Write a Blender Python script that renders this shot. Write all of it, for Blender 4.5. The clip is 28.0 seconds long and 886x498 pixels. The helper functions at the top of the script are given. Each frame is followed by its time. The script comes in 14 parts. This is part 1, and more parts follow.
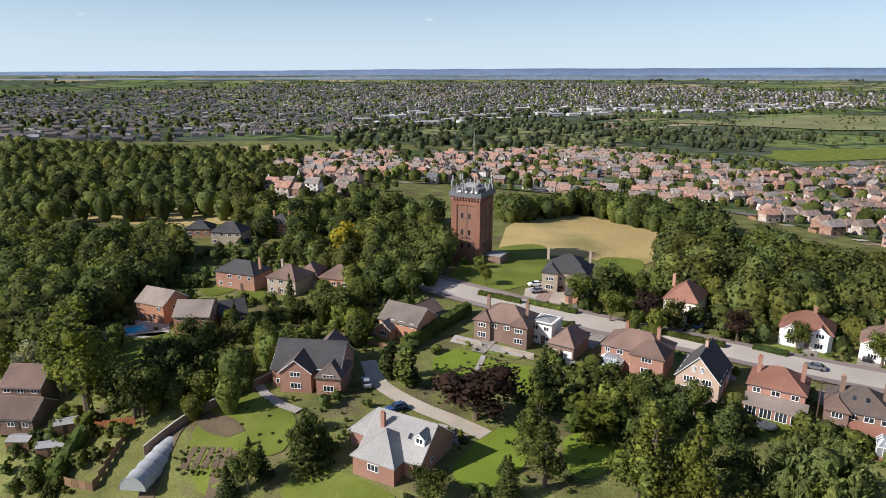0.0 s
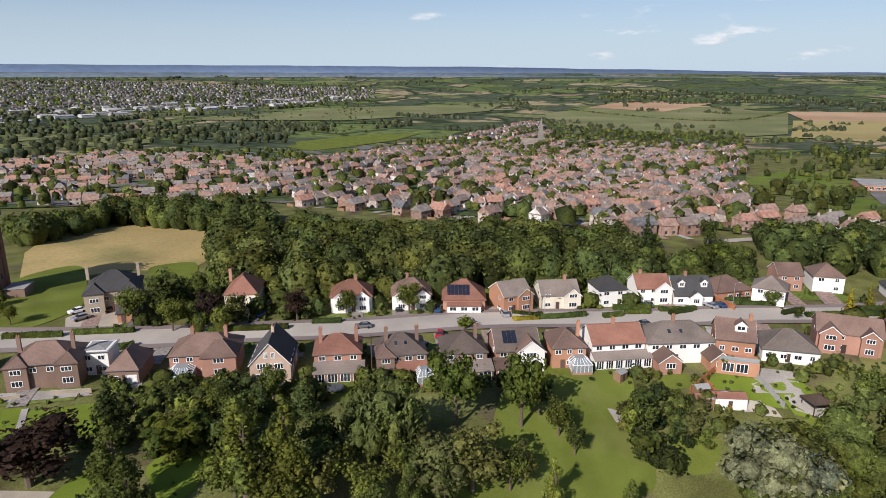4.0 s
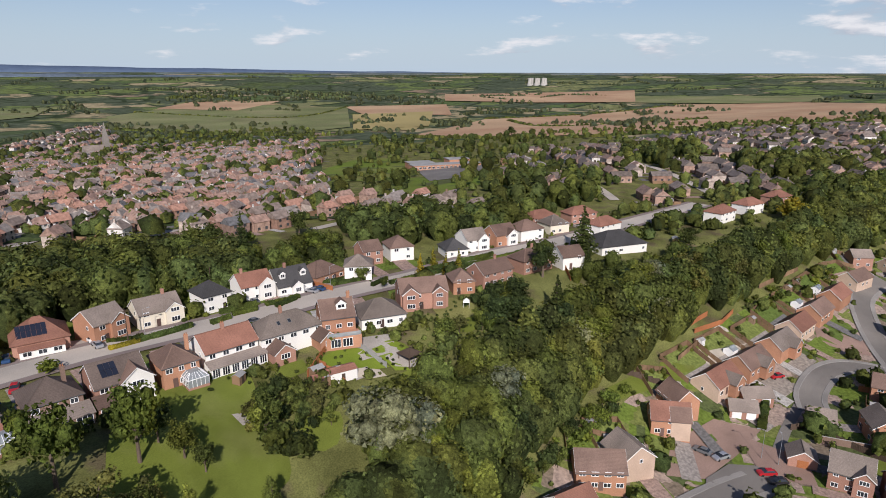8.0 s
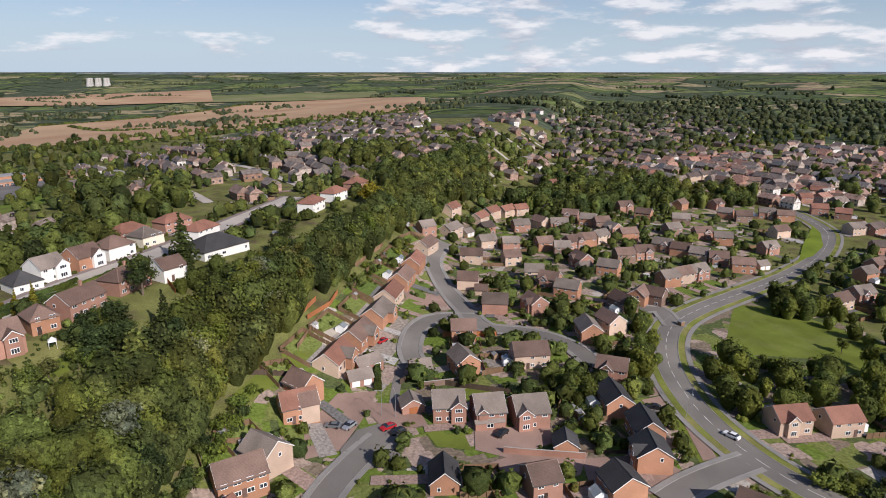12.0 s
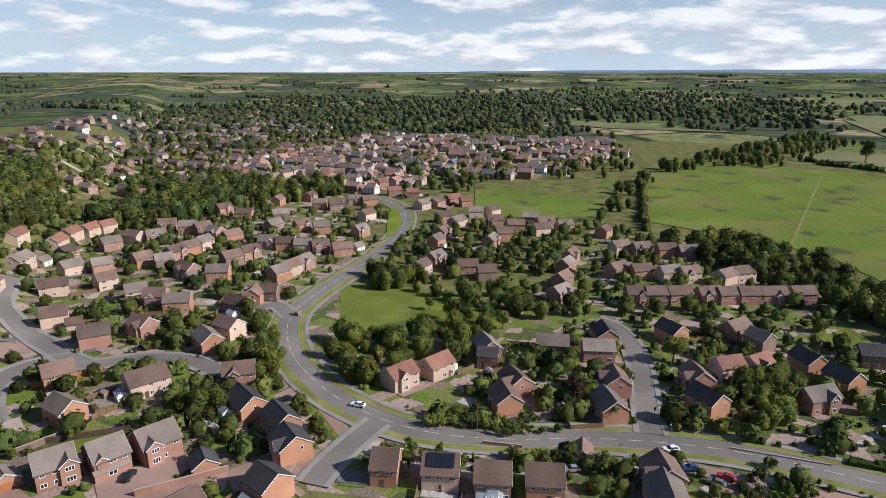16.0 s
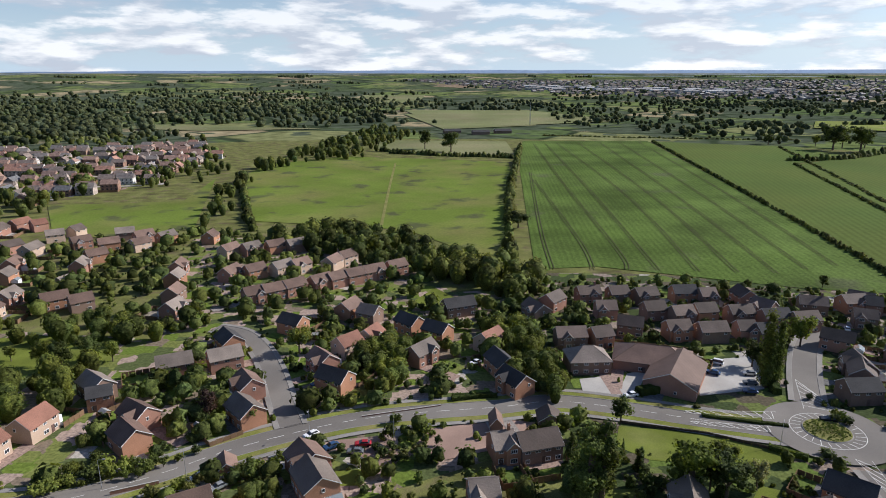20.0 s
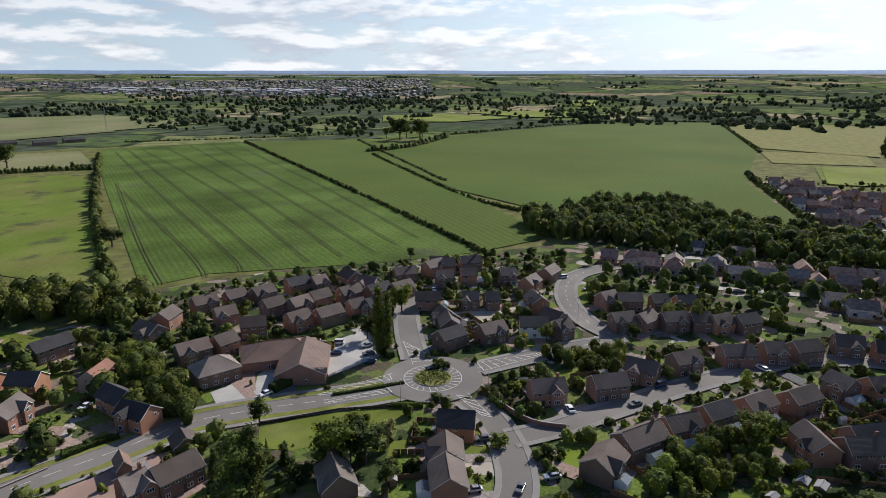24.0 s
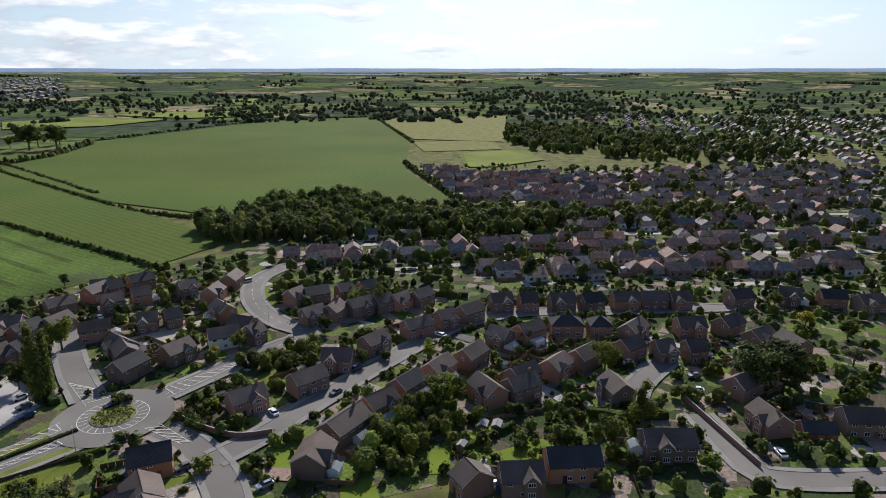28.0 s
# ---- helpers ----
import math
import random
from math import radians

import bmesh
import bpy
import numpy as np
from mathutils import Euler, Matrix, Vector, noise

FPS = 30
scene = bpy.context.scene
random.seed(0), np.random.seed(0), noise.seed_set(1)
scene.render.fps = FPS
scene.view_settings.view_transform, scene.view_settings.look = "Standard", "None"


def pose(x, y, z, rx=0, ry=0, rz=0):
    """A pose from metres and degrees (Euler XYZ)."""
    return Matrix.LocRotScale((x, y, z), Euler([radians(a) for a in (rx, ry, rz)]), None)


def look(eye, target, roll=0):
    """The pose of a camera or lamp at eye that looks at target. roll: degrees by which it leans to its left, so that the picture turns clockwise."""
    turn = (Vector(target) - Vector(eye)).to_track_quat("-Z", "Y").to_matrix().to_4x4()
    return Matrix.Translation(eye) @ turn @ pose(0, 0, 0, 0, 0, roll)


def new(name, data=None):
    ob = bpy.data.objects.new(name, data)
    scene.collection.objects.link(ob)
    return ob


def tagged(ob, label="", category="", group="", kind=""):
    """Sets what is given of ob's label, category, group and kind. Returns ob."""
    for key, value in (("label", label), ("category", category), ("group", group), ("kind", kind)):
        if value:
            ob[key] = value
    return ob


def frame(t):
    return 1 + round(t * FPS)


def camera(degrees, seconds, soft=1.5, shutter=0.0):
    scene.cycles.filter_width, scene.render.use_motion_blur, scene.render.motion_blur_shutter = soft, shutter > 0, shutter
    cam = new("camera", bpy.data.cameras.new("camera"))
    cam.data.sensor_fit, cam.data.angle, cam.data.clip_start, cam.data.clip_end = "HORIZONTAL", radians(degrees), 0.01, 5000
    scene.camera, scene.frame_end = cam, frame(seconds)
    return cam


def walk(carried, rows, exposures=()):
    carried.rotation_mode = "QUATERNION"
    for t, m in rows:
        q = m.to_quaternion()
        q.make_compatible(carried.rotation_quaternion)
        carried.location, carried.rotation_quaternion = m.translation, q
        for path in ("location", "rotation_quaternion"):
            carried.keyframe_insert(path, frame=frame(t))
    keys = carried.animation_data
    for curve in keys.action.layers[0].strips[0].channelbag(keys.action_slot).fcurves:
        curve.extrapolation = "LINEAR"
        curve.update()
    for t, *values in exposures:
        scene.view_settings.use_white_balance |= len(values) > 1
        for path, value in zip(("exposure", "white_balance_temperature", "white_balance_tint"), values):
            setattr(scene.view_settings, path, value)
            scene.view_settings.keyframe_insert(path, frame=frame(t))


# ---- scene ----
cam = camera(69.15, 28.0, soft=0.95)
EYE = 90.0
# seconds, yaw, pitch, roll of a camera that hovers and turns
TURN = [
    (0, 0.00, -15.15, 0.01),
    (0.5, -3.11, -15.22, 0.03),
    (1, -9.05, -15.26, 0.05),
    (1.5, -14.87, -15.30, 0.07),
    (2, -20.25, -15.33, 0.10),
    (2.5, -25.48, -15.35, 0.11),
    (3, -30.40, -15.35, 0.12),
    (3.5, -35.10, -15.35, 0.12),
    (5.5, -53.73, -15.34, 0.09),
    (6, -58.14, -15.33, 0.09),
    (6.5, -62.54, -15.33, 0.09),
    (7, -66.95, -15.33, 0.10),
    (7.5, -71.42, -15.35, 0.10),
    (8, -75.84, -15.37, 0.10),
    (8.5, -80.30, -15.40, 0.10),
    (9, -84.71, -15.39, 0.10),
    (9.5, -89.11, -15.41, 0.10),
    (10, -93.53, -15.40, 0.09),
    (10.5, -97.94, -15.40, 0.08),
    (11, -102.40, -15.41, 0.06),
    (11.5, -106.86, -15.41, 0.03),
    (12, -111.35, -15.41, 0.02),
    (12.5, -115.79, -15.39, 0.02),
    (14.5, -133.38, -15.39, 0.01),
    (15, -137.77, -15.39, 0.01),
    (15.5, -142.16, -15.39, 0.01),
    (16, -146.55, -15.39, -0.00),
    (16.5, -150.88, -15.42, -0.02),
    (17, -155.27, -15.39, -0.03),
    (17.5, -159.67, -15.36, -0.04),
    (18, -164.06, -15.37, -0.04),
    (18.5, -168.44, -15.34, -0.03),
    (19, -172.77, -15.34, -0.02),
    (19.5, -177.11, -15.33, -0.00),
    (20, -181.46, -15.33, 0.00),
    (20.5, -185.81, -15.34, 0.01),
    (21, -190.20, -15.33, 0.02),
    (21.5, -194.58, -15.32, 0.02),
    (23.5, -211.98, -15.30, 0.02),
    (24, -216.35, -15.29, 0.01),
    (24.5, -220.66, -15.29, 0.01),
    (25, -224.79, -15.32, 0.01),
    (25.5, -228.85, -15.34, 0.02),
    (26, -232.87, -15.36, 0.02),
    (26.5, -236.25, -15.38, 0.02),
    (27, -239.46, -15.40, 0.01),
    (27.5, -242.73, -15.42, -0.01),
    (28, -245.16, -15.45, -0.02),
]
walk(cam, [(t, pose(0, 0, EYE, 90 + pitch, 0, yaw) @ pose(0, 0, 0, 0, 0, roll)) for t, yaw, pitch, roll in TURN], [(0, 0.42, 6500, 12), (3, 0.2, 6500, 13), (8, -0.05, 6500, 15), (11, 0.0, 6500, 15), (16, 0.2, 6350, 12), (20, 0.24, 6350, 11), (24, 0.12, 6400, 11), (28, 0.13, 6350, 11)])

# ---- daylight ----
SUN_AZ, SUN_EL = 252, 33
world = bpy.data.worlds.new("world")
scene.world = world
world.use_nodes = True
wn, wl = world.node_tree.nodes, world.node_tree.links
wn.clear()
w_out = wn.new("ShaderNodeOutputWorld")
w_bg = wn.new("ShaderNodeBackground")
w_bg.inputs["Strength"].default_value = 0.072
w_sky = wn.new("ShaderNodeTexSky")
w_sky.sky_type = "NISHITA"
w_sky.sun_disc = False
w_sky.sun_elevation = radians(SUN_EL)
w_sky.sun_rotation = radians(SUN_AZ)
w_sky.altitude, w_sky.air_density, w_sky.dust_density, w_sky.ozone_density = 100, 1.0, 0.7, 2.0
w_tc = wn.new("ShaderNodeTexCoord")
w_sep = wn.new("ShaderNodeSeparateXYZ")
wl.new(w_tc.outputs["Generated"], w_sep.inputs[0])


def wmath(op, a, b=None, c=None):
    m = wn.new("ShaderNodeMath")
    m.operation = op
    for i, v in enumerate((a, b, c)):
        if v is None:
            continue
        if isinstance(v, (int, float)):
            m.inputs[i].default_value = v
        else:
            wl.new(v, m.inputs[i])
    return m.outputs[0]


# low heaps of cloud: soft lumps, wider than high, thickest over the south
w_map = wn.new("ShaderNodeMapping")
w_map.inputs["Scale"].default_value = (4.6, 4.6, 19.0)
wl.new(w_tc.outputs["Generated"], w_map.inputs["Vector"])
w_noise = wn.new("ShaderNodeTexNoise")
w_noise.inputs["Scale"].default_value = 1.7
w_noise.inputs["Detail"].default_value = 7
w_noise.inputs["Roughness"].default_value = 0.58
wl.new(w_map.outputs[0], w_noise.inputs["Vector"])
# the same lumps a little higher up, to tell their lit tops from their grey bases
w_map2 = wn.new("ShaderNodeMapping")
w_map2.inputs["Scale"].default_value = (4.6, 4.6, 19.0)
w_map2.inputs["Location"].default_value = (0, 0, 0.3)
wl.new(w_tc.outputs["Generated"], w_map2.inputs["Vector"])
w_noise2 = wn.new("ShaderNodeTexNoise")
w_noise2.inputs["Scale"].default_value = 1.7
w_noise2.inputs["Detail"].default_value = 4
wl.new(w_map2.outputs[0], w_noise2.inputs["Vector"])
# cover grows towards the south
w_cover = wmath("MULTIPLY_ADD", w_sep.outputs[1], -0.14, -0.08)
w_cover = wmath("MULTIPLY_ADD", w_sep.outputs[0], 0.015, w_cover)
w_dens = wmath("ADD", w_noise.outputs["Fac"], w_cover)
w_low = wmath("SUBTRACT", 1.0, wmath("MINIMUM", wmath("MULTIPLY", wmath("ABSOLUTE", w_sep.outputs[2]), 1.7), 0.9))
w_ramp = wn.new("ShaderNodeMapRange")
w_ramp.interpolation_type = "SMOOTHSTEP"
w_ramp.inputs["From Min"].default_value, w_ramp.inputs["From Max"].default_value = 0.45, 0.60
wl.new(w_dens, w_ramp.inputs["Value"])
w_fac = wmath("MULTIPLY", w_ramp.outputs["Result"], wmath("MULTIPLY", w_low, 0.9))
w_shade = wn.new("ShaderNodeMapRange")
w_shade.inputs["From Min"].default_value, w_shade.inputs["From Max"].default_value = -0.07, 0.09
wl.new(wmath("SUBTRACT", w_noise.outputs["Fac"], w_noise2.outputs["Fac"]), w_shade.inputs["Value"])
w_cloud = wn.new("ShaderNodeMix")
w_cloud.data_type = "RGBA"
w_cloud.inputs["A"].default_value = (6.6, 7.2, 8.3, 1)
w_cloud.inputs["B"].default_value = (12.2, 12.3, 12.5, 1)
wl.new(w_shade.outputs["Result"], w_cloud.inputs["Factor"])
w_mix = wn.new("ShaderNodeMix")
w_mix.data_type = "RGBA"
wl.new(w_fac, w_mix.inputs["Factor"])
w_cool = wn.new("ShaderNodeMix")
w_cool.data_type, w_cool.blend_type = "RGBA", "MULTIPLY"
w_cool.inputs["Factor"].default_value = 1.0
w_cool.inputs["B"].default_value = (0.91, 1.0, 1.2, 1)
wl.new(w_sky.outputs["Color"], w_cool.inputs["A"])
# the air pales towards the skyline
w_haze = wn.new("ShaderNodeMix")
w_haze.data_type = "RGBA"
w_haze.inputs["B"].default_value = (7.3, 9.2, 10.9, 1)
wl.new(wmath("MAXIMUM", wmath("MULTIPLY_ADD", wmath("ABSOLUTE", w_sep.outputs[2]), -5.0, 0.85), 0.0), w_haze.inputs["Factor"])
wl.new(w_cool.outputs["Result"], w_haze.inputs["A"])
# and glows round the sun
w_dot = wn.new("ShaderNodeVectorMath")
w_dot.operation = "DOT_PRODUCT"
w_dot.inputs[1].default_value = (math.sin(radians(SUN_AZ)), math.cos(radians(SUN_AZ)), 0)
wl.new(w_tc.outputs["Generated"], w_dot.inputs[0])
w_glow = wmath("MULTIPLY", wmath("POWER", wmath("MAXIMUM", w_dot.outputs["Value"], 0.0), 4.0), 2.7)
w_add = wn.new("ShaderNodeVectorMath")
w_add.operation = "ADD"
wl.new(w_haze.outputs["Result"], w_mix.inputs["A"])
wl.new(w_cloud.outputs["Result"], w_mix.inputs["B"])
wl.new(w_mix.outputs["Result"], w_add.inputs[0])
wl.new(w_glow, w_add.inputs[1])
wl.new(w_add.outputs[0], w_bg.inputs["Color"])
wl.new(w_bg.outputs[0], w_out.inputs[0])

sun_data = bpy.data.lights.new("sun", "SUN")
sun_data.energy, sun_data.angle, sun_data.color = 5.0, radians(0.6), (1.0, 0.955, 0.90)
sun_ob = new("sun", sun_data)
SUN_DIR = Vector((math.sin(radians(SUN_AZ)) * math.cos(radians(SUN_EL)), math.cos(radians(SUN_AZ)) * math.cos(radians(SUN_EL)), math.sin(radians(SUN_EL))))
sun_ob.matrix_world = look(SUN_DIR * 300, (0, 0, 0))


# ---- materials ----
MATS = {}


def material(name, colour, rough=0.8, spread=0.25, scale=1.0, fine=12.0, bump=0.3, rnd=0.0, island=0.0, second=None, second_scale=0.15, second_edge=(0.45, 0.6),
             bands=0.0, band_dark=0.6, metal=0.0, third=None, third_scale=0.1, third_edge=(0.6, 0.7), rows=None, swing=0.09):
    """A surface with two scales of variation. second: another colour in patches; bands: courses by height, in metres."""
    m = bpy.data.materials.new(name)
    m.use_nodes = True
    n, l = m.node_tree.nodes, m.node_tree.links
    bsdf = n["Principled BSDF"]
    bsdf.inputs["Roughness"].default_value = rough
    bsdf.inputs["Metallic"].default_value = metal
    bsdf.inputs["Specular IOR Level"].default_value = (0.2 if "tile" in name else 0.25 if "asphalt" in name else 0.5) if rough < 0.75 or "asphalt" in name else (0.1 if "tile" in name else 0.12 if rough < 0.9 else 0.03)
    geo = n.new("ShaderNodeNewGeometry")

    def noise_at(s, detail=4):
        t = n.new("ShaderNodeTexNoise")
        t.inputs["Scale"].default_value = s
        t.inputs["Detail"].default_value = detail
        l.new(geo.outputs["Position"], t.inputs["Vector"])
        return t.outputs["Fac"]

    def mix(kind, fac, a, b):
        x = n.new("ShaderNodeMix")
        x.data_type, x.blend_type = "RGBA", kind
        for key, v in (("Factor", fac), ("A", a), ("B", b)):
            if isinstance(v, (int, float)):
                x.inputs[key].default_value = v
            elif isinstance(v, tuple):
                x.inputs[key].default_value = (*v, 1)
            else:
                l.new(v, x.inputs[key])
        return x.outputs["Result"]

    def ramp(src, lo, hi, a=0.0, b=1.0):
        r = n.new("ShaderNodeMapRange")
        r.inputs["From Min"].default_value, r.inputs["From Max"].default_value = lo, hi
        r.inputs["To Min"].default_value, r.inputs["To Max"].default_value = a, b
        l.new(src, r.inputs["Value"])
        return r.outputs["Result"]

    col = tuple(colour)
    if second:
        col = mix("MIX", ramp(noise_at(second_scale, 5), *second_edge), col, tuple(second))
    if third:
        col = mix("MIX", ramp(noise_at(third_scale, 8), *third_edge), col, tuple(third))
    big = ramp(noise_at(scale * 0.35, 3), 0.3, 0.7, 1 - spread, 1 + spread)
    small = ramp(noise_at(fine, 3), 0.3, 0.7, 1 - spread * 0.8, 1 + spread * 0.8)
    mul = n.new("ShaderNodeMath")
    mul.operation = "MULTIPLY"
    l.new(big, mul.inputs[0])
    l.new(small, mul.inputs[1])
    fac = mul.outputs[0]
    for amount, src in ((rnd, "object"), (island, "island")):
        if amount:
            if src == "object":
                o = n.new("ShaderNodeObjectInfo").outputs["Random"]
            else:
                o = geo.outputs["Random Per Island"]
            k = n.new("ShaderNodeMath")
            k.operation = "MULTIPLY"
            l.new(fac, k.inputs[0])
            l.new(ramp(o, 0, 1, 1 - amount, 1 + amount), k.inputs[1])
            fac = k.outputs[0]
    height = noise_at(fine, 3)
    if rows:
        # drilled rows: direction across them and their spacing in metres
        dot = n.new("ShaderNodeVectorMath")
        dot.operation = "DOT_PRODUCT"
        dot.inputs[1].default_value = (rows[0] * 6.2832 / rows[2], rows[1] * 6.2832 / rows[2], 0)
        l.new(geo.outputs["Position"], dot.inputs[0])
        wave = n.new("ShaderNodeMath")
        wave.operation = "SINE"
        l.new(dot.outputs["Value"], wave.inputs[0])
        k = n.new("ShaderNodeMath")
        k.operation = "MULTIPLY"
        l.new(fac, k.inputs[0])
        l.new(ramp(wave.outputs[0], -1, 1, 1 - swing, 1 + swing), k.inputs[1])
        fac = k.outputs[0]
    if bands:
        sep = n.new("ShaderNodeSeparateXYZ")
        l.new(geo.outputs["Position"], sep.inputs[0])
        f = n.new("ShaderNodeMath")
        f.operation = "FRACT"
        d = n.new("ShaderNodeMath")
        d.operation = "DIVIDE"
        l.new(sep.outputs[2], d.inputs[0])
        d.inputs[1].default_value = bands
        l.new(d.outputs[0], f.inputs[0])
        k = n.new("ShaderNodeMath")
        k.operation = "MULTIPLY"
        l.new(fac, k.inputs[0])
        l.new(ramp(f.outputs[0], 0.0, 0.25, band_dark, 1.0), k.inputs[1])
        fac = k.outputs[0]
        height = f.outputs[0]
    grey = n.new("ShaderNodeCombineColor")
    for i in range(3):
        l.new(fac, grey.inputs[i])
    col = mix("MULTIPLY", 1.0, col, grey.outputs[0])
    if "leaf" in name:
        # sprays of leaves, each of its own tone and tilt; dark ones paint self-shadow
        spray = n.new("ShaderNodeTexVoronoi")
        spray.inputs["Scale"].default_value = 3.8
        l.new(geo.outputs["Position"], spray.inputs["Vector"])
        tone = n.new("ShaderNodeCombineColor")
        t = ramp(spray.outputs["Color"], 0.15, 0.85, 0.72, 1.4)
        for i in range(3):
            l.new(t, tone.inputs[i])
        col = mix("MULTIPLY", 1.0, col, tone.outputs[0])
        # and every crown of its own green
        flat = n.new("ShaderNodeVectorMath")
        flat.operation = "MULTIPLY"
        flat.inputs[1].default_value = (1, 1, 0.2)
        l.new(geo.outputs["Position"], flat.inputs[0])
        crowns = n.new("ShaderNodeTexVoronoi")
        crowns.inputs["Scale"].default_value = 0.16
        l.new(flat.outputs[0], crowns.inputs["Vector"])
        pick = n.new("ShaderNodeSeparateColor")
        l.new(crowns.outputs["Color"], pick.inputs[0])
        tint = mix("MIX", pick.outputs[1], (0.78, 0.86, 0.95), (1.2, 1.08, 0.8))
        col = mix("MULTIPLY", 1.0, col, tint)
        k = n.new("ShaderNodeVectorMath")
        k.operation = "SCALE"
        l.new(col, k.inputs[0])
        l.new(ramp(pick.outputs[0], 0.1, 0.9, 0.68, 1.25), k.inputs["Scale"])
        col = k.outputs[0]
        height = ramp(spray.outputs["Distance"], 0.0, 0.6, 1.0, 0.0)
    l.new(col, bsdf.inputs["Base Color"])
    if "leaf" in name:
        # leaves let part of the light through
        thin = n.new("ShaderNodeBsdfTranslucent")
        l.new(mix("MULTIPLY", 1.0, col, (1.45, 1.5, 0.65)), thin.inputs["Color"])
        both = n.new("ShaderNodeMixShader")
        both.inputs[0].default_value = 0.36
        l.new(bsdf.outputs[0], both.inputs[1])
        l.new(thin.outputs[0], both.inputs[2])
        l.new(both.outputs[0], n["Material Output"].inputs["Surface"])
    if bump:
        b = n.new("ShaderNodeBump")
        b.inputs["Strength"].default_value = 0.7 if "leaf" in name else bump
        b.inputs["Distance"].default_value = 0.2 if "leaf" in name else 0.05
        l.new(height, b.inputs["Height"])
        l.new(b.outputs[0], bsdf.inputs["Normal"])
    MATS[name] = m
    return m


def farmland():
    """Far country: hedged fields of green, stubble and red-brown soil, cell by cell."""
    m = bpy.data.materials.new("farmland")
    m.use_nodes = True
    n, l = m.node_tree.nodes, m.node_tree.links
    bsdf = n["Principled BSDF"]
    bsdf.inputs["Roughness"].default_value = 0.95
    bsdf.inputs["Specular IOR Level"].default_value = 0.0
    geo = n.new("ShaderNodeNewGeometry")
    warp = n.new("ShaderNodeTexNoise")
    warp.inputs["Scale"].default_value = 0.004
    add = n.new("ShaderNodeVectorMath")
    add.operation = "MULTIPLY_ADD"
    l.new(warp.outputs["Color"], add.inputs[0])
    add.inputs[1].default_value = (90, 90, 0)
    l.new(geo.outputs["Position"], warp.inputs["Vector"])
    l.new(geo.outputs["Position"], add.inputs[2])
    flat = n.new("ShaderNodeVectorMath")
    flat.operation = "MULTIPLY"
    l.new(add.outputs[0], flat.inputs[0])
    flat.inputs[1].default_value = (1, 1, 0)
    vor = n.new("ShaderNodeTexVoronoi")
    vor.inputs["Scale"].default_value = 0.0052
    l.new(flat.outputs[0], vor.inputs["Vector"])
    edge = n.new("ShaderNodeTexVoronoi")
    edge.feature = "DISTANCE_TO_EDGE"
    edge.inputs["Scale"].default_value = 0.0052
    l.new(flat.outputs[0], edge.inputs["Vector"])
    cr = n.new("ShaderNodeValToRGB")
    cr.color_ramp.interpolation = "CONSTANT"
    els = cr.color_ramp.elements
    # field colours muted and lightened to stand in for distance haze
    stops = ((0.0, (0.085, 0.11, 0.045)), (0.15, (0.13, 0.165, 0.06)), (0.36, (0.18, 0.19, 0.085)), (0.52, (0.075, 0.10, 0.05)), (0.62, (0.30, 0.25, 0.15)), (0.76, (0.09, 0.125, 0.05)), (0.88, (0.24, 0.18, 0.125)))
    els[0].position, els[0].color = stops[0][0], (*stops[0][1], 1)
    els[1].position, els[1].color = stops[1][0], (*stops[1][1], 1)
    for p, c in stops[2:]:
        e = els.new(p)
        e.color = (*c, 1)
    l.new(vor.outputs["Color"], cr.inputs["Fac"])
    hedge = n.new("ShaderNodeMapRange")
    hedge.inputs["From Min"].default_value, hedge.inputs["From Max"].default_value = 0.02, 0.05
    l.new(edge.outputs["Distance"], hedge.inputs["Value"])
    mix = n.new("ShaderNodeMix")
    mix.data_type = "RGBA"
    l.new(hedge.outputs["Result"], mix.inputs["Factor"])
    mix.inputs["A"].default_value = (0.04, 0.055, 0.03, 1)
    # woods in large patches and single trees as dark specks
    wood = n.new("ShaderNodeTexNoise")
    wood.inputs["Scale"].default_value = 0.0031
    wood.inputs["Detail"].default_value = 7
    wood.inputs["Roughness"].default_value = 0.62
    l.new(geo.outputs["Position"], wood.inputs["Vector"])
    wr = n.new("ShaderNodeMapRange")
    wr.inputs["From Min"].default_value, wr.inputs["From Max"].default_value = 0.50, 0.525
    l.new(wood.outputs["Fac"], wr.inputs["Value"])
    speck = n.new("ShaderNodeTexVoronoi")
    speck.inputs["Scale"].default_value = 0.021
    l.new(flat.outputs[0], speck.inputs["Vector"])
    sr = n.new("ShaderNodeMapRange")
    sr.inputs["From Min"].default_value, sr.inputs["From Max"].default_value = 0.30, 0.26
    l.new(speck.outputs["Distance"], sr.inputs["Value"])
    both = n.new("ShaderNodeMath")
    both.operation = "MAXIMUM"
    l.new(wr.outputs["Result"], both.inputs[0])
    l.new(sr.outputs["Result"], both.inputs[1])
    leafy = n.new("ShaderNodeMix")
    leafy.data_type = "RGBA"
    l.new(both.outputs[0], leafy.inputs["Factor"])
    l.new(cr.outputs["Color"], leafy.inputs["A"])
    leafy.inputs["B"].default_value = (0.075, 0.092, 0.06, 1)
    l.new(leafy.outputs["Result"], mix.inputs["B"])
    grain = n.new("ShaderNodeTexNoise")
    grain.inputs["Scale"].default_value = 0.05
    grain.inputs["Detail"].default_value = 6
    l.new(geo.outputs["Position"], grain.inputs["Vector"])
    gm = n.new("ShaderNodeMapRange")
    gm.inputs["From Min"].default_value, gm.inputs["From Max"].default_value = 0.3, 0.7
    gm.inputs["To Min"].default_value, gm.inputs["To Max"].default_value = 0.6, 1.35
    l.new(grain.outputs["Fac"], gm.inputs["Value"])
    sc = n.new("ShaderNodeVectorMath")
    sc.operation = "SCALE"
    l.new(mix.outputs["Result"], sc.inputs[0])
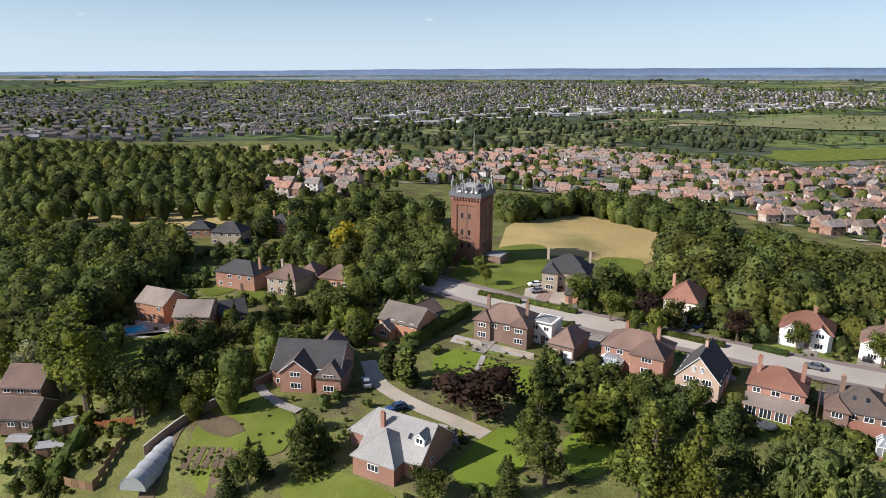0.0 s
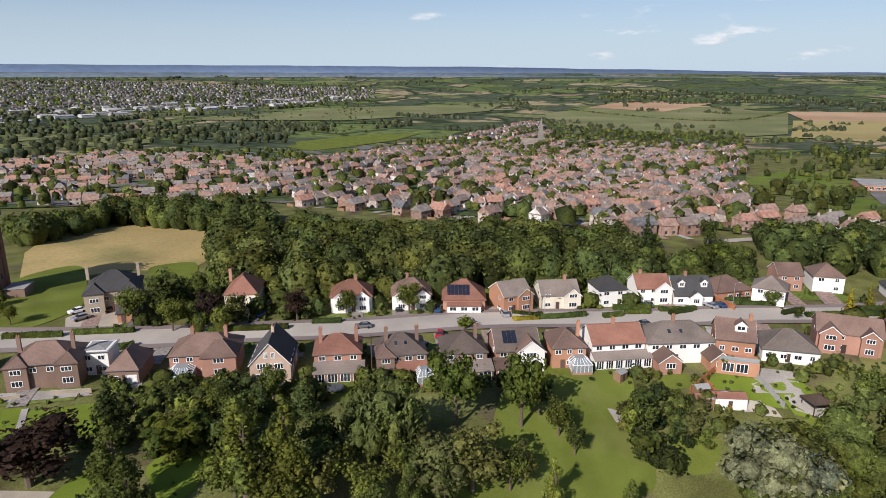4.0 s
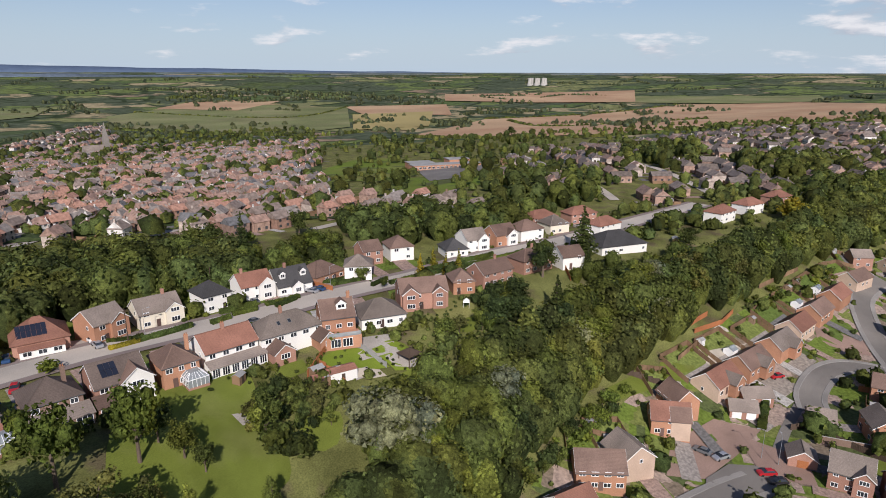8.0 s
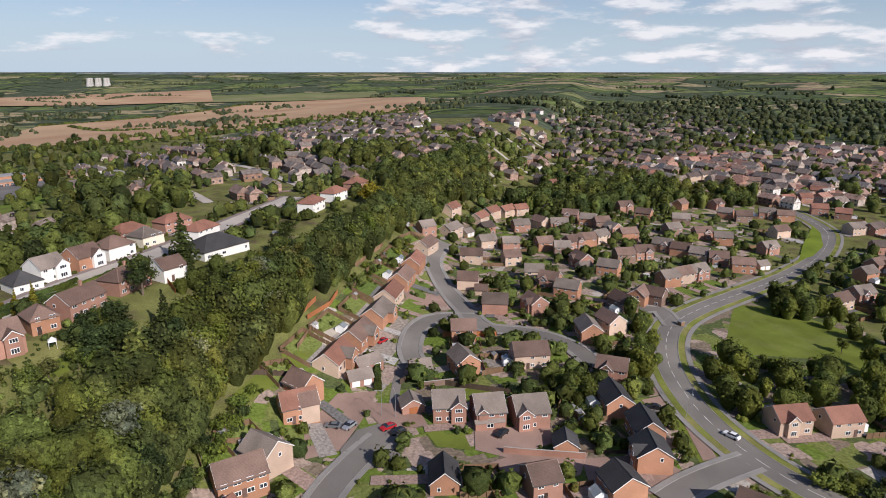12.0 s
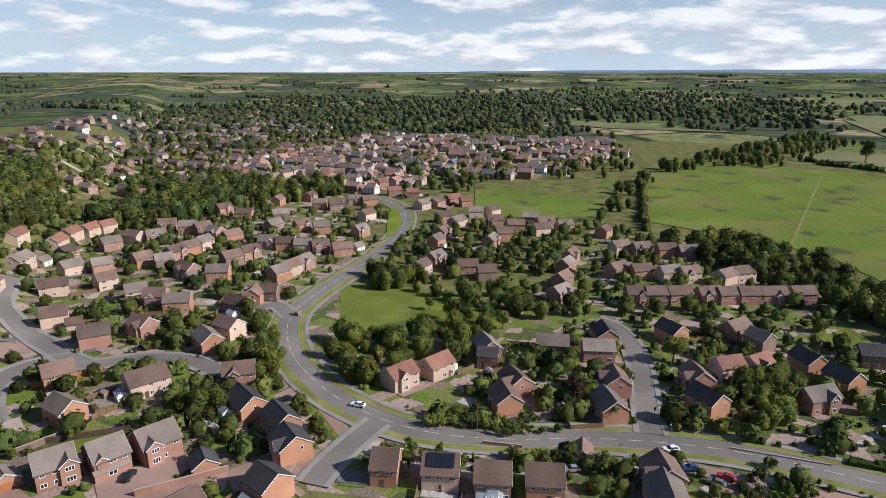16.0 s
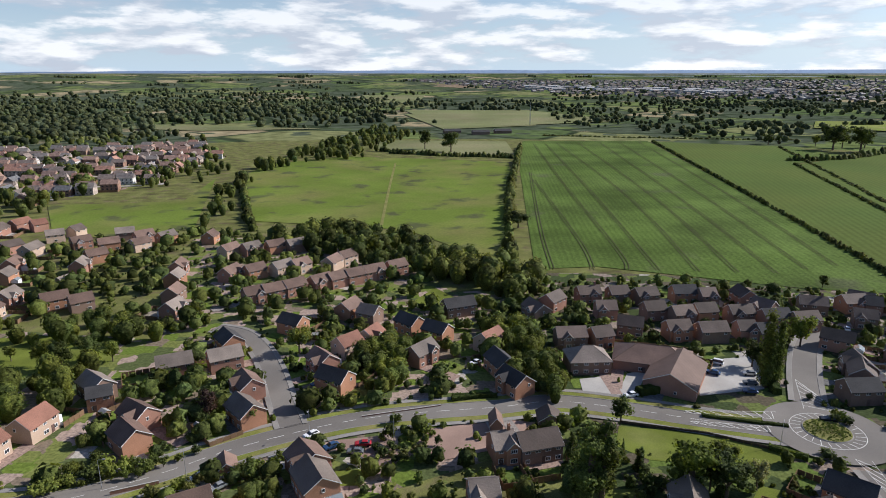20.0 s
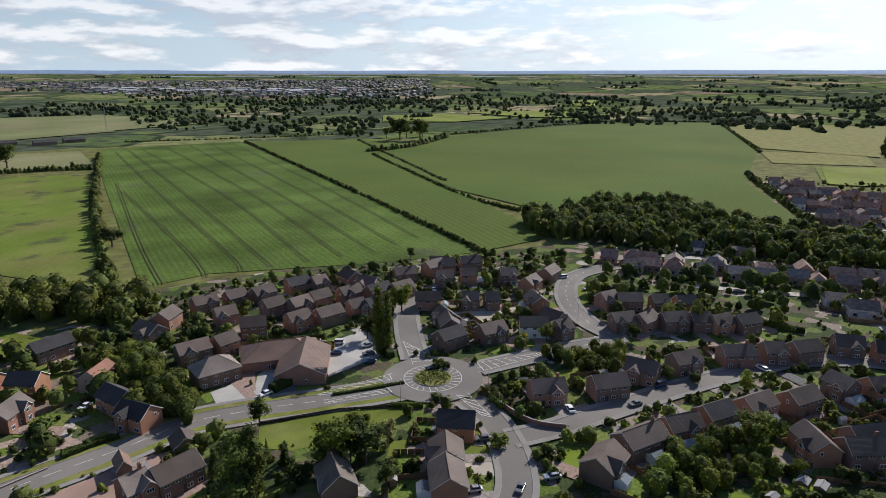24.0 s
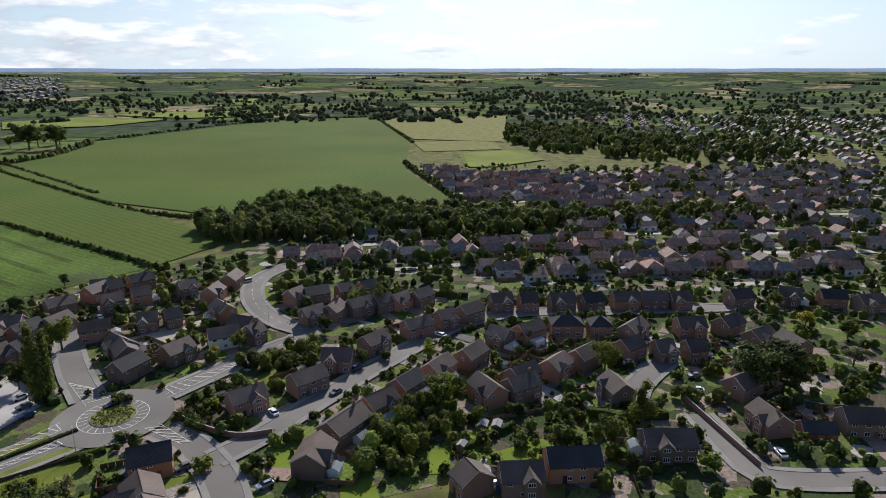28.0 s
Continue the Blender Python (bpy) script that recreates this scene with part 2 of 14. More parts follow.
    l.new(gm.outputs["Result"], sc.inputs["Scale"])
    l.new(sc.outputs[0], bsdf.inputs["Base Color"])
    MATS["farmland"] = m


farmland()


def palette(name, stops, src="island", rough=0.9, scale=0.1, grain=0.6):
    """A surface whose pieces (or whose ground plots) take one of several real colours."""
    m = bpy.data.materials.new(name)
    m.use_nodes = True
    n, l = m.node_tree.nodes, m.node_tree.links
    bsdf = n["Principled BSDF"]
    bsdf.inputs["Roughness"].default_value = rough
    bsdf.inputs["Specular IOR Level"].default_value = 0.2 if rough < 0.8 else 0.03
    geo = n.new("ShaderNodeNewGeometry")
    cr = n.new("ShaderNodeValToRGB")
    cr.color_ramp.interpolation = "CONSTANT"
    els = cr.color_ramp.elements
    for i, (p, c) in enumerate(stops):
        e = els[i] if i < 2 else els.new(p)
        e.position, e.color = p, (*c, 1)
    if src == "island":
        l.new(geo.outputs["Random Per Island"], cr.inputs["Fac"])
    else:
        flat = n.new("ShaderNodeVectorMath")
        flat.operation = "MULTIPLY"
        flat.inputs[1].default_value = (1, 1, 0)
        l.new(geo.outputs["Position"], flat.inputs[0])
        vor = n.new("ShaderNodeTexVoronoi")
        vor.distance = "CHEBYCHEV"
        vor.inputs["Scale"].default_value = scale
        l.new(flat.outputs[0], vor.inputs["Vector"])
        l.new(vor.outputs["Color"], cr.inputs["Fac"])
    nz = n.new("ShaderNodeTexNoise")
    nz.inputs["Scale"].default_value = grain
    nz.inputs["Detail"].default_value = 6
    l.new(geo.outputs["Position"], nz.inputs["Vector"])
    mr = n.new("ShaderNodeMapRange")
    mr.inputs["From Min"].default_value, mr.inputs["From Max"].default_value = 0.3, 0.7
    mr.inputs["To Min"].default_value, mr.inputs["To Max"].default_value = 0.65, 1.35
    l.new(nz.outputs["Fac"], mr.inputs["Value"])
    sc = n.new("ShaderNodeVectorMath")
    sc.operation = "SCALE"
    l.new(cr.outputs["Color"], sc.inputs[0])
    l.new(mr.outputs["Result"], sc.inputs["Scale"])
    l.new(sc.outputs[0], bsdf.inputs["Base Color"])
    MATS[name] = m


palette("far_wall", ((0, (0.26, 0.16, 0.12)), (0.28, (0.34, 0.23, 0.18)), (0.5, (0.42, 0.35, 0.30)), (0.78, (0.60, 0.57, 0.53)), (0.9, (0.22, 0.15, 0.12))))
palette("far_roof", ((0, (0.21, 0.165, 0.14)), (0.3, (0.29, 0.19, 0.15)), (0.55, (0.23, 0.20, 0.18)), (0.72, (0.34, 0.19, 0.14)), (0.9, (0.13, 0.128, 0.13))), rough=0.78)
palette("far_roof_grey", ((0, (0.15, 0.125, 0.11)), (0.3, (0.20, 0.162, 0.14)), (0.55, (0.13, 0.105, 0.09)), (0.78, (0.22, 0.15, 0.12))), rough=0.74)
palette("drive_paving", ((0, (0.30, 0.215, 0.178)), (0.38, (0.27, 0.24, 0.215)), (0.6, (0.15, 0.145, 0.14)), (0.85, (0.38, 0.36, 0.33))), grain=1.5)
palette("shed_mix", ((0, (0.24, 0.165, 0.11)), (0.35, (0.16, 0.115, 0.085)), (0.55, (0.30, 0.295, 0.285)), (0.75, (0.62, 0.61, 0.59))), grain=2.0)
palette("small_lawns", ((0, (0.12, 0.165, 0.034)), (0.4, (0.15, 0.18, 0.05)), (0.65, (0.10, 0.14, 0.035)), (0.85, (0.26, 0.225, 0.19))), grain=1.2)
palette("town_wall", ((0, (0.16, 0.14, 0.135)), (0.3, (0.23, 0.20, 0.19)), (0.65, (0.31, 0.285, 0.27)), (0.9, (0.44, 0.42, 0.41))))
palette("town_roof", ((0, (0.10, 0.095, 0.09)), (0.4, (0.15, 0.125, 0.11)), (0.7, (0.19, 0.16, 0.145)), (0.93, (0.33, 0.32, 0.31))), rough=0.78)
palette("plots", ((0, (0.12, 0.165, 0.032)), (0.25, (0.085, 0.105, 0.04)), (0.42, (0.15, 0.17, 0.05)), (0.55, (0.19, 0.15, 0.11)), (0.68, (0.33, 0.25, 0.205)), (0.88, (0.40, 0.36, 0.31))), src="ground", scale=0.19, grain=1.2)
palette("west_plots", ((0, (0.10, 0.14, 0.032)), (0.22, (0.05, 0.068, 0.026)), (0.5, (0.12, 0.145, 0.045)), (0.6, (0.10, 0.085, 0.058)), (0.74, (0.25, 0.20, 0.165)), (0.88, (0.38, 0.35, 0.31))), src="ground", scale=0.19, grain=1.2)
palette("town_ground", ((0, (0.05, 0.07, 0.03)), (0.35, (0.075, 0.10, 0.035)), (0.6, (0.16, 0.15, 0.14)), (0.75, (0.10, 0.12, 0.05)), (0.9, (0.22, 0.20, 0.18))), src="ground", scale=0.05, grain=0.5)
material("garden", (0.135, 0.14, 0.047), 0.95, 0.35, 0.3, 3.0, 0.5, second=(0.12, 0.10, 0.055), second_scale=0.12, second_edge=(0.52, 0.66))
material("lawn", (0.13, 0.156, 0.03), 0.9, 0.22, 0.25, 5.0, 0.35, second=(0.16, 0.175, 0.05), second_scale=0.1, second_edge=(0.5, 0.75))
material("lawn_striped", (0.15, 0.19, 0.03), 0.9, 0.15, 0.25, 5.0, 0.35, rows=(0.55, 0.835, 1.9), swing=0.2)
material("pasture_bright", (0.17, 0.21, 0.04), 0.95, 0.2, 0.05, 1.0, 0.3, second=(0.19, 0.20, 0.06), second_scale=0.02)
material("lawn_bright", (0.15, 0.20, 0.028), 0.9, 0.18, 0.25, 5.0, 0.35)
material("pasture", (0.125, 0.17, 0.031), 0.95, 0.16, 0.06, 0.8, 0.4, second=(0.17, 0.17, 0.055), second_scale=0.018, second_edge=(0.45, 0.7), third=(0.085, 0.095, 0.04), third_scale=0.035, third_edge=(0.56, 0.64))
material("crop", (0.073, 0.112, 0.024), 0.9, 0.34, 0.05, 0.9, 0.6, second=(0.088, 0.13, 0.031), second_scale=0.012, second_edge=(0.42, 0.62), third=(0.085, 0.10, 0.045), third_scale=0.025, third_edge=(0.62, 0.72), rows=(0.995, -0.1, 3.2))
material("maize", (0.094, 0.122, 0.03), 0.95, 0.12, 0.02, 0.5, 0.5, second=(0.085, 0.125, 0.03), second_scale=0.008, second_edge=(0.4, 0.65), rows=(0.97, -0.24, 4.5))
# pasture for fields far off, paled and greyed to paint in haze
material("haze_pasture", (0.165, 0.18, 0.08), 0.95, 0.2, 0.02, 0.3, 0.3, second=(0.20, 0.19, 0.10), second_scale=0.008, second_edge=(0.45, 0.65))
material("stubble", (0.40, 0.30, 0.13), 0.95, 0.14, 0.06, 0.7, 0.4, second=(0.24, 0.21, 0.085), second_scale=0.03, second_edge=(0.5, 0.7))
material("ripe", (0.33, 0.27, 0.12), 0.95, 0.1, 0.02, 0.4, 0.3)
material("ploughed", (0.36, 0.225, 0.14), 0.95, 0.12, 0.015, 0.3, 0.3, second=(0.42, 0.29, 0.18), second_scale=0.006, second_edge=(0.4, 0.6))
material("rut", (0.075, 0.07, 0.04), 0.95, 0.2, 0.5, 5.0, 0.3)
material("dry_grass", (0.19, 0.185, 0.065), 0.95, 0.2, 0.3, 2.0, 0.3)
material("verge_grass", (0.17, 0.19, 0.045), 0.95, 0.25, 0.4, 3.0, 0.4, second=(0.22, 0.20, 0.075), second_scale=0.12, second_edge=(0.45, 0.65))
material("soil", (0.11, 0.085, 0.055), 0.95, 0.3, 0.5, 5.0, 0.6)
material("asphalt", (0.165, 0.15, 0.134), 0.9, 0.16, 0.12, 8.0, 0.15, second=(0.2, 0.182, 0.16), second_scale=0.05, second_edge=(0.45, 0.65))
material("old_asphalt", (0.44, 0.39, 0.335), 0.9, 0.12, 0.12, 6.0, 0.15, second=(0.34, 0.31, 0.275), second_scale=0.06, second_edge=(0.45, 0.7))
material("red_asphalt", (0.22, 0.175, 0.16), 0.9, 0.12, 0.15, 6.0, 0.15)
material("flags", (0.25, 0.235, 0.215), 0.9, 0.16, 0.3, 4.0, 0.2)
material("block_paving", (0.30, 0.205, 0.165), 0.9, 0.18, 0.3, 5.0, 0.25, rnd=0.12)
material("gravel", (0.42, 0.37, 0.30), 0.95, 0.16, 0.4, 9.0, 0.5)
material("concrete", (0.40, 0.38, 0.35), 0.9, 0.15, 0.3, 5.0, 0.2)
material("slabs", (0.35, 0.32, 0.285), 0.9, 0.16, 0.5, 3.0, 0.2, rnd=0.1)
material("kerb", (0.29, 0.275, 0.255), 0.9, 0.15, 0.6, 5.0, 0.2)
material("paint_white", (0.78, 0.77, 0.74), 0.6, 0.06, 0.5, 4.0, 0.05)
material("road_paint", (0.66, 0.65, 0.61), 0.7, 0.14, 0.8, 5.0, 0.05)
material("brick_red", (0.35, 0.195, 0.145), 0.9, 0.14, 0.5, 6.0, 0.2, rnd=0.14, bands=0.075, band_dark=0.86)
material("brick_orange", (0.41, 0.215, 0.135), 0.9, 0.14, 0.5, 6.0, 0.2, rnd=0.14, bands=0.075, band_dark=0.86)
material("brick_brown", (0.235, 0.16, 0.125), 0.9, 0.16, 0.5, 6.0, 0.2, rnd=0.14, bands=0.075, band_dark=0.86)
material("brick_buff", (0.52, 0.385, 0.295), 0.9, 0.12, 0.5, 6.0, 0.2, rnd=0.12, bands=0.075, band_dark=0.88)
material("brick_tower", (0.24, 0.115, 0.08), 0.9, 0.16, 0.25, 5.0, 0.25, bands=0.075, band_dark=0.86, second=(0.20, 0.10, 0.07), second_scale=0.25, second_edge=(0.45, 0.65))
material("brick_tower_panel", (0.225, 0.125, 0.09), 0.9, 0.14, 0.25, 5.0, 0.25, bands=0.075, band_dark=0.86)
material("stone", (0.36, 0.30, 0.225), 0.9, 0.16, 0.4, 4.0, 0.3, bands=0.3, band_dark=0.85)
material("church_stone", (0.26, 0.235, 0.205), 0.9, 0.2, 0.1, 1.0, 0.3)
material("render_white", (0.76, 0.74, 0.69), 0.85, 0.06, 0.3, 4.0, 0.1, rnd=0.04)
material("render_cream", (0.68, 0.62, 0.50), 0.85, 0.08, 0.3, 4.0, 0.1)
material("tile_brown", (0.165, 0.108, 0.085), 0.7, 0.2, 0.5, 3.5, 0.5, rnd=0.32, bands=0.17, band_dark=0.7)
material("tile_red", (0.245, 0.118, 0.083), 0.74, 0.18, 0.5, 3.5, 0.5, rnd=0.2, bands=0.17, band_dark=0.72)
material("tile_grey", (0.205, 0.168, 0.142), 0.7, 0.2, 0.5, 3.5, 0.5, rnd=0.28, bands=0.17, band_dark=0.72)
material("tile_slate", (0.065, 0.063, 0.063), 0.78, 0.18, 0.5, 3.5, 0.4, rnd=0.15, bands=0.17, band_dark=0.75)
# darker copy of tile_grey, with the shade of backlit roofs in its colour
material("tile_dimmed", (0.15, 0.112, 0.092), 0.7, 0.2, 0.5, 3.5, 0.5, rnd=0.25, bands=0.17, band_dark=0.72)
material("tile_dark", (0.115, 0.088, 0.074), 0.7, 0.2, 0.5, 3.5, 0.5, rnd=0.25, bands=0.17, band_dark=0.72)
material("tile_pale", (0.31, 0.30, 0.285), 0.8, 0.14, 0.5, 3.5, 0.4, bands=0.17, band_dark=0.8)
material("far_pale", (0.40, 0.395, 0.39), 0.9, 0.1, 0.1, 0.5, 0.1, island=0.3)
material("far_glass", (0.05, 0.055, 0.06), 0.2, 0.1, 0.3, 1.0, 0.0, island=0.3)
material("upvc", (0.80, 0.80, 0.79), 0.45, 0.04, 0.5, 3.0, 0.0)
material("glass_pane", (0.028, 0.033, 0.04), 0.08, 0.15, 0.6, 2.0, 0.0, rnd=0.5)
material("door_paint", (0.10, 0.06, 0.05), 0.5, 0.1, 0.5, 3.0, 0.0, rnd=0.6)
material("garage_white", (0.74, 0.73, 0.71), 0.5, 0.05, 0.5, 3.0, 0.1, bands=0.3, band_dark=0.88)
material("lead", (0.12, 0.125, 0.13), 0.6, 0.15, 0.4, 3.0, 0.2)
material("felt", (0.30, 0.295, 0.285), 0.9, 0.15, 0.4, 3.0, 0.2)
material("clay_pot", (0.40, 0.19, 0.10), 0.85, 0.15, 0.8, 6.0, 0.2)
material("wood_fence", (0.22, 0.14, 0.085), 0.9, 0.2, 0.6, 5.0, 0.3, rnd=0.25)
material("wood_dark", (0.085, 0.06, 0.045), 0.85, 0.2, 0.6, 5.0, 0.3)
material("wood_red", (0.36, 0.14, 0.06), 0.85, 0.2, 0.6, 5.0, 0.3)
material("steel", (0.42, 0.43, 0.44), 0.45, 0.12, 0.6, 5.0, 0.1, metal=0.6)
material("steel_dark", (0.12, 0.125, 0.13), 0.5, 0.12, 0.6, 5.0, 0.1, metal=0.3)
material("antenna_grey", (0.30, 0.30, 0.30), 0.5, 0.1, 0.6, 5.0, 0.05)
material("solar", (0.018, 0.022, 0.035), 0.15, 0.1, 0.6, 5.0, 0.0)
material("bark", (0.13, 0.10, 0.075), 0.95, 0.25, 1.0, 8.0, 0.6)
material("leaf_mid", (0.115, 0.138, 0.034), 0.75, 0.25, 0.5, 2.0, 0.2, rnd=0.3, island=0.42)
material("leaf_dark", (0.06, 0.08, 0.026), 0.75, 0.25, 0.5, 2.0, 0.2, rnd=0.25, island=0.4)
material("leaf_bright", (0.125, 0.155, 0.03), 0.75, 0.2, 0.5, 2.0, 0.2, rnd=0.2, island=0.35)
material("leaf_yellow", (0.27, 0.23, 0.03), 0.75, 0.2, 0.5, 2.0, 0.2, island=0.3)
material("leaf_copper", (0.052, 0.032, 0.026), 0.75, 0.2, 0.5, 2.0, 0.2, island=0.4)
material("leaf_silver", (0.22, 0.235, 0.15), 0.8, 0.2, 0.5, 2.0, 0.2, rnd=0.2, island=0.35)
material("leaf_willow", (0.125, 0.15, 0.05), 0.8, 0.2, 0.5, 2.0, 0.2, island=0.3)
material("leaf_rust", (0.125, 0.127, 0.042), 0.8, 0.2, 0.5, 2.0, 0.2, island=0.4)
material("wood_leaf", (0.086, 0.108, 0.032), 0.8, 0.34, 0.5, 1.2, 0.2, island=0.5, second=(0.11, 0.12, 0.036), second_scale=0.02, second_edge=(0.45, 0.65))
# greyer, bluer copy of wood_leaf: air haze painted into far crowns
material("haze_leaf", (0.088, 0.104, 0.06), 0.9, 0.3, 0.5, 1.2, 0.2, island=0.3)
material("shrub_leaf", (0.098, 0.118, 0.034), 0.8, 0.34, 0.6, 1.2, 0.2, island=0.5, second=(0.075, 0.10, 0.03), second_scale=0.05, second_edge=(0.45, 0.6))
material("hedge_leaf", (0.065, 0.09, 0.024), 0.85, 0.3, 0.8, 4.0, 0.8, rnd=0.3)
material("tyre", (0.02, 0.02, 0.02), 0.85, 0.1, 1.0, 8.0, 0.1)
material("car_white", (0.75, 0.75, 0.75), 0.25, 0.03, 1.0, 3.0, 0.0)
material("car_silver", (0.45, 0.46, 0.48), 0.25, 0.03, 1.0, 3.0, 0.0, metal=0.5)
material("car_black", (0.02, 0.02, 0.022), 0.2, 0.03, 1.0, 3.0, 0.0)
material("car_blue", (0.03, 0.07, 0.16), 0.22, 0.03, 1.0, 3.0, 0.0)
material("car_red", (0.38, 0.02, 0.025), 0.22, 0.03, 1.0, 3.0, 0.0)
material("car_grey", (0.13, 0.135, 0.14), 0.25, 0.03, 1.0, 3.0, 0.0)
material("car_yellow", (0.55, 0.6, 0.05), 0.3, 0.03, 1.0, 3.0, 0.0)
material("poly_sheet", (0.36, 0.375, 0.38), 0.35, 0.12, 0.5, 2.0, 0.2)
material("pool_water", (0.05, 0.42, 0.62), 0.05, 0.05, 0.5, 1.5, 0.15)
material("canvas_white", (0.82, 0.81, 0.78), 0.7, 0.05, 0.5, 3.0, 0.1)
# nearer backdrop ridge: its base colour holds the blue of the air
material("haze_ridge", (0.19, 0.235, 0.275), 0.95, 0.25, 0.004, 0.03, 0.0)
# outermost land: greyed and paled so the colour carries distance haze
material("haze_country", (0.16, 0.185, 0.17), 0.95, 0.4, 0.02, 0.05, 0.0, second=(0.105, 0.13, 0.125), second_scale=0.012, second_edge=(0.42, 0.50), third=(0.27, 0.26, 0.215), third_scale=0.003, third_edge=(0.58, 0.61))
# farthest backdrop ridge, tinted bluer still to paint in the haze
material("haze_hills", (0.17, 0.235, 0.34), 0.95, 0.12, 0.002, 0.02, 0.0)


# ---- mesh helpers ----
def mesh_ob(name, verts, faces, mat, parent=None, label="", mats=None, slots=None, smooth=False):
    me = bpy.data.meshes.new(name)
    me.from_pydata([tuple(v) for v in verts], [], faces)
    for k in (mats or [mat]):
        me.materials.append(MATS[k])
    if slots is not None:
        me.polygons.foreach_set("material_index", slots)
    if smooth:
        me.polygons.foreach_set("use_smooth", [True] * len(me.polygons))
    me.update()
    ob = new(name, me)
    if parent is not None:
        ob.parent = parent
    if label:
        ob["label"] = label
    return ob


def share(name, me, parent, m):
    ob = new(name, me)
    ob.parent = parent
    ob.matrix_basis = m
    return ob


def part(name, bm, mat, parent, label=""):
    me = bpy.data.meshes.new(name)
    bm.to_mesh(me)
    bm.free()
    me.materials.append(MATS[mat])
    ob = new(name, me)
    ob.parent = parent
    if label:
        ob["label"] = label
    return ob


class Geo:
    """Collects boxes and polygons into one mesh."""

    def __init__(self):
        self.v, self.f, self.s = [], [], []

    def add(self, verts, faces, slot=0):
        k = len(self.v)
        self.v.extend(verts)
        self.f.extend([tuple(i + k for i in f) for f in faces])
        self.s.extend([slot] * len(faces))
        return self

    def box(self, x0, y0, z0, x1, y1, z1, slot=0):
        v = [(x, y, z) for z in (z0, z1) for x, y in ((x0, y0), (x1, y0), (x1, y1), (x0, y1))]
        return self.add(v, [(3, 2, 1, 0), (4, 5, 6, 7), (0, 1, 5, 4), (1, 2, 6, 5), (2, 3, 7, 6), (3, 0, 4, 7)], slot)

    def prism(self, profile, x0, x1, slot=0):
        """profile: (y, z) points, counter-clockwise seen from +x, drawn out from x0 to x1."""
        n = len(profile)
        v = [(x0, y, z) for y, z in profile] + [(x1, y, z) for y, z in profile]
        f = [tuple(range(n - 1, -1, -1)), tuple(range(n, 2 * n))] + [(i, (i + 1) % n, n + (i + 1) % n, n + i) for i in range(n)]
        return self.add(v, f, slot)

    def ob(self, name, mat, parent=None, label="", mats=None, smooth=False):
        return mesh_ob(name, self.v, self.f, mat, parent, label, mats, self.s if mats else None, smooth)


def thing(name, x, y, z, rot=0.0, label="", category="", group="", kind=""):
    e = new(name)
    e.empty_display_size = 0.3
    e.matrix_basis = pose(x, y, z, 0, 0, rot)
    return tagged(e, label, category, group, kind)


# ---- the land ----
def smooth(a):
    a = min(1.0, max(0.0, a))
    return a * a * (3 - 2 * a)
def land(x, y):
    """Height of the ground: a ridge along the upper street, a lower estate south of it, a valley to the north and rising distance."""
    u, v = 0.583 * x + 0.813 * y, 0.813 * x - 0.583 * y
    mid = 92 - 55 * smooth((60 - v) / 110)
    z = 3 + 24.5 * smooth((u - mid + 38) / 76) - 4 * smooth((20 - u) / 120)
    z -= 24 * smooth((u - 205) / 330) + 26 * smooth((u - 520) / 500)
    z += 3 * smooth(1 - math.hypot(x - 10, y - 200) / 70)
    r = math.hypot(x, y)
    return z + (88 - z) * smooth((r - 1500) / 3400)


def make_ground():
    rings = [0.0]
    r = 12.0
    while r < 4940:
        rings.append(r)
        r *= 1.034
    rings.append(4950)
    n = 288
    verts = [(0, 0, land(0, 0))]
    faces, slots = [], []
    for r in rings[1:]:
        for k in range(n):
            a = 2 * math.pi * k / n
            x, y = r * math.sin(a), r * math.cos(a)
            verts.append((x, y, land(x, y)))
    for k in range(n):
        faces.append((0, 1 + (k + 1) % n, 1 + k))
        slots.append(0)
    for i in range(len(rings) - 2):
        b = 1 + i * n
        for k in range(n):
            k2 = (k + 1) % n
            faces.append((b + k, b + k2, b + n + k2, b + n + k))
            # the last rings, past roughly 4300 m, get the haze-tinted land colour
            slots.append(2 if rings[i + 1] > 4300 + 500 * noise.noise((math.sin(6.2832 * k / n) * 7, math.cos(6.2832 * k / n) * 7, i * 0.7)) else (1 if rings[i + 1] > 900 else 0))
    ob = mesh_ob("ground", verts, faces, None, mats=["garden", "farmland", "haze_country"], slots=slots, smooth=True)
    tagged(ob, "gently rolling ground of gardens, grass and distant farmland", "ground", kind="structure")
    # far hills close the view, air haze painted into their blue-grey
    for r, base, mat in ((3950, 70, "haze_ridge"), (4860, 106, "haze_hills")):
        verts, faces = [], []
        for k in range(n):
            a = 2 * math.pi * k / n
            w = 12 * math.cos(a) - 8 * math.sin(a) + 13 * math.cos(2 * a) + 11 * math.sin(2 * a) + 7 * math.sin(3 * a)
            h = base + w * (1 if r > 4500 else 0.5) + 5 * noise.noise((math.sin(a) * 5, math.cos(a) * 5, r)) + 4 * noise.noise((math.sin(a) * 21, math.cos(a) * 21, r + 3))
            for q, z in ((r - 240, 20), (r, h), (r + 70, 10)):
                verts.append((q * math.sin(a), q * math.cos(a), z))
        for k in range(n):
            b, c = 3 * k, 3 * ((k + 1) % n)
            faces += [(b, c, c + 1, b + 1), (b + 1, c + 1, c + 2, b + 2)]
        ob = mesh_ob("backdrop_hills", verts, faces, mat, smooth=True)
        tagged(ob, "low hills along the horizon with haze mixed into their blue-grey colour", "hills", kind="structure")


make_ground()


CLEAR = []  # lawns and paving that no shrub covers


def on_clear(x, y):
    return any(a < x < b and c < y < d and inside(x, y, p) for a, b, c, d, p in CLEAR)


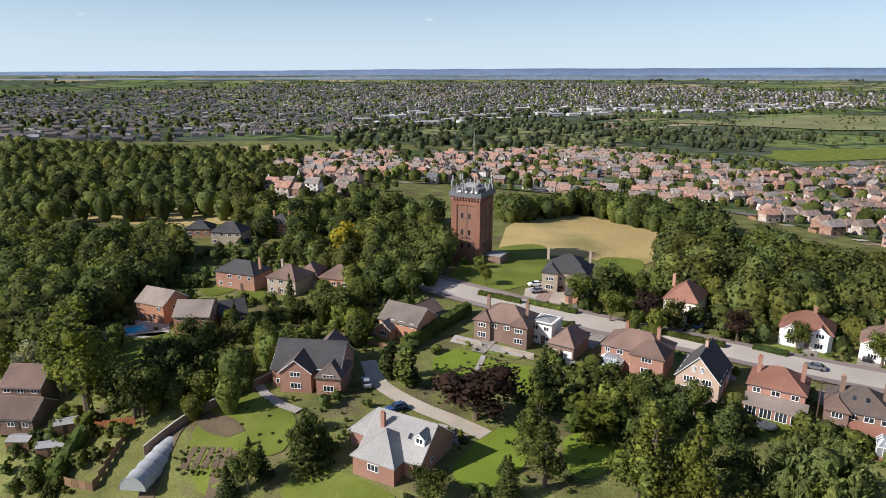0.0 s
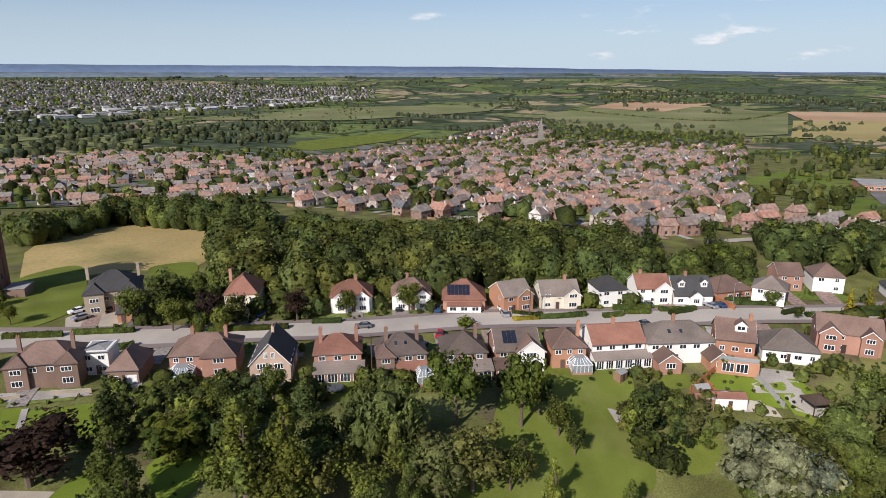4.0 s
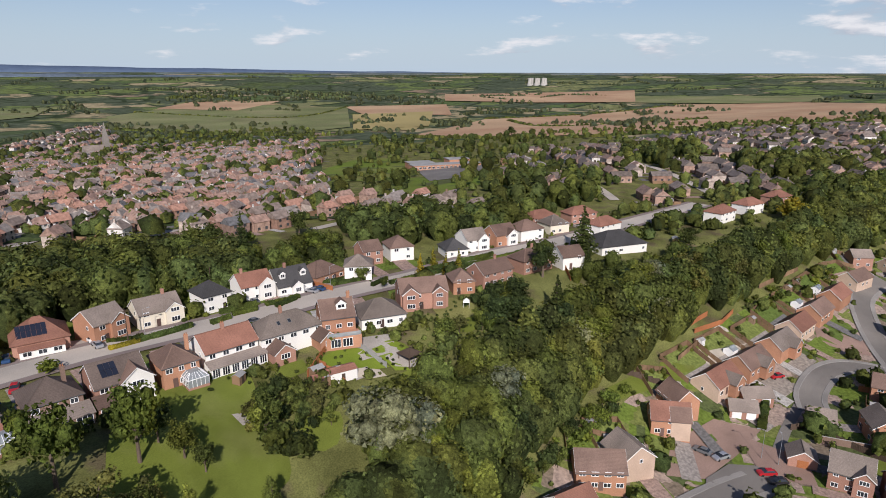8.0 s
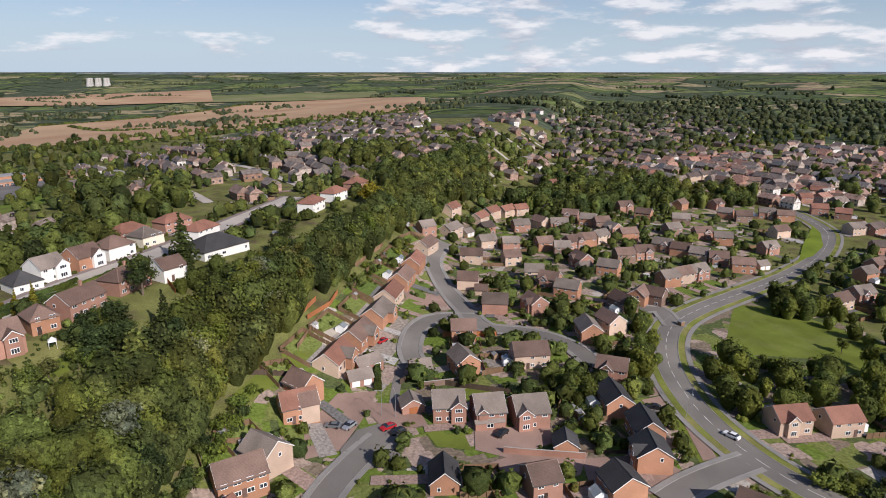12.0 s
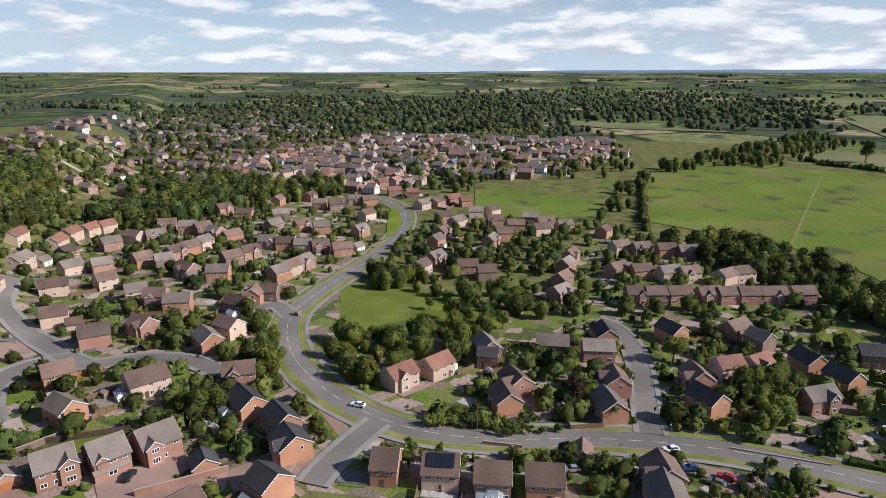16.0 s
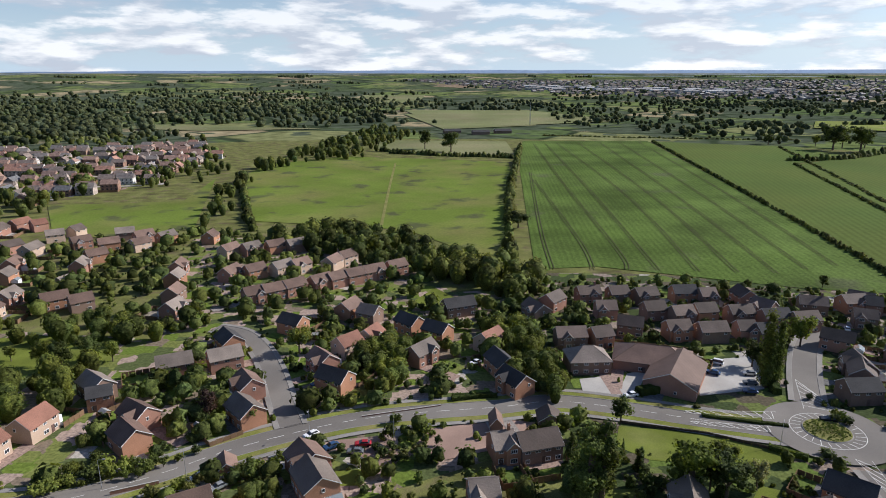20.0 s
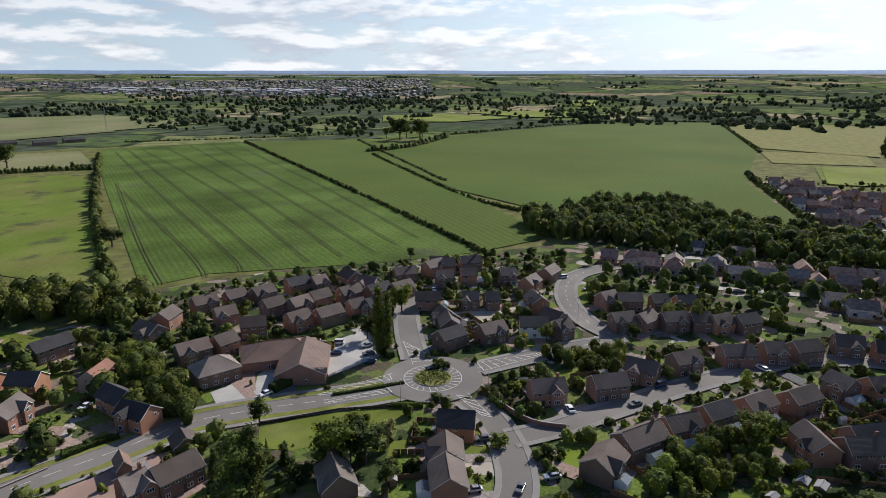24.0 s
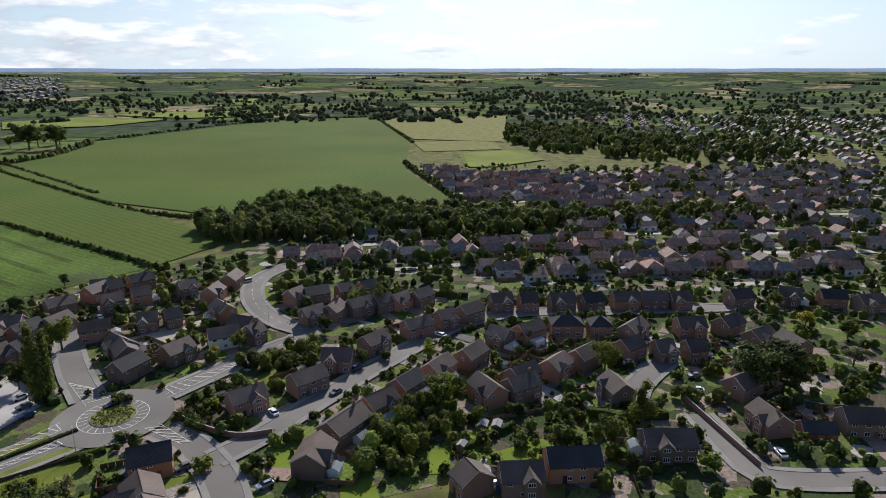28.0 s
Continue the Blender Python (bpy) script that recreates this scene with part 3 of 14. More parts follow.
def patch(name, pts, mat, lift=0.10, step=None, label="", category="ground", kind="structure"):
    """A flat piece of ground cover in the outline pts, laid over the land."""
    bm = bmesh.new()
    cx, cy = sum(p[0] for p in pts) / len(pts), sum(p[1] for p in pts) / len(pts)
    far = max(20.0, math.hypot(cx, cy))
    if name in ("lawn", "paving", "flower_bed", "vegetable_bed"):
        CLEAR.append((min(p[0] for p in pts), max(p[0] for p in pts), min(p[1] for p in pts), max(p[1] for p in pts), pts))
    step = step or max(3.0, far * 0.03)
    lift += max(0.0, far - 330) * 0.0012
    face = bm.faces.new([bm.verts.new((x, y, 0)) for x, y in pts])
    for axis in (0, 1):
        lo, hi = min(p[axis] for p in pts), max(p[axis] for p in pts)
        k = math.ceil(lo / step) * step
        while k < hi:
            co, no = [0, 0, 0], [0, 0, 0]
            co[axis], no[axis] = k + 0.0137, 1
            bmesh.ops.bisect_plane(bm, geom=bm.verts[:] + bm.edges[:] + bm.faces[:], plane_co=co, plane_no=no, dist=1e-4)
            k += step
    bmesh.ops.triangulate(bm, faces=[f for f in bm.faces if len(f.verts) > 4])
    for v in bm.verts:
        v.co.z = land(v.co.x, v.co.y) + lift
    bmesh.ops.recalc_face_normals(bm, faces=bm.faces[:])
    if sum(f.normal.z for f in bm.faces) < 0:
        bmesh.ops.reverse_faces(bm, faces=bm.faces[:])
    me = bpy.data.meshes.new(name)
    bm.to_mesh(me)
    bm.free()
    me.materials.append(MATS[mat])
    return tagged(new(name, me), label, category, kind=kind)


def spline(pts, step=3.0, closed=False):
    """Points about step apart along a smooth curve through pts."""
    out = []
    n = len(pts)
    for i in range(n if closed else n - 1):
        if closed:
            p0, p1, p2, p3 = (pts[(i + k) % n] for k in (-1, 0, 1, 2))
        else:
            p0, p1, p2, p3 = pts[max(i - 1, 0)], pts[i], pts[i + 1], pts[min(i + 2, n - 1)]
        d = math.dist(p1, p2)
        m = max(1, int(d / step))
        for k in range(m):
            t = k / m
            out.append(tuple(0.5 * (2 * b + (c - a) * t + (2 * a - 5 * b + 4 * c - e) * t * t + (3 * b - a - 3 * c + e) * t ** 3) for a, b, c, e in zip(p0, p1, p2, p3)))
    if not closed:
        out.append(tuple(pts[-1]))
    return out


def sides(line, off):
    out = []
    for i, p in enumerate(line):
        a, b = line[max(i - 1, 0)], line[min(i + 1, len(line) - 1)]
        dx, dy = b[0] - a[0], b[1] - a[1]
        d = math.hypot(dx, dy) or 1
        out.append((p[0] - dy / d * off, p[1] + dx / d * off))
    return out


def ribbon(name, line, left, right, mat, lift, label="", category="road", kind="structure", parent=None):
    """A strip from left to right metres beside the line, over the land."""
    cols = max(1, round(abs(left - right) / 3))
    rails = [sides(line, left + (right - left) * k / cols) for k in range(cols + 1)]
    verts, faces = [], []
    m = cols + 1
    for i in range(len(line)):
        for k in range(m):
            x, y = rails[k][i]
            verts.append((x, y, land(x, y) + lift))
    for i in range(len(line) - 1):
        for k in range(cols):
            a = i * m + k
            q = (a, a + 1, a + m + 1, a + m)
            faces.append(q if left < right else q[::-1])
    ob = mesh_ob(name, verts, faces, mat, parent)
    # keep the upper side up
    if ob.data.polygons and ob.data.polygons[0].normal.z < 0:
        ob.data.flip_normals()
    return tagged(ob, label, category, kind=kind) if parent is None else ob


def kerb_line(line, off, parent, lift):
    g = Geo()
    a, b = sides(line, off), sides(line, off + 0.15 * (1 if off > 0 else -1))
    for i in range(len(line) - 1):
        q = [(*a[i],), (*a[i + 1],), (*b[i + 1],), (*b[i],)]
        v = [(x, y, land(x, y) + lift - 0.1) for x, y in q] + [(x, y, land(x, y) + lift + 0.1) for x, y in q]
        g.add(v, [(4, 5, 6, 7), (0, 1, 5, 4), (2, 3, 7, 6)])
    return g.ob("kerb", "kerb", parent)


def dashes(line, off, dash, gap, width, parent, lift=0.21, name="road_marking"):
    """Painted dashes along the line; gap 0 paints one unbroken line."""
    g = Geo()
    fine = spline(line, 0.5) if gap else line
    a, b = sides(fine, off - width / 2), sides(fine, off + width / 2)
    run = 0.0
    for i in range(len(fine) - 1):
        d = math.dist(fine[i], fine[i + 1])
        if gap == 0 or run % (dash + gap) < dash:
            q = [a[i], a[i + 1], b[i + 1], b[i]]
            g.add([(x, y, land(x, y) + lift) for x, y in q], [(3, 2, 1, 0)])
        run += d
    if g.f:
        return g.ob(name, "road_paint", parent)


ROADS = []  # points along every road


def road(name, pts, width, mat="asphalt", label="", walk_w=1.8, walk_mat="flags", marks=None, kerbs=True, lift=0.30, verge_w=0.0):
    line = spline(pts)
    ROADS.extend((x, y, width / 2 + 1.2) for x, y in line)
    ob = ribbon(name, line, -width / 2, width / 2, mat, lift, label, "road")
    if walk_w:
        for s in (-1, 1):
            if verge_w:
                ribbon("verge", line, s * (width / 2 + 0.15), s * (width / 2 + verge_w), "verge_grass", lift + 0.055, "mown grass verge between the kerb and the path", "verge")
            ribbon("pavement", line, s * (width / 2 + 0.12 + verge_w), s * (width / 2 + walk_w + verge_w), walk_mat, lift + 0.08, "pavement of worn grey flags beside the road", "pavement")
    if kerbs:
        for s in (-1, 1):
            kerb_line(line, s * width / 2, ob, lift)
    if marks:
        dashes(line, 0, marks[0], marks[1], 0.14, ob, lift + 0.035)
    return ob


# ---- trees ----
def leaf_cloud(rng, lobes, count, size, droop=0.0):
    """Small leaf clumps, as bent quads, over the skins of several lobes (x, y, z, rx, ry, rz)."""
    verts, faces = [], []
    total = sum(l[3] * l[5] for l in lobes)
    for lx, ly, lz, rx, ry, rz in lobes:
        for _ in range(max(6, int(count * rx * rz / total))):
            while True:
                d = Vector((rng.gauss(0, 1), rng.gauss(0, 1), rng.gauss(0, 1)))
                if d.length > 0.01:
                    d.normalize()
                    if d.z > -0.75 or rng.random() < 0.3:
                        break
            k = 1.0 - 0.42 * rng.random() ** 1.6
            p = Vector((lx + d.x * rx * k, ly + d.y * ry * k, lz + d.z * rz * k))
            nrm = (d + Vector((rng.uniform(-.8, .8), rng.uniform(-.8, .8), rng.uniform(-.2, 0.9)))).normalized()
            a = nrm.orthogonal().normalized()
            a.rotate(Matrix.Rotation(rng.uniform(0, 6.28), 3, nrm))
            b = nrm.cross(a)
            s = size * rng.uniform(0.55, 1.25)
            drop = Vector((0, 0, -droop * s))
            i = len(verts)
            f = nrm * s * 0.16
            verts += [tuple(p + a * s * 0.5 - f), tuple(p + b * s * 0.42 + drop * 0.3 + f), tuple(p - a * s * 0.5 + drop - f), tuple(p - b * s * 0.42 + drop * 0.3 + f)]
            faces += [(i, i + 1, i + 3), (i + 1, i + 2, i + 3)]
    return verts, faces


def core_blob(lobes, k=0.72):
    """Dark inner mass of a crown, uneven, so that a crown is not seen through everywhere."""
    verts, faces = [], []
    for lx, ly, lz, rx, ry, rz in lobes:
        base = len(verts)
        rows, cols = 3, 6
        for i in range(rows + 1):
            th = math.pi * i / rows
            for j in range(cols):
                ph = 2 * math.pi * j / cols + i * 0.4
                w = k * (0.85 + 0.3 * noise.noise((lx + i, ly + j * 1.7, lz)))
                verts.append((lx + rx * w * math.sin(th) * math.cos(ph), ly + ry * w * math.sin(th) * math.sin(ph), lz + rz * w * math.cos(th)))
        for i in range(rows):
            for j in range(cols):
                a, b = base + i * cols + j, base + i * cols + (j + 1) % cols
                faces.append((a, b, b + cols, a + cols))
    return verts, faces


def limb(g, a, b, r0, r1, sides_n=6):
    a, b = Vector(a), Vector(b)
    d = (b - a).normalized()
    u = d.orthogonal().normalized()
    w = d.cross(u)
    v = []
    for p, r in ((a, r0), (b, r1)):
        for k in range(sides_n):
            t = 2 * math.pi * k / sides_n
            v.append(tuple(p + (u * math.cos(t) + w * math.sin(t)) * r))
    f = [(k, (k + 1) % sides_n, sides_n + (k + 1) % sides_n, sides_n + k) for k in range(sides_n)]
    f.append(tuple(range(sides_n, 2 * sides_n)))
    g.add(v, f)


TREES = {}


def make_tree_kind(key, seed, mat, shape, height, count, size, label):
    """A tree of unit kind: shape broad, tall, column, cone, willow, birch or bush; height in metres."""
    rng = random.Random(seed)
    h = height
    lobes = []
    if shape == "broad":
        r = h * 0.36
        lobes.append((0, 0, h * 0.60, r * 0.75, r * 0.75, h * 0.36))
        for k in range(9):
            a, q = k * 2.4 + rng.random(), rng.uniform(0.45, 0.75)
            s = r * rng.uniform(0.36, 0.55)
            lobes.append((math.cos(a) * r * q, math.sin(a) * r * q, h * rng.uniform(0.38, 0.84), s, s, s * rng.uniform(0.75, 1.0)))
    elif shape == "birch":
        for k in range(9):
            z = 0.28 + 0.66 * k / 8
            a, q = rng.uniform(0, 6.28), h * 0.10 * (1.25 - z)
            s = h * (0.17 - 0.11 * z) * rng.uniform(0.8, 1.25)
            lobes.append((math.cos(a) * q, math.sin(a) * q, h * z, s, s, s * 1.25))
    elif shape == "column":
        for k in range(9):
            z = 0.10 + 0.82 * k / 8
            s = h * (0.105 - 0.06 * abs(z - 0.4)) * rng.uniform(0.85, 1.15)
            lobes.append((rng.uniform(-.25, .25), rng.uniform(-.25, .25), h * z, s, s, s * 1.6))
    elif shape == "cone":
        for k in range(8):
            z = 0.10 + 0.85 * k / 7
            s = h * 0.23 * (1.03 - z)
            lobes.append((rng.uniform(-.2, .2), rng.uniform(-.2, .2), h * z, s, s, h * 0.085))
    elif shape == "willow":
        r = h * 0.46
        lobes.append((0, 0, h * 0.62, r * 0.7, r * 0.7, h * 0.36))
        for k in range(11):
            a = k * 0.571
            lobes.append((math.cos(a) * r * 0.7, math.sin(a) * r * 0.7, h * 0.46, r * 0.32, r * 0.32, h * 0.36))
    else:
        r = h * 0.55
        lobes.append((0, 0, h * 0.48, r * 0.8, r * 0.8, h * 0.5))
        for k in range(5):
            a = k * 1.257 + rng.random()
            lobes.append((math.cos(a) * r * 0.5, math.sin(a) * r * 0.5, h * rng.uniform(0.35, 0.7), r * 0.5, r * 0.5, h * 0.33))
    verts, faces = leaf_cloud(rng, lobes, count, size, 1.2 if shape == "willow" else 0.2)
    cv, cf = core_blob(lobes, 0.70)
    k = len(verts)
    verts += cv
    faces += [tuple(i + k for i in f) for f in cf]
    crown = bpy.data.meshes.new("crown")
    crown.from_pydata(verts, [], faces)
    crown.polygons.foreach_set("use_smooth", [True] * len(faces))
    crown.materials.append(MATS[mat])
    g = Geo()
    r0 = h * 0.022 + 0.05
    top = h * (0.85 if shape in ("birch", "column", "cone") else 0.5)
    limb(g, (0, 0, -0.8), (0, 0, h * 0.25), r0 * 1.2, r0 * 0.85, 8)
    limb(g, (0, 0, h * 0.25), (h * 0.01, 0, top), r0 * 0.85, r0 * 0.4)
    for k in range(6):
        a = k * 2.1 + rng.random()
        q = rng.choice(lobes)
        limb(g, (0, 0, h * rng.uniform(0.2, 0.4)), (q[0] * 0.8, q[1] * 0.8, q[2]), r0 * 0.45, r0 * 0.15, 5)
    trunk = bpy.data.meshes.new("trunk")
    trunk.from_pydata(g.v, [], g.f)
    trunk.materials.append(MATS["bark"])
    TREES[key] = (crown, trunk, h, label)


LEAFY = "full-crowned broadleaf tree in late-summer leaf"
for i in range(4):
    make_tree_kind(f"mid{i}", 11 + i, "leaf_mid", "broad", 10, 1018, 0.5, "mid-green " + LEAFY)
    make_tree_kind(f"dark{i}", 31 + i, "leaf_dark", "broad", 10, 980, 0.5, "dark green " + LEAFY)
for i in range(2):
    make_tree_kind(f"bright{i}", 51 + i, "leaf_bright", "broad", 8, 641, 0.52, "bright yellow-green " + LEAFY)
    make_tree_kind(f"birch{i}", 61 + i, "leaf_mid", "birch", 14, 1282, 0.44, "slender airy birch with grey-green leaves")
    make_tree_kind(f"bush{i}", 71 + i, "leaf_mid", "bush", 2.4, 142, 0.4, "rounded green garden shrub")
make_tree_kind("bushb", 75, "leaf_bright", "bush", 2.2, 142, 0.38, "light green rounded garden shrub")
make_tree_kind("bushr", 76, "leaf_rust", "bush", 2.0, 142, 0.38, "rust-coloured low rounded garden shrub")
make_tree_kind("bushd", 77, "leaf_dark", "bush", 2.4, 142, 0.4, "dark evergreen rounded garden shrub")
make_tree_kind("willow", 81, "leaf_willow", "willow", 10, 1659, 0.5, "weeping willow with trailing yellow-green branches")
make_tree_kind("copper", 82, "leaf_copper", "broad", 10, 867, 0.55, "copper beech with dark purple leaves")
make_tree_kind("silver", 83, "leaf_silver", "broad", 10, 867, 0.55, "pale silver-leaved whitebeam tree in a garden")
make_tree_kind("yellow", 84, "leaf_yellow", "broad", 8, 377, 0.75, "rounded golden-yellow leaved garden tree")
make_tree_kind("cone", 85, "leaf_dark", "cone", 12, 829, 0.52, "dark green conifer in a garden")
make_tree_kind("gold", 86, "leaf_yellow", "cone", 6, 225, 0.5, "clipped golden conifer beside a drive")
make_tree_kind("poplar", 87, "leaf_mid", "column", 20, 980, 0.65, "tall columnar green poplar tree")
make_tree_kind("cypress", 88, "leaf_dark", "column", 9, 316, 0.7, "columnar dark green garden cypress")
make_tree_kind("rust", 89, "leaf_rust", "broad", 9, 641, 0.52, "tree with olive-rust leaves turning in autumn")


def tree(kind, x, y, h, spin=0.0, wide=1.0, z=None):
    crown, trunk, h0, label = TREES[kind]
    s = h / h0
    if kind.startswith("bush"):
        o = new("shrub", crown)
        o.matrix_basis = pose(x, y, land(x, y) if z is None else z, 0, 0, spin) @ Matrix.Diagonal((s * wide, s * wide, s, 1))
        return tagged(o, label, "shrub", "garden shrubs")
    name = "tree"
    e = tagged(new(name, trunk), label, name, "trees among the gardens")
    e.matrix_basis = pose(x, y, land(x, y) if z is None else z, 0, 0, spin) @ Matrix.Diagonal((s * wide, s * wide, s, 1))
    o = new("crown", crown)
    o.parent = e
    return e


def grove(kinds, pts_or_poly, count, hmin, hmax, seed, gap=3.0):
    """Trees scattered through an outline, no closer than gap."""
    rng = random.Random(seed)
    done = []
    xs, ys = [p[0] for p in pts_or_poly], [p[1] for p in pts_or_poly]
    for _ in range(count * 30):
        if len(done) >= count:
            break
        x, y = rng.uniform(min(xs), max(xs)), rng.uniform(min(ys), max(ys))
        if inside(x, y, pts_or_poly) and all((x - a) ** 2 + (y - b) ** 2 > gap * gap for a, b in done):
            done.append((x, y))
            tree(rng.choice(kinds), x, y, rng.uniform(hmin, hmax), rng.uniform(0, 360), rng.uniform(0.85, 1.2))


def greenery(name, poly, count, hmin, hmax, seed, mat="wood_leaf", label="mixed garden shrubs and small trees between the houses", clear=1.2):
    """Shrubs and small trees in the gardens, clear of houses and roads, too many to count."""
    rng = random.Random(seed)
    xs, ys = [p[0] for p in poly], [p[1] for p in poly]
    verts, faces = [], []
    made = tries = 0
    grid = {}
    for fx, fy, fr in FOOT + ROADS:
        for i in range(int((fx - fr) // 10), int((fx + fr) // 10) + 1):
            for j in range(int((fy - fr) // 10), int((fy + fr) // 10) + 1):
                grid.setdefault((i, j), []).append((fx, fy, fr))
    while made < count and tries < count * 25:
        tries += 1
        x, y = rng.uniform(min(xs), max(xs)), rng.uniform(min(ys), max(ys))
        h = hmin + (hmax - hmin) * rng.random() ** 2.2
        r = h * rng.uniform(0.38, 0.62)
        if not inside(x, y, poly) or any((x - a) ** 2 + (y - b) ** 2 < (q + min(r, 2.0) * 0.8) ** 2 for a, b, q in grid.get((int(x // 10), int(y // 10)), ())) or (h > 0.9 and on_clear(x, y)):
            continue
        made += 1
        z = land(x, y)
        base = len(verts)
        rows, cols = 2, 6
        ph = rng.random() * 6
        for i in range(rows + 1):
            th = math.pi * 0.66 * i / rows
            for j in range(cols):
                a = 2 * math.pi * j / cols + ph + i * 0.5
                w = 0.72 + rng.random() * 0.3
                verts.append((x + r * w * math.sin(th) * math.cos(a), y + r * w * math.sin(th) * math.sin(a), z + h * 0.42 + h * 0.5 * w * math.cos(th)))
        for i in range(rows):
            for j in range(cols):
                a, b = base + i * cols + j, base + i * cols + (j + 1) % cols
                faces.append((a, a + cols, b + cols, b))
        near = math.hypot(x, y) < 260
        for _ in range(16 if near else (7 if math.hypot(x, y) < 650 else 3)):
            a = rng.uniform(0, 6.28)
            th = math.acos(rng.uniform(-0.35, 1))
            d = Vector((math.sin(th) * math.cos(a), math.sin(th) * math.sin(a), math.cos(th)))
            k = rng.uniform(0.75, 1.08)
            p = Vector((x + r * d.x * k, y + r * d.y * k, z + h * 0.45 + h * 0.5 * d.z * k))
            nn = (d + Vector((rng.uniform(-.7, .7), rng.uniform(-.7, .7), rng.uniform(-.3, .7)))).normalized()
            u = nn.orthogonal().normalized()
            u.rotate(Matrix.Rotation(rng.uniform(0, 6.28), 3, nn))
            w = nn.cross(u)
            s = (0.12 + h * 0.09) * rng.uniform(0.7, 1.3)
            k = len(verts)
            verts += [tuple(p + u * s - nn * s * 0.2), tuple(p + w * s * 0.8 + nn * s * 0.2), tuple(p - u * s - nn * s * 0.2), tuple(p - w * s * 0.8 + nn * s * 0.2)]
            faces += [(k, k + 1, k + 3), (k + 1, k + 2, k + 3)]
    if faces:
        return tagged(mesh_ob(name, verts, faces, mat, smooth=True), label, "shrubs", kind="stuff")


def inside(x, y, poly):
    c = False
    n = len(poly)
    for i in range(n):
        (x0, y0), (x1, y1) = poly[i], poly[i - 1]
        if (y0 > y) != (y1 > y) and x < (x1 - x0) * (y - y0) / (y1 - y0) + x0:
            c = not c
    return c


# ---- houses ----
MESH_CACHE = {}
FOOT = []  # ground already taken by houses
HOUSES = []  # centre, turn, length and depth of every house


def window_mesh(w, h, bars):
    """A connected frame with its bars, and the pane behind them; the third mesh holds both for houses farther off."""
    key = ("win", round(w, 1), round(h, 1), bars)
    if key not in MESH_CACHE:
        w, h = key[1], key[2]
        t = 0.10
        xs = []
        for k in range(bars + 1):
            x = -w / 2 + (w - t) * k / bars
            xs += [x, x + t]
        zs = [0, t, h - t, h]
        verts = [(x, y, z) for y in (0.08, 0.0) for z in zs for x in xs]
        nx, n = len(xs), len(xs) * 4
        solid = lambda i, j: 0 <= i < nx - 1 and 0 <= j < 3 and not (j == 1 and i % 2 == 1)
        faces = []
        for j in range(3):
            for i in range(nx - 1):
                if not solid(i, j):
                    continue
                a, b, c, d = j * nx + i, j * nx + i + 1, (j + 1) * nx + i + 1, (j + 1) * nx + i
                faces.append((b, a, d, c))
                for (di, dj), (p, q) in (((0, -1), (a, b)), ((1, 0), (b, c)), ((0, 1), (c, d)), ((-1, 0), (d, a))):
                    if not solid(i + di, j + dj):
                        faces.append((p, q, q + n, p + n))
        g = Geo().box(-w / 2 + 0.03, 0.0, 0.03, w / 2 - 0.03, 0.035, h - 0.03)
        q = Geo().box(-w / 2, 0, 0, w / 2, 0.06, h)
        for k in range(bars):
            x = -w / 2 + t + (w - t) * k / bars
            q.add([(x, 0.075, t), (x + (w - t) / bars - t, 0.075, t), (x + (w - t) / bars - t, 0.075, h - t), (x, 0.075, h - t)], [(3, 2, 1, 0)], 1)
        both = bpy.data.meshes.new("window")
        both.from_pydata(q.v, [], q.f)
        both.materials.append(MATS["upvc"])
        both.materials.append(MATS["glass_pane"])
        both.polygons.foreach_set("material_index", q.s)
        f = bpy.data.meshes.new("window")
        f.from_pydata(verts, [], faces)
        f.materials.append(MATS["upvc"])
        p = bpy.data.meshes.new("pane")
        p.from_pydata(g.v, [], g.f)
        p.materials.append(MATS["glass_pane"])
        MESH_CACHE[key] = (f, p, both)
    return MESH_CACHE[key]


NEAR = 165.0


def is_near(ob):
    while ob.parent is not None:
        ob = ob.parent
    return ob.matrix_basis.translation.xy.length < NEAR


def window(parent, m, w, h, bars=2):
    f, p, both = window_mesh(w, h, bars)
    if is_near(parent):
        o = share("window", f, parent, m)
        share("pane", p, o, Matrix.Identity(4))
    else:
        share("window", both, parent, m)


def door_mesh(w, h, mat, name):
    key = (name, round(w, 1), round(h, 1), mat)
    if key not in MESH_CACHE:
        w, h = key[1], key[2]
        g = Geo().box(-w / 2, 0, 0, w / 2, 0.06, h)
        for k in range(3):
            g.box(-w / 2 + 0.12, 0.06, 0.15 + k * (h - 0.2) / 3, w / 2 - 0.12, 0.08, 0.05 + (k + 1) * (h - 0.2) / 3)
        me = bpy.data.meshes.new(name)
        me.from_pydata(g.v, [], g.f)
        me.materials.append(MATS[mat])
        MESH_CACHE[key] = me
    return MESH_CACHE[key]


def side_matrix(side, x, y, z):
    """The pose of a fitting on the wall that faces side: N +y, S -y, E +x, W -x."""
    return pose(x, y, z, 0, 0, {"N": 0, "S": 180, "E": -90, "W": 90}[side])


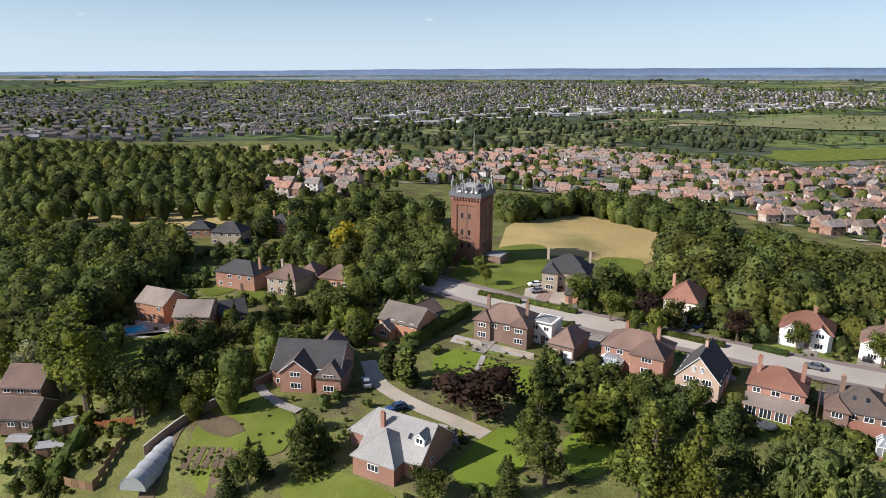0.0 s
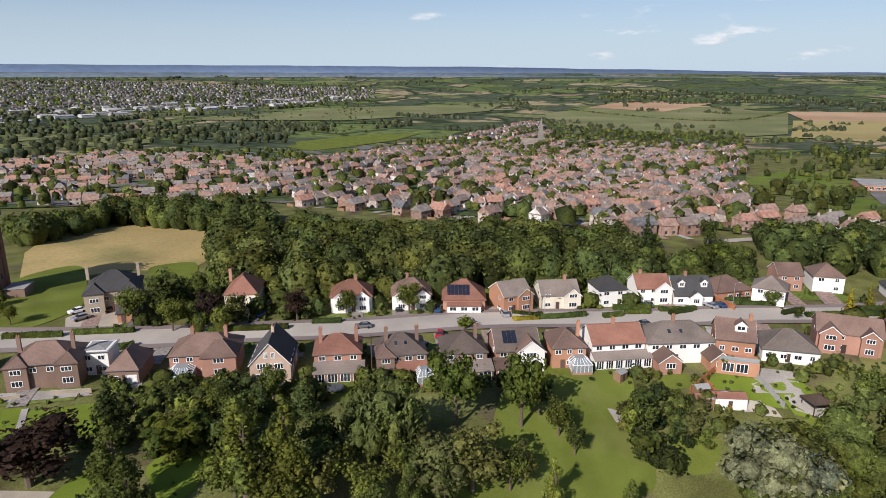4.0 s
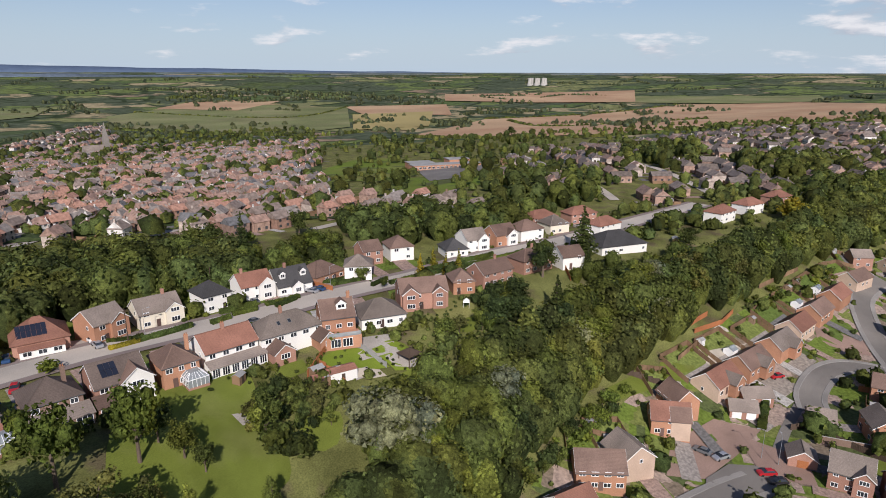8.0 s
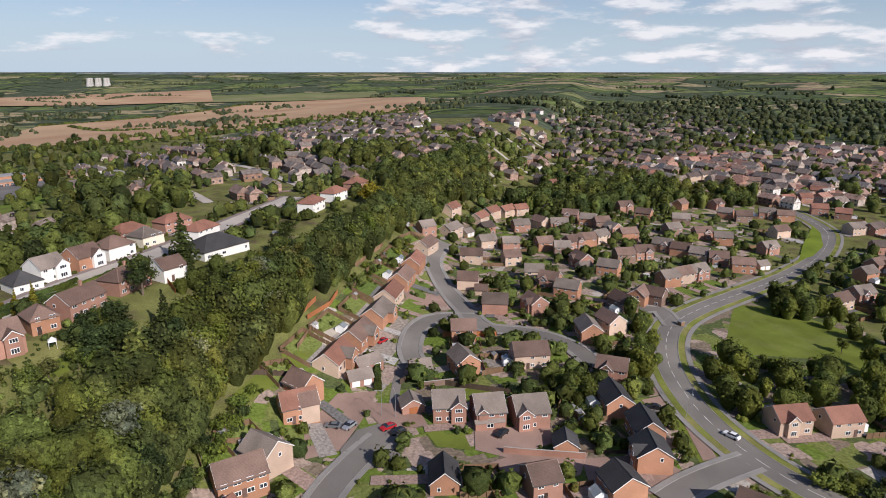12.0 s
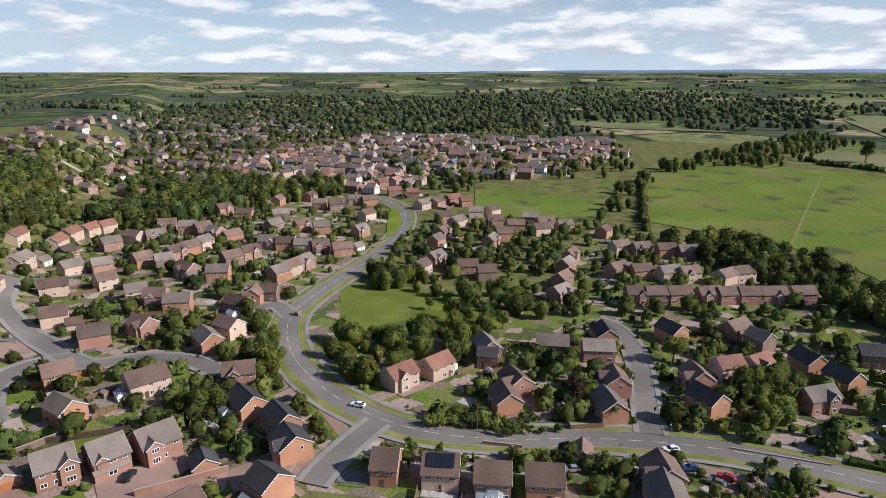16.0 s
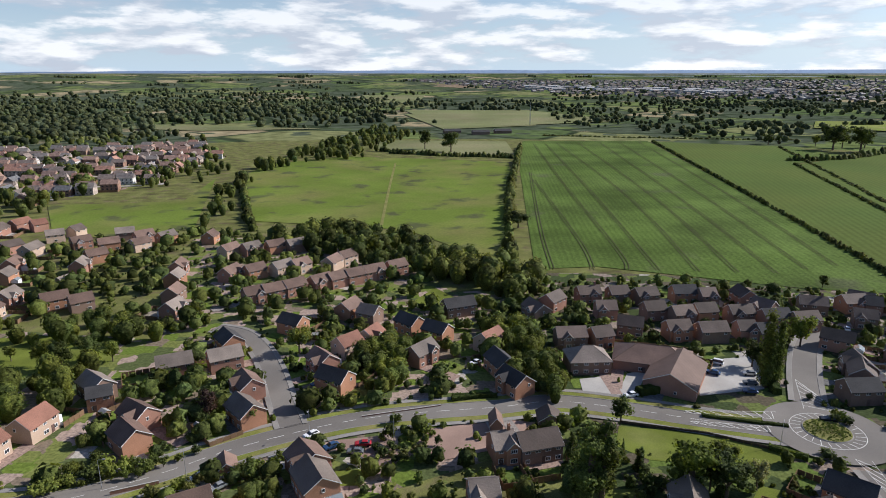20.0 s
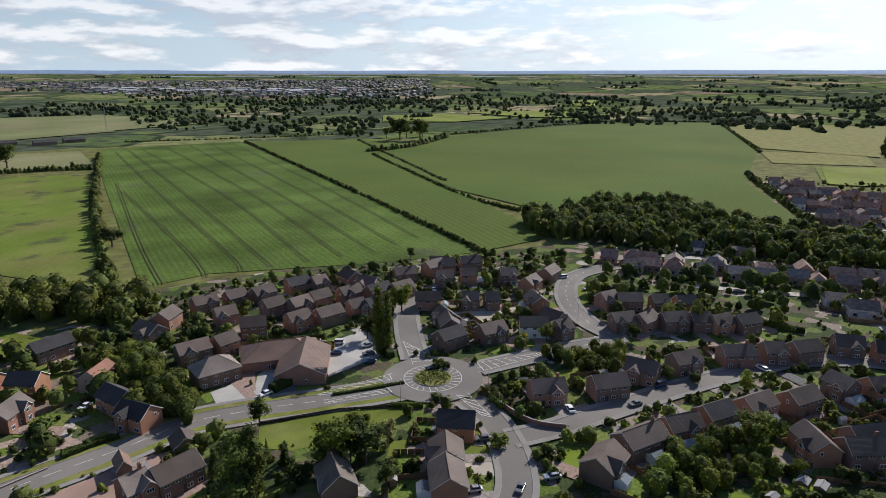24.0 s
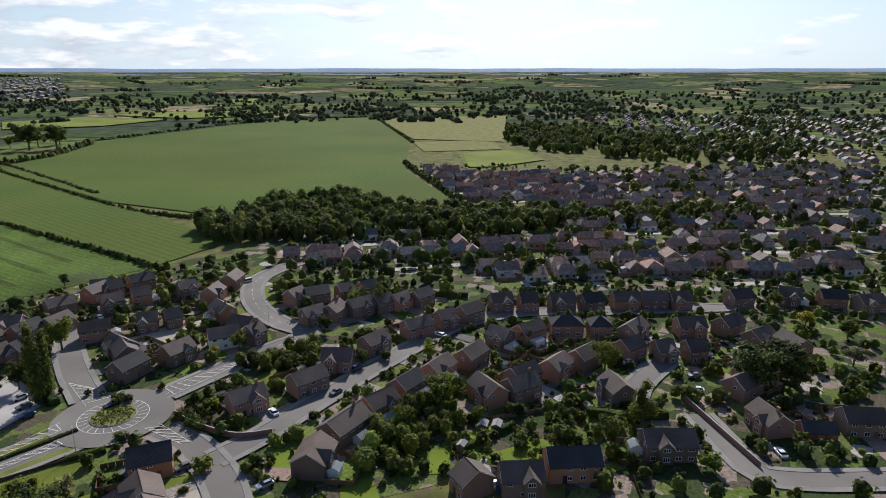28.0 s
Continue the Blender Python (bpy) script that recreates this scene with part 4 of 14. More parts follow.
def gable_roof(parent, x0, x1, d, eave, rise, mat, over=0.32, thick=0.16, base_y=0.0, axis="x", verge="paint_white", name="roof"):
    """Two slopes over a span d about the line y = base_y, drawn from x0 to x1, with ridge tiles and bargeboards. axis 'y' turns it by 90 degrees."""
    half = d / 2 + over
    slope = rise / (d / 2)
    low = eave - slope * over + 0.07
    top = eave + rise + 0.07

    def put(v):
        return [(-y + 0.0, x, z) if axis == "y" else (x, y, z) for x, y, z in v]

    xa, xb = x0 - over * 0.8, x1 + over * 0.8
    if not is_near(parent):
        # one folded shape, its two gable ends painted as verge boards
        line = ((-half, low), (0, top), (half, low), (half, low - 0.22), (0, top - 0.22), (-half, low - 0.22))
        v = [(x, base_y + y, z) for x in (xa, xb) for y, z in line]
        f = [(0, 6, 7, 1), (1, 7, 8, 2), (2, 8, 9, 3), (3, 9, 10, 4), (4, 10, 11, 5), (5, 11, 6, 0), (0, 1, 4, 5), (1, 2, 3, 4), (11, 10, 7, 6), (10, 9, 8, 7)]
        return mesh_ob(name, put(v), f, None, parent, "", [mat, verge or mat], [0] * 6 + [1] * 4)
    g = Geo()
    for s in (-1, 1):
        v = [(xa, base_y, top), (xb, base_y, top), (xb, base_y + s * half, low), (xa, base_y + s * half, low)]
        v += [(x, y, z - thick) for x, y, z in v]
        f = [(0, 1, 2, 3), (7, 6, 5, 4), (0, 3, 7, 4), (1, 5, 6, 2), (3, 2, 6, 7)]
        if s > 0:
            f = [q[::-1] for q in f]
        g.add(put(v), f)
    roof = g.ob(name, mat, parent)
    g = Geo()
    n = max(2, int((xb - xa) / 0.9))
    for k in range(n):
        a, b = xa + (xb - xa) * k / n + 0.01, xa + (xb - xa) * (k + 1) / n - 0.01
        g.add(put([(a, base_y - 0.16, top - 0.06), (b, base_y - 0.16, top - 0.06), (b, base_y, top + 0.09), (a, base_y, top + 0.09), (b, base_y + 0.16, top - 0.06), (a, base_y + 0.16, top - 0.06)]),
              [(0, 1, 2, 3), (3, 2, 4, 5), (0, 3, 5), (1, 4, 2)])
    g.ob("ridge_tiles", mat, roof)
    if verge:
        for x in (xa - 0.03, xb):
            v = []
            for dx in (0, 0.03):
                v += [(x + dx, base_y + half, low - 0.02), (x + dx, base_y, top - 0.02), (x + dx, base_y - half, low - 0.02), (x + dx, base_y - half, low - 0.22), (x + dx, base_y, top - 0.22), (x + dx, base_y + half, low - 0.22)]
            mesh_ob("bargeboard", put(v), [(0, 1, 4, 5), (1, 2, 3, 4), (11, 10, 7, 6), (10, 9, 8, 7), (0, 6, 7, 1), (1, 7, 8, 2), (2, 8, 9, 3), (3, 9, 10, 4), (4, 10, 11, 5), (5, 11, 6, 0)], verge, roof)
    return roof


def hip_roof(parent, x0, x1, y0, y1, eave, rise, mat, over=0.35, name="roof", ridge_cut=1.0):
    xa, xb, ya, yb = x0 - over, x1 + over, y0 - over, y1 + over
    lx, ly = xb - xa, yb - ya
    low = eave - 0.12
    top = eave + rise
    if lx >= ly:
        k = ly / 2 * ridge_cut
        r = [(xa + k, (ya + yb) / 2, top), (xb - k, (ya + yb) / 2, top)]
    else:
        k = lx / 2 * ridge_cut
        r = [((xa + xb) / 2, ya + k, top), ((xa + xb) / 2, yb - k, top)]
    v = [(xa, ya, low), (xb, ya, low), (xb, yb, low), (xa, yb, low)] + r + [(xa, ya, low - 0.18), (xb, ya, low - 0.18), (xb, yb, low - 0.18), (xa, yb, low - 0.18)]
    if lx >= ly:
        f = [(0, 1, 5, 4), (1, 2, 5), (2, 3, 4, 5), (3, 0, 4)]
    else:
        f = [(0, 1, 4), (1, 2, 5, 4), (2, 3, 5), (3, 0, 4, 5)]
    f += [(9, 8, 7, 6), (0, 6, 7, 1), (1, 7, 8, 2), (2, 8, 9, 3), (3, 9, 6, 0)]
    roof = mesh_ob(name, v, f, mat, parent)
    g = Geo()
    lines = [(r[0], r[1])]
    near = ((0, 0), (1, 1), (2, 1), (3, 0)) if lx >= ly else ((0, 0), (1, 0), (2, 1), (3, 1))
    lines += [(v[c], r[e]) for c, e in near]
    for a, b in lines:
        a, b = Vector(a), Vector(b)
        d = (b - a)
        if d.length < 0.2:
            continue
        w = Vector((0, 0, 1)).cross(d).normalized() * 0.14
        u = Vector((0, 0, 0.07))
        g.add([tuple(a - w - u * 0.3), tuple(b - w - u * 0.3), tuple(b + u), tuple(a + u), tuple(b + w - u * 0.3), tuple(a + w - u * 0.3)], [(0, 1, 2, 3), (3, 2, 4, 5)])
    g.ob("hip_tiles", mat, roof)
    return roof


def chimney(parent, x, y, z, h=1.5, mat="brick_red", w=0.75, d=0.55):
    g = Geo().box(x - w / 2, y - d / 2, z - 2.2, x + w / 2, y + d / 2, z + h).box(x - w / 2 - 0.06, y - d / 2 - 0.06, z + h - 0.25, x + w / 2 + 0.06, y + d / 2 + 0.06, z + h - 0.1)
    o = g.ob("chimney", mat, parent)
    for k in (-1, 1) if is_near(parent) else ():
        p = Geo()
        limb(p, (x + k * w * 0.24, y, z + h), (x + k * w * 0.24, y, z + h + 0.4), 0.13, 0.1, 7)
        p.ob("chimney_pot", "clay_pot", o)


def row_windows(parent, side, length, off, z, n, w, h, rng, skip=0.12, centre=0.0):
    for k in range(n):
        if rng.random() < skip:
            continue
        u = centre - length / 2 + length * (k + 0.5) / n
        ww = w * rng.choice((0.8, 1.0, 1.0, 1.15))
        m = {"N": (u, off), "S": (u, -off), "E": (off, u), "W": (-off, u)}[side]
        window(parent, side_matrix(side, m[0], m[1], z), ww, h, 3 if ww > 1.6 else 2)


def conservatory(parent, side, u, off, w, d, h=2.3, z=0.0):
    """White-framed glass lean-to room with a hipped glass roof on the wall that faces side."""
    m = side_matrix(side, *{"N": (u, off), "S": (u, -off), "E": (off, u), "W": (-off, u)}[side], z)
    base = new("conservatory")
    base.empty_display_size = 0.2
    base.parent, base.matrix_basis = parent, m
    base["label"] = "white-framed glass conservatory"
    Geo().box(-w / 2, 0, -0.6, w / 2, d, 0.6).ob("dwarf_wall", "brick_red", base)
    g = Geo().box(-w / 2 + 0.06, 0.02, 0.6, w / 2 - 0.06, d - 0.06, h)
    g.add([(-w / 2, 0, h), (w / 2, 0, h), (w / 2, d, h), (-w / 2, d, h), (-w / 4, 0.02, h + 0.9), (w / 4, 0.02, h + 0.9), (w / 4, d * 0.55, h + 0.9), (-w / 4, d * 0.55, h + 0.9)],
          [(1, 2, 6, 5), (2, 3, 7, 6), (3, 0, 4, 7), (4, 5, 6, 7)])
    g.ob("glazing", "conservatory_glass", base)
    g = Geo()
    n = max(3, int(w / 0.8))
    for k in range(n + 1):
        x = -w / 2 + (w - 0.09) * k / n
        g.box(x, d - 0.09, 0.6, x + 0.09, d, h)
        a, b = Vector((x + 0.045, d, h + 0.03)), Vector(((x + 0.045) * 0.5, d * 0.55, h + 0.94))
        limb(g, a, b, 0.045, 0.045, 4)
    for k in range(max(2, int(d / 0.8)) + 1):
        y = (d - 0.09) * k / max(2, int(d / 0.8))
        for s in (-1, 1):
            g.box(s * w / 2 - (0.09 if s > 0 else 0), y, 0.6, s * w / 2 + (0 if s > 0 else 0.09), y + 0.09, h)
            limb(g, (s * w / 2, y, h + 0.03), (s * w / 4, min(y, d * 0.55), h + 0.94), 0.045, 0.045, 4)
    g.box(-w / 2, d - 0.1, h - 0.06, w / 2, d + 0.02, h + 0.06).box(-w / 2 - 0.02, 0, h - 0.06, -w / 2 + 0.1, d, h + 0.06).box(w / 2 - 0.1, 0, h - 0.06, w / 2 + 0.02, d, h + 0.06)
    g.ob("frame", "upvc", base)
    return base


def wing(parent, side, u, width, proj, inner, eave, wall, tile, rise=None, hip=False, win=True, rng=None, z0=-0.8, label=""):
    """A cross wing: a gabled or hipped block that stands out of the wall that faces side. inner: from the wall's plane back to the ridge."""
    rise = rise if rise is not None else width * 0.40
    e = new("wing")
    e.empty_display_size = 0.2
    e.parent = parent
    # local x runs out of the wall
    turn = {"N": 90, "S": -90, "E": 0, "W": 180}[side]
    px, py = {"N": (u, inner), "S": (u, -inner), "E": (inner, u), "W": (-inner, u)}[side]
    e.matrix_basis = pose(px, py, 0, 0, 0, turn)
    h = width / 2
    back = -inner
    if hip:
        Geo().box(back, -h, z0, proj, h, eave).ob("wall", wall, e)
        hip_roof(e, back, proj, -h, h, eave, rise, tile)
    else:
        Geo().prism([(-h, z0), (h, z0), (h, eave), (0, eave + rise), (-h, eave)], back, proj).ob("wall", wall, e)
        gable_roof(e, back, proj, width, eave, rise, tile)
    if win:
        two = eave > 3.6
        for lev in range(2 if two else 1):
            w = min(width * 0.5, 2.2)
            window(e, pose(proj, 0, 0.9 + lev * 2.6, 0, 0, -90), w, 1.3 if lev == 0 else 1.15, 3 if w > 1.5 else 2)
    return e


def lean_to(parent, side, u, off, width, proj, high, wall, tile, low=2.3, win=2, glass=False):
    """A single-storey addition with a roof that slopes down from the wall facing side."""
    e = new("lean_to")
    e.empty_display_size = 0.2
    e.parent = parent
    e.matrix_basis = side_matrix(side, *{"N": (u, off), "S": (u, -off), "E": (off, u), "W": (-off, u)}[side], 0)
    h = width / 2
    Geo().prism([(0, -0.8), (proj, -0.8), (proj, low), (0, high - 0.1)], -h, h).ob("wall", wall, e)
    v = [(-h - 0.2, 0.02, high), (h + 0.2, 0.02, high), (h + 0.2, proj + 0.3, low - 0.02), (-h - 0.2, proj + 0.3, low - 0.02)]
    v += [(x, y, z - 0.14) for x, y, z in v]
    mesh_ob("roof", v, [(3, 2, 1, 0), (4, 5, 6, 7), (2, 3, 7, 6), (0, 4, 7, 3), (1, 2, 6, 5)], tile, e)
    for k in range(win):
        x = -h + width * (k + 0.5) / win
        if glass:
            window(e, pose(x, proj, 0.1), width / win * 0.8, 2.0, 3)
        else:
            window(e, pose(x, proj, 0.9), min(1.8, width / win * 0.7), 1.15, 2)
    return e


def solar_array(parent, side, u, v, cols, rows, d, eave, rise):
    """Panels on the roof slope that faces side (N or S); u along the ridge, v from ridge to eave 0..1."""
    s = 1 if side == "N" else -1
    slope = math.atan2(rise, d / 2)
    for i in range(cols):
        for j in range(rows):
            x = u + (i - (cols - 1) / 2) * 1.02
            t = v + (j - (rows - 1) / 2) * 1.65 * math.cos(slope) / (d / 2)
            y, z = t * d / 2, eave + rise * (1 - t)
            g = Geo().box(-0.48, -0.8, 0.09, 0.48, 0.8, 0.14)
            o = g.ob("solar_panel", "solar", parent)
            o.matrix_basis = pose(x, s * y, z) @ pose(0, 0, 0, 0 if s < 0 else 0, 0, 0 if s > 0 else 180) @ pose(0, 0, 0, -math.degrees(slope))


def roof_window(parent, side, u, t, d, eave, rise, w=0.8, h=1.1):
    s = 1 if side == "N" else -1
    slope = math.degrees(math.atan2(rise, d / 2))
    m = pose(u, s * t * d / 2, eave + rise * (1 - t)) @ pose(0, 0, 0, 0, 0, 0 if s > 0 else 180) @ pose(0, 0, 0, -slope)
    o = Geo().box(-w / 2, -h / 2, 0.0, w / 2, h / 2, 0.1).ob("roof_window", "lead", parent)
    o.matrix_basis = m
    Geo().box(-w / 2 + 0.08, -h / 2 + 0.08, 0.1, w / 2 - 0.08, h / 2 - 0.08, 0.12).ob("pane", "glass_pane", o)


def dormer(parent, side, u, d, eave, rise, tile, w=1.7, t=0.55):
    s = 1 if side == "N" else -1
    y0 = t * d / 2
    zb = eave + rise * (1 - t)
    e = new("dormer")
    e.empty_display_size = 0.2
    e.parent = parent
    e.matrix_basis = pose(u, s * y0, zb, 0, 0, 90 if s > 0 else -90)
    dep = 1.9
    Geo().prism([(-w / 2, -0.6), (w / 2, -0.6), (w / 2, 1.2), (0, 1.2 + w * 0.42), (-w / 2, 1.2)], -dep, 0.35).ob("wall", "render_white", e)
    gable_roof(e, -dep, 0.35, w, 1.2, w * 0.42, tile, over=0.15, thick=0.1)
    window(e, pose(0.35, 0, 0.15, 0, 0, -90), w * 0.7, 1.0, 2)


HOUSE_LABELS = {"brick_red": "red-brick", "brick_orange": "orange-brick", "brick_brown": "brown-brick", "brick_buff": "buff-brick", "render_white": "white-rendered", "render_cream": "cream-rendered", "stone": "pale stone"}
TILE_LABELS = {"tile_brown": "brown tiled", "tile_red": "red tiled", "tile_grey": "grey tiled", "tile_slate": "dark slate", "tile_pale": "pale grey tiled", "tile_dark": "dark brown tiled", "tile_dimmed": "shade-dimmed grey-brown tiled"}


def house(x, y, rot, L, D, eave=4.6, rise=2.7, roof="g", wall="brick_red", tile="tile_brown", wins="NS", ends=True, chim=(), seed=0, door="S", garage=None, name="house", z=None, skip=0.12, verge="paint_white", label=None, group=""):
    """A house about its centre: L along the ridge (local x), D across. Returns its Empty."""
    rng = random.Random(seed * 7 + int(x * 13 + y * 29))
    form = "bungalow" if eave < 3.6 and name == "house" else name.replace("_", " ")
    text = label or f"{HOUSE_LABELS.get(wall, 'brick')} {'two-storey ' if eave > 3.6 else ''}{form} with a {TILE_LABELS.get(tile, 'tiled')} {'hipped' if roof == 'h' else 'gabled'} roof"
    e = thing(name if name != "house" else ("bungalow" if eave < 3.6 else "house"), x, y, land(x, y) if z is None else z, rot, text, "house" if name == "house" else name.replace("_", " "), group or ("houses of the estate" if land(x, y) < 14 else "houses along the street"))
    hx, hy = L / 2, D / 2
    if roof == "h":
        Geo().box(-hx, -hy, -1.2, hx, hy, eave).ob("wall", wall, e)
        hip_roof(e, -hx, hx, -hy, hy, eave, rise, tile)
    else:
        Geo().prism([(-hy, -1.2), (hy, -1.2), (hy, eave), (0, eave + rise), (-hy, eave)], -hx, hx).ob("wall", wall, e)
        gable_roof(e, -hx, hx, D, eave, rise, tile, verge=verge)
    two = eave > 3.6
    n = max(2, round(L / (2.9 if is_near(e) else 3.4)))
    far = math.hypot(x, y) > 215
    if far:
        # only the long side that faces the camera has windows; the other stays plain
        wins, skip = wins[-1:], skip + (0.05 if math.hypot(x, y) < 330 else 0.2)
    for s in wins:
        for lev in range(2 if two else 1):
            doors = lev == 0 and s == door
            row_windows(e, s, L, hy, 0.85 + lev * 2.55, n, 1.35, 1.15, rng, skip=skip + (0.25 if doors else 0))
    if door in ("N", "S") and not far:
        u = rng.uniform(-0.25, 0.25) * L
        share("door", door_mesh(1.0, 2.1, "door_paint", "door"), e, side_matrix(door, u, hy if door == "N" else -hy, 0.05))
    if garage:
        side, u, mat = garage
        share("garage_door", door_mesh(2.4, 2.1, mat, "garage_door"), e, side_matrix(side, *{"N": (u, hy), "S": (u, -hy), "E": (hx, u), "W": (-hx, u)}[side], 0.03))
    if ends and roof == "g":
        for s in ("E", "W"):
            if rng.random() < 0.6:
                window(e, side_matrix(s, hx if s == "E" else -hx, rng.uniform(-0.2, 0.2) * D, 3.4 if two else 1.0), 0.8, 1.0, 1)
    for c in chim:
        chimney(e, c * hx, 0, eave + rise, 1.3, "brick_red" if wall.startswith("render") else wall)
    FOOT.append((x, y, max(L, D) * 0.55 + 0.8))
    HOUSES.append((x, y, radians(rot), L, D))
    # gutters along the eaves
    for s in (-1, 1) if is_near(e) else ():
        Geo().box(-hx - 0.3, s * (hy + 0.36) - 0.06, eave - 0.42 if roof == "g" else eave - 0.24, hx + 0.3, s * (hy + 0.36) + 0.06, eave - 0.30 if roof == "g" else eave - 0.12).ob("gutter", "steel_dark", e)
    return e


def garage_block(x, y, rot, L=5.6, D=5.4, wall="brick_red", tile="tile_brown", doors=2, eave=2.4, rise=1.9, side="S", mat="garage_white"):
    e = thing("garage", x, y, land(x, y), rot, f"{HOUSE_LABELS.get(wall, 'brick')} garage with a {TILE_LABELS.get(tile, 'tiled')} pitched roof", "garage")
    hx, hy = L / 2, D / 2
    Geo().prism([(-hy, -0.8), (hy, -0.8), (hy, eave), (0, eave + rise), (-hy, eave)], -hx, hx).ob("wall", wall, e)
    gable_roof(e, -hx, hx, D, eave, rise, tile)
    run = {"N": L, "S": L, "E": D, "W": D}[side]
    for k in range(doors):
        u = -run / 2 + run * (k + 0.5) / doors
        p = {"N": (u, hy), "S": (u, -hy), "E": (hx, u), "W": (-hx, u)}[side]
        share("garage_door", door_mesh(min(2.3, run / doors - 0.3), 2.0, mat, "garage_door"), e, side_matrix(side, *p, 0.03))
    return e


# glazing that lets daylight through
_g = material("conservatory_glass", (0.62, 0.68, 0.70), 0.06, 0.05, 0.5, 2.0, 0.0)
_b = _g.node_tree.nodes["Principled BSDF"]
_b.inputs["Transmission Weight"].default_value = 0.65


# ---- cars, hedges, fences, lamps ----
def car_parts(mat, van=False):
    key = ("car", mat, van)
    if key in MESH_CACHE:
        return MESH_CACHE[key]
    h = 0.35 if van else 0.0
    low = [(-2.1, 0.35), (-2.15, 0.72), (-1.95, 0.92), (-0.95 if not van else -1.5, 1.0), (1.75, 1.0), (2.1, 0.86), (2.12, 0.35)]
    bm = bmesh.new()
    rings = []
    for s, inset in ((-0.86, 0.06), (-0.74, 0.0), (0.74, 0.0), (0.86, 0.06)):
        rings.append([bm.verts.new((x * (1 - inset * 0.5), s, z - (inset * 0.6 if z > 0.8 else 0))) for x, z in low])
    n = len(low)
    for a, b in zip(rings, rings[1:]):
        for k in range(n):
            bm.faces.new((a[k], a[(k + 1) % n], b[(k + 1) % n], b[k]))
    bm.faces.new(rings[0][::-1])
    bm.faces.new(rings[-1])
    bmesh.ops.recalc_face_normals(bm, faces=bm.faces[:])
    body = bpy.data.meshes.new("body")
    bm.to_mesh(body)
    bm.free()
    body.materials.append(MATS[mat])
    g = Geo()
    top = 1.48 + h
    back = 1.95 if van else 1.7
    v = [(-1.0 - (0.5 if van else 0), -0.78, 0.98), (back, -0.78, 0.98), (back, 0.78, 0.98), (-1.0 - (0.5 if van else 0), 0.78, 0.98), (-0.25 - (0.7 if van else 0), -0.6, top - 0.06), (back - 0.55 + h, -0.6, top - 0.06), (back - 0.55 + h, 0.6, top - 0.06), (-0.25 - (0.7 if van else 0), 0.6, top - 0.06)]
    g.add(v, [(0, 1, 5, 4), (1, 2, 6, 5), (2, 3, 7, 6), (3, 0, 4, 7)])
    glass = bpy.data.meshes.new("glazing")
    glass.from_pydata(g.v, [], g.f)
    glass.materials.append(MATS["glass_pane"])
    x0, x1 = v[4][0] - 0.04, v[5][0] + 0.04
    g = Geo()
    g.add([(x0, -0.63, top - 0.07), (x1, -0.63, top - 0.07), (x1, 0.63, top - 0.07), (x0, 0.63, top - 0.07), (x0 + 0.12, -0.52, top), (x1 - 0.12, -0.52, top), (x1 - 0.12, 0.52, top), (x0 + 0.12, 0.52, top)],
          [(4, 5, 6, 7), (0, 1, 5, 4), (1, 2, 6, 5), (2, 3, 7, 6), (3, 0, 4, 7), (3, 2, 1, 0)])
    roof = bpy.data.meshes.new("roof")
    roof.from_pydata(g.v, [], g.f)
    roof.materials.append(MATS[mat])
    g = Geo()
    limb(g, (0, -0.1, 0), (0, 0.1, 0), 0.32, 0.32, 12)
    g.f.append(tuple(range(11, -1, -1)))
    wheel = bpy.data.meshes.new("wheel")
    wheel.from_pydata(g.v, [], g.f)
    wheel.materials.append(MATS["tyre"])
    MESH_CACHE[key] = (body, glass, roof, wheel)
    return MESH_CACHE[key]


CAR_LABELS = {"car_white": "white", "car_silver": "silver", "car_black": "black", "car_blue": "dark blue", "car_red": "red", "car_grey": "dark grey", "car_yellow": "bright yellow-green"}


def car(x, y, rot, mat="car_silver", van=False, z=None):
    body, glass, roof, wheel = car_parts(mat, van)
    e = thing("van" if van else "car", x, y, (land(x, y) + 0.29) if z is None else z, rot, f"parked {CAR_LABELS[mat]} {'van' if van else 'hatchback car'} on the paving", "van" if van else "car", "parked cars")
    for nm, me in (("body", body), ("glazing", glass), ("roof", roof)):
        o = new(nm, me)
        o.parent = e
    for sx in (-1.32, 1.32):
        for sy in (-0.78, 0.78):
            share("wheel", wheel, e, pose(sx, sy, 0.32))
    return e


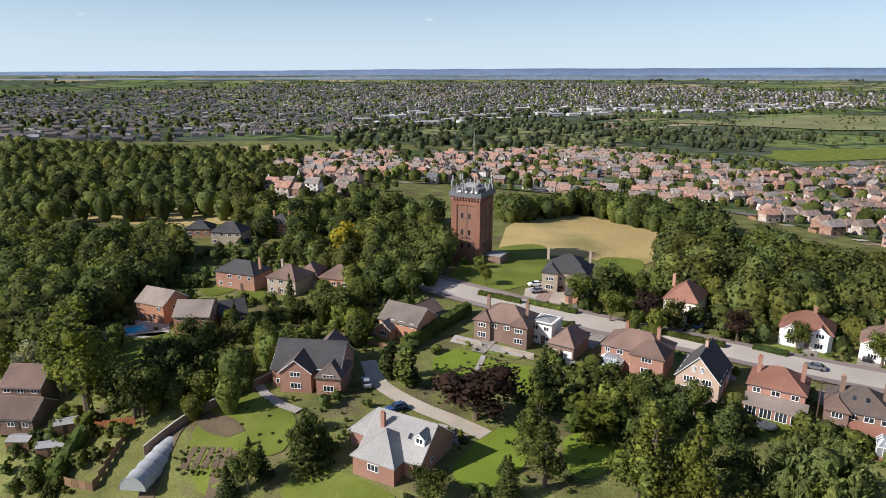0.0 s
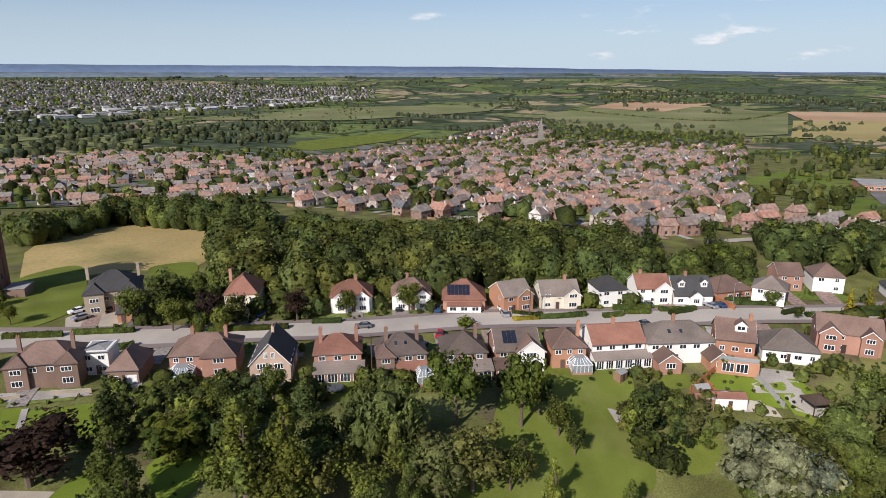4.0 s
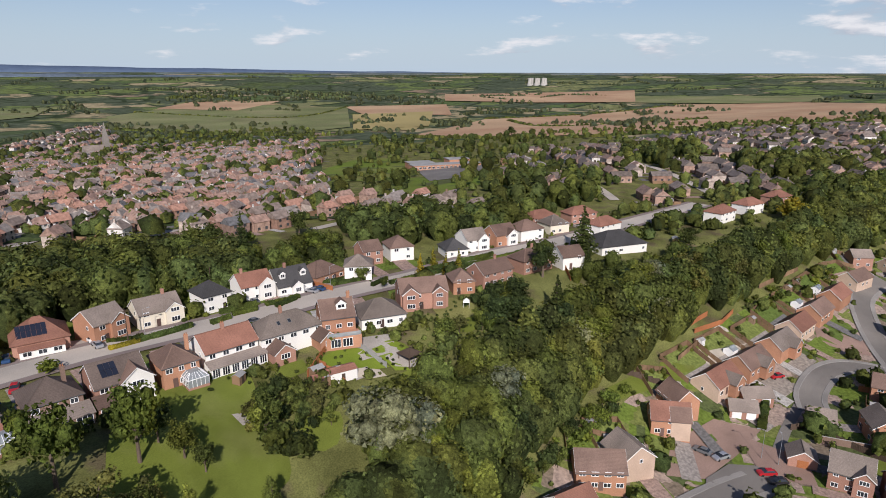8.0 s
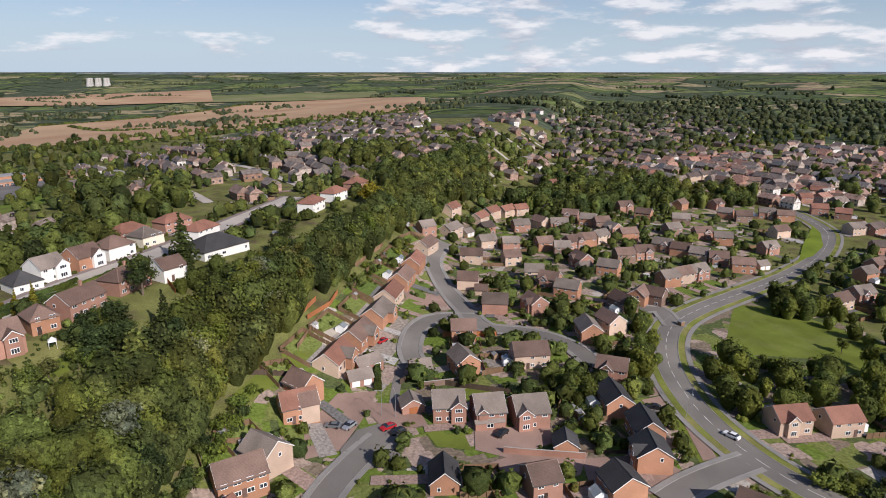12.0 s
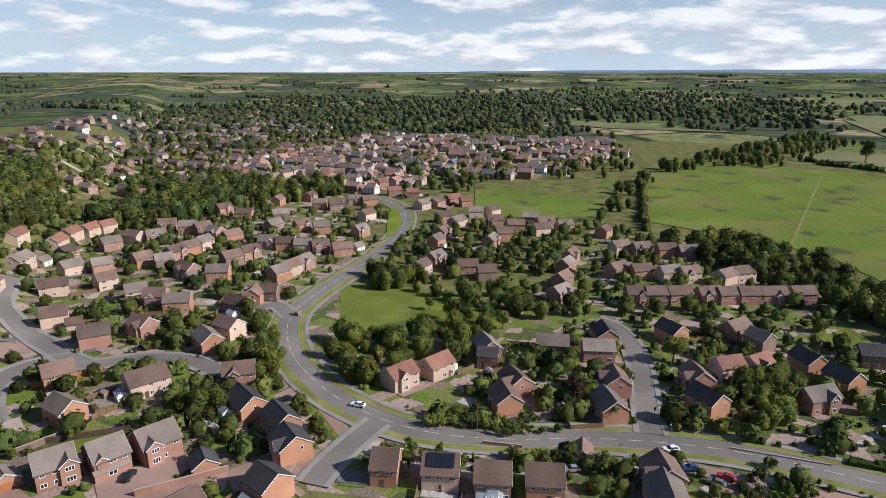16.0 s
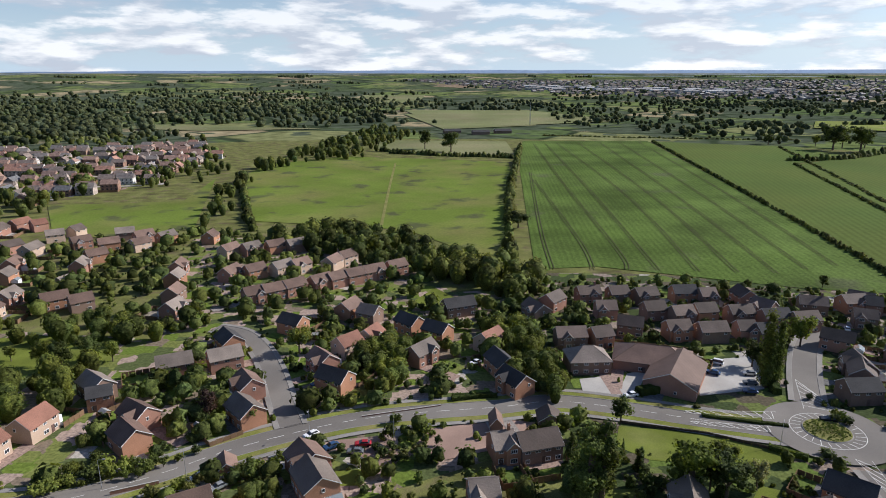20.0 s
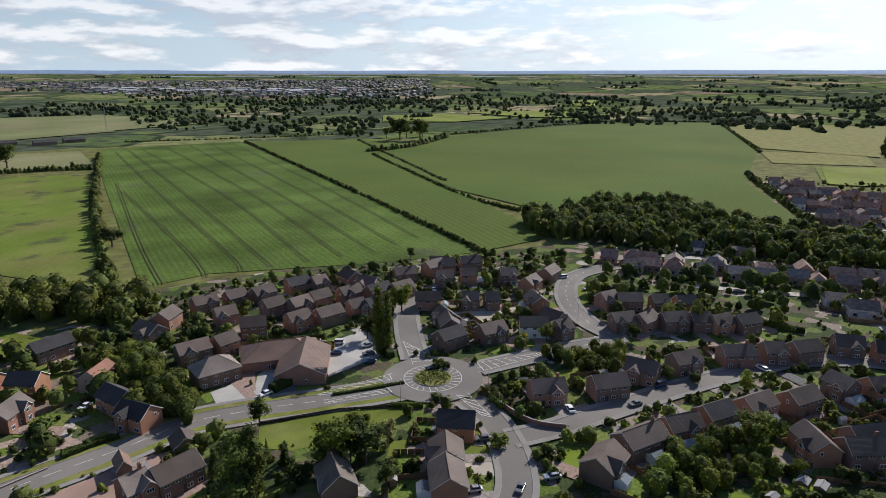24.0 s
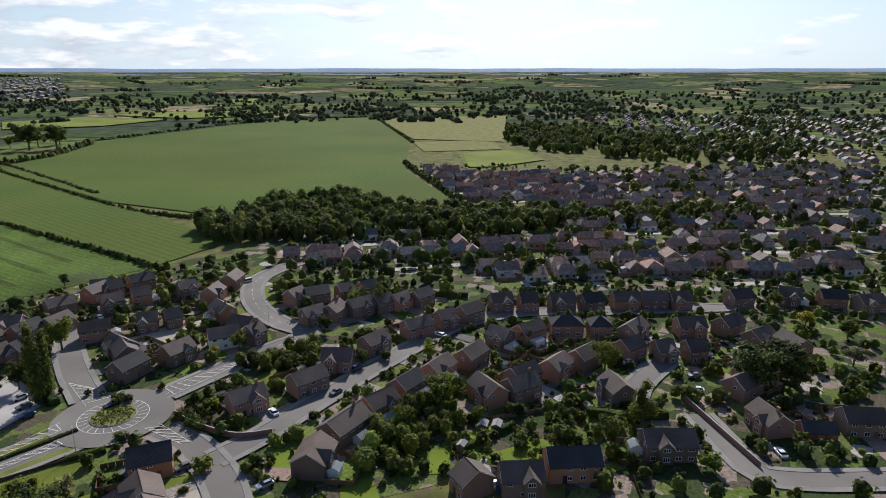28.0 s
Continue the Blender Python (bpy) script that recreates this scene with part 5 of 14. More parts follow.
def hedge(pts, width=1.0, h=1.4, mat="hedge_leaf", seed=1, label="clipped green garden hedge", name="hedge"):
    """An uneven clipped hedge along a line, its faces broken up by leaf clumps."""
    rng = random.Random(seed + int(pts[0][0] * 3))
    line = spline(pts, 0.9)
    g = Geo()
    prof = [(-0.5, 0), (-0.54, 0.5), (-0.44, 0.93), (-0.2, 1.0), (0.2, 1.0), (0.44, 0.93), (0.54, 0.5), (0.5, 0)]
    rails = [sides(line, p[0] * width) for p in prof]
    n = len(prof)
    verts = []
    for i in range(len(line)):
        for k, (u, w) in enumerate(prof):
            x, y = rails[k][i]
            q = 0.12 * width
            verts.append((x + rng.uniform(-q, q), y + rng.uniform(-q, q), land(*line[i]) - 0.15 + (w * h + 0.15) * (1 + rng.uniform(-.07, .07))))
    faces = []
    for i in range(len(line) - 1):
        for k in range(n - 1):
            a = i * n + k
            faces.append((a, a + n, a + n + 1, a + 1))
    faces += [tuple(range(n)), tuple(range((len(line) - 1) * n + n - 1, (len(line) - 1) * n - 1, -1))]
    for i in range(len(line) - 1):
        for _ in range(int(5 + 4 * h)):
            t, k = rng.random(), rng.randrange(n)
            a = verts[i * n + k]
            b = verts[(i + 1) * n + k]
            p = Vector(a).lerp(Vector(b), t)
            s = rng.uniform(0.15, 0.35)
            d = Vector((rng.uniform(-1, 1), rng.uniform(-1, 1), rng.uniform(0, 1))).normalized()
            o = d.orthogonal().normalized() * s
            w = d.cross(o)
            j = len(verts)
            verts += [tuple(p + o), tuple(p + w), tuple(p - o + d * s * 0.5)]
            faces.append((j, j + 1, j + 2))
    ob = mesh_ob(name, verts, faces, mat)
    return tagged(ob, label, name)


def fence(pts, h=1.8, mat="wood_fence", bay=1.83, label="close-boarded brown wooden garden fence"):
    """Posts and boarded panels along a line; each panel and post is a part."""
    e = thing("fence", pts[0][0], pts[0][1], land(*pts[0]), 0, label, "fence")
    line = []
    for a, b in zip(pts, pts[1:]):
        n = max(1, round(math.dist(a, b) / bay))
        for k in range(n):
            line.append((a[0] + (b[0] - a[0]) * k / n, a[1] + (b[1] - a[1]) * k / n))
    line.append(pts[-1])
    z0 = land(*pts[0])
    key = ("fence", round(h, 1), mat)
    if key not in MESH_CACHE:
        # one boarded sheet, its boards proud by turns
        front = [(0.04 + 0.92 * k / 18, -0.02 - 0.022 * (k // 2 % 2 if k % 2 == 0 else (k - 1) // 2 % 2)) for k in range(19)]
        ring = front + [(0.96, 0.025), (0.04, 0.025)]
        m = len(ring)
        g = Geo().add([(x, y, z) for z in (0.04, h - 0.03) for x, y in ring], [tuple(range(m, 2 * m)), tuple(range(m - 1, -1, -1))] + [(i, (i + 1) % m, m + (i + 1) % m, m + i) for i in range(m)])
        pm = bpy.data.meshes.new("panel")
        pm.from_pydata(g.v, [], g.f)
        pm.materials.append(MATS[mat])
        g = Geo().box(-0.05, -0.05, -0.4, 0.05, 0.05, h + 0.04)
        om = bpy.data.meshes.new("post")
        om.from_pydata(g.v, [], g.f)
        om.materials.append(MATS[mat])
        MESH_CACHE[key] = (pm, om)
    pm, om = MESH_CACHE[key]
    for a, b in zip(line, line[1:]):
        d = math.dist(a, b)
        if d < 0.05:
            continue
        ang = math.degrees(math.atan2(b[1] - a[1], b[0] - a[0]))
        za = (land(*a) + land(*b)) / 2 - z0
        o = share("panel", pm, e, pose(a[0] - pts[0][0], a[1] - pts[0][1], za, 0, 0, ang) @ Matrix.Diagonal((d, 1, 1, 1)))
        share("post", om, e, pose(a[0] - pts[0][0], a[1] - pts[0][1], land(*a) - z0, 0, 0, ang))
    return e


def wall_run(pts, h=1.5, thick=0.22, mat="brick_red", label="red-brick garden wall with a flat coping", name="garden_wall"):
    e = thing(name, pts[0][0], pts[0][1], 0, 0, label, "wall")
    line = spline(pts, 2.0)
    x0, y0 = pts[0]
    g, c = Geo(), Geo()
    a, b = sides(line, -thick / 2), sides(line, thick / 2)
    a2, b2 = sides(line, -thick / 2 - 0.04), sides(line, thick / 2 + 0.04)
    for i in range(len(line) - 1):
        for geo, p, q, lo, hi in ((g, a, b, -0.4, h), (c, a2, b2, h, h + 0.07)):
            v = []
            for off in (lo, hi):
                for x, y, k in ((*p[i], i), (*p[i + 1], i + 1), (*q[i + 1], i + 1), (*q[i], i)):
                    v.append((x - x0, y - y0, land(*line[k]) + off))
            geo.add(v, [(3, 2, 1, 0), (4, 5, 6, 7), (0, 1, 5, 4), (1, 2, 6, 5), (2, 3, 7, 6), (3, 0, 4, 7)])
    g.ob("brickwork", mat, e)
    c.ob("coping", "concrete", e)
    return e


def street_lamp(x, y, rot, h=7.5):
    e = thing("street_lamp", x, y, land(x, y), rot, "tall grey steel street lamp beside the road", "street lamp")
    g = Geo()
    limb(g, (0, 0, -0.3), (0, 0, 1.4), 0.09, 0.09, 8)
    limb(g, (0, 0, 1.4), (0, 0, h), 0.07, 0.045, 8)
    g.ob("pole", "steel", e)
    g = Geo()
    limb(g, (0, 0, h), (1.2, 0, h + 0.25), 0.035, 0.03, 6)
    g.ob("arm", "steel", e)
    Geo().box(1.1, -0.13, h + 0.18, 1.75, 0.13, h + 0.32).ob("lantern", "antenna_grey", e)
    return e


def shed(x, y, rot, w=2.6, d=2.0, h=1.9, wall="wood_fence", top="felt", rise=0.5, name="garden_shed", label="small wooden garden shed with a felt roof"):
    e = thing(name, x, y, land(x, y), rot, label, "shed")
    Geo().prism([(-d / 2, -0.3), (d / 2, -0.3), (d / 2, h), (0, h + rise), (-d / 2, h)], -w / 2, w / 2).ob("wall", wall, e)
    gable_roof(e, -w / 2, w / 2, d, h, rise, top, over=0.12, thick=0.06, verge=None)
    share("door", door_mesh(0.8, 1.7, "wood_dark", "shed_door"), e, side_matrix("S", 0, -d / 2, 0.02))
    return e


def far_houses(name, poly, angle, spacing, seed, size=(7.5, 6.5), eave=4.8, rise=2.4, roof="far_roof", wall="far_wall", fill=0.85, jitter=0.3, run=1, bend=0.0, label="rows of brick houses with tiled roofs in the distance"):
    """Rows of houses through an outline: along angle (degrees from +x) at spacing (along, across). run: houses in one terrace."""
    rng = random.Random(seed)
    ca, sa = math.cos(radians(angle)), math.sin(radians(angle))
    cx, cy = sum(p[0] for p in poly) / len(poly), sum(p[1] for p in poly) / len(poly)
    reach = max(math.dist(p, (cx, cy)) for p in poly)
    g = Geo()
    L, D = size
    nu, nv = int(reach / spacing[0]) + 1, int(reach / spacing[1]) + 1
    for j in range(-nv, nv + 1):
        back = j % 2
        last = None
        for i in range(int(2 * reach / 6)) if not back and spacing[1] < 34 else ():
            u = -reach + i * 6
            v = (j + 0.64) * spacing[1] + bend * u * u / max(reach, 1) + 2.5 * math.sin(u / 40 + j)
            x, y = cx + u * ca - v * sa, cy + u * sa + v * ca
            here = None
            if inside(x, y, poly) and math.hypot(x, y) < 800:
                here = [(x + sa * w, y - ca * w, land(x + sa * w, y - ca * w) + 0.3) for w in (2.6, -2.6)]
            if here and last:
                g.add([last[0], here[0], here[1], last[1]], [(0, 1, 2, 3)], 5)
            last = here
        for i in range(-nu, nu + 1):
            u = i * spacing[0] + rng.uniform(-jitter, jitter) * spacing[0]
            v = (j + (0.28 if back else 0)) * spacing[1] + rng.uniform(-jitter, jitter) * spacing[1] * 0.5 + bend * u * u / max(reach, 1)
            x, y = cx + u * ca - v * sa, cy + u * sa + v * ca
            if not inside(x, y, poly) or rng.random() > fill:
                continue
            a = radians(angle) + (rng.choice((0, math.pi / 2)) if run == 1 and rng.random() < 0.3 else 0) + rng.uniform(-0.06, 0.06) + 2 * bend * u / max(reach, 1)
            l, d, e = L * rng.uniform(0.85, 1.2) * run, D * rng.uniform(0.9, 1.15), eave * rng.uniform(0.9, 1.08)
            rr = rise * rng.uniform(0.85, 1.2)
            z = land(x, y)
            c, s = math.cos(a), math.sin(a)

            def tr(px, py, pz):
                return (x + px * c - py * s, y + px * s + py * c, z + pz)

            hx, hy = l / 2, d / 2
            g.add([tr(*p) for p in ((-hx, -hy, -2), (hx, -hy, -2), (hx, hy, -2), (-hx, hy, -2), (-hx, -hy, e), (hx, -hy, e), (hx, hy, e), (-hx, hy, e), (-hx, 0, e + rr), (hx, 0, e + rr))],
                  [(0, 1, 5, 4), (1, 2, 6, 9, 5), (2, 3, 7, 6), (3, 0, 4, 8, 7)], 1)
            o = 0.35
            lo = e - rr * o / hy
            k = 0 if rng.random() < 0.75 else hy * 0.8
            g.add([tr(*p) for p in ((-hx - o, -hy - o, lo), (hx + o, -hy - o, lo), (hx + o, hy + o, lo), (-hx - o, hy + o, lo), (-hx - o + k, 0, e + rr + 0.1), (hx + o - k, 0, e + rr + 0.1))],
                  [(0, 1, 5, 4), (2, 3, 4, 5), (1, 2, 5), (3, 0, 4)], 0)
            if math.hypot(x, y) < 800 and run == 1 and spacing[1] < 34:
                # a drive, a back fence and now and then a lean-to
                f, w = (-1, 1)[rng.random() < 0.5], rng.uniform(1.3, 2.4)
                e1 = -1 if back else 1
                p = [tr(px + f * w, py, 0) for px, py in ((hx * f - w, e1 * hy * 0.2), (hx * f + w, e1 * hy * 0.2), (hx * f + w, e1 * (hy + 6)), (hx * f - w, e1 * (hy + 6)))]
                g.add([(px, py, land(px, py) + 0.27) for px, py, pz in p], [(0, 1, 2, 3) if e1 > 0 else (3, 2, 1, 0)], 4)
                py = -e1 * (hy + rng.uniform(4, 6))
                for ends in (((-hx - 1, py), (hx + 1, py)), ((f * (hx + 1.4), py), (f * (hx + 1.4), -e1 * hy))):
                    (x2, y2), (x3, y3) = ends
                    t = 0.05
                    g.add([tr(qx + dx, qy + dy, qz) for qz in (-0.4, 1.7) for qx, qy, dx, dy in ((x2, y2, -t, -t), (x3, y3, t, -t), (x3, y3, t, t), (x2, y2, -t, t))],
                          [(4, 5, 6, 7), (0, 1, 5, 4), (1, 2, 6, 5), (2, 3, 7, 6), (3, 0, 4, 7)], 6)
                if rng.random() < 0.35:
                    px, w = rng.uniform(-0.5, 0.5) * hx, rng.uniform(1.2, 2.2)
                    g.add([tr(px + qx * w, -e1 * (hy + qy), qz) for qx, qy, qz in ((-1, 0, -1), (1, 0, -1), (1, 2.6, -1), (-1, 2.6, -1), (-1, 0, 2.9), (1, 0, 2.9), (1, 2.6, 2.2), (-1, 2.6, 2.2))],
                          [q if e1 < 0 else q[::-1] for q in ((4, 5, 6, 7), (1, 2, 6, 5), (2, 3, 7, 6), (3, 0, 4, 7))], 2)
            for sgn in (-1, 1) if math.hypot(x, y) < 750 else ():
                n = max(2, int(l / 3))
                for lev in (1.0, 3.4):
                    if lev + 1.2 > e:
                        continue
                    for w in range(n):
                        px = -hx + l * (w + 0.5) / n
                        q = [(px - 0.6, sgn * (hy + 0.06), lev), (px + 0.6, sgn * (hy + 0.06), lev), (px + 0.6, sgn * (hy + 0.06), lev + 1.15), (px - 0.6, sgn * (hy + 0.06), lev + 1.15)]
                        g.add([tr(*p) for p in (q if sgn < 0 else q[::-1])], [(0, 1, 2, 3)], 3)
            for w in range(run):
                if rng.random() < 0.6 and math.hypot(x, y) < 900:
                    px = -hx + l * (w + 0.05) / run + 0.5
                    v8 = [tr(px + a1, a2, a3) for a3 in (e + rr - 0.6, e + rr + 1.1) for a1, a2 in ((-.35, -.3), (.35, -.3), (.35, .3), (-.35, .3))]
                    g.add(v8, [(4, 5, 6, 7), (0, 1, 5, 4), (1, 2, 6, 5), (2, 3, 7, 6), (3, 0, 4, 7)], 1)
    if not g.f:
        return
    ob = g.ob(name, None, mats=[roof, wall, "far_pale", "far_glass", "drive_paving", "old_asphalt", "wood_fence"])
    return tagged(ob, label, "houses", kind="stuff")


def woods(name, poly, count, hmin, hmax, seed, mat="wood_leaf", quads=16, label="dense broadleaf woodland in full leaf", size=1.0, leaf=1.0):
    """Crowns beyond counting: every crown a lumpy dome of leaf clumps."""
    rng = random.Random(seed)
    xs, ys = [p[0] for p in poly], [p[1] for p in poly]
    verts, faces = [], []
    made = tries = 0
    taken = {}
    spread = 0.62 if size < 1.3 else 0.34
    foot = [q for q in FOOT if min(xs) - 9 < q[0] < max(xs) + 9 and min(ys) - 9 < q[1] < max(ys) + 9]
    while made < count and tries < count * 40:
        tries += 1
        x, y = rng.uniform(min(xs), max(xs)), rng.uniform(min(ys), max(ys))
        if not inside(x, y, poly) or any((x - a) ** 2 + (y - b) ** 2 < q * q for a, b, q in foot):
            continue
        h = hmin * 0.8 + (hmax * 1.12 - hmin * 0.8) * rng.random()
        r = h * rng.uniform(0.34, 0.5) * size
        cell = (int(x // 8), int(y // 8))
        if tries < count * 12 and any((x - a) ** 2 + (y - b) ** 2 < (spread * (r + q)) ** 2 for i in (-1, 0, 1) for j in (-1, 0, 1) for a, b, q in taken.get((cell[0] + i, cell[1] + j), ())):
            continue
        taken.setdefault(cell, []).append((x, y, r))
        made += 1
        z = land(x, y)
        base = len(verts)
        rows, cols = (3, 7) if quads > 14 else (2, 6)
        ph = rng.random() * 6
        for i in range(rows + 1):
            th = math.pi * 0.62 * i / rows
            for j in range(cols):
                a = 2 * math.pi * j / cols + ph + i * 0.45
                w = 0.74 + rng.random() * 0.24
                verts.append((x + r * w * math.sin(th) * math.cos(a), y + r * w * math.sin(th) * math.sin(a), z + h * 0.52 + h * 0.45 * w * math.cos(th)))
        for i in range(rows):
            for j in range(cols):
                a, b = base + i * cols + j, base + i * cols + (j + 1) % cols
                faces.append((a, a + cols, b + cols, b))
        # the skirt below the crown
        for j in range(cols):
            a, b = base + rows * cols + j, base + rows * cols + (j + 1) % cols
            va, vb = verts[a], verts[b]
            k = len(verts)
            verts += [(va[0] * 0.35 + x * 0.65, va[1] * 0.35 + y * 0.65, z - 1), (vb[0] * 0.35 + x * 0.65, vb[1] * 0.35 + y * 0.65, z - 1)]
            faces.append((a, k, k + 1, b))
        for _ in range(quads):
            a = rng.uniform(0, 6.28)
            th = math.acos(rng.uniform(-0.15, 1))
            d = Vector((math.sin(th) * math.cos(a), math.sin(th) * math.sin(a), math.cos(th)))
            q = rng.uniform(0.84, 1.06)
            p = Vector((x + r * d.x * q, y + r * d.y * q, z + h * 0.52 + h * 0.47 * d.z * q))
            n = (d + Vector((rng.uniform(-.5, .5), rng.uniform(-.5, .5), rng.uniform(-.3, .5)))).normalized()
            u = n.orthogonal().normalized()
            u.rotate(Matrix.Rotation(rng.uniform(0, 6.28), 3, n))
            w = n.cross(u)
            s = h * rng.uniform(0.065, 0.14) * leaf
            k = len(verts)
            verts += [tuple(p + u * s - n * s * 0.2), tuple(p + w * s * 0.8 + n * s * 0.2), tuple(p - u * s - n * s * 0.2), tuple(p - w * s * 0.8 + n * s * 0.2)]
            faces += [(k, k + 1, k + 3), (k + 1, k + 2, k + 3)]
    if faces:
        return tagged(mesh_ob(name, verts, faces, mat, smooth=True), label, "woodland", kind="stuff")


def tree_line(name, pts, gap, hmin, hmax, seed, mat="wood_leaf", width=2.0, label="field hedge with hedgerow trees", quads=10):
    """A hedgerow: crowns strung along a line."""
    rng = random.Random(seed)
    line = spline(pts, gap)
    verts_poly = []
    verts, faces = [], []
    for p in line:
        x, y = p[0] + rng.uniform(-width, width) * 0.5, p[1] + rng.uniform(-width, width) * 0.5
        h = rng.uniform(hmin, hmax)
        r = max(h * 0.5, gap * 0.6) * rng.uniform(0.8, 1.15)
        z = land(x, y)
        base = len(verts)
        rows, cols = 3, 7
        for i in range(rows + 1):
            th = math.pi * 0.5 * i / rows
            for j in range(cols):
                a = 2 * math.pi * j / cols + i * 0.45
                w = 0.8 + rng.random() * 0.4
                verts.append((x + r * w * math.sin(th) * math.cos(a), y + r * w * math.sin(th) * math.sin(a), z - 0.3 + h * w * math.cos(th)))
        for i in range(rows):
            for j in range(cols):
                a, b = base + i * cols + j, base + i * cols + (j + 1) % cols
                faces.append((a, a + cols, b + cols, b))
        for _ in range(quads):
            a = rng.uniform(0, 6.28)
            th = math.acos(rng.uniform(0.0, 1))
            d = Vector((math.sin(th) * math.cos(a), math.sin(th) * math.sin(a), math.cos(th)))
            q = Vector((x + r * d.x, y + r * d.y, z + h * d.z))
            n = (d + Vector((rng.uniform(-.7, .7), rng.uniform(-.7, .7), rng.uniform(-.3, .7)))).normalized()
            u = n.orthogonal().normalized()
            w = n.cross(u)
            s = (0.25 + h * 0.1) * rng.uniform(0.7, 1.4)
            k = len(verts)
            verts += [tuple(q + u * s - n * s * 0.2), tuple(q + w * s + n * s * 0.2), tuple(q - u * s - n * s * 0.2), tuple(q - w * s + n * s * 0.2)]
            faces += [(k, k + 1, k + 3), (k + 1, k + 2, k + 3)]
    return tagged(mesh_ob(name, verts, faces, mat, smooth=True), label, "hedgerow", kind="stuff")


def plots_round_houses(zmax=14.0):
    """Drives from the road, back lawns and their fences round the estate houses, one joined mesh for each kind."""
    rng = random.Random(77)
    drives, lawns, boards, huts, glass, beds = Geo(), Geo(), Geo(), Geo(), Geo(), Geo()

    def shrub_at(x, y):
        r, h, z, ph = rng.uniform(0.45, 1.15), rng.uniform(0.7, 2.3), land(x, y), rng.random() * 6
        v = [(x, y, z + h)]
        for k, (w, up) in enumerate(((0.62, 0.84), (1.0, 0.5), (0.8, 0.0))):
            for j in range(6):
                a = j * 1.0472 + ph + k * 0.5
                q = r * w * rng.uniform(0.75, 1.2)
                v.append((x + q * math.cos(a), y + q * math.sin(a), z + h * up * rng.uniform(0.88, 1.1) - (0.1 if k == 2 else 0)))
        f = [(0, 1 + j, 1 + (j + 1) % 6) for j in range(6)]
        f += [(k + j, k + 6 + j, k + 6 + (j + 1) % 6, k + (j + 1) % 6) for k in (1, 7) for j in range(6)]
        for _ in range(7):
            a, up, t = rng.uniform(0, 6.28), rng.uniform(0.3, 1.0), rng.uniform(0, 3)
            q, m = r * math.sqrt(max(0.05, 1.05 - up * up)), r * rng.uniform(0.25, 0.45)
            p = Vector((x + q * math.cos(a), y + q * math.sin(a), z + h * up))
            u, w = Vector((math.cos(t), math.sin(t), rng.uniform(-0.4, 0.4))) * m, Vector((-math.sin(t), math.cos(t), rng.uniform(-0.2, 0.8))) * m
            k = len(v)
            v += [tuple(p + u), tuple(p + w), tuple(p - u), tuple(p - w)]
            f.append((k, k + 1, k + 2, k + 3))
        beds.add(v, f, rng.choice((0, 0, 0, 1, 1, 2, 3)))

    def rect(g, o, ax, ay, u0, u1, v0, v1, lift):
        p = [(o[0] + ax[0] * u + ay[0] * v, o[1] + ax[1] * u + ay[1] * v) for u, v in ((u0, v0), (u1, v0), (u1, v1), (u0, v1))]
        f = (0, 1, 2, 3) if ax[0] * ay[1] - ax[1] * ay[0] > 0 else (3, 2, 1, 0)
        g.add([(x, y, land(x, y) + lift) for x, y in p], [f])

    def boarding(o, ax, ay, u0, v0, u1, v1):
        a = (o[0] + ax[0] * u0 + ay[0] * v0, o[1] + ax[1] * u0 + ay[1] * v0)
        b = (o[0] + ax[0] * u1 + ay[0] * v1, o[1] + ax[1] * u1 + ay[1] * v1)
        n = max(1, round(math.dist(a, b) / 1.85))
        d = ((b[0] - a[0]) / n, (b[1] - a[1]) / n)
        k = math.hypot(*d)
        w = (-d[1] / k * 0.04, d[0] / k * 0.04)
        for i in range(n):
            p, q = (a[0] + d[0] * (i + 0.03), a[1] + d[1] * (i + 0.03)), (a[0] + d[0] * (i + 0.97), a[1] + d[1] * (i + 0.97))
            h = 1.65 + rng.uniform(-0.06, 0.06)
            v = [(x + s * w[0], y + s * w[1], land(x, y) + z) for z in (-0.1, h) for x, y, s in ((*p, -1), (*q, -1), (*q, 1), (*p, 1))]
            boards.add(v, [(4, 5, 6, 7), (0, 1, 5, 4), (1, 2, 6, 5), (2, 3, 7, 6), (3, 0, 4, 7)])

    def hut(g, cx, cy, a, w, d, h, rise):
        c, s = math.cos(a), math.sin(a)
        z = land(cx, cy)
        p = [(-w, -d, -0.2), (w, -d, -0.2), (w, d, -0.2), (-w, d, -0.2), (-w, -d, h), (w, -d, h), (w, d, h), (-w, d, h), (-w, 0, h + rise), (w, 0, h + rise)]
        g.add([(cx + u * c - v * s, cy + u * s + v * c, z + k) for u, v, k in p], [(0, 1, 5, 4), (1, 2, 6, 9, 5), (2, 3, 7, 6), (3, 0, 4, 8, 7)])
        o = [(-w - 0.12, -d - 0.12, h - 0.05), (w + 0.12, -d - 0.12, h - 0.05), (w + 0.12, 0, h + rise + 0.08), (-w - 0.12, 0, h + rise + 0.08), (w + 0.12, d + 0.12, h - 0.05), (-w - 0.12, d + 0.12, h - 0.05)]
        g.add([(cx + u * c - v * s, cy + u * s + v * c, z + k) for u, v, k in o], [(0, 1, 2, 3), (3, 2, 4, 5)], 1)

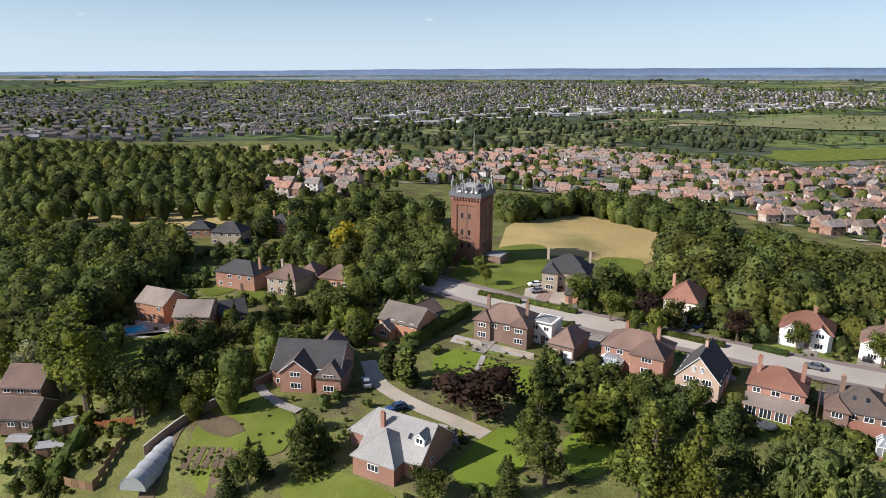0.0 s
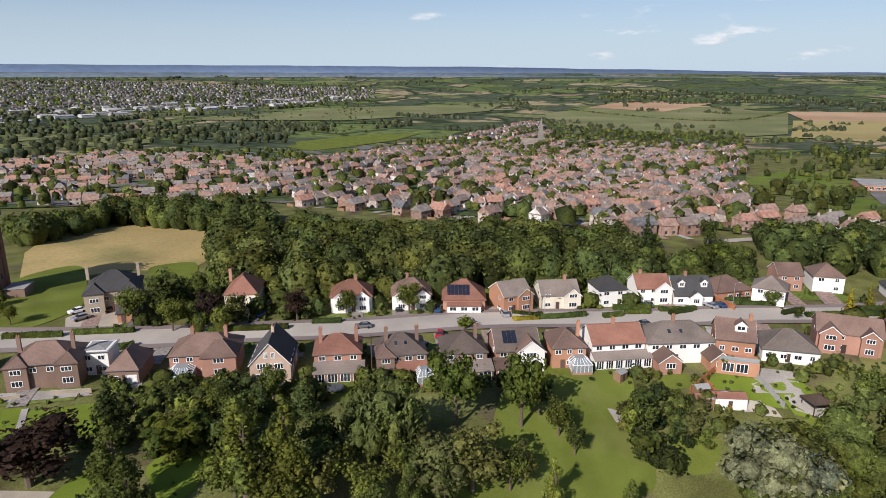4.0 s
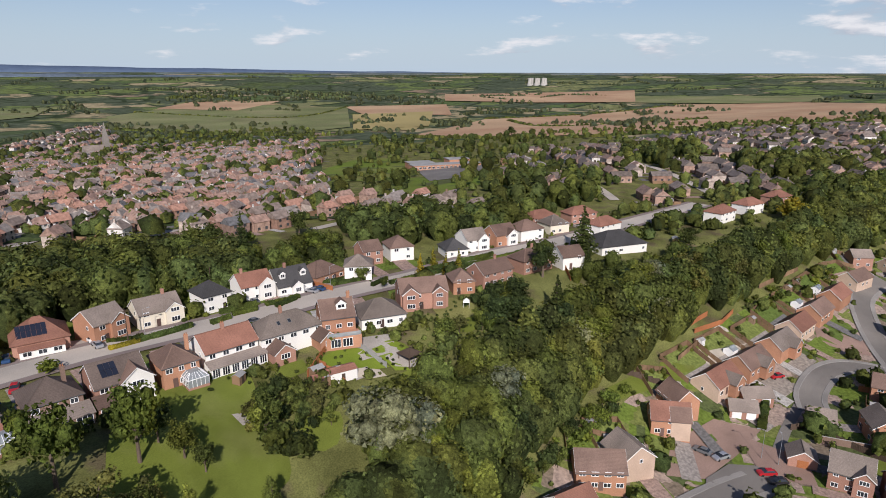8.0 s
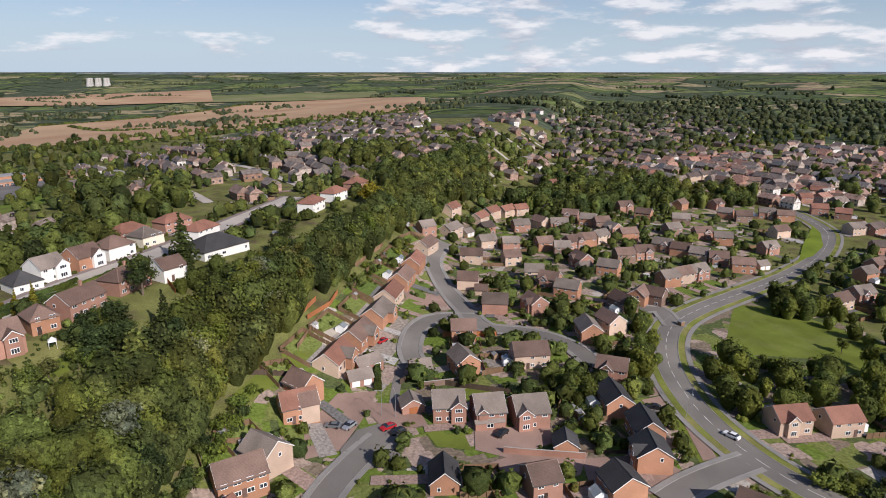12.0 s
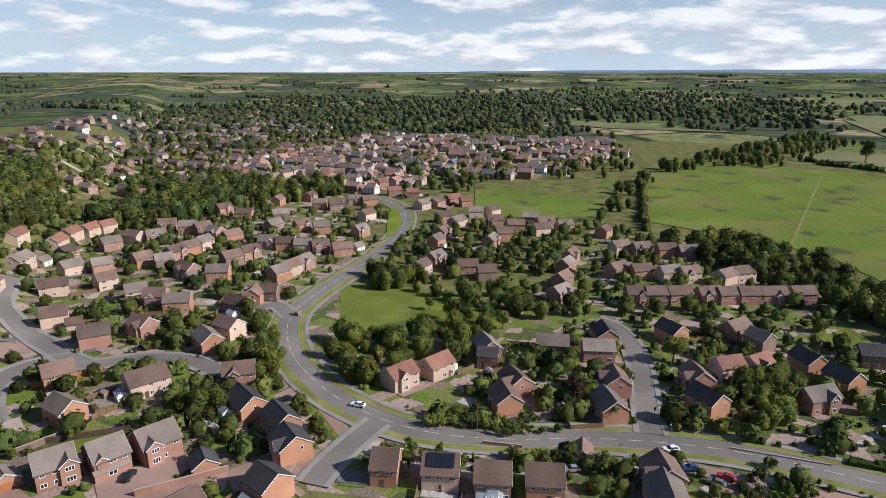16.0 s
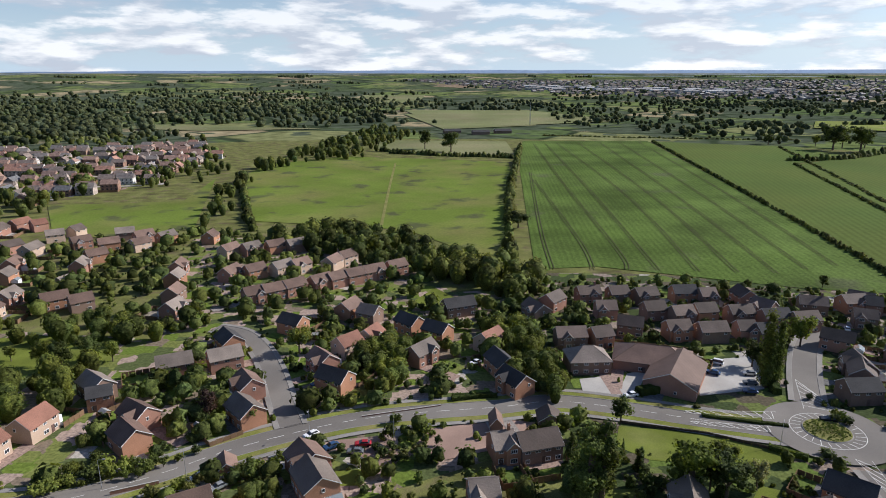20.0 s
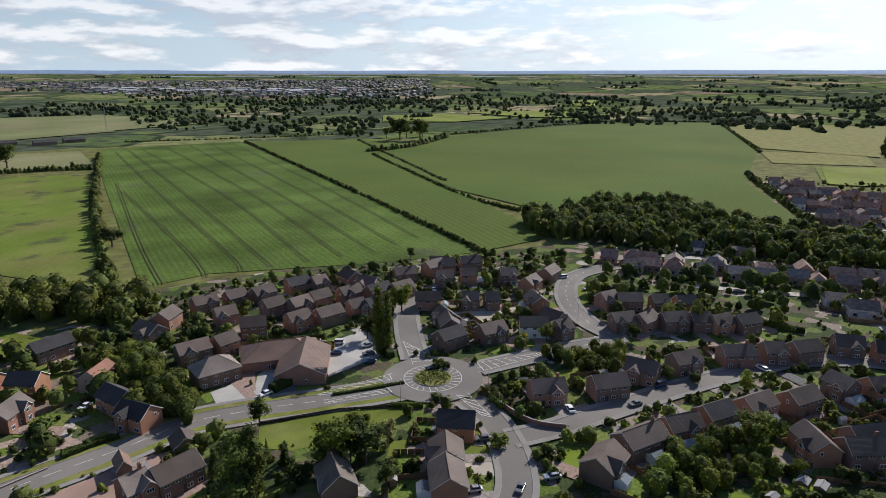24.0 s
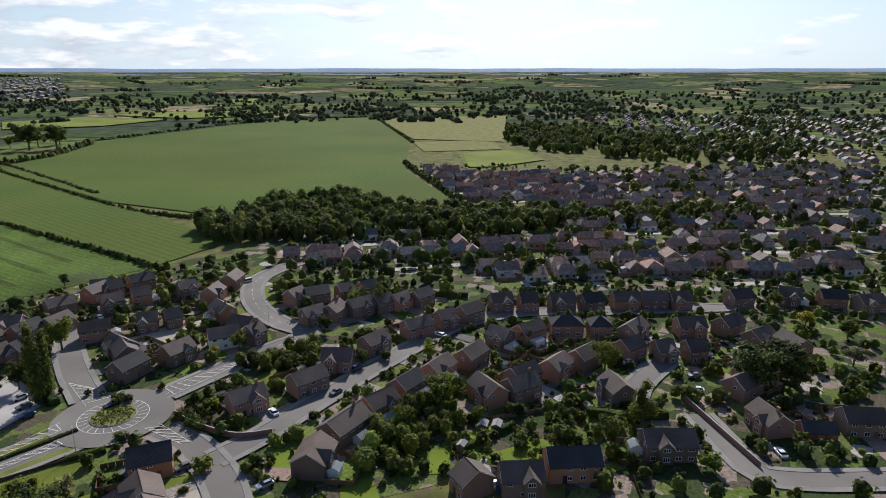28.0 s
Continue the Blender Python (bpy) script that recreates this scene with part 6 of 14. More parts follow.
    for i, (x, y, rot, L, D) in enumerate(HOUSES):
        low = land(x, y) < zmax
        step = (i % 9) * 0.006
        if math.hypot(x, y) > 480:
            continue
        near = min(ROADS, key=lambda p: (p[0] - x) ** 2 + (p[1] - y) ** 2)
        dist = math.hypot(near[0] - x, near[1] - y)
        if dist > 34:
            continue
        dx, dy = (near[0] - x) / dist, (near[1] - y) / dist
        axes = [((math.cos(rot), math.sin(rot)), D / 2, L / 2), ((-math.sin(rot), math.cos(rot)), L / 2, D / 2)]
        ay, half_w, half_d = max(axes, key=lambda q: abs(q[0][0] * dx + q[0][1] * dy))
        if ay[0] * dx + ay[1] * dy < 0:
            ay = (-ay[0], -ay[1])
        ax = (ay[1], -ay[0])
        reach = dist - near[2] + 0.6
        u = rng.choice((-1, 1)) * rng.uniform(0.2, 0.9) * half_w
        w = rng.uniform(1.5, 2.6)
        if reach > half_d + 1.5:
            rect(drives, (x, y), ax, ay, u - w, u + w, half_d, min(reach, half_d + 13), 0.26 + step)
            rect(lawns, (x, y), ax, ay, -half_w - 1, half_w + 1, half_d + 1.0, min(reach, half_d + 9) - 0.8, 0.15 + step)
            for _ in range(rng.randint(2, 4)):
                k, v = rng.choice((-1, 1)) * (half_w + rng.uniform(-0.5, 1.2)), rng.uniform(half_d + 1, max(half_d + 1.2, min(reach, half_d + 9) - 1.5))
                if abs(k - u) > w + 1:
                    shrub_at(x + ax[0] * k + ay[0] * v, y + ax[1] * k + ay[1] * v)
        back = rng.uniform(6.5, 10)
        mid = (x - ay[0] * (half_d + back * 0.6), y - ay[1] * (half_d + back * 0.6))
        clash = sum(1 for q in FOOT if (q[0] - mid[0]) ** 2 + (q[1] - mid[1]) ** 2 < 30) or any((q[0] - mid[0]) ** 2 + (q[1] - mid[1]) ** 2 < 70 for q in ROADS)
        if low and not clash:
            if rng.random() < 0.4:
                u, v = rng.choice((-1, 1)) * (half_w - 0.9), -half_d - back + 1.2
                hut(huts, x + ax[0] * u + ay[0] * v, y + ax[1] * u + ay[1] * v, rot, rng.uniform(0.9, 1.4), rng.uniform(0.7, 1.1), 1.8, 0.5)
            if rng.random() < (0.5 if x < -60 else 0.3):
                u, v = rng.uniform(-0.4, 0.4) * half_w, -half_d - 1.5
                hut(glass, x + ax[0] * u + ay[0] * v, y + ax[1] * u + ay[1] * v, math.atan2(ax[1], ax[0]), rng.uniform(1.4, 2.1), 1.5, 2.2, 0.8)
            rect(lawns, (x, y), ax, ay, -half_w - 0.6, half_w + 0.6, -half_d - back, -half_d - 2.2, 0.153 + step)
            rect(drives, (x, y), ax, ay, -half_w, half_w, -half_d - 2.2, -half_d, 0.263 + step)
            for s in (-1, 1):
                boarding((x, y), ax, ay, s * (half_w + 0.9), -half_d, s * (half_w + 0.9), -half_d - back)
            boarding((x, y), ax, ay, -half_w - 0.9, -half_d - back, half_w + 0.9, -half_d - back)
            for _ in range(rng.randint(4, 9)):
                t = rng.random()
                k, v = (rng.choice((-1, 1)) * half_w, -half_d - back * rng.uniform(0.35, 1)) if t < 0.6 else (rng.uniform(-1, 1) * half_w, -half_d - back + rng.uniform(0.3, 1.2))
                shrub_at(x + ax[0] * k + ay[0] * v, y + ax[1] * k + ay[1] * v)
    tagged(beds.ob("garden_bushes", None, mats=["leaf_mid", "leaf_dark", "leaf_bright", "leaf_rust"], smooth=True), "small rounded bushes along the edges of the estate gardens", "bushes", kind="stuff")
    tagged(huts.ob("garden_sheds", None, mats=["shed_mix", "felt"]), "small wooden sheds in the back gardens", "garden sheds", kind="stuff")
    tagged(glass.ob("conservatories", None, mats=["upvc", "conservatory_glass"]), "white framed conservatories behind the estate houses", "conservatories", kind="stuff")
    for g, name, mat, text in ((drives, "paved_drives", "drive_paving", "paved drives and patios of the estate houses"), (lawns, "small_lawns", "small_lawns", "small mown lawns round the estate houses"), (boards, "garden_fences", "wood_fence", "wooden fences between the small estate gardens")):
        tagged(g.ob(name, mat), text, name.replace("_", " "), kind="stuff")


# ---- landmarks ----
def water_tower(x, y, rot, w=10.4, h=24.6):
    z = land(x, y) - 0.5
    e = thing("water_tower", x, y, z, rot, "square red-brick water tower crowned with phone aerials", "water tower")
    k = w / 2
    Geo().box(-k - 0.25, -k - 0.25, -1.5, k + 0.25, k + 0.25, 1.2).ob("plinth", "brick_tower", e)
    Geo().box(-k + 0.3, -k + 0.3, 1.2, k - 0.3, k - 0.3, h - 3.4).ob("shaft", "brick_tower_panel", e)
    for sx in (-1, 1):
        for sy in (-1, 1):
            cx, cy = sx * (k - 1.0), sy * (k - 1.0)
            Geo().box(cx - 1.0, cy - 1.0, 1.2, cx + 1.0, cy + 1.0, h - 3.2).ob("corner_pier", "brick_tower", e)
    for side in "NSEW":
        m = side_matrix(side, *{"N": (0, k), "S": (0, -k), "E": (k, 0), "W": (-k, 0)}[side], 0)
        o = Geo().box(-k + 2.0, -0.35, h - 5.2, k - 2.0, -0.02, h - 3.4).ob("panel_head", "brick_tower", e)
        o.matrix_basis = m
        o = Geo().box(-0.45, -0.35, 1.2, 0.45, -0.15, h - 5.2).ob("pilaster", "brick_tower_panel", e)
        o.matrix_basis = m
        for i in range(9):
            u = -k + 1.0 + i * (w - 2.0) / 8
            o = Geo().box(u - 0.22, -0.1, h - 3.6, u + 0.22, 0.45, h - 2.4).ob("corbel", "brick_tower", e)
            o.matrix_basis = m
        for z1 in (5.0, 9.5, 15.0):
            for u in (-1.3, 1.3):
                o = Geo().box(-0.4, -0.02, 0, 0.4, 0.05, 1.7).ob('slit_window', 'glass_pane', e)
                o.matrix_basis = m @ pose(u, -0.3, z1)
    Geo().box(-k - 0.1, -k - 0.1, h - 3.4, k + 0.1, k + 0.1, h - 2.5).ob("string_course", "brick_red", e)
    Geo().box(-k - 0.55, -k - 0.55, h - 2.5, k + 0.55, k + 0.55, h - 0.9).ob("parapet", "lead", e)
    Geo().box(-k + 0.4, -k + 0.4, h - 0.9, k - 0.4, k - 0.4, h + 0.3).ob("tank_roof", "lead", e)
    Geo().box(-k * 0.4, -k * 0.4, h + 0.3, k * 0.45, k * 0.3, h + 1.3).ob("plant_room", "felt", e)
    rng = random.Random(4)
    for i in range(30):
        side = i % 4
        u = rng.uniform(-k, k)
        px, py = ((u, -k - 0.5), (k + 0.5, u), (u, k + 0.5), (-k - 0.5, u))[side]
        top = h + rng.uniform(0.5, 4.2)
        g = Geo()
        limb(g, (px, py, h - 1.8), (px, py, top), 0.07, 0.06, 6)
        p = g.ob("mast", "antenna_grey", e)
        Geo().box(px - 0.2, py - 0.16, top - 1.9, px + 0.2, py + 0.16, top - 0.1).ob("aerial", "antenna_grey", p)
    for i in range(5):
        px, py = rng.uniform(-k, k), -k - 0.75
        g = Geo()
        limb(g, (px, py, h - 0.6), (px, py - 0.25, h - 0.6), 0.38, 0.32, 12)
        g.ob("dish", "paint_white", e)
    # railing round the top
    for a, b in (((-k, -k), (k, -k)), ((k, -k), (k, k)), ((k, k), (-k, k)), ((-k, k), (-k, -k))):
        g = Geo()
        for zz in (h + 0.0, h + 0.6):
            limb(g, (*a, zz), (*b, zz), 0.035, 0.035, 5)
        for i in range(9):
            t = i / 8
            q = (a[0] + (b[0] - a[0]) * t, a[1] + (b[1] - a[1]) * t)
            limb(g, (*q, h - 1.0), (*q, h + 0.6), 0.035, 0.035, 5)
        g.ob("railing", "steel_dark", e)
    ann = Geo().box(k + 1.5, -3.0, -0.8, k + 6.5, 3.0, 3.0)
    ann.ob("annexe", "brick_brown", e)
    Geo().box(k + 1.3, -3.2, 3.0, k + 6.7, 3.2, 3.2).ob("annexe_roof", "felt", e)


def church(x, y, rot):
    z = land(x, y)
    e = thing("church", x, y, z, rot, "grey stone parish church with a tall broach spire", "church")
    Geo().prism([(-5, -1), (5, -1), (5, 8), (0, 15), (-5, 8)], -14, 14).ob("nave", "church_stone", e)
    gable_roof(e, -14, 14, 10, 8, 7, "tile_grey", verge=None)
    Geo().prism([(-8.5, -1), (8.5, -1), (8.5, 5), (5, 7.6), (-5, 7.6), (-8.5, 5)], -12, 12).ob("aisles", "church_stone", e)
    Geo().box(-20, -3.6, -1, -13, 3.6, 20).ob("tower", "church_stone", e)
    g = Geo()
    c = [(-20.2, -3.8, 20), (-12.8, -3.8, 20), (-12.8, 3.8, 20), (-20.2, 3.8, 20), (-16.5, 0, 46)]
    g.add(c, [(0, 1, 4), (1, 2, 4), (2, 3, 4), (3, 0, 4), (3, 2, 1, 0)])
    g.ob("spire", "church_stone", e)
    for s in (-1, 1):
        for k in range(5):
            window(e, side_matrix("N" if s > 0 else "S", -9 + k * 4.5, s * 8.5, 1.2), 1.2, 2.8, 1)


def polytunnel(pts, w=6.0, h=3.0):
    """A long plastic-covered tunnel with hoops."""
    (x0, y0), (x1, y1) = pts
    L = math.dist(*pts)
    ang = math.degrees(math.atan2(y1 - y0, x1 - x0))
    e = thing("polytunnel", x0, y0, land((x0 + x1) / 2, (y0 + y1) / 2), ang, "long plastic-covered garden polytunnel with hooped ribs", "polytunnel")
    n = 9
    prof = [(-w / 2 * math.cos(math.pi * i / n), h * math.sin(math.pi * i / n)) for i in range(n + 1)]
    m = int(L / 2.2)
    for k in range(m):
        a, b = L * k / m, L * (k + 1) / m
        g = Geo()
        sag = 0.94
        v, f = [], []
        for xx, q in ((a, 1.0), ((a + b) / 2, sag), (b, 1.0)):
            v += [(xx, y * q, z * q) for y, z in prof]
        for r in range(2):
            for i in range(n):
                f.append((r * (n + 1) + i, (r + 1) * (n + 1) + i, (r + 1) * (n + 1) + i + 1, r * (n + 1) + i + 1))
        mesh_ob("sheet", v, f, "poly_sheet", e, smooth=True)
    for k in range(m + 1):
        g = Geo()
        for (ya, za), (yb, zb) in zip(prof, prof[1:]):
            limb(g, (L * k / m, ya * 1.01, za * 1.01), (L * k / m, yb * 1.01, zb * 1.01), 0.05, 0.05, 5)
        g.ob("hoop", "steel", e)
    for xx in (0, L):
        mesh_ob("end_sheet", [(xx, y, z) for y, z in prof], [tuple(range(n + 1))], "poly_sheet", e)


def pool(x, y, rot, l=9.0, w=4.5):
    z = land(x, y)
    e = thing("swimming_pool", x, y, z, rot, "rectangular blue garden swimming pool with a pale stone edge", "swimming pool")
    for a in ((-l / 2 - 1.2, -w / 2 - 1.2, l / 2 + 1.2, -w / 2), (-l / 2 - 1.2, w / 2, l / 2 + 1.2, w / 2 + 1.2), (-l / 2 - 1.2, -w / 2, -l / 2, w / 2), (l / 2, -w / 2, l / 2 + 1.2, w / 2)):
        Geo().box(a[0], a[1], -0.5, a[2], a[3], 0.4).ob("edge", "slabs", e)
    Geo().box(-l / 2, -w / 2, -0.5, l / 2, w / 2, 0.28).ob("water", "pool_water", e)


def pergola(x, y, rot, w=4.0, d=4.0, h=2.4, roof="wood_dark"):
    e = thing("pergola", x, y, land(x, y), rot, "dark timber garden shelter on four posts", "pergola")
    for sx in (-1, 1):
        for sy in (-1, 1):
            cx, cy = sx * (w / 2 - 0.2), sy * (d / 2 - 0.2)
            Geo().box(cx - 0.08, cy - 0.08, -0.4, cx + 0.08, cy + 0.08, h).ob("post", "wood_dark", e)
    hip_roof(e, -w / 2, w / 2, -d / 2, d / 2, h, 1.0, roof, over=0.2)


def gazebo(x, y, rot, mat="canvas_white", w=3.0):
    e = thing("garden_gazebo", x, y, land(x, y), rot, "white canvas party gazebo on thin legs", "gazebo")
    for sx in (-1, 1):
        for sy in (-1, 1):
            g = Geo()
            limb(g, (sx * w / 2, sy * w / 2, -0.2), (sx * w / 2, sy * w / 2, 2.1), 0.04, 0.04, 6)
            g.ob("leg", "paint_white", e)
    k = w / 2 + 0.1
    mesh_ob("canopy", [(-k, -k, 2.0), (k, -k, 2.0), (k, k, 2.0), (-k, k, 2.0), (0, 0, 2.9), (-k, -k, 1.75), (k, -k, 1.75), (k, k, 1.75), (-k, k, 1.75)],
            [(0, 1, 4), (1, 2, 4), (2, 3, 4), (3, 0, 4), (5, 6, 1, 0), (6, 7, 2, 1), (7, 8, 3, 2), (8, 5, 0, 3)], mat, e)


def trampoline(x, y, r=1.8):
    e = thing("trampoline", x, y, land(x, y), 0, "round black garden trampoline with a safety net", "trampoline")
    g = Geo()
    limb(g, (0, 0, 0.75), (0, 0, 0.85), r, r, 18)
    g.ob("bed", "steel_dark", e)
    for k in range(6):
        a = k * math.pi / 3
        g = Geo()
        limb(g, (r * math.cos(a), r * math.sin(a), -0.2), (r * math.cos(a), r * math.sin(a), 2.4), 0.04, 0.04, 6)
        g.ob("pole", "steel_dark", e)


def ring_patch(name, x, y, r0, r1, mat, lift, label="", category="road", parent=None, n=48, kind="structure"):
    v, f = [], []
    for r in (r0, r1):
        for k in range(n):
            a = 2 * math.pi * k / n
            px, py = x + r * math.cos(a), y + r * math.sin(a)
            v.append((px, py, land(px, py) + lift))
    for k in range(n):
        f.append((k, n + k, n + (k + 1) % n, (k + 1) % n))
    if r0 <= 0.01:
        f = [tuple(range(n, 2 * n))]
    ob = mesh_ob(name, v, f, mat, parent)
    return tagged(ob, label, category, kind=kind) if parent is None else ob


def roundabout(x, y):
    road_ob = ring_patch("road_roundabout", x, y, 0.0, 15.5, "asphalt", 0.47, "grey asphalt roundabout with white markings")
    ring_patch("road_marking", x, y, 8.85, 9.0, "road_paint", 0.50, parent=road_ob)
    for k in range(24):
        a = 2 * math.pi * k / 24
        g = Geo()
        c, s, w = math.cos(a), math.sin(a), 0.08
        q = [(6.4, -w), (8.6, -w + 0.8), (8.6, w + 0.8), (6.4, w)]
        g.add([(x + r * c - t * s, y + r * s + t * c, land(x, y) + 0.51) for r, t in q], [(0, 1, 2, 3)])
        g.ob("road_marking", "road_paint", road_ob)
    e = thing("roundabout_island", x, y, land(x, y) + 0.47, 0, "low planted island in the middle of the roundabout", "traffic island")
    g = Geo()
    limb(g, (0, 0, 0), (0, 0, 0.18), 6.0, 5.9, 32)
    g.ob("kerb", "kerb", e)
    rng = random.Random(9)
    v, f = [], []
    g = Geo()
    limb(g, (0, 0, 0.1), (0, 0, 0.24), 5.75, 5.7, 32)
    g.ob("grass", "dry_grass", e)
    for i in range(340):
        a, r = rng.uniform(0, 6.28), 5.6 * math.sqrt(rng.random())
        px, py, s = r * math.cos(a), r * math.sin(a), rng.uniform(0.2, 0.45)
        hgt = 0.2 + 0.5 * (1 - r / 6)
        k = len(v)
        d = rng.uniform(0, 6.28)
        v += [(px + s * math.cos(d), py + s * math.sin(d), hgt * rng.uniform(0.6, 1.3)), (px - s * math.sin(d), py + s * math.cos(d), hgt), (px - s * math.cos(d), py - s * math.sin(d), hgt * 0.7), (px, py, hgt + s * 0.6)]
        f += [(k, k + 1, k + 3), (k + 1, k + 2, k + 3), (k + 2, k, k + 3)]
    mesh_ob("planting", v, f, "lawn", e)


def hatching(pts_a, pts_b, n, lift=0.52):
    """Painted diagonal bars between two edge lines of a road."""
    e = thing("road_marking", 0, 0, 0, 0, "white painted hatching on the road", "road marking", kind="structure")
    a, b = spline(pts_a, 0.5), spline(pts_b, 0.5)
    for k in range(n):
        i, j = int(len(a) * k / n), min(len(b) - 1, int(len(b) * (k + 1.4) / n))
        p, q = Vector(a[i]), Vector(b[j])
        d = (q - p)
        if d.length < 0.3:
            continue
        w = Vector((-d.y, d.x)).normalized() * 0.09
        Geo().add([(c.x, c.y, land(c.x, c.y) + lift) for c in (p - w, q - w, q + w, p + w)], [(0, 1, 2, 3)]).ob("bar", "road_paint", e)
    for line in (a, b):
        dashes(line, 0, 1, 0, 0.1, e, lift, name="edge_line")


def school(x, y, rot):
    e = thing("school", x, y, land(x, y), rot, "low flat-roofed brick school with wide windows", "school")
    for x0, y0, x1, y1, h in ((-32, -6, 30, 6, 4.0), (-30, 8, -8, 24, 4.0), (6, 8, 26, 22, 6.0)):
        b = Geo().box(x0, y0, -1.5, x1, y1, h).ob("block", "brick_orange", e)
        Geo().box(x0 - 0.4, y0 - 0.4, h, x1 + 0.4, y1 + 0.4, h + 0.35).ob("flat_roof", "felt", b)
        for k in range(int((x1 - x0) / 4)):
            window(e, side_matrix("S", x0 + 2 + k * 4, y0, 1.0), 2.8, 1.8, 3)


def cooling_towers(x, y, rot, H=40.0):
    e = thing("power_station", x, y, land(x, y), rot, "pale concrete cooling towers far off on the plain", "power station")
    prof = [(0, 1.0), (0.25, 0.82), (0.55, 0.66), (0.78, 0.62), (1.0, 0.66)]
    R0 = H * 0.42
    for k in range(6):
        v, f = [], []
        n = 20
        for hh, rr in prof:
            for i in range(n):
                a = 2 * math.pi * i / n
                v.append(((k - 2.5) * H * 0.42 + R0 * rr * math.cos(a) * 0.8, R0 * rr * math.sin(a) * 0.8 + (k % 2) * 40, hh * H - 4))
        for j in range(len(prof) - 1):
            for i in range(n):
                f.append((j * n + i, j * n + (i + 1) % n, (j + 1) * n + (i + 1) % n, (j + 1) * n + i))
        mesh_ob("cooling_tower", v, f, "concrete", e, smooth=True)


def copses(seed, clusters, r0, r1):
    """Clumps of far trees and hedges over the whole countryside."""
    rng = random.Random(seed)
    verts, faces = [], []
    for _ in range(clusters):
        a = rng.uniform(0, 2 * math.pi)
        r = r0 + (r1 - r0) * rng.random() ** 1.3
        cx, cy = r * math.sin(a), r * math.cos(a)
        line = rng.random() < 0.55
        d = rng.uniform(0, math.pi)
        n = rng.randint(7, 20)
        for i in range(n):
            if line:
                t = (i - n / 2) * 11
                x, y = cx + t * math.cos(d) + rng.uniform(-3, 3), cy + t * math.sin(d) + rng.uniform(-3, 3)
            else:
                x, y = cx + rng.gauss(0, 38), cy + rng.gauss(0, 38)
            h = rng.uniform(5, 12)
            w = h * rng.uniform(0.5, 0.9)
            z = land(x, y)
            base = len(verts)
            cols = 5
            for th, zz in ((0.3, 1.0), (1.0, 0.6), (0.7, 0.0)):
                for j in range(cols):
                    b = 2 * math.pi * j / cols + th
                    q = 0.8 + 0.4 * rng.random()
                    verts.append((x + w * th * q * math.cos(b), y + w * th * q * math.sin(b), z - 0.5 + h * zz * q))
            for s in range(2):
                for j in range(cols):
                    p, q = base + s * cols + j, base + s * cols + (j + 1) % cols
                    faces.append((p, p + cols, q + cols, q))
            faces.append(tuple(range(base, base + cols)))
    tagged(mesh_ob("distant_trees", verts, faces, "haze_leaf", smooth=True), "hedgerows and copses of far-off trees", "trees", kind="stuff")


def power_pole(x, y, h=9.0):
    e = thing("telegraph_pole", x, y, land(x, y), 0, "weathered wooden telegraph pole", "telegraph pole")
    g = Geo()
    limb(g, (0, 0, -0.4), (0, 0, h), 0.15, 0.1, 8)
    g.ob("pole", "wood_dark", e)
    Geo().box(-0.6, -0.05, h - 0.7, 0.6, 0.05, h - 0.58).ob("crossbar", "wood_dark", e)


def lattice_mast(x, y, h=38.0):
    e = thing("radio_mast", x, y, land(x, y), 0, "thin steel lattice radio mast", "mast")
    g = Geo()
    for sx, sy in ((-1, -1), (1, -1), (1, 1), (-1, 1)):
        limb(g, (sx * 0.9, sy * 0.9, -1), (sx * 0.25, sy * 0.25, h), 0.14, 0.1, 4)
    for k in range(14):
        z0, z1 = h * k / 14, h * (k + 1) / 14
        w0, w1 = 0.9 - 0.65 * k / 14, 0.9 - 0.65 * (k + 1) / 14
        for s in (-1, 1):
            limb(g, (-w0, s * w0, z0), (w1, s * w1, z1), 0.06, 0.06, 3)
            limb(g, (s * w0, -w0, z0), (s * w1, w1, z1), 0.06, 0.06, 3)
    g.ob("lattice", "steel", e)


# ---- fields and roads ----
patch('field', [(167.0, -594.8), (161.2, -671.2), (85.5, -725.0), (-3.1, -703.2), (-86.1, -673.6), (-70.3, -527.5), (-54.6, -435.8), (-46.7, -343.9), (-32.3, -308.7), (12.1, -374.6), (68.7, -390.8), (113.3, -401.4)], 'pasture', label='rough green pasture with trodden lines', category='field')
patch('field', [(-132.9, -892.7), (-304.6, -888.3), (-239.5, -437.9), (-210.2, -251.5), (-164.6, -261.8), (-114.8, -283.3), (-82.7, -296.9), (-60.1, -294.6), (-50.3, -280.6), (-62.4, -384.5), (-91.0, -624.3)], 'crop', label='field of green root crop in rows with tractor lines', category='field')
patch('field', [(-308.6, -877.2), (-458.1, -810.2), (-475.5, -712.3), (-377.9, -652.0), (-308.9, -402.8), (-264.3, -251.7), (-213.8, -251.1), (-241.8, -442.1)], 'maize', label='strip field of green crop beside a hedge', category='field')
patch('field', [(-377.5, -645.3), (-576.0, -773.7), (-761.7, -800.0), (-990.1, -815.8), (-1159.1, -692.8), (-756.8, -397.4), (-538.3, -289.8), (-402.6, -171.9), (-340.6, -206.5), (-310.1, -303.6), (-312.1, -406.9)], 'maize', label='wide field of tall green maize', category='field')
patch('field', [(-1135.5, -672.3), (-1309.1, -459.2), (-815.4, -288.3), (-796.2, -414.5)], 'dry_grass', label='field of ripening yellow-green crop', category='field')
patch('field', [(-681.1, -297.5), (-738.3, -228.1), (-662.6, -196.0), (-583.2, -245.4)], 'lawn', label='bright green playing field', category='field')
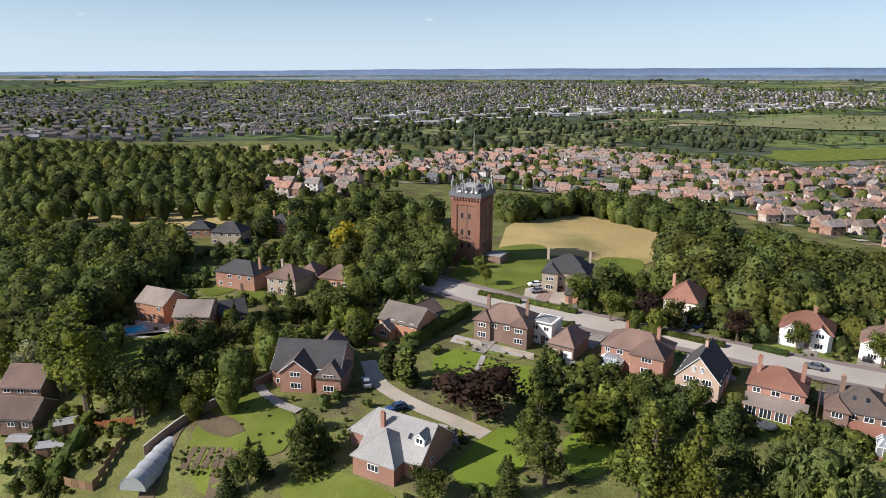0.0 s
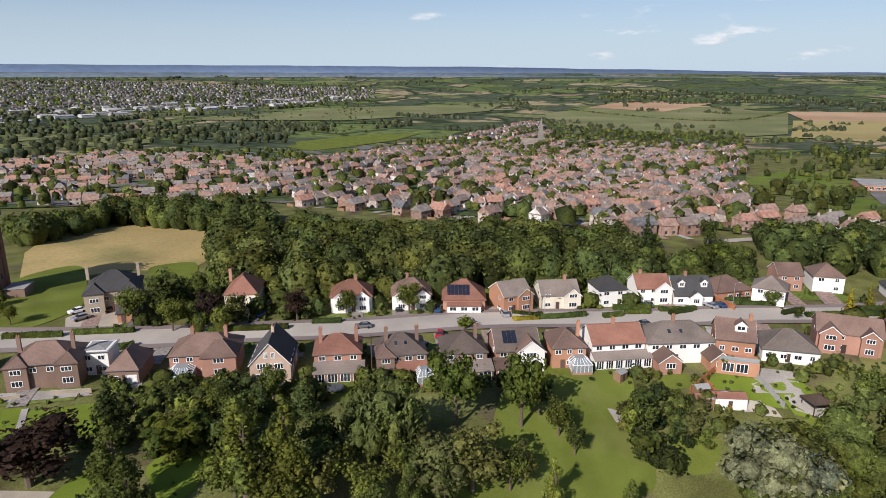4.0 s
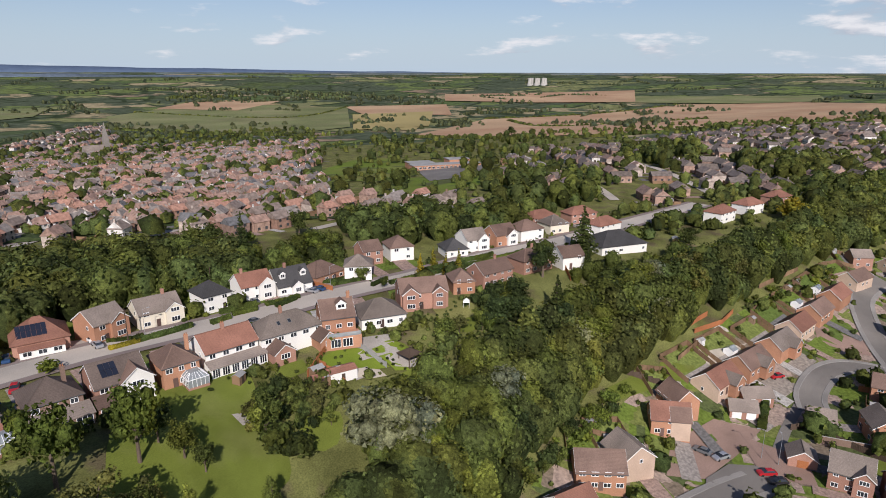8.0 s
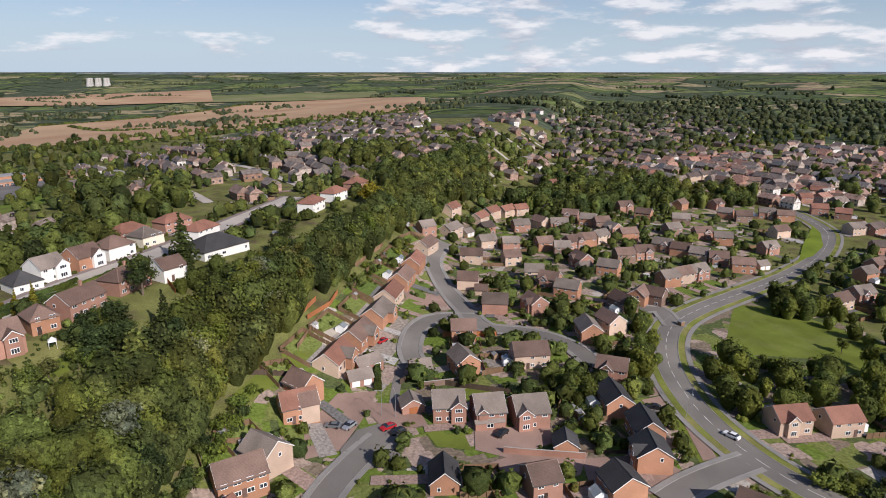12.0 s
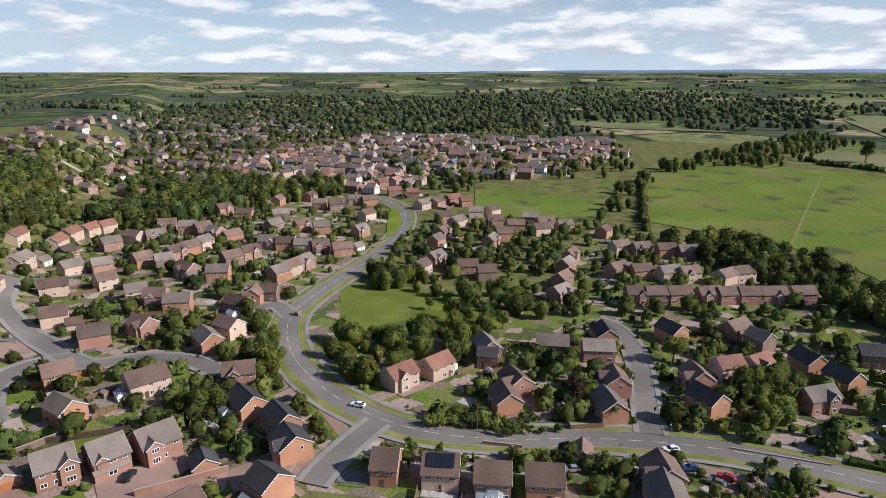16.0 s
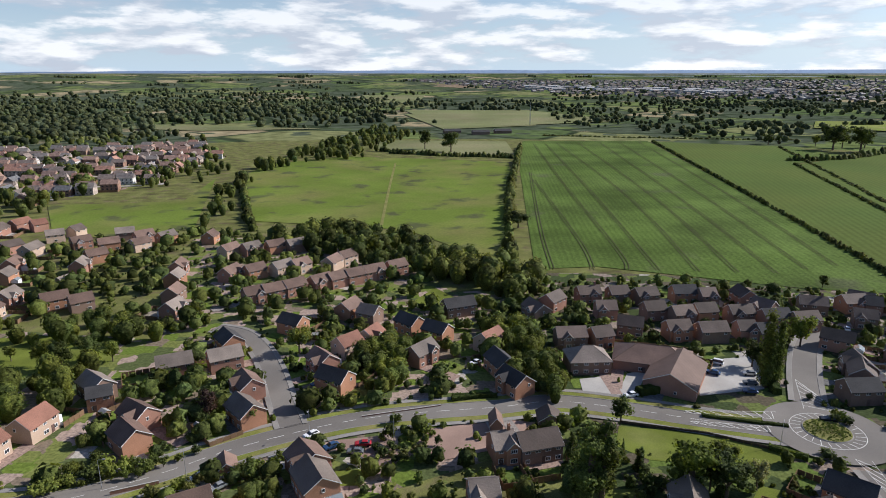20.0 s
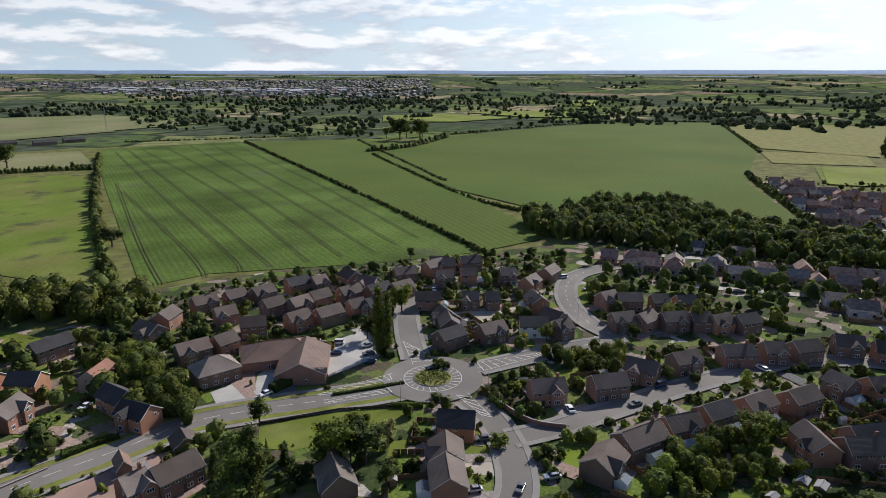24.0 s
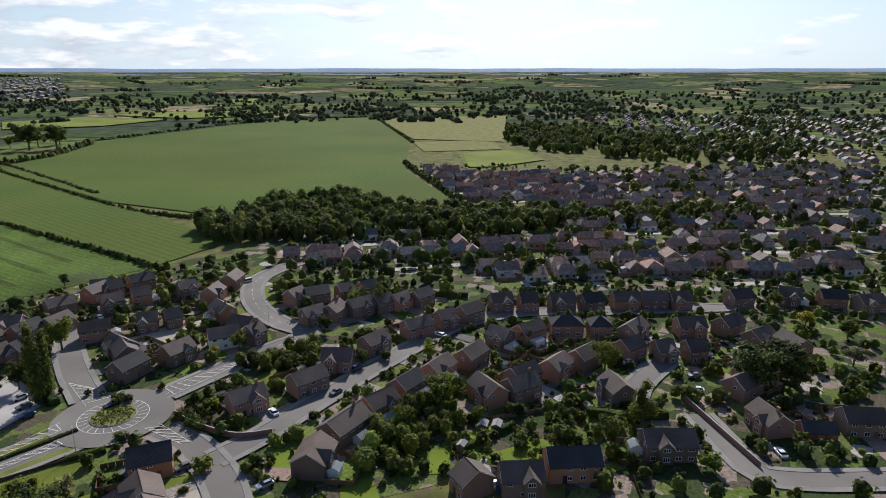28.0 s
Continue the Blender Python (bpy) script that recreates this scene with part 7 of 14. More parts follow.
patch('field', [(-759.3, -394.9), (-840.5, -314.7), (-736.7, -262.4), (-675.3, -336.7)], 'dry_grass', label='pale stubble field', category='field')
patch('field', [(18.5, 214.2), (26.9, 267.8), (41.4, 301.5), (68.2, 309.5), (88.9, 299.8), (98.6, 266.1), (80.2, 221.3), (63.3, 204.8), (48.0, 216.5)], 'stubble', label='dry straw-coloured meadow beside the water tower', category='field')
patch('field', [(-193.4, 289.3), (-152.6, 307.6), (-105.3, 310.5), (-91.6, 273.1), (-116.5, 266.6)], 'stubble', label='dry meadow among trees', category='field')
patch('field', [(534.2, 250.3), (638.1, 249.8), (631.5, 194.8), (432.0, 143.9), (443.7, 187.8)], 'pasture', label='school playing field', category='field')
patch('field', [(434.5, 149.0), (485.5, 84.2), (400.8, 63.9), (337.1, 92.8), (354.0, 121.6)], 'pasture', label='grass below the school', category='field')
patch('field', [(1085.6, 344.6), (1589.3, 292.4), (1825.3, 40.3), (2226.8, -213.5), (2297.7, -559.0), (1989.9, -714.9), (1184.6, -429.5), (1206.9, -210.5), (986.6, -20.3), (911.0, 134.7)], 'ploughed', label='wide red-brown harvested field', category='field')
patch('field', [(1271.5, 1119.8), (1757.7, 1175.4), (1902.4, 786.0), (1285.1, 526.3), (1087.8, 579.6), (1119.3, 920.8)], 'haze_pasture', label='green hillside pasture', category='field')
patch('field', [(1595.2, 1248.5), (1979.9, 1343.4), (1916.1, 1014.1), (1757.7, 1175.4)], 'ploughed', label='brown hilltop field', category='field')
patch('field', [(1603.9, 647.8), (1641.3, 451.1), (1243.3, 371.0), (1235.0, 499.8)], 'ripe', label='pale stubble field', category='field')
patch('field', [(1899.6, 794.2), (2079.4, 514.1), (1694.1, 403.3), (1664.1, 647.4)], 'ploughed', label='brown harvested field', category='field')
patch('field', [(2262.7, 145.7), (2556.5, -103.4), (2620.1, -726.3), (2266.6, -662.2), (2272.7, -217.6)], 'haze_pasture', label='distant green field', category='field')
patch('field', [(183.1, -196.7), (174.1, -211.3), (137.9, -217.7), (108.4, -214.4), (103.4, -193.0), (135.7, -182.4), (147.6, -156.6)], 'lawn', label='mown green park with a worn path', category='field')
patch('field', [(269.3, -455.3), (178.4, -468.2), (187.9, -574.0), (140.2, -379.1), (209.6, -354.7)], 'pasture', label='rough grass common with dry patches', category='field')
patch('field', [(65.0, -905.2), (-108.4, -882.7), (-101.3, -729.7), (-22.5, -737.6), (59.1, -794.6)], 'haze_pasture', label='green paddock', category='field')
patch('field', [(50.5, -1474.6), (-246.4, -1486.3), (-193.9, -1151.1), (-27.9, -1075.8)], 'haze_pasture', label='distant green field', category='field')
patch('field', [(789.6, -1311.0), (506.5, -1196.9), (171.6, -1092.1), (362.6, -1054.5), (629.4, -1141.5)], 'haze_pasture', label='distant green field', category='field')
patch('field', [(227.0, -2332.4), (2.8, -2331.3), (26.9, -1911.2), (155.0, -1916.5)], 'haze_pasture', label='distant green field', category='field')
patch('field', [(55.3, -1633.8), (-253.5, -1624.9), (-390.5, -1261.6), (-144.6, -1144.8), (-6.0, -1271.3)], 'haze_pasture', label='flat green field', category='field')
patch('field', [(1375.8, 1214.3), (1751.4, 1258.3), (1995.2, 956.5), (1225.1, 578.6), (1128.3, 689.3), (1130.6, 971.8)], 'haze_pasture', label='green hillside pasture', category='field')
patch('field', [(1636.8, 1268.4), (1985.8, 1345.6), (2029.5, 1079.8), (1657.4, 1021.3)], 'ploughed', label='brown hilltop field', category='field')
patch('field', [(456.6, 928.5), (604.0, 1018.1), (762.3, 980.8), (647.2, 902.1), (453.4, 846.4)], 'lawn', label='bright green sports field', category='field')
patch('field', [(530.8, 1588.4), (981.6, 1756.9), (1563.1, 1557.7), (1310.8, 1369.1), (818.0, 1352.2)], 'haze_pasture', label='pale green water meadow', category='field')
patch('field', [(502.2, 988.2), (698.7, 1019.8), (631.1, 918.2), (457.8, 890.4)], 'lawn', label='bright green sports field', category='field')
patch('field', [(-261.4, 779.0), (-215.1, 838.7), (-186.4, 736.8), (-223.6, 682.9)], 'ripe', label='pale field by the town', category='field')
patch('field', [(2508.8, 627.3), (2856.7, -97.9), (2292.7, -84.4), (2214.6, 230.3), (2215.6, 552.1)], 'ploughed', label='red-brown harvested field', category='field', lift=0.6)
patch('field', [(1634.4, 661.7), (1803.2, 484.6), (1347.8, 371.2), (1210.0, 488.3)], 'ripe', label='pale stubble field', category='field', lift=0.6)
road('road', [(-12.4, 189.6), (-1.0, 180.7), (11.3, 171.4), (33.6, 158.4), (57.6, 145.2), (79.5, 130.8), (106.5, 115.8), (120.9, 105.2), (136.9, 92.4), (149.5, 83.0), (164.6, 72.8), (187.0, 55.3), (214.1, 38.5), (242.0, 15.0), (283.2, -13.3), (332.9, -46.9)], 8.5, mat='old_asphalt', label='pale worn residential street', walk_mat='red_asphalt', walk_w=2.4)
road('road', [(313.9, -375.4), (280.4, -358.6), (254.3, -338.1), (225.3, -295.9), (206.1, -251.8), (192.9, -211.5), (182.6, -180.1), (173.6, -159.9), (161.9, -145.4), (144.8, -132.1), (126.3, -123.2), (110.5, -119.0), (93.5, -118.4), (79.0, -122.3), (64.2, -131.1), (49.8, -142.2), (33.9, -150.7), (20.2, -156.1), (3.7, -159.5), (-19.6, -162.2), (-36.0, -165.1), (-54.2, -160.8), (-72.4, -154.3), (-94.9, -147.2)], 7.4, label='grey main road that curves through the estate', marks=(4, 2.5), walk_w=1.7, verge_w=2.2)
road('road', [(-108.0, -161.8), (-117.9, -181.1), (-129.7, -200.3), (-142.4, -215.0)], 7.0, label='short grey road north of the roundabout', lift=0.4, walk_w=1.6)
road('road', [(-119.6, -144.5), (-134.6, -142.0), (-155.5, -138.2), (-174.0, -134.1), (-178.6, -150.1), (-187.3, -167.5), (-202.4, -183.8), (-219.6, -193.0), (-239.5, -193.1), (-259.5, -189.0)], 7.0, label='grey road that bends through the estate', marks=(2, 4), lift=0.4, walk_w=1.6)
road('road', [(-105.1, -129.7), (-103.4, -118.2), (-97.9, -105.1), (-91.3, -94.9), (-84.7, -88.6), (-75.5, -83.3)], 7.0, label='grey estate road off the roundabout', lift=0.4, walk_w=1.6)
road('road', [(-100.6, -107.9), (-113.7, -104.6), (-132.4, -102.2), (-163.8, -97.8), (-198.1, -90.5), (-208.8, -85.9), (-222.8, -75.1), (-235.6, -56.1), (-244.3, -35.8), (-253.7, -19.9), (-267.7, 4.3)], 6.2, label='grey residential estate road', lift=0.42, walk_w=1.6)
road('road', [(-204.7, -14.5), (-193.1, -18.3), (-180.6, -20.7), (-169.9, -20.1)], 6.5, label='grey cul-de-sac in the estate', lift=0.4, walk_w=1.4)
road('road', [(-172.7, -2.9), (-164.1, 2.2), (-155.5, 7.3), (-149.2, 12.8), (-150.8, 22.2), (-155.3, 32.6), (-159.7, 42.0)], 6.0, label='grey estate road', lift=0.4, walk_w=1.6)
road('road', [(97.3, -116.3), (96.2, -106.3), (94.4, -95.5), (91.8, -86.5)], 5.6, label='short grey side road', lift=0.4, walk_w=1.5)
road('road', [(36.4, -153.3), (41.9, -167.4), (49.1, -186.9), (58.0, -205.3), (67.2, -217.5), (78.1, -222.8)], 6.0, label='grey side road into the estate', lift=0.4, walk_w=1.5)
road('road', [(169.8, -155.7), (185.6, -161.6), (187.1, -153.9)], 5.6, label='short grey side road', lift=0.4, walk_w=1.5)
road('road', [(288.1, -113.5), (265.1, -98.8), (242.0, -93.6), (212.1, -91.2), (191.6, -90.6), (181.9, -102.2), (166.9, -110.3), (150.5, -109.6)], 6.0, label='grey curving estate road', lift=0.4, walk_w=1.6)
road('road', [(201.2, -91.2), (205.7, -79.1), (197.8, -68.0), (182.6, -59.8), (172.5, -58.3)], 5.6, label='grey cul-de-sac in the estate', lift=0.41, walk_w=1.4)
road('path', [(175.1, -55.1), (160.5, -48.4), (144.9, -42.4)], 2.6, label='narrow grey footpath between fences', lift=0.2, walk_w=0, kerbs=False)
road('road', [(135.6, -37.1), (130.7, -31.0), (122.4, -22.6), (114.7, -16.9)], 6.0, label='grey cul-de-sac with a turning circle', lift=0.41, walk_w=1.5)
patch('road_turning_circle', [(134.1, -26.2), (141.2, -32.0), (142.2, -38.1), (137.1, -42.7), (130.7, -42.2), (125.7, -37.9), (124.1, -29.5), (128.3, -25.7)], 'asphalt', lift=0.46, label='grey asphalt turning circle', category='road')
road('track', [(-16.9, 133.6), (-13.3, 122.6), (-5.4, 113.5), (1.7, 107.8), (7.7, 102.5)], 3.6, mat='gravel', label='buff gravel private drive between gardens', lift=0.2, walk_w=0, kerbs=False)
road('road', [(-35.7, 200.3), (-16.4, 189.6), (-2.4, 182.8), (4.3, 177.8)], 5.0, mat='old_asphalt', label='lane beyond the water tower', lift=0.2, walk_w=0)
road('track', [(-50.7, 94.0), (-51.2, 104.1), (-49.9, 112.1), (-41.2, 120.1), (-29.2, 136.6), (-20.3, 149.6)], 3.2, mat='soil', label='shaded track beside a wall', lift=0.15, walk_w=0, kerbs=False)
patch('gardens', [(115.0, 10.8), (152.8, -9.0), (200.6, -35.5), (298.2, -99.1), (371.6, -183.7), (356.4, -389.1), (96.1, -119.1)], 'plots', lift=0.05, step=6, label='small estate gardens of grass, beds and paving')
patch('gardens', [(96.6, -81.9), (131.0, -65.2), (180.3, -95.6), (156.1, -132.9)], 'plots', lift=0.06, step=6, label='small estate gardens of grass, beds and paving')
patch('gardens', [(138.2, -133.5), (162.8, -176.9), (166.1, -225.0), (94.2, -212.8), (133.6, -361.4), (66.6, -354.2), (10.2, -306.1), (-11.0, -261.0), (-56.1, -269.1), (-37.2, -148.2), (91.5, -84.6)], 'plots', lift=0.06, step=6, label='small estate gardens of grass, beds and paving')
patch('gardens', [(-32.2, -234.1), (-54.4, -288.1), (-107.2, -283.8), (-208.8, -249.8), (-284.2, -231.9), (-404.2, -68.9), (-152.4, -17.2), (-16.1, -152.4)], 'west_plots', lift=0.07, step=6, label='small estate gardens of grass, beds and paving')
patch('gardens', [(-344.7, -84.3), (-738.8, 127.9), (-146.1, 36.4), (-118.9, -26.0)], 'west_plots', lift=0.05, step=65, label='small estate gardens of grass, beds and paving')
patch('town_ground', [(-36.9, 460.7), (-56.8, 771.7), (237.4, 1048.9), (614.1, 840.1), (947.1, 851.8), (1112.1, 523.4), (262.4, 117.2), (227.9, 184.5), (189.6, 257.7), (161.8, 379.8)], 'town_ground', lift=0.2, label='gardens, yards and streets of the town')
patch('town_ground', [(259.9, 303.9), (746.5, 848.1), (915.0, 488.7), (406.7, 176.4), (260.1, 102.7)], 'town_ground', lift=0.25, label='gardens, yards and streets of the town')
patch('lawn', spline([(-78.6, 145.9), (-68.6, 150.0), (-66.6, 134.1), (-72.2, 133.1)], 2.0, True), 'lawn', label='mown garden lawn', category='lawn', lift=0.14)
patch('field', [(-745.4, -1233.4), (-902.3, -1221.0), (-927.2, -1013.2), (-763.0, -993.2), (-651.5, -1081.4)], 'pasture_bright', label='bright green pasture between hedges', category='field', lift=0.6, step=30)
patch('field', [(-965.8, -1234.8), (-1178.7, -1156.7), (-1175.8, -970.0), (-1045.0, -950.3), (-961.3, -1011.8)], 'pasture_bright', label='bright green pasture between hedges', category='field', lift=0.6, step=30)
patch('field', [(-1524.2, -1420.0), (-1614.0, -1382.6), (-1396.6, -1198.0), (-1364.2, -1256.7)], 'pasture_bright', label='bright green pasture between hedges', category='field', lift=0.6, step=30)
patch('field', [(-679.3, -290.2), (-727.2, -251.0), (-663.4, -187.8), (-594.8, -216.6), (-580.0, -240.5)], 'pasture_bright', label='bright green playing field beside the terraces', category='field', lift=0.6, step=30)
for lawn_edge in ([(-136.7, -57.5), (-146.9, -51.8), (-142.5, -47.6), (-132.6, -53.6)], [(-129.3, -49.8), (-143.2, -38.1), (-139.6, -31.6), (-128.6, -41.8)], [(-107.2, -76.2), (-110.3, -68.9), (-104.1, -63.3), (-100.5, -71.4)],
                  [(-109.5, -97.7), (-115.3, -91.8), (-106.8, -87.1), (-102.5, -90.6)], [(-140.5, -125.3), (-151.5, -122.2), (-143.0, -116.8), (-135.7, -119.4)], [(-126.4, -62.2), (-128.8, -57.1), (-119.6, -54.0), (-117.4, -58.1)]):
    patch('lawn', lawn_edge, 'lawn_bright', label='bright green mown back-garden lawn', category='lawn', lift=0.2)
patch('lawn', [(-2.7, 130.1), (3.0, 139.7), (8.8, 135.7), (2.5, 125.6)], 'lawn_striped', label='garden lawn mown in neat stripes', category='lawn', lift=0.14)
patch('lawn', [(5.0, 124.9), (10.6, 134.7), (20.0, 128.5), (16.6, 118.2)], 'lawn_striped', label='garden lawn mown in neat stripes', category='lawn', lift=0.14)
patch('lawn', spline([(1.5, 92.2), (8.8, 103.8), (15.7, 105.8), (13.1, 92.6), (5.8, 86.4)], 2.0, True), 'lawn_bright', label='mown garden lawn', category='lawn', lift=0.14)
patch('lawn', spline([(21.8, 101.9), (28.1, 102.9), (31.9, 99.2), (25.1, 90.3), (20.7, 91.0)], 2.0, True), 'lawn_bright', label='mown garden lawn', category='lawn', lift=0.14)
patch('lawn', spline([(-46.9, 108.5), (-39.6, 118.9), (-28.4, 109.9), (-28.1, 99.5), (-34.9, 98.8), (-37.8, 92.1), (-43.2, 96.5)], 2.0, True), 'lawn', label='mown garden lawn', category='lawn', lift=0.14)
patch('lawn', spline([(-26.3, 91.6), (-21.2, 94.2), (-13.2, 90.8), (-7.3, 85.4), (-23.7, 88.1)], 2.0, True), 'lawn', label='mown garden lawn', category='lawn', lift=0.14)
patch('lawn', spline([(-28.6, 148.1), (-20.3, 149.6), (-12.9, 145.3), (-15.0, 140.6), (-25.0, 143.0)], 2.0, True), 'lawn', label='mown garden lawn', category='lawn', lift=0.14)
patch('lawn', spline([(1.0, 188.4), (19.6, 224.0), (37.1, 231.8), (34.1, 202.3), (28.3, 184.4), (14.0, 176.0), (4.3, 180.5)], 2.0, True), 'lawn', label='mown garden lawn', category='lawn', lift=0.14)
patch('lawn', spline([(-72.7, 182.8), (-67.4, 189.8), (-62.2, 184.4), (-67.5, 177.7)], 2.0, True), 'lawn', label='mown garden lawn', category='lawn', lift=0.14)
patch('lawn', spline([(-60.9, 180.2), (-56.8, 186.5), (-51.8, 177.6), (-55.4, 172.9)], 2.0, True), 'lawn', label='mown garden lawn', category='lawn', lift=0.14)
patch('lawn', spline([(27.6, 133.6), (32.1, 130.7), (29.7, 125.2), (26.5, 127.9)], 2.0, True), 'lawn', label='mown garden lawn', category='lawn', lift=0.14)
patch('lawn', spline([(52.3, 72.1), (70.4, 73.1), (84.4, 82.1), (102.0, 84.8), (106.8, 78.3), (112.3, 71.9), (101.5, 62.0), (95.5, 53.7), (88.2, 52.3), (69.1, 60.4)], 2.0, True), 'lawn', label='mown garden lawn', category='lawn', lift=0.14)
patch('lawn', spline([(125.7, 60.3), (133.6, 55.5), (130.0, 48.3), (123.3, 52.1)], 2.0, True), 'lawn', label='mown garden lawn', category='lawn', lift=0.14)
patch('lawn', spline([(134.8, 49.6), (139.2, 47.9), (137.9, 42.6), (133.3, 44.9)], 2.0, True), 'lawn', label='mown garden lawn', category='lawn', lift=0.14)
patch('lawn', spline([(127.1, 43.0), (135.5, 37.7), (133.5, 36.4), (126.7, 40.3)], 2.0, True), 'lawn', label='mown garden lawn', category='lawn', lift=0.14)
patch('lawn', spline([(155.7, 41.1), (163.6, 36.4), (161.6, 27.6), (152.0, 31.8), (151.5, 38.4)], 2.0, True), 'lawn', label='mown garden lawn', category='lawn', lift=0.14)
patch('lawn', spline([(176.7, 14.8), (182.3, 9.1), (180.7, 5.0), (174.0, 10.5)], 2.0, True), 'lawn', label='mown garden lawn', category='lawn', lift=0.14)
patch('lawn', spline([(105.8, 56.5), (111.3, 50.2), (104.0, 47.7), (99.7, 51.7)], 2.0, True), 'lawn', label='mown garden lawn', category='lawn', lift=0.14)
patch('lawn', spline([(58.0, 110.3), (64.9, 104.7), (59.2, 99.9), (54.9, 104.0)], 2.0, True), 'lawn', label='mown garden lawn', category='lawn', lift=0.14)
patch('lawn', spline([(47.6, 112.3), (51.2, 107.3), (47.2, 101.9), (45.8, 106.8)], 2.0, True), 'lawn', label='mown garden lawn', category='lawn', lift=0.14)
patch('lawn', spline([(116.7, 67.1), (122.2, 63.6), (119.7, 60.8), (114.0, 64.0)], 2.0, True), 'lawn', label='mown garden lawn', category='lawn', lift=0.14)
patch('lawn', [(272.1, -346.8), (259.4, -338.4), (236.7, -312.5), (225.2, -291.0), (221.3, -276.5), (243.4, -305.3)], 'lawn_bright', label='mown grass inside the road bend', category='lawn', lift=0.36)
patch('lawn', [(153.2, -3.7), (167.4, -13.9), (162.1, -16.7), (152.3, -7.9)], 'lawn', label='mown garden lawn', category='lawn', lift=0.14)
patch('lawn', [(171.2, -17.8), (181.1, -24.6), (180.3, -27.7), (169.1, -20.8)], 'lawn', label='mown garden lawn', category='lawn', lift=0.14)
patch('lawn', [(134.1, 146.4), (140.5, 139.4), (131.4, 131.1), (126.1, 135.8)], 'lawn', label='mown garden lawn', category='lawn', lift=0.14)
patch('lawn', spline([(86.7, 205.2), (97.2, 199.3), (88.0, 180.6), (79.6, 184.1)], 2.0, True), 'lawn', label='mown garden lawn', category='lawn', lift=0.14)
patch('lawn', spline([(127.9, 140.9), (137.3, 138.6), (124.7, 125.4), (117.6, 126.8)], 2.0, True), 'lawn', label='mown garden lawn', category='lawn', lift=0.14)
patch('lawn', spline([(161.6, 124.6), (165.3, 119.3), (149.8, 108.2), (145.7, 110.6)], 2.0, True), 'lawn', label='mown garden lawn', category='lawn', lift=0.14)
patch('lawn', spline([(118.5, 112.6), (123.7, 107.8), (120.0, 104.3), (114.6, 108.7)], 2.0, True), 'lawn', label='mown garden lawn', category='lawn', lift=0.14)
patch('lawn', spline([(55.3, 215.9), (69.1, 214.7), (61.2, 194.2), (52.1, 197.5)], 2.0, True), 'lawn', label='mown garden lawn', category='lawn', lift=0.14)
patch('lawn', [(136.3, -48.0), (131.2, -56.8), (123.1, -55.5), (127.7, -48.3)], 'lawn', label='mown garden lawn', category='lawn', lift=0.14)
patch('lawn', [(152.4, -65.6), (150.4, -74.5), (141.0, -71.1), (145.3, -63.7)], 'lawn', label='mown garden lawn', category='lawn', lift=0.14)
patch('lawn', [(136.6, -89.5), (133.8, -95.1), (127.5, -90.5), (130.2, -86.0)], 'lawn', label='mown garden lawn', category='lawn', lift=0.14)
patch('lawn', [(131.4, -103.3), (121.4, -100.1), (120.3, -94.4)], 'lawn', label='mown garden lawn', category='lawn', lift=0.14)
patch('lawn', [(132.3, -119.4), (117.8, -114.8), (102.2, -112.1), (98.8, -111.8), (100.1, -103.7), (114.1, -109.1)], 'lawn', label='mown garden lawn', category='lawn', lift=0.14)
patch('lawn', [(77.9, -123.1), (76.0, -135.7), (67.5, -137.6), (58.3, -143.3), (56.7, -139.9), (69.2, -129.7)], 'lawn', label='mown garden lawn', category='lawn', lift=0.14)
patch('lawn', [(57.8, -146.9), (40.4, -160.2), (39.8, -156.4), (55.1, -142.5)], 'lawn', label='mown garden lawn', category='lawn', lift=0.14)
patch('lawn', [(59.7, -210.9), (56.6, -214.2), (50.0, -191.6), (52.9, -188.6)], 'lawn', label='mown garden lawn', category='lawn', lift=0.14)
patch('lawn', [(175.8, -20.6), (180.7, -28.1), (168.9, -23.6), (167.1, -17.7)], 'lawn', label='mown garden lawn', category='lawn', lift=0.14)
patch('lawn', [(206.9, -42.4), (222.8, -56.5), (224.1, -63.8), (208.1, -51.8)], 'lawn', label='mown garden lawn', category='lawn', lift=0.14)
patch('lawn', [(-50.8, -151.6), (-72.6, -147.4), (-90.2, -138.7), (-90.0, -135.8), (-76.9, -131.9), (-53.8, -136.0), (-47.3, -142.3)], 'lawn', label='mown garden lawn', category='lawn', lift=0.14)
patch('lawn', [(63.5, -213.1), (58.9, -210.5), (54.8, -190.2), (58.6, -194.5)], 'lawn', label='mown garden lawn', category='lawn', lift=0.14)
patch('lawn', [(6.2, -249.5), (-3.3, -267.3), (-12.6, -252.4), (-3.0, -242.7)], 'lawn', label='mown garden lawn', category='lawn', lift=0.14)
patch('lawn', [(56.7, -144.7), (39.5, -156.8), (38.2, -153.9), (55.2, -142.1)], 'lawn', label='mown garden lawn', category='lawn', lift=0.14)
patch('lawn', [(73.5, -132.3), (58.7, -142.1), (56.7, -138.3), (70.6, -129.0)], 'lawn', label='mown garden lawn', category='lawn', lift=0.14)
patch('lawn', [(23.9, -133.3), (13.3, -134.2), (15.3, -127.7), (23.0, -127.4)], 'lawn', label='mown garden lawn', category='lawn', lift=0.14)
patch('lawn', [(-38.3, -124.3), (-47.6, -125.1), (-45.0, -121.2), (-37.6, -121.4)], 'lawn', label='mown garden lawn', category='lawn', lift=0.14)
patch('lawn', [(-87.5, -115.3), (-95.5, -109.3), (-93.6, -104.0), (-87.2, -106.1)], 'lawn', label='mown garden lawn', category='lawn', lift=0.14)
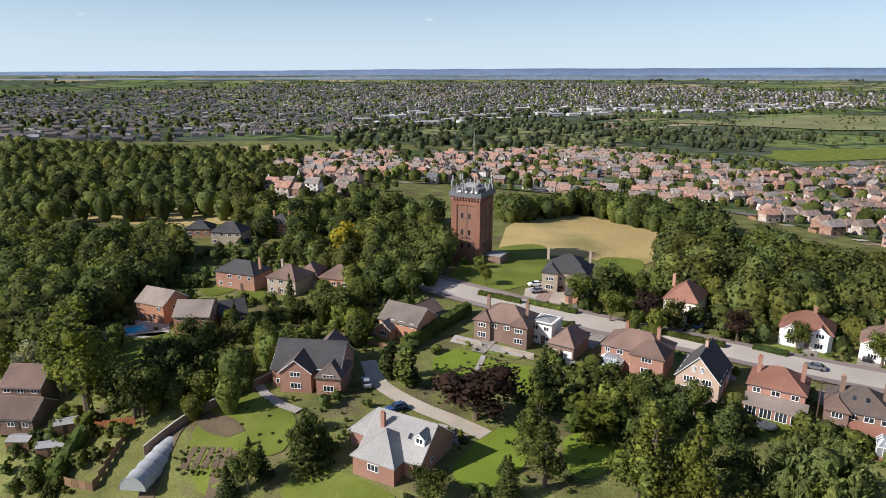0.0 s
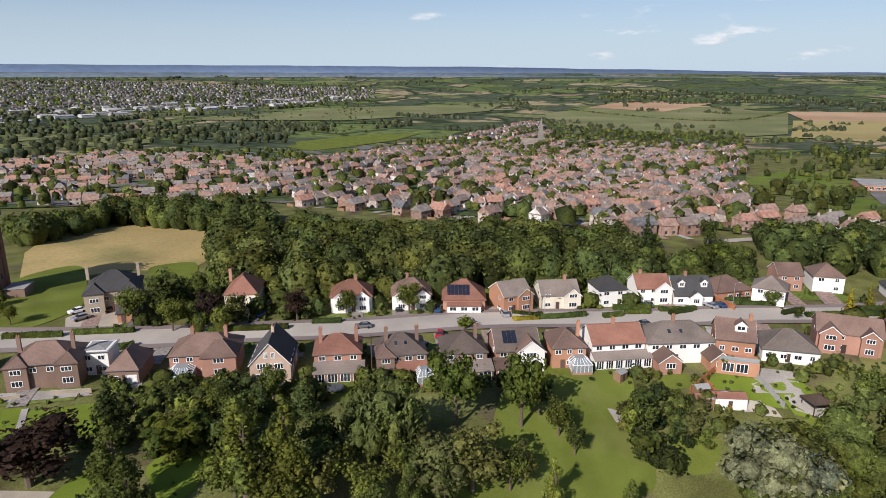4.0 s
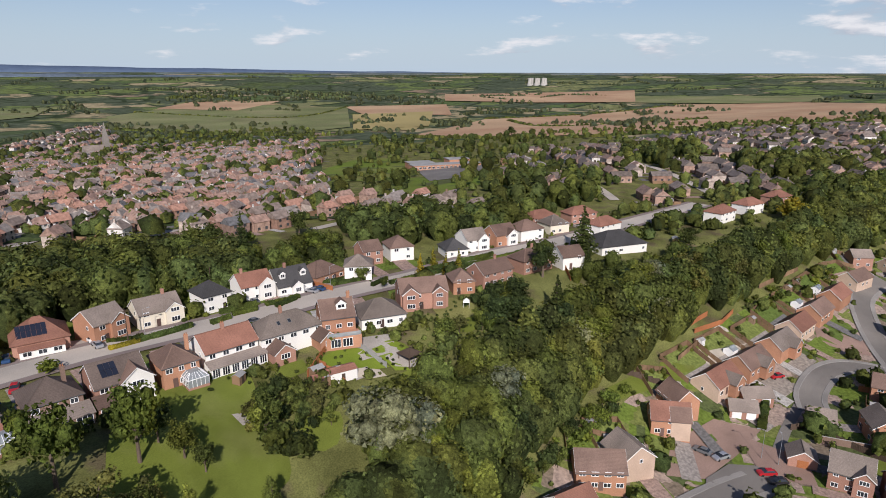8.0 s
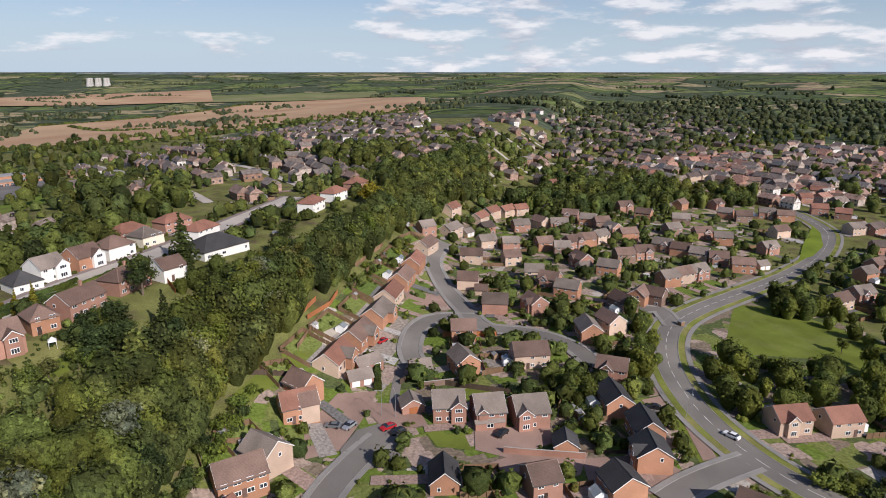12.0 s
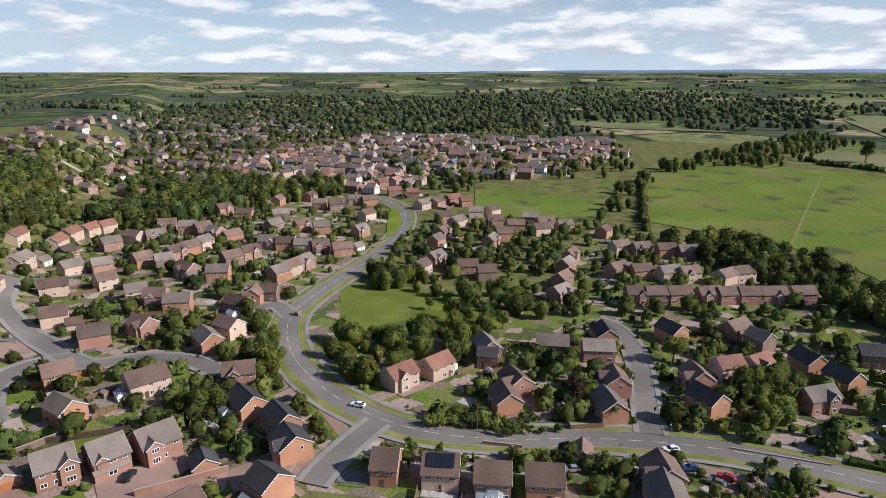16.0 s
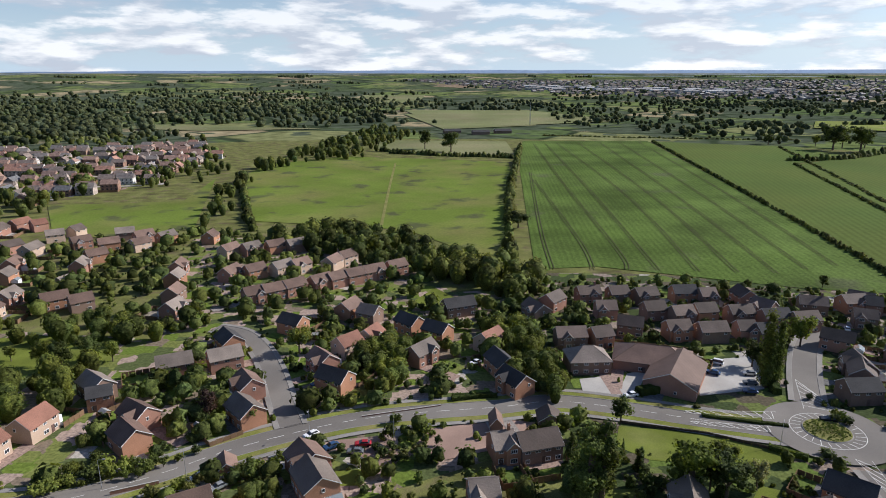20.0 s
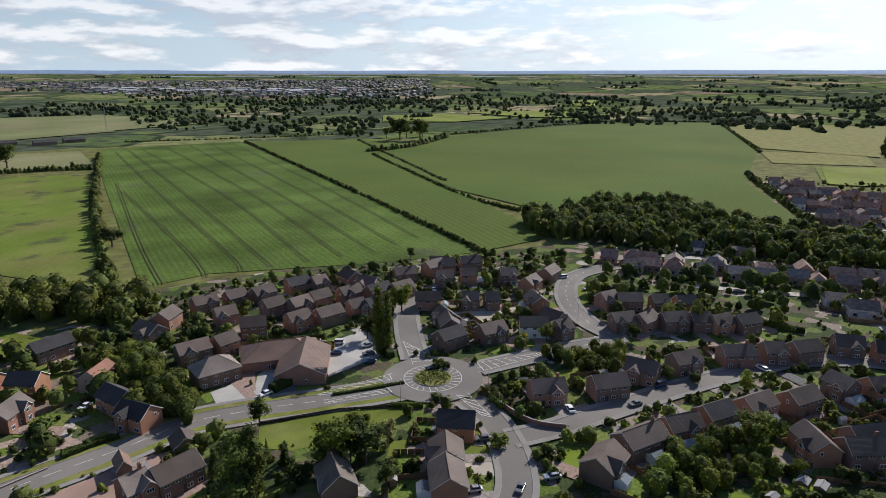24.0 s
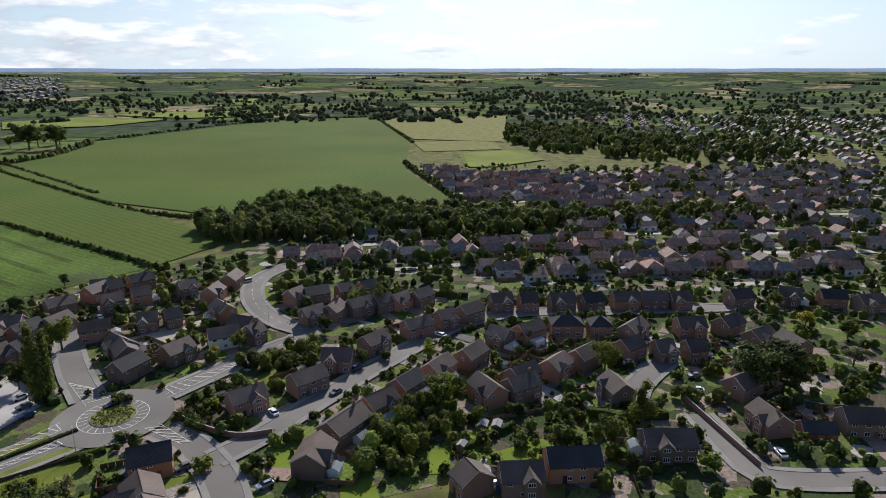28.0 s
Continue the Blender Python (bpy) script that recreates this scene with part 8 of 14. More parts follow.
patch('lawn', [(-79.0, -105.6), (-86.5, -98.2), (-82.3, -95.4), (-76.4, -101.3)], 'lawn', label='mown garden lawn', category='lawn', lift=0.14)
patch('lawn', [(-137.7, -129.4), (-149.9, -123.2), (-141.7, -118.6), (-132.0, -122.8)], 'lawn', label='mown garden lawn', category='lawn', lift=0.14)
patch('lawn', [(-113.7, -111.0), (-120.5, -109.9), (-119.2, -105.5), (-112.0, -107.2)], 'lawn', label='mown garden lawn', category='lawn', lift=0.14)
patch('lawn', [(-206.9, -182.7), (-210.5, -179.1), (-189.1, -159.1), (-183.7, -159.9), (-195.0, -172.8)], 'lawn', label='mown garden lawn', category='lawn', lift=0.14)
patch('lawn', [(-142.2, -55.8), (-147.9, -51.9), (-142.9, -48.5), (-135.6, -54.1)], 'lawn', label='mown garden lawn', category='lawn', lift=0.14)
patch('lawn', [(-133.3, -148.9), (-150.6, -143.0), (-146.5, -140.4), (-132.6, -145.3)], 'lawn', label='mown garden lawn', category='lawn', lift=0.14)
patch('lawn', [(-111.1, -81.7), (-116.0, -73.6), (-109.6, -70.8), (-105.4, -76.4)], 'lawn', label='mown garden lawn', category='lawn', lift=0.14)
patch('lawn', [(-75.7, -125.3), (-79.4, -123.4), (-71.4, -111.6), (-64.4, -112.6)], 'lawn', label='mown garden lawn', category='lawn', lift=0.14)
patch('paving', [(155.5, -36.0), (148.4, -50.2), (137.4, -49.6), (138.4, -38.8)], 'block_paving', label='pinkish block-paved drive and court', category='paving', lift=0.22)
patch('paving', [(116.0, -50.6), (117.6, -63.9), (112.8, -81.3), (105.5, -74.2), (107.0, -63.2), (109.6, -52.5)], 'block_paving', label='pinkish block-paved drive and court', category='paving', lift=0.22)
patch('paving', [(110.9, -78.2), (106.4, -96.8), (98.7, -97.3), (93.0, -88.9), (100.4, -73.6)], 'block_paving', label='pinkish block-paved drive and court', category='paving', lift=0.22)
patch('paving', [(144.9, -116.4), (137.4, -131.4), (128.1, -124.8), (131.6, -114.2)], 'block_paving', label='pinkish block-paved drive and court', category='paving', lift=0.22)
patch('paving', [(119.2, -93.5), (98.3, -94.0), (97.4, -87.7)], 'block_paving', label='pinkish block-paved drive and court', category='paving', lift=0.22)
patch('paving', [(143.8, -19.4), (158.6, -31.1), (159.4, -42.6), (145.6, -34.5), (134.1, -26.2), (132.2, -17.7)], 'block_paving', label='pinkish block-paved drive and court', category='paving', lift=0.22)
patch('paving', [(131.9, -60.1), (125.5, -78.1), (118.8, -75.8), (117.0, -62.1), (122.8, -56.3)], 'block_paving', label='pinkish block-paved drive and court', category='paving', lift=0.22)
patch('paving', [(129.4, -109.5), (130.1, -123.8), (121.4, -118.2), (122.7, -109.4)], 'block_paving', label='pinkish block-paved drive and court', category='paving', lift=0.22)
patch('paving', [(121.8, -115.2), (121.4, -118.2), (100.5, -109.1), (101.1, -105.2)], 'block_paving', label='pinkish block-paved drive and court', category='paving', lift=0.22)
patch('paving', [(230.4, -72.6), (225.9, -90.0), (215.7, -86.1), (217.3, -70.9)], 'block_paving', label='pinkish block-paved drive and court', category='paving', lift=0.22)
patch('paving', [(6.0, -138.7), (-0.3, -151.5), (-21.7, -155.3), (-30.7, -153.6), (-14.3, -140.6), (-4.3, -137.2)], 'block_paving', label='pinkish block-paved drive and court', category='paving', lift=0.22)
patch('paving', [(25.8, -146.2), (11.5, -148.5), (6.1, -139.9), (9.2, -133.0), (16.4, -139.0)], 'block_paving', label='pinkish block-paved drive and court', category='paving', lift=0.22)
patch('paving', [(-83.5, -109.1), (-90.6, -102.7), (-87.9, -97.7), (-81.3, -104.2)], 'gravel', label='pale paved drive beside the road', category='paving', lift=0.22)
patch('paving', [(-122.7, -108.6), (-137.0, -103.7), (-136.1, -98.9), (-120.9, -103.8)], 'gravel', label='pale paved drive beside the road', category='paving', lift=0.22)
patch('paving', [(-74.1, -100.3), (-83.6, -93.0), (-79.9, -89.0), (-71.7, -97.2)], 'gravel', label='pale paved drive beside the road', category='paving', lift=0.22)
patch('paving', [(-139.0, -191.0), (-157.6, -185.8), (-175.8, -181.8), (-167.2, -176.2), (-144.3, -173.6)], 'gravel', label='pale paved drive beside the road', category='paving', lift=0.22)
patch('paving', [(-88.2, -190.7), (-111.6, -194.5), (-100.0, -171.0), (-79.1, -167.4)], 'concrete', label='pale concrete parking court', category='paving', lift=0.24)
patch('paving', [(-46.5, -178.9), (-61.4, -182.0), (-52.7, -168.0), (-45.3, -166.9)], 'concrete', label='pale concrete parking court', category='paving', lift=0.24)
patch('paving', [(-62.4, -182.4), (-69.6, -184.6), (-60.0, -166.8), (-53.0, -164.4)], 'concrete', label='pale concrete parking court', category='paving', lift=0.24)
patch('paving', [(24.1, 178.3), (37.2, 186.6), (43.3, 182.6), (35.5, 168.4), (26.7, 162.3), (22.1, 168.5)], 'gravel', label='pale gravel forecourt of the villa', category='paving', lift=0.2)
patch('paving', [(3.0, 147.6), (19.0, 138.5), (20.7, 133.9), (1.6, 143.7)], 'slabs', label='pale stone-paved garden terrace', category='paving', lift=0.2)
patch('paving', [(27.6, 133.7), (30.5, 135.3), (26.0, 122.6), (24.5, 123.4)], 'slabs', label='pale stone-paved garden terrace', category='paving', lift=0.2)
patch('paving', [(49.0, 118.1), (55.3, 114.4), (52.0, 110.3), (47.1, 113.7)], 'slabs', label='pale stone-paved garden terrace', category='paving', lift=0.2)
patch('paving', [(64.4, 110.7), (72.7, 107.5), (70.7, 102.4), (64.2, 105.6)], 'slabs', label='pale stone-paved garden terrace', category='paving', lift=0.2)
patch('paving', [(104.0, 124.8), (115.7, 118.0), (112.0, 112.0), (100.2, 117.9)], 'slabs', label='pale stone-paved garden terrace', category='paving', lift=0.2)
patch('paving', [(114.3, 116.5), (118.8, 113.9), (114.5, 109.6), (111.4, 111.4)], 'slabs', label='pale stone-paved garden terrace', category='paving', lift=0.2)
patch('paving', [(162.6, 86.2), (173.3, 79.1), (163.8, 76.8), (157.1, 81.5)], 'slabs', label='pale stone-paved garden terrace', category='paving', lift=0.2)
patch('paving', [(134.8, 57.5), (141.5, 49.3), (135.6, 45.3), (127.8, 51.6)], 'slabs', label='pale stone-paved garden terrace', category='paving', lift=0.2)
patch('paving', [(135.0, 52.2), (136.5, 50.3), (135.0, 39.4), (132.6, 39.2), (130.0, 44.1)], 'slabs', label='pale stone-paved garden terrace', category='paving', lift=0.2)
patch('paving', [(98.7, 67.3), (102.2, 64.5), (100.5, 62.3), (97.3, 64.1)], 'slabs', label='pale stone-paved garden terrace', category='paving', lift=0.2)
patch('paving', [(94.1, 91.6), (97.5, 89.2), (93.0, 84.3), (89.5, 85.2)], 'slabs', label='pale stone-paved garden terrace', category='paving', lift=0.2)
patch('paving', [(122.6, 53.0), (126.6, 49.8), (124.7, 47.7), (121.1, 50.4)], 'slabs', label='pale stone-paved garden terrace', category='paving', lift=0.2)
patch('paving', [(103.6, 128.3), (113.4, 127.4), (119.9, 115.6), (115.0, 108.2), (103.2, 118.5)], 'slabs', label='pale stone-paved garden terrace', category='paving', lift=0.2)
patch('paving', [(203.9, 42.4), (219.7, 31.3), (204.9, 32.9)], 'slabs', label='pale stone-paved garden terrace', category='paving', lift=0.2)
patch('paving', [(540.2, 161.5), (623.0, 148.1), (559.2, 102.1), (439.0, 88.0), (409.4, 112.7)], 'asphalt', label='grey school playground', category='paving', lift=0.25)
patch('vegetable_bed', [(-39.5, 91.5), (-40.4, 101.8), (-34.4, 100.6), (-35.5, 90.6)], 'soil', label='dug vegetable beds in rows', category='paving', lift=0.15)
patch('paving', [(-351.2, -83.8), (-357.2, -77.9), (-312.8, -66.6), (-306.7, -70.5)], 'concrete', label='pale concrete yard', category='paving', lift=0.3)
patch('lawn', [(-2.4, 134.3), (3.1, 140.0), (9.6, 136.6), (5.9, 125.2), (-2.0, 127.0)], 'lawn_bright', lift=0.2, label='striped bright green lawn below the terrace', category='lawn')
patch('lawn', [(9.8, 134.8), (20.2, 130.2), (17.8, 117.7), (6.8, 124.5)], 'lawn_bright', lift=0.2, label='striped bright green lawn below the terrace', category='lawn')
road('path', [(9.3, 136.0), (7.9, 130.4), (6.3, 124.6)], 1.2, mat='slabs', label='narrow stone path between two lawns', lift=0.26, walk_w=0, kerbs=False)
road('path', [(-39.0, 122.8), (-36.0, 117.9), (-31.9, 113.7), (-27.7, 111.0)], 2.0, mat='slabs', label='curved stone path round the lawn', lift=0.26, walk_w=0, kerbs=False)
patch('flower_bed', spline([(-48.8, 112.0), (-45.6, 112.8), (-39.8, 109.7), (-36.6, 106.0), (-39.4, 104.8), (-44.9, 107.6)], 2.0, True), 'soil', lift=0.2, label='round dug flower bed in the lawn', category='flower bed')
patch('vegetable_bed', [(-46.6, 99.5), (-45.5, 103.9), (-44.5, 103.6), (-45.1, 98.8)], 'soil', lift=0.22, label='narrow dug vegetable bed between grass paths', category='vegetable bed')
patch('vegetable_bed', [(-44.6, 99.0), (-43.8, 103.5), (-42.8, 103.2), (-43.1, 98.3)], 'soil', lift=0.22, label='narrow dug vegetable bed between grass paths', category='vegetable bed')
patch('vegetable_bed', [(-42.6, 98.6), (-42.1, 103.1), (-41.1, 102.8), (-41.1, 97.9)], 'soil', lift=0.22, label='narrow dug vegetable bed between grass paths', category='vegetable bed')
patch('vegetable_bed', [(-40.6, 98.1), (-40.5, 102.7), (-39.5, 102.4), (-39.2, 97.5)], 'soil', lift=0.22, label='narrow dug vegetable bed between grass paths', category='vegetable bed')
patch('vegetable_bed', [(-38.6, 97.7), (-38.8, 102.3), (-37.8, 102.0), (-37.2, 97.1)], 'soil', lift=0.22, label='narrow dug vegetable bed between grass paths', category='vegetable bed')


# ---- houses ----
h = house(15.8, 147.3, -27, 12.6, 9.0, roof='h', wall='brick_brown', tile='tile_brown', eave=5.3, chim=(-0.8, 0.8), rise=3.1)
wing(h, 'S', -4.5, 4.2, 0.8, 4.5, 5.3, 'brick_brown', 'tile_brown', hip=True)
wing(h, 'S', 4.8, 4.2, 0.8, 4.5, 5.3, 'brick_brown', 'tile_brown', hip=True)
house(25.0, 145.6, -33, 5.5, 6.0, roof='h', wall='render_white', tile='felt', eave=5.4, rise=0.3)
house(29.3, 138.8, -34, 6.1, 9.0, roof='h', wall='brick_brown', tile='tile_brown', eave=3.4, rise=3.2, garage=('S', 1.5, 'garage_white'))
h = house(43.5, 132.4, -32, 13.8, 9.0, roof='h', wall='brick_red', tile='tile_brown', eave=5, chim=(-0.4, 0.6), rise=3.1)
wing(h, 'S', 3.4, 7.0, 1.6, 4.5, 5.0, 'brick_red', 'tile_brown', hip=True)
conservatory(h, 'S', -4.2, 4.5, 5.0, 4.5)
h = house(53.6, 121.0, 56, 11.0, 8.3, wall='brick_buff', tile='tile_slate', eave=4.4, rise=4.6, chim=(0.1,))
for u, z, w in ((-1.6, 0.9, 1.9), (1.9, 0.9, 2.2), (-1.8, 3.2, 1.8), (1.8, 3.2, 1.8), (-0.7, 5.6, 0.8), (0.8, 5.6, 0.8)):
    window(h, side_matrix('W', -5.5, u, z), w, 1.3, 3)
h = house(65.6, 114.4, -33, 9.9, 8.5, roof='h', wall='brick_red', tile='tile_red', eave=5, chim=(-0.75, 0.8), rise=2.9)
lean_to(h, 'S', 0.3, 4.25, 10.5, 3.6, 3.3, 'brick_red', 'tile_grey', win=4, glass=True)
h = house(76.0, 105.7, -30, 10.3, 9.0, roof='h', wall='brick_brown', tile='tile_dark', eave=5, chim=(-0.6, 0.7), rise=3.1)
lean_to(h, 'S', 1.8, 4.5, 6.5, 2.6, 3.3, 'brick_brown', 'tile_red', win=2)
wing(h, 'S', -3.6, 3.6, 1.0, 4.5, 5.0, 'brick_brown', 'tile_brown', hip=True)
conservatory(h, 'S', 4.2, 7.1, 3.6, 3.4)
roof_window(h, 'S', -1.2, 0.5, 9, 5, 3.1)
roof_window(h, 'S', 0.9, 0.5, 9, 5, 3.1)
h = house(87.0, 97.7, -33, 9.4, 9.0, roof='h', wall='brick_brown', tile='tile_dark', eave=5, chim=(0.6,), rise=3.1)
lean_to(h, 'S', 0.2, 4.5, 10.5, 3.6, 3.4, 'brick_brown', 'tile_grey', win=3, glass=True)
h = house(97.0, 91.8, -33, 9.7, 9.5, wall='brick_red', tile='tile_dark', eave=4.9, rise=3.2)
wing(h, 'S', 2.6, 6.0, 1.2, 4.7, 4.9, 'render_white', 'tile_brown')
lean_to(h, 'S', -3.2, 4.75, 4.5, 3.6, 3.4, 'brick_red', 'tile_brown')
solar_array(h, 'S', -1.5, 0.42, 3, 2, 9.5, 4.9, 3.2)
h = house(106.2, 85.0, -34, 7.4, 8.5, roof='h', wall='brick_orange', tile='tile_brown', eave=5, chim=(0.8,), rise=2.9)
conservatory(h, 'S', 2.0, 4.25, 4.4, 3.6)
h = house(116.4, 79.7, -32, 12.1, 8.5, wall='render_white', tile='tile_red', eave=5, chim=(0.0,), rise=2.9)
lean_to(h, 'S', 0.3, 4.25, 13.0, 2.6, 3.2, 'render_white', 'tile_grey', win=6, glass=True)
h = house(128.0, 70.9, -35, 15.7, 9.0, roof='h', wall='render_white', tile='tile_grey', eave=5, chim=(-0.1,), rise=3.4)
wing(h, 'S', -4.5, 5.0, 4.5, 4.5, 2.5, 'brick_red', 'tile_brown', rise=1.8)
wing(h, 'S', 6.8, 4.6, 4.5, 4.5, 2.5, 'brick_orange', 'tile_brown', rise=1.8)
roof_window(h, 'S', -2.5, 0.5, 9, 5, 3.4)
roof_window(h, 'S', 0.2, 0.5, 9, 5, 3.4)
h = house(136.8, 61.7, -56, 8.0, 9.0, wall='brick_orange', tile='tile_brown', eave=6.2, chim=(0.8,), rise=3.2)
dormer(h, 'S', 1.0, 9, 6.2, 3.2, 'tile_brown', w=2.4)
Geo().box(-3.8, -8.5, -0.5, 4.6, -4.5, 2.7).ob('extension', 'brick_orange', h, 'flat-roofed brick extension with a roof terrace')
for u in (-1.6, 1.2):
    window(h, side_matrix('S', u, -8.5, 0.2), 2.4, 2.1, 3)
Geo().box(-3.6, -8.4, 2.72, 4.4, -8.34, 3.7).ob('glass_balustrade', 'conservatory_glass', h)
house(148.2, 54.7, -53, 11.8, 10.0, roof='h', wall='render_white', tile='tile_grey', eave=3, rise=3.2)
h = house(163.0, 47.3, -62, 13.3, 8.5, wall='brick_red', tile='tile_brown', eave=5, rise=2.9)
wing(h, 'S', -4.0, 4.4, 1.5, 4.2, 5.0, 'brick_red', 'tile_brown')
wing(h, 'S', 4.0, 3.6, 1.0, 4.2, 5.0, 'brick_red', 'tile_brown')
house(177.3, 39.3, -62, 6.5, 8.0, roof='h', wall='brick_orange', tile='tile_brown', eave=4, rise=2.7)
house(186.7, 32.2, -39, 11.9, 8.0, roof='g', wall='brick_red', tile='tile_brown', chim=(0.3,), rise=2.7)
house(203.6, 21.9, -39, 12.7, 8.0, roof='h', wall='brick_red', tile='tile_brown', chim=(0.1,), rise=2.7)
house(210.4, 10.2, -54, 8.2, 8.0, roof='g', wall='render_white', tile='tile_brown', eave=4.4, rise=2.7)
house(236.7, -4.7, -54, 19.3, 14.0, roof='h', wall='render_white', tile='tile_slate', eave=3.2, rise=4)
h = house(37.2, 182.2, -20, 12.9, 11.0, roof='h', wall='stone', tile='tile_slate', eave=6, rise=4, chim=(-0.95, 0.95))
wing(h, 'S', -4.2, 4.6, 1.6, 5.5, 6.0, 'stone', 'tile_slate', hip=True)
wing(h, 'S', 4.2, 4.6, 1.6, 5.5, 6.0, 'stone', 'tile_slate', hip=True)
house(37.7, 171.8, -17, 5.4, 8.0, roof='h', name='garage', wall='brick_orange', tile='tile_slate', eave=2.8, rise=2.8)
h = house(65.3, 163.4, -34, 8.6, 11.0, roof='h', wall='render_cream', tile='tile_red', eave=5.6, rise=4, chim=(-0.8,))
h = house(87.9, 144.6, -34, 11.0, 9.0, roof='h', wall='render_white', tile='tile_red', eave=4.6, rise=3.4, chim=(0.2,))
wing(h, 'S', -2.8, 3.6, 0.9, 4.5, 4.6, 'render_white', 'tile_red')
wing(h, 'S', 3.0, 3.6, 0.9, 4.5, 4.6, 'render_white', 'tile_red')
h = house(101.5, 135.6, -35, 10.6, 9.0, roof='h', wall='render_white', tile='tile_brown', eave=4.6, rise=3.4, chim=(-0.2,))
wing(h, 'S', -2.8, 3.6, 0.9, 4.5, 4.6, 'render_white', 'tile_red')
wing(h, 'S', 3.0, 3.6, 0.9, 4.5, 4.6, 'render_white', 'tile_red')
h = house(112.2, 125.7, -40, 11.4, 10.0, roof='h', wall='brick_red', tile='tile_red', eave=3.6, rise=4.2)
solar_array(h, 'S', -1.5, 0.55, 6, 2, 10, 3.6, 4.2)
lean_to(h, 'S', 0.0, 5.0, 9.0, 1.6, 2.9, 'render_white', 'tile_red', win=3)
h = house(121.2, 116.6, -16, 8.4, 8.5, wall='brick_orange', tile='tile_grey', eave=5, rise=2.9)
wing(h, 'S', 2.0, 4.5, 1.0, 4.2, 5.0, 'brick_orange', 'tile_grey')
h = house(133.1, 110.2, -34, 10.6, 8.5, wall='render_cream', tile='tile_grey', eave=4.2, rise=3, chim=(0.4,))
wing(h, 'S', 3.2, 4.5, 1.0, 4.2, 4.2, 'render_cream', 'tile_grey')
house(145.6, 102.4, -30, 7.9, 8.5, roof='h', wall='render_white', tile='tile_slate', eave=5, rise=2.9)
h = house(156.3, 96.1, -37, 9.3, 8.5, roof='g', wall='render_white', tile='tile_red', eave=4.8, chim=(-0.6,), rise=2.9)
wing(h, 'S', 2.6, 4.8, 1.0, 4.2, 4.8, 'render_white', 'tile_red')
h = house(164.8, 88.9, -38, 10.8, 9.5, wall='render_white', tile='tile_slate', eave=3.0, rise=4.2, chim=(-0.2,))
dormer(h, 'S', -3.0, 9.5, 3.0, 4.2, 'tile_slate')
dormer(h, 'S', 3.4, 9.5, 3.0, 4.2, 'tile_slate')
wing(h, 'S', 0.4, 3.4, 1.2, 4.7, 2.8, 'render_white', 'tile_slate')
house(176.6, 84.5, -23, 11.9, 10.0, roof='h', wall='brick_orange', tile='tile_brown', eave=2.9, rise=3.2)
house(181.0, 73.1, -70, 8.3, 8.0, roof='h', wall='render_white', tile='tile_grey', eave=5, rise=2.7)
house(198.1, 76.2, -45, 7.1, 8.0, roof='g', wall='brick_red', tile='tile_brown', eave=5, rise=2.7)
house(205.8, 68.1, -53, 8.4, 9.0, roof='h', wall='render_white', tile='tile_brown', eave=5, rise=3.1)
house(214.6, 50.5, -56, 8.1, 9.0, roof='h', wall='render_white', tile='tile_slate', eave=3, rise=3.1)
h = house(223.8, 45.8, -47, 8.6, 9.0, roof='g', wall='render_white', tile='tile_grey', eave=4.6, rise=3.1)
wing(h, 'S', 2.2, 4.5, 1.0, 4.5, 4.6, 'render_white', 'tile_grey')
h = house(233.4, 36.8, -44, 9.5, 9.0, roof='g', wall='brick_orange', tile='tile_brown', eave=4.6, rise=3.1)
wing(h, 'S', 2.2, 4.5, 1.0, 4.5, 4.6, 'render_white', 'tile_brown')
house(243.9, 28.4, -46, 10.7, 9.0, roof='h', wall='render_white', tile='tile_brown', eave=4.6, rise=3.1)
house(258.0, 18.9, -48, 9.3, 9.0, roof='h', wall='render_cream', tile='tile_grey', eave=4, rise=3.1)
house(278.2, 9.7, -51, 13.0, 8.0, wall='brick_red', tile='tile_red', roof='h', rise=2.6)
house(259.8, -0.6, -38, 13.0, 8.0, wall='render_white', tile='tile_red', roof='h', rise=2.6)
house(296.6, -50.0, -35, 13.0, 8.0, wall='render_white', tile='tile_red', roof='h', rise=2.6)
house(318.2, -65.3, -42, 13.0, 8.0, wall='render_white', tile='tile_red', roof='h', rise=2.6)
house(341.9, -82.5, -44, 13.0, 8.0, wall='brick_red', tile='tile_red', roof='h', rise=2.6)
house(266.1, 25.4, -45, 13.0, 8.0, wall='brick_red', tile='tile_red', roof='h', rise=2.6)
h = house(-6.0, 97.1, -29, 11.4, 11.0, wall='brick_red', tile='tile_pale', eave=2.9, rise=4.2)
wing(h, 'S', -1.4, 8.0, 2.8, 5.5, 2.9, 'brick_red', 'tile_pale', rise=3.6, hip=True)
wing(h, 'W', 1.2, 7.0, 6.4, 4.0, 2.9, 'brick_red', 'tile_pale', rise=3.2, hip=True)
dormer(h, 'S', 4.4, 11, 2.9, 4.2, 'tile_pale', w=1.8)
chimney(h, -3.4, -2.2, 6.6, 1.3, 'brick_red')
roof_window(h, 'S', 2.2, 0.45, 11, 2.9, 4.2)
h = house(-27.5, 126.1, -7, 14.3, 11.0, roof='g', wall='brick_red', tile='tile_slate', eave=4.2, rise=4.3)
wing(h, 'S', -1.5, 6.5, 2.0, 5.5, 4.6, 'brick_red', 'tile_dark')
wing(h, 'S', 5.5, 5.0, 2.5, 5.5, 4.0, 'brick_red', 'tile_dark', hip=True)
wing(h, 'N', 2.0, 6.0, 4.0, 5.5, 4.6, 'brick_red', 'tile_dark')
h = house(-8.7, 150.0, -32, 11.2, 9.0, wall='brick_orange', tile='tile_grey', eave=4.2, rise=3.1)
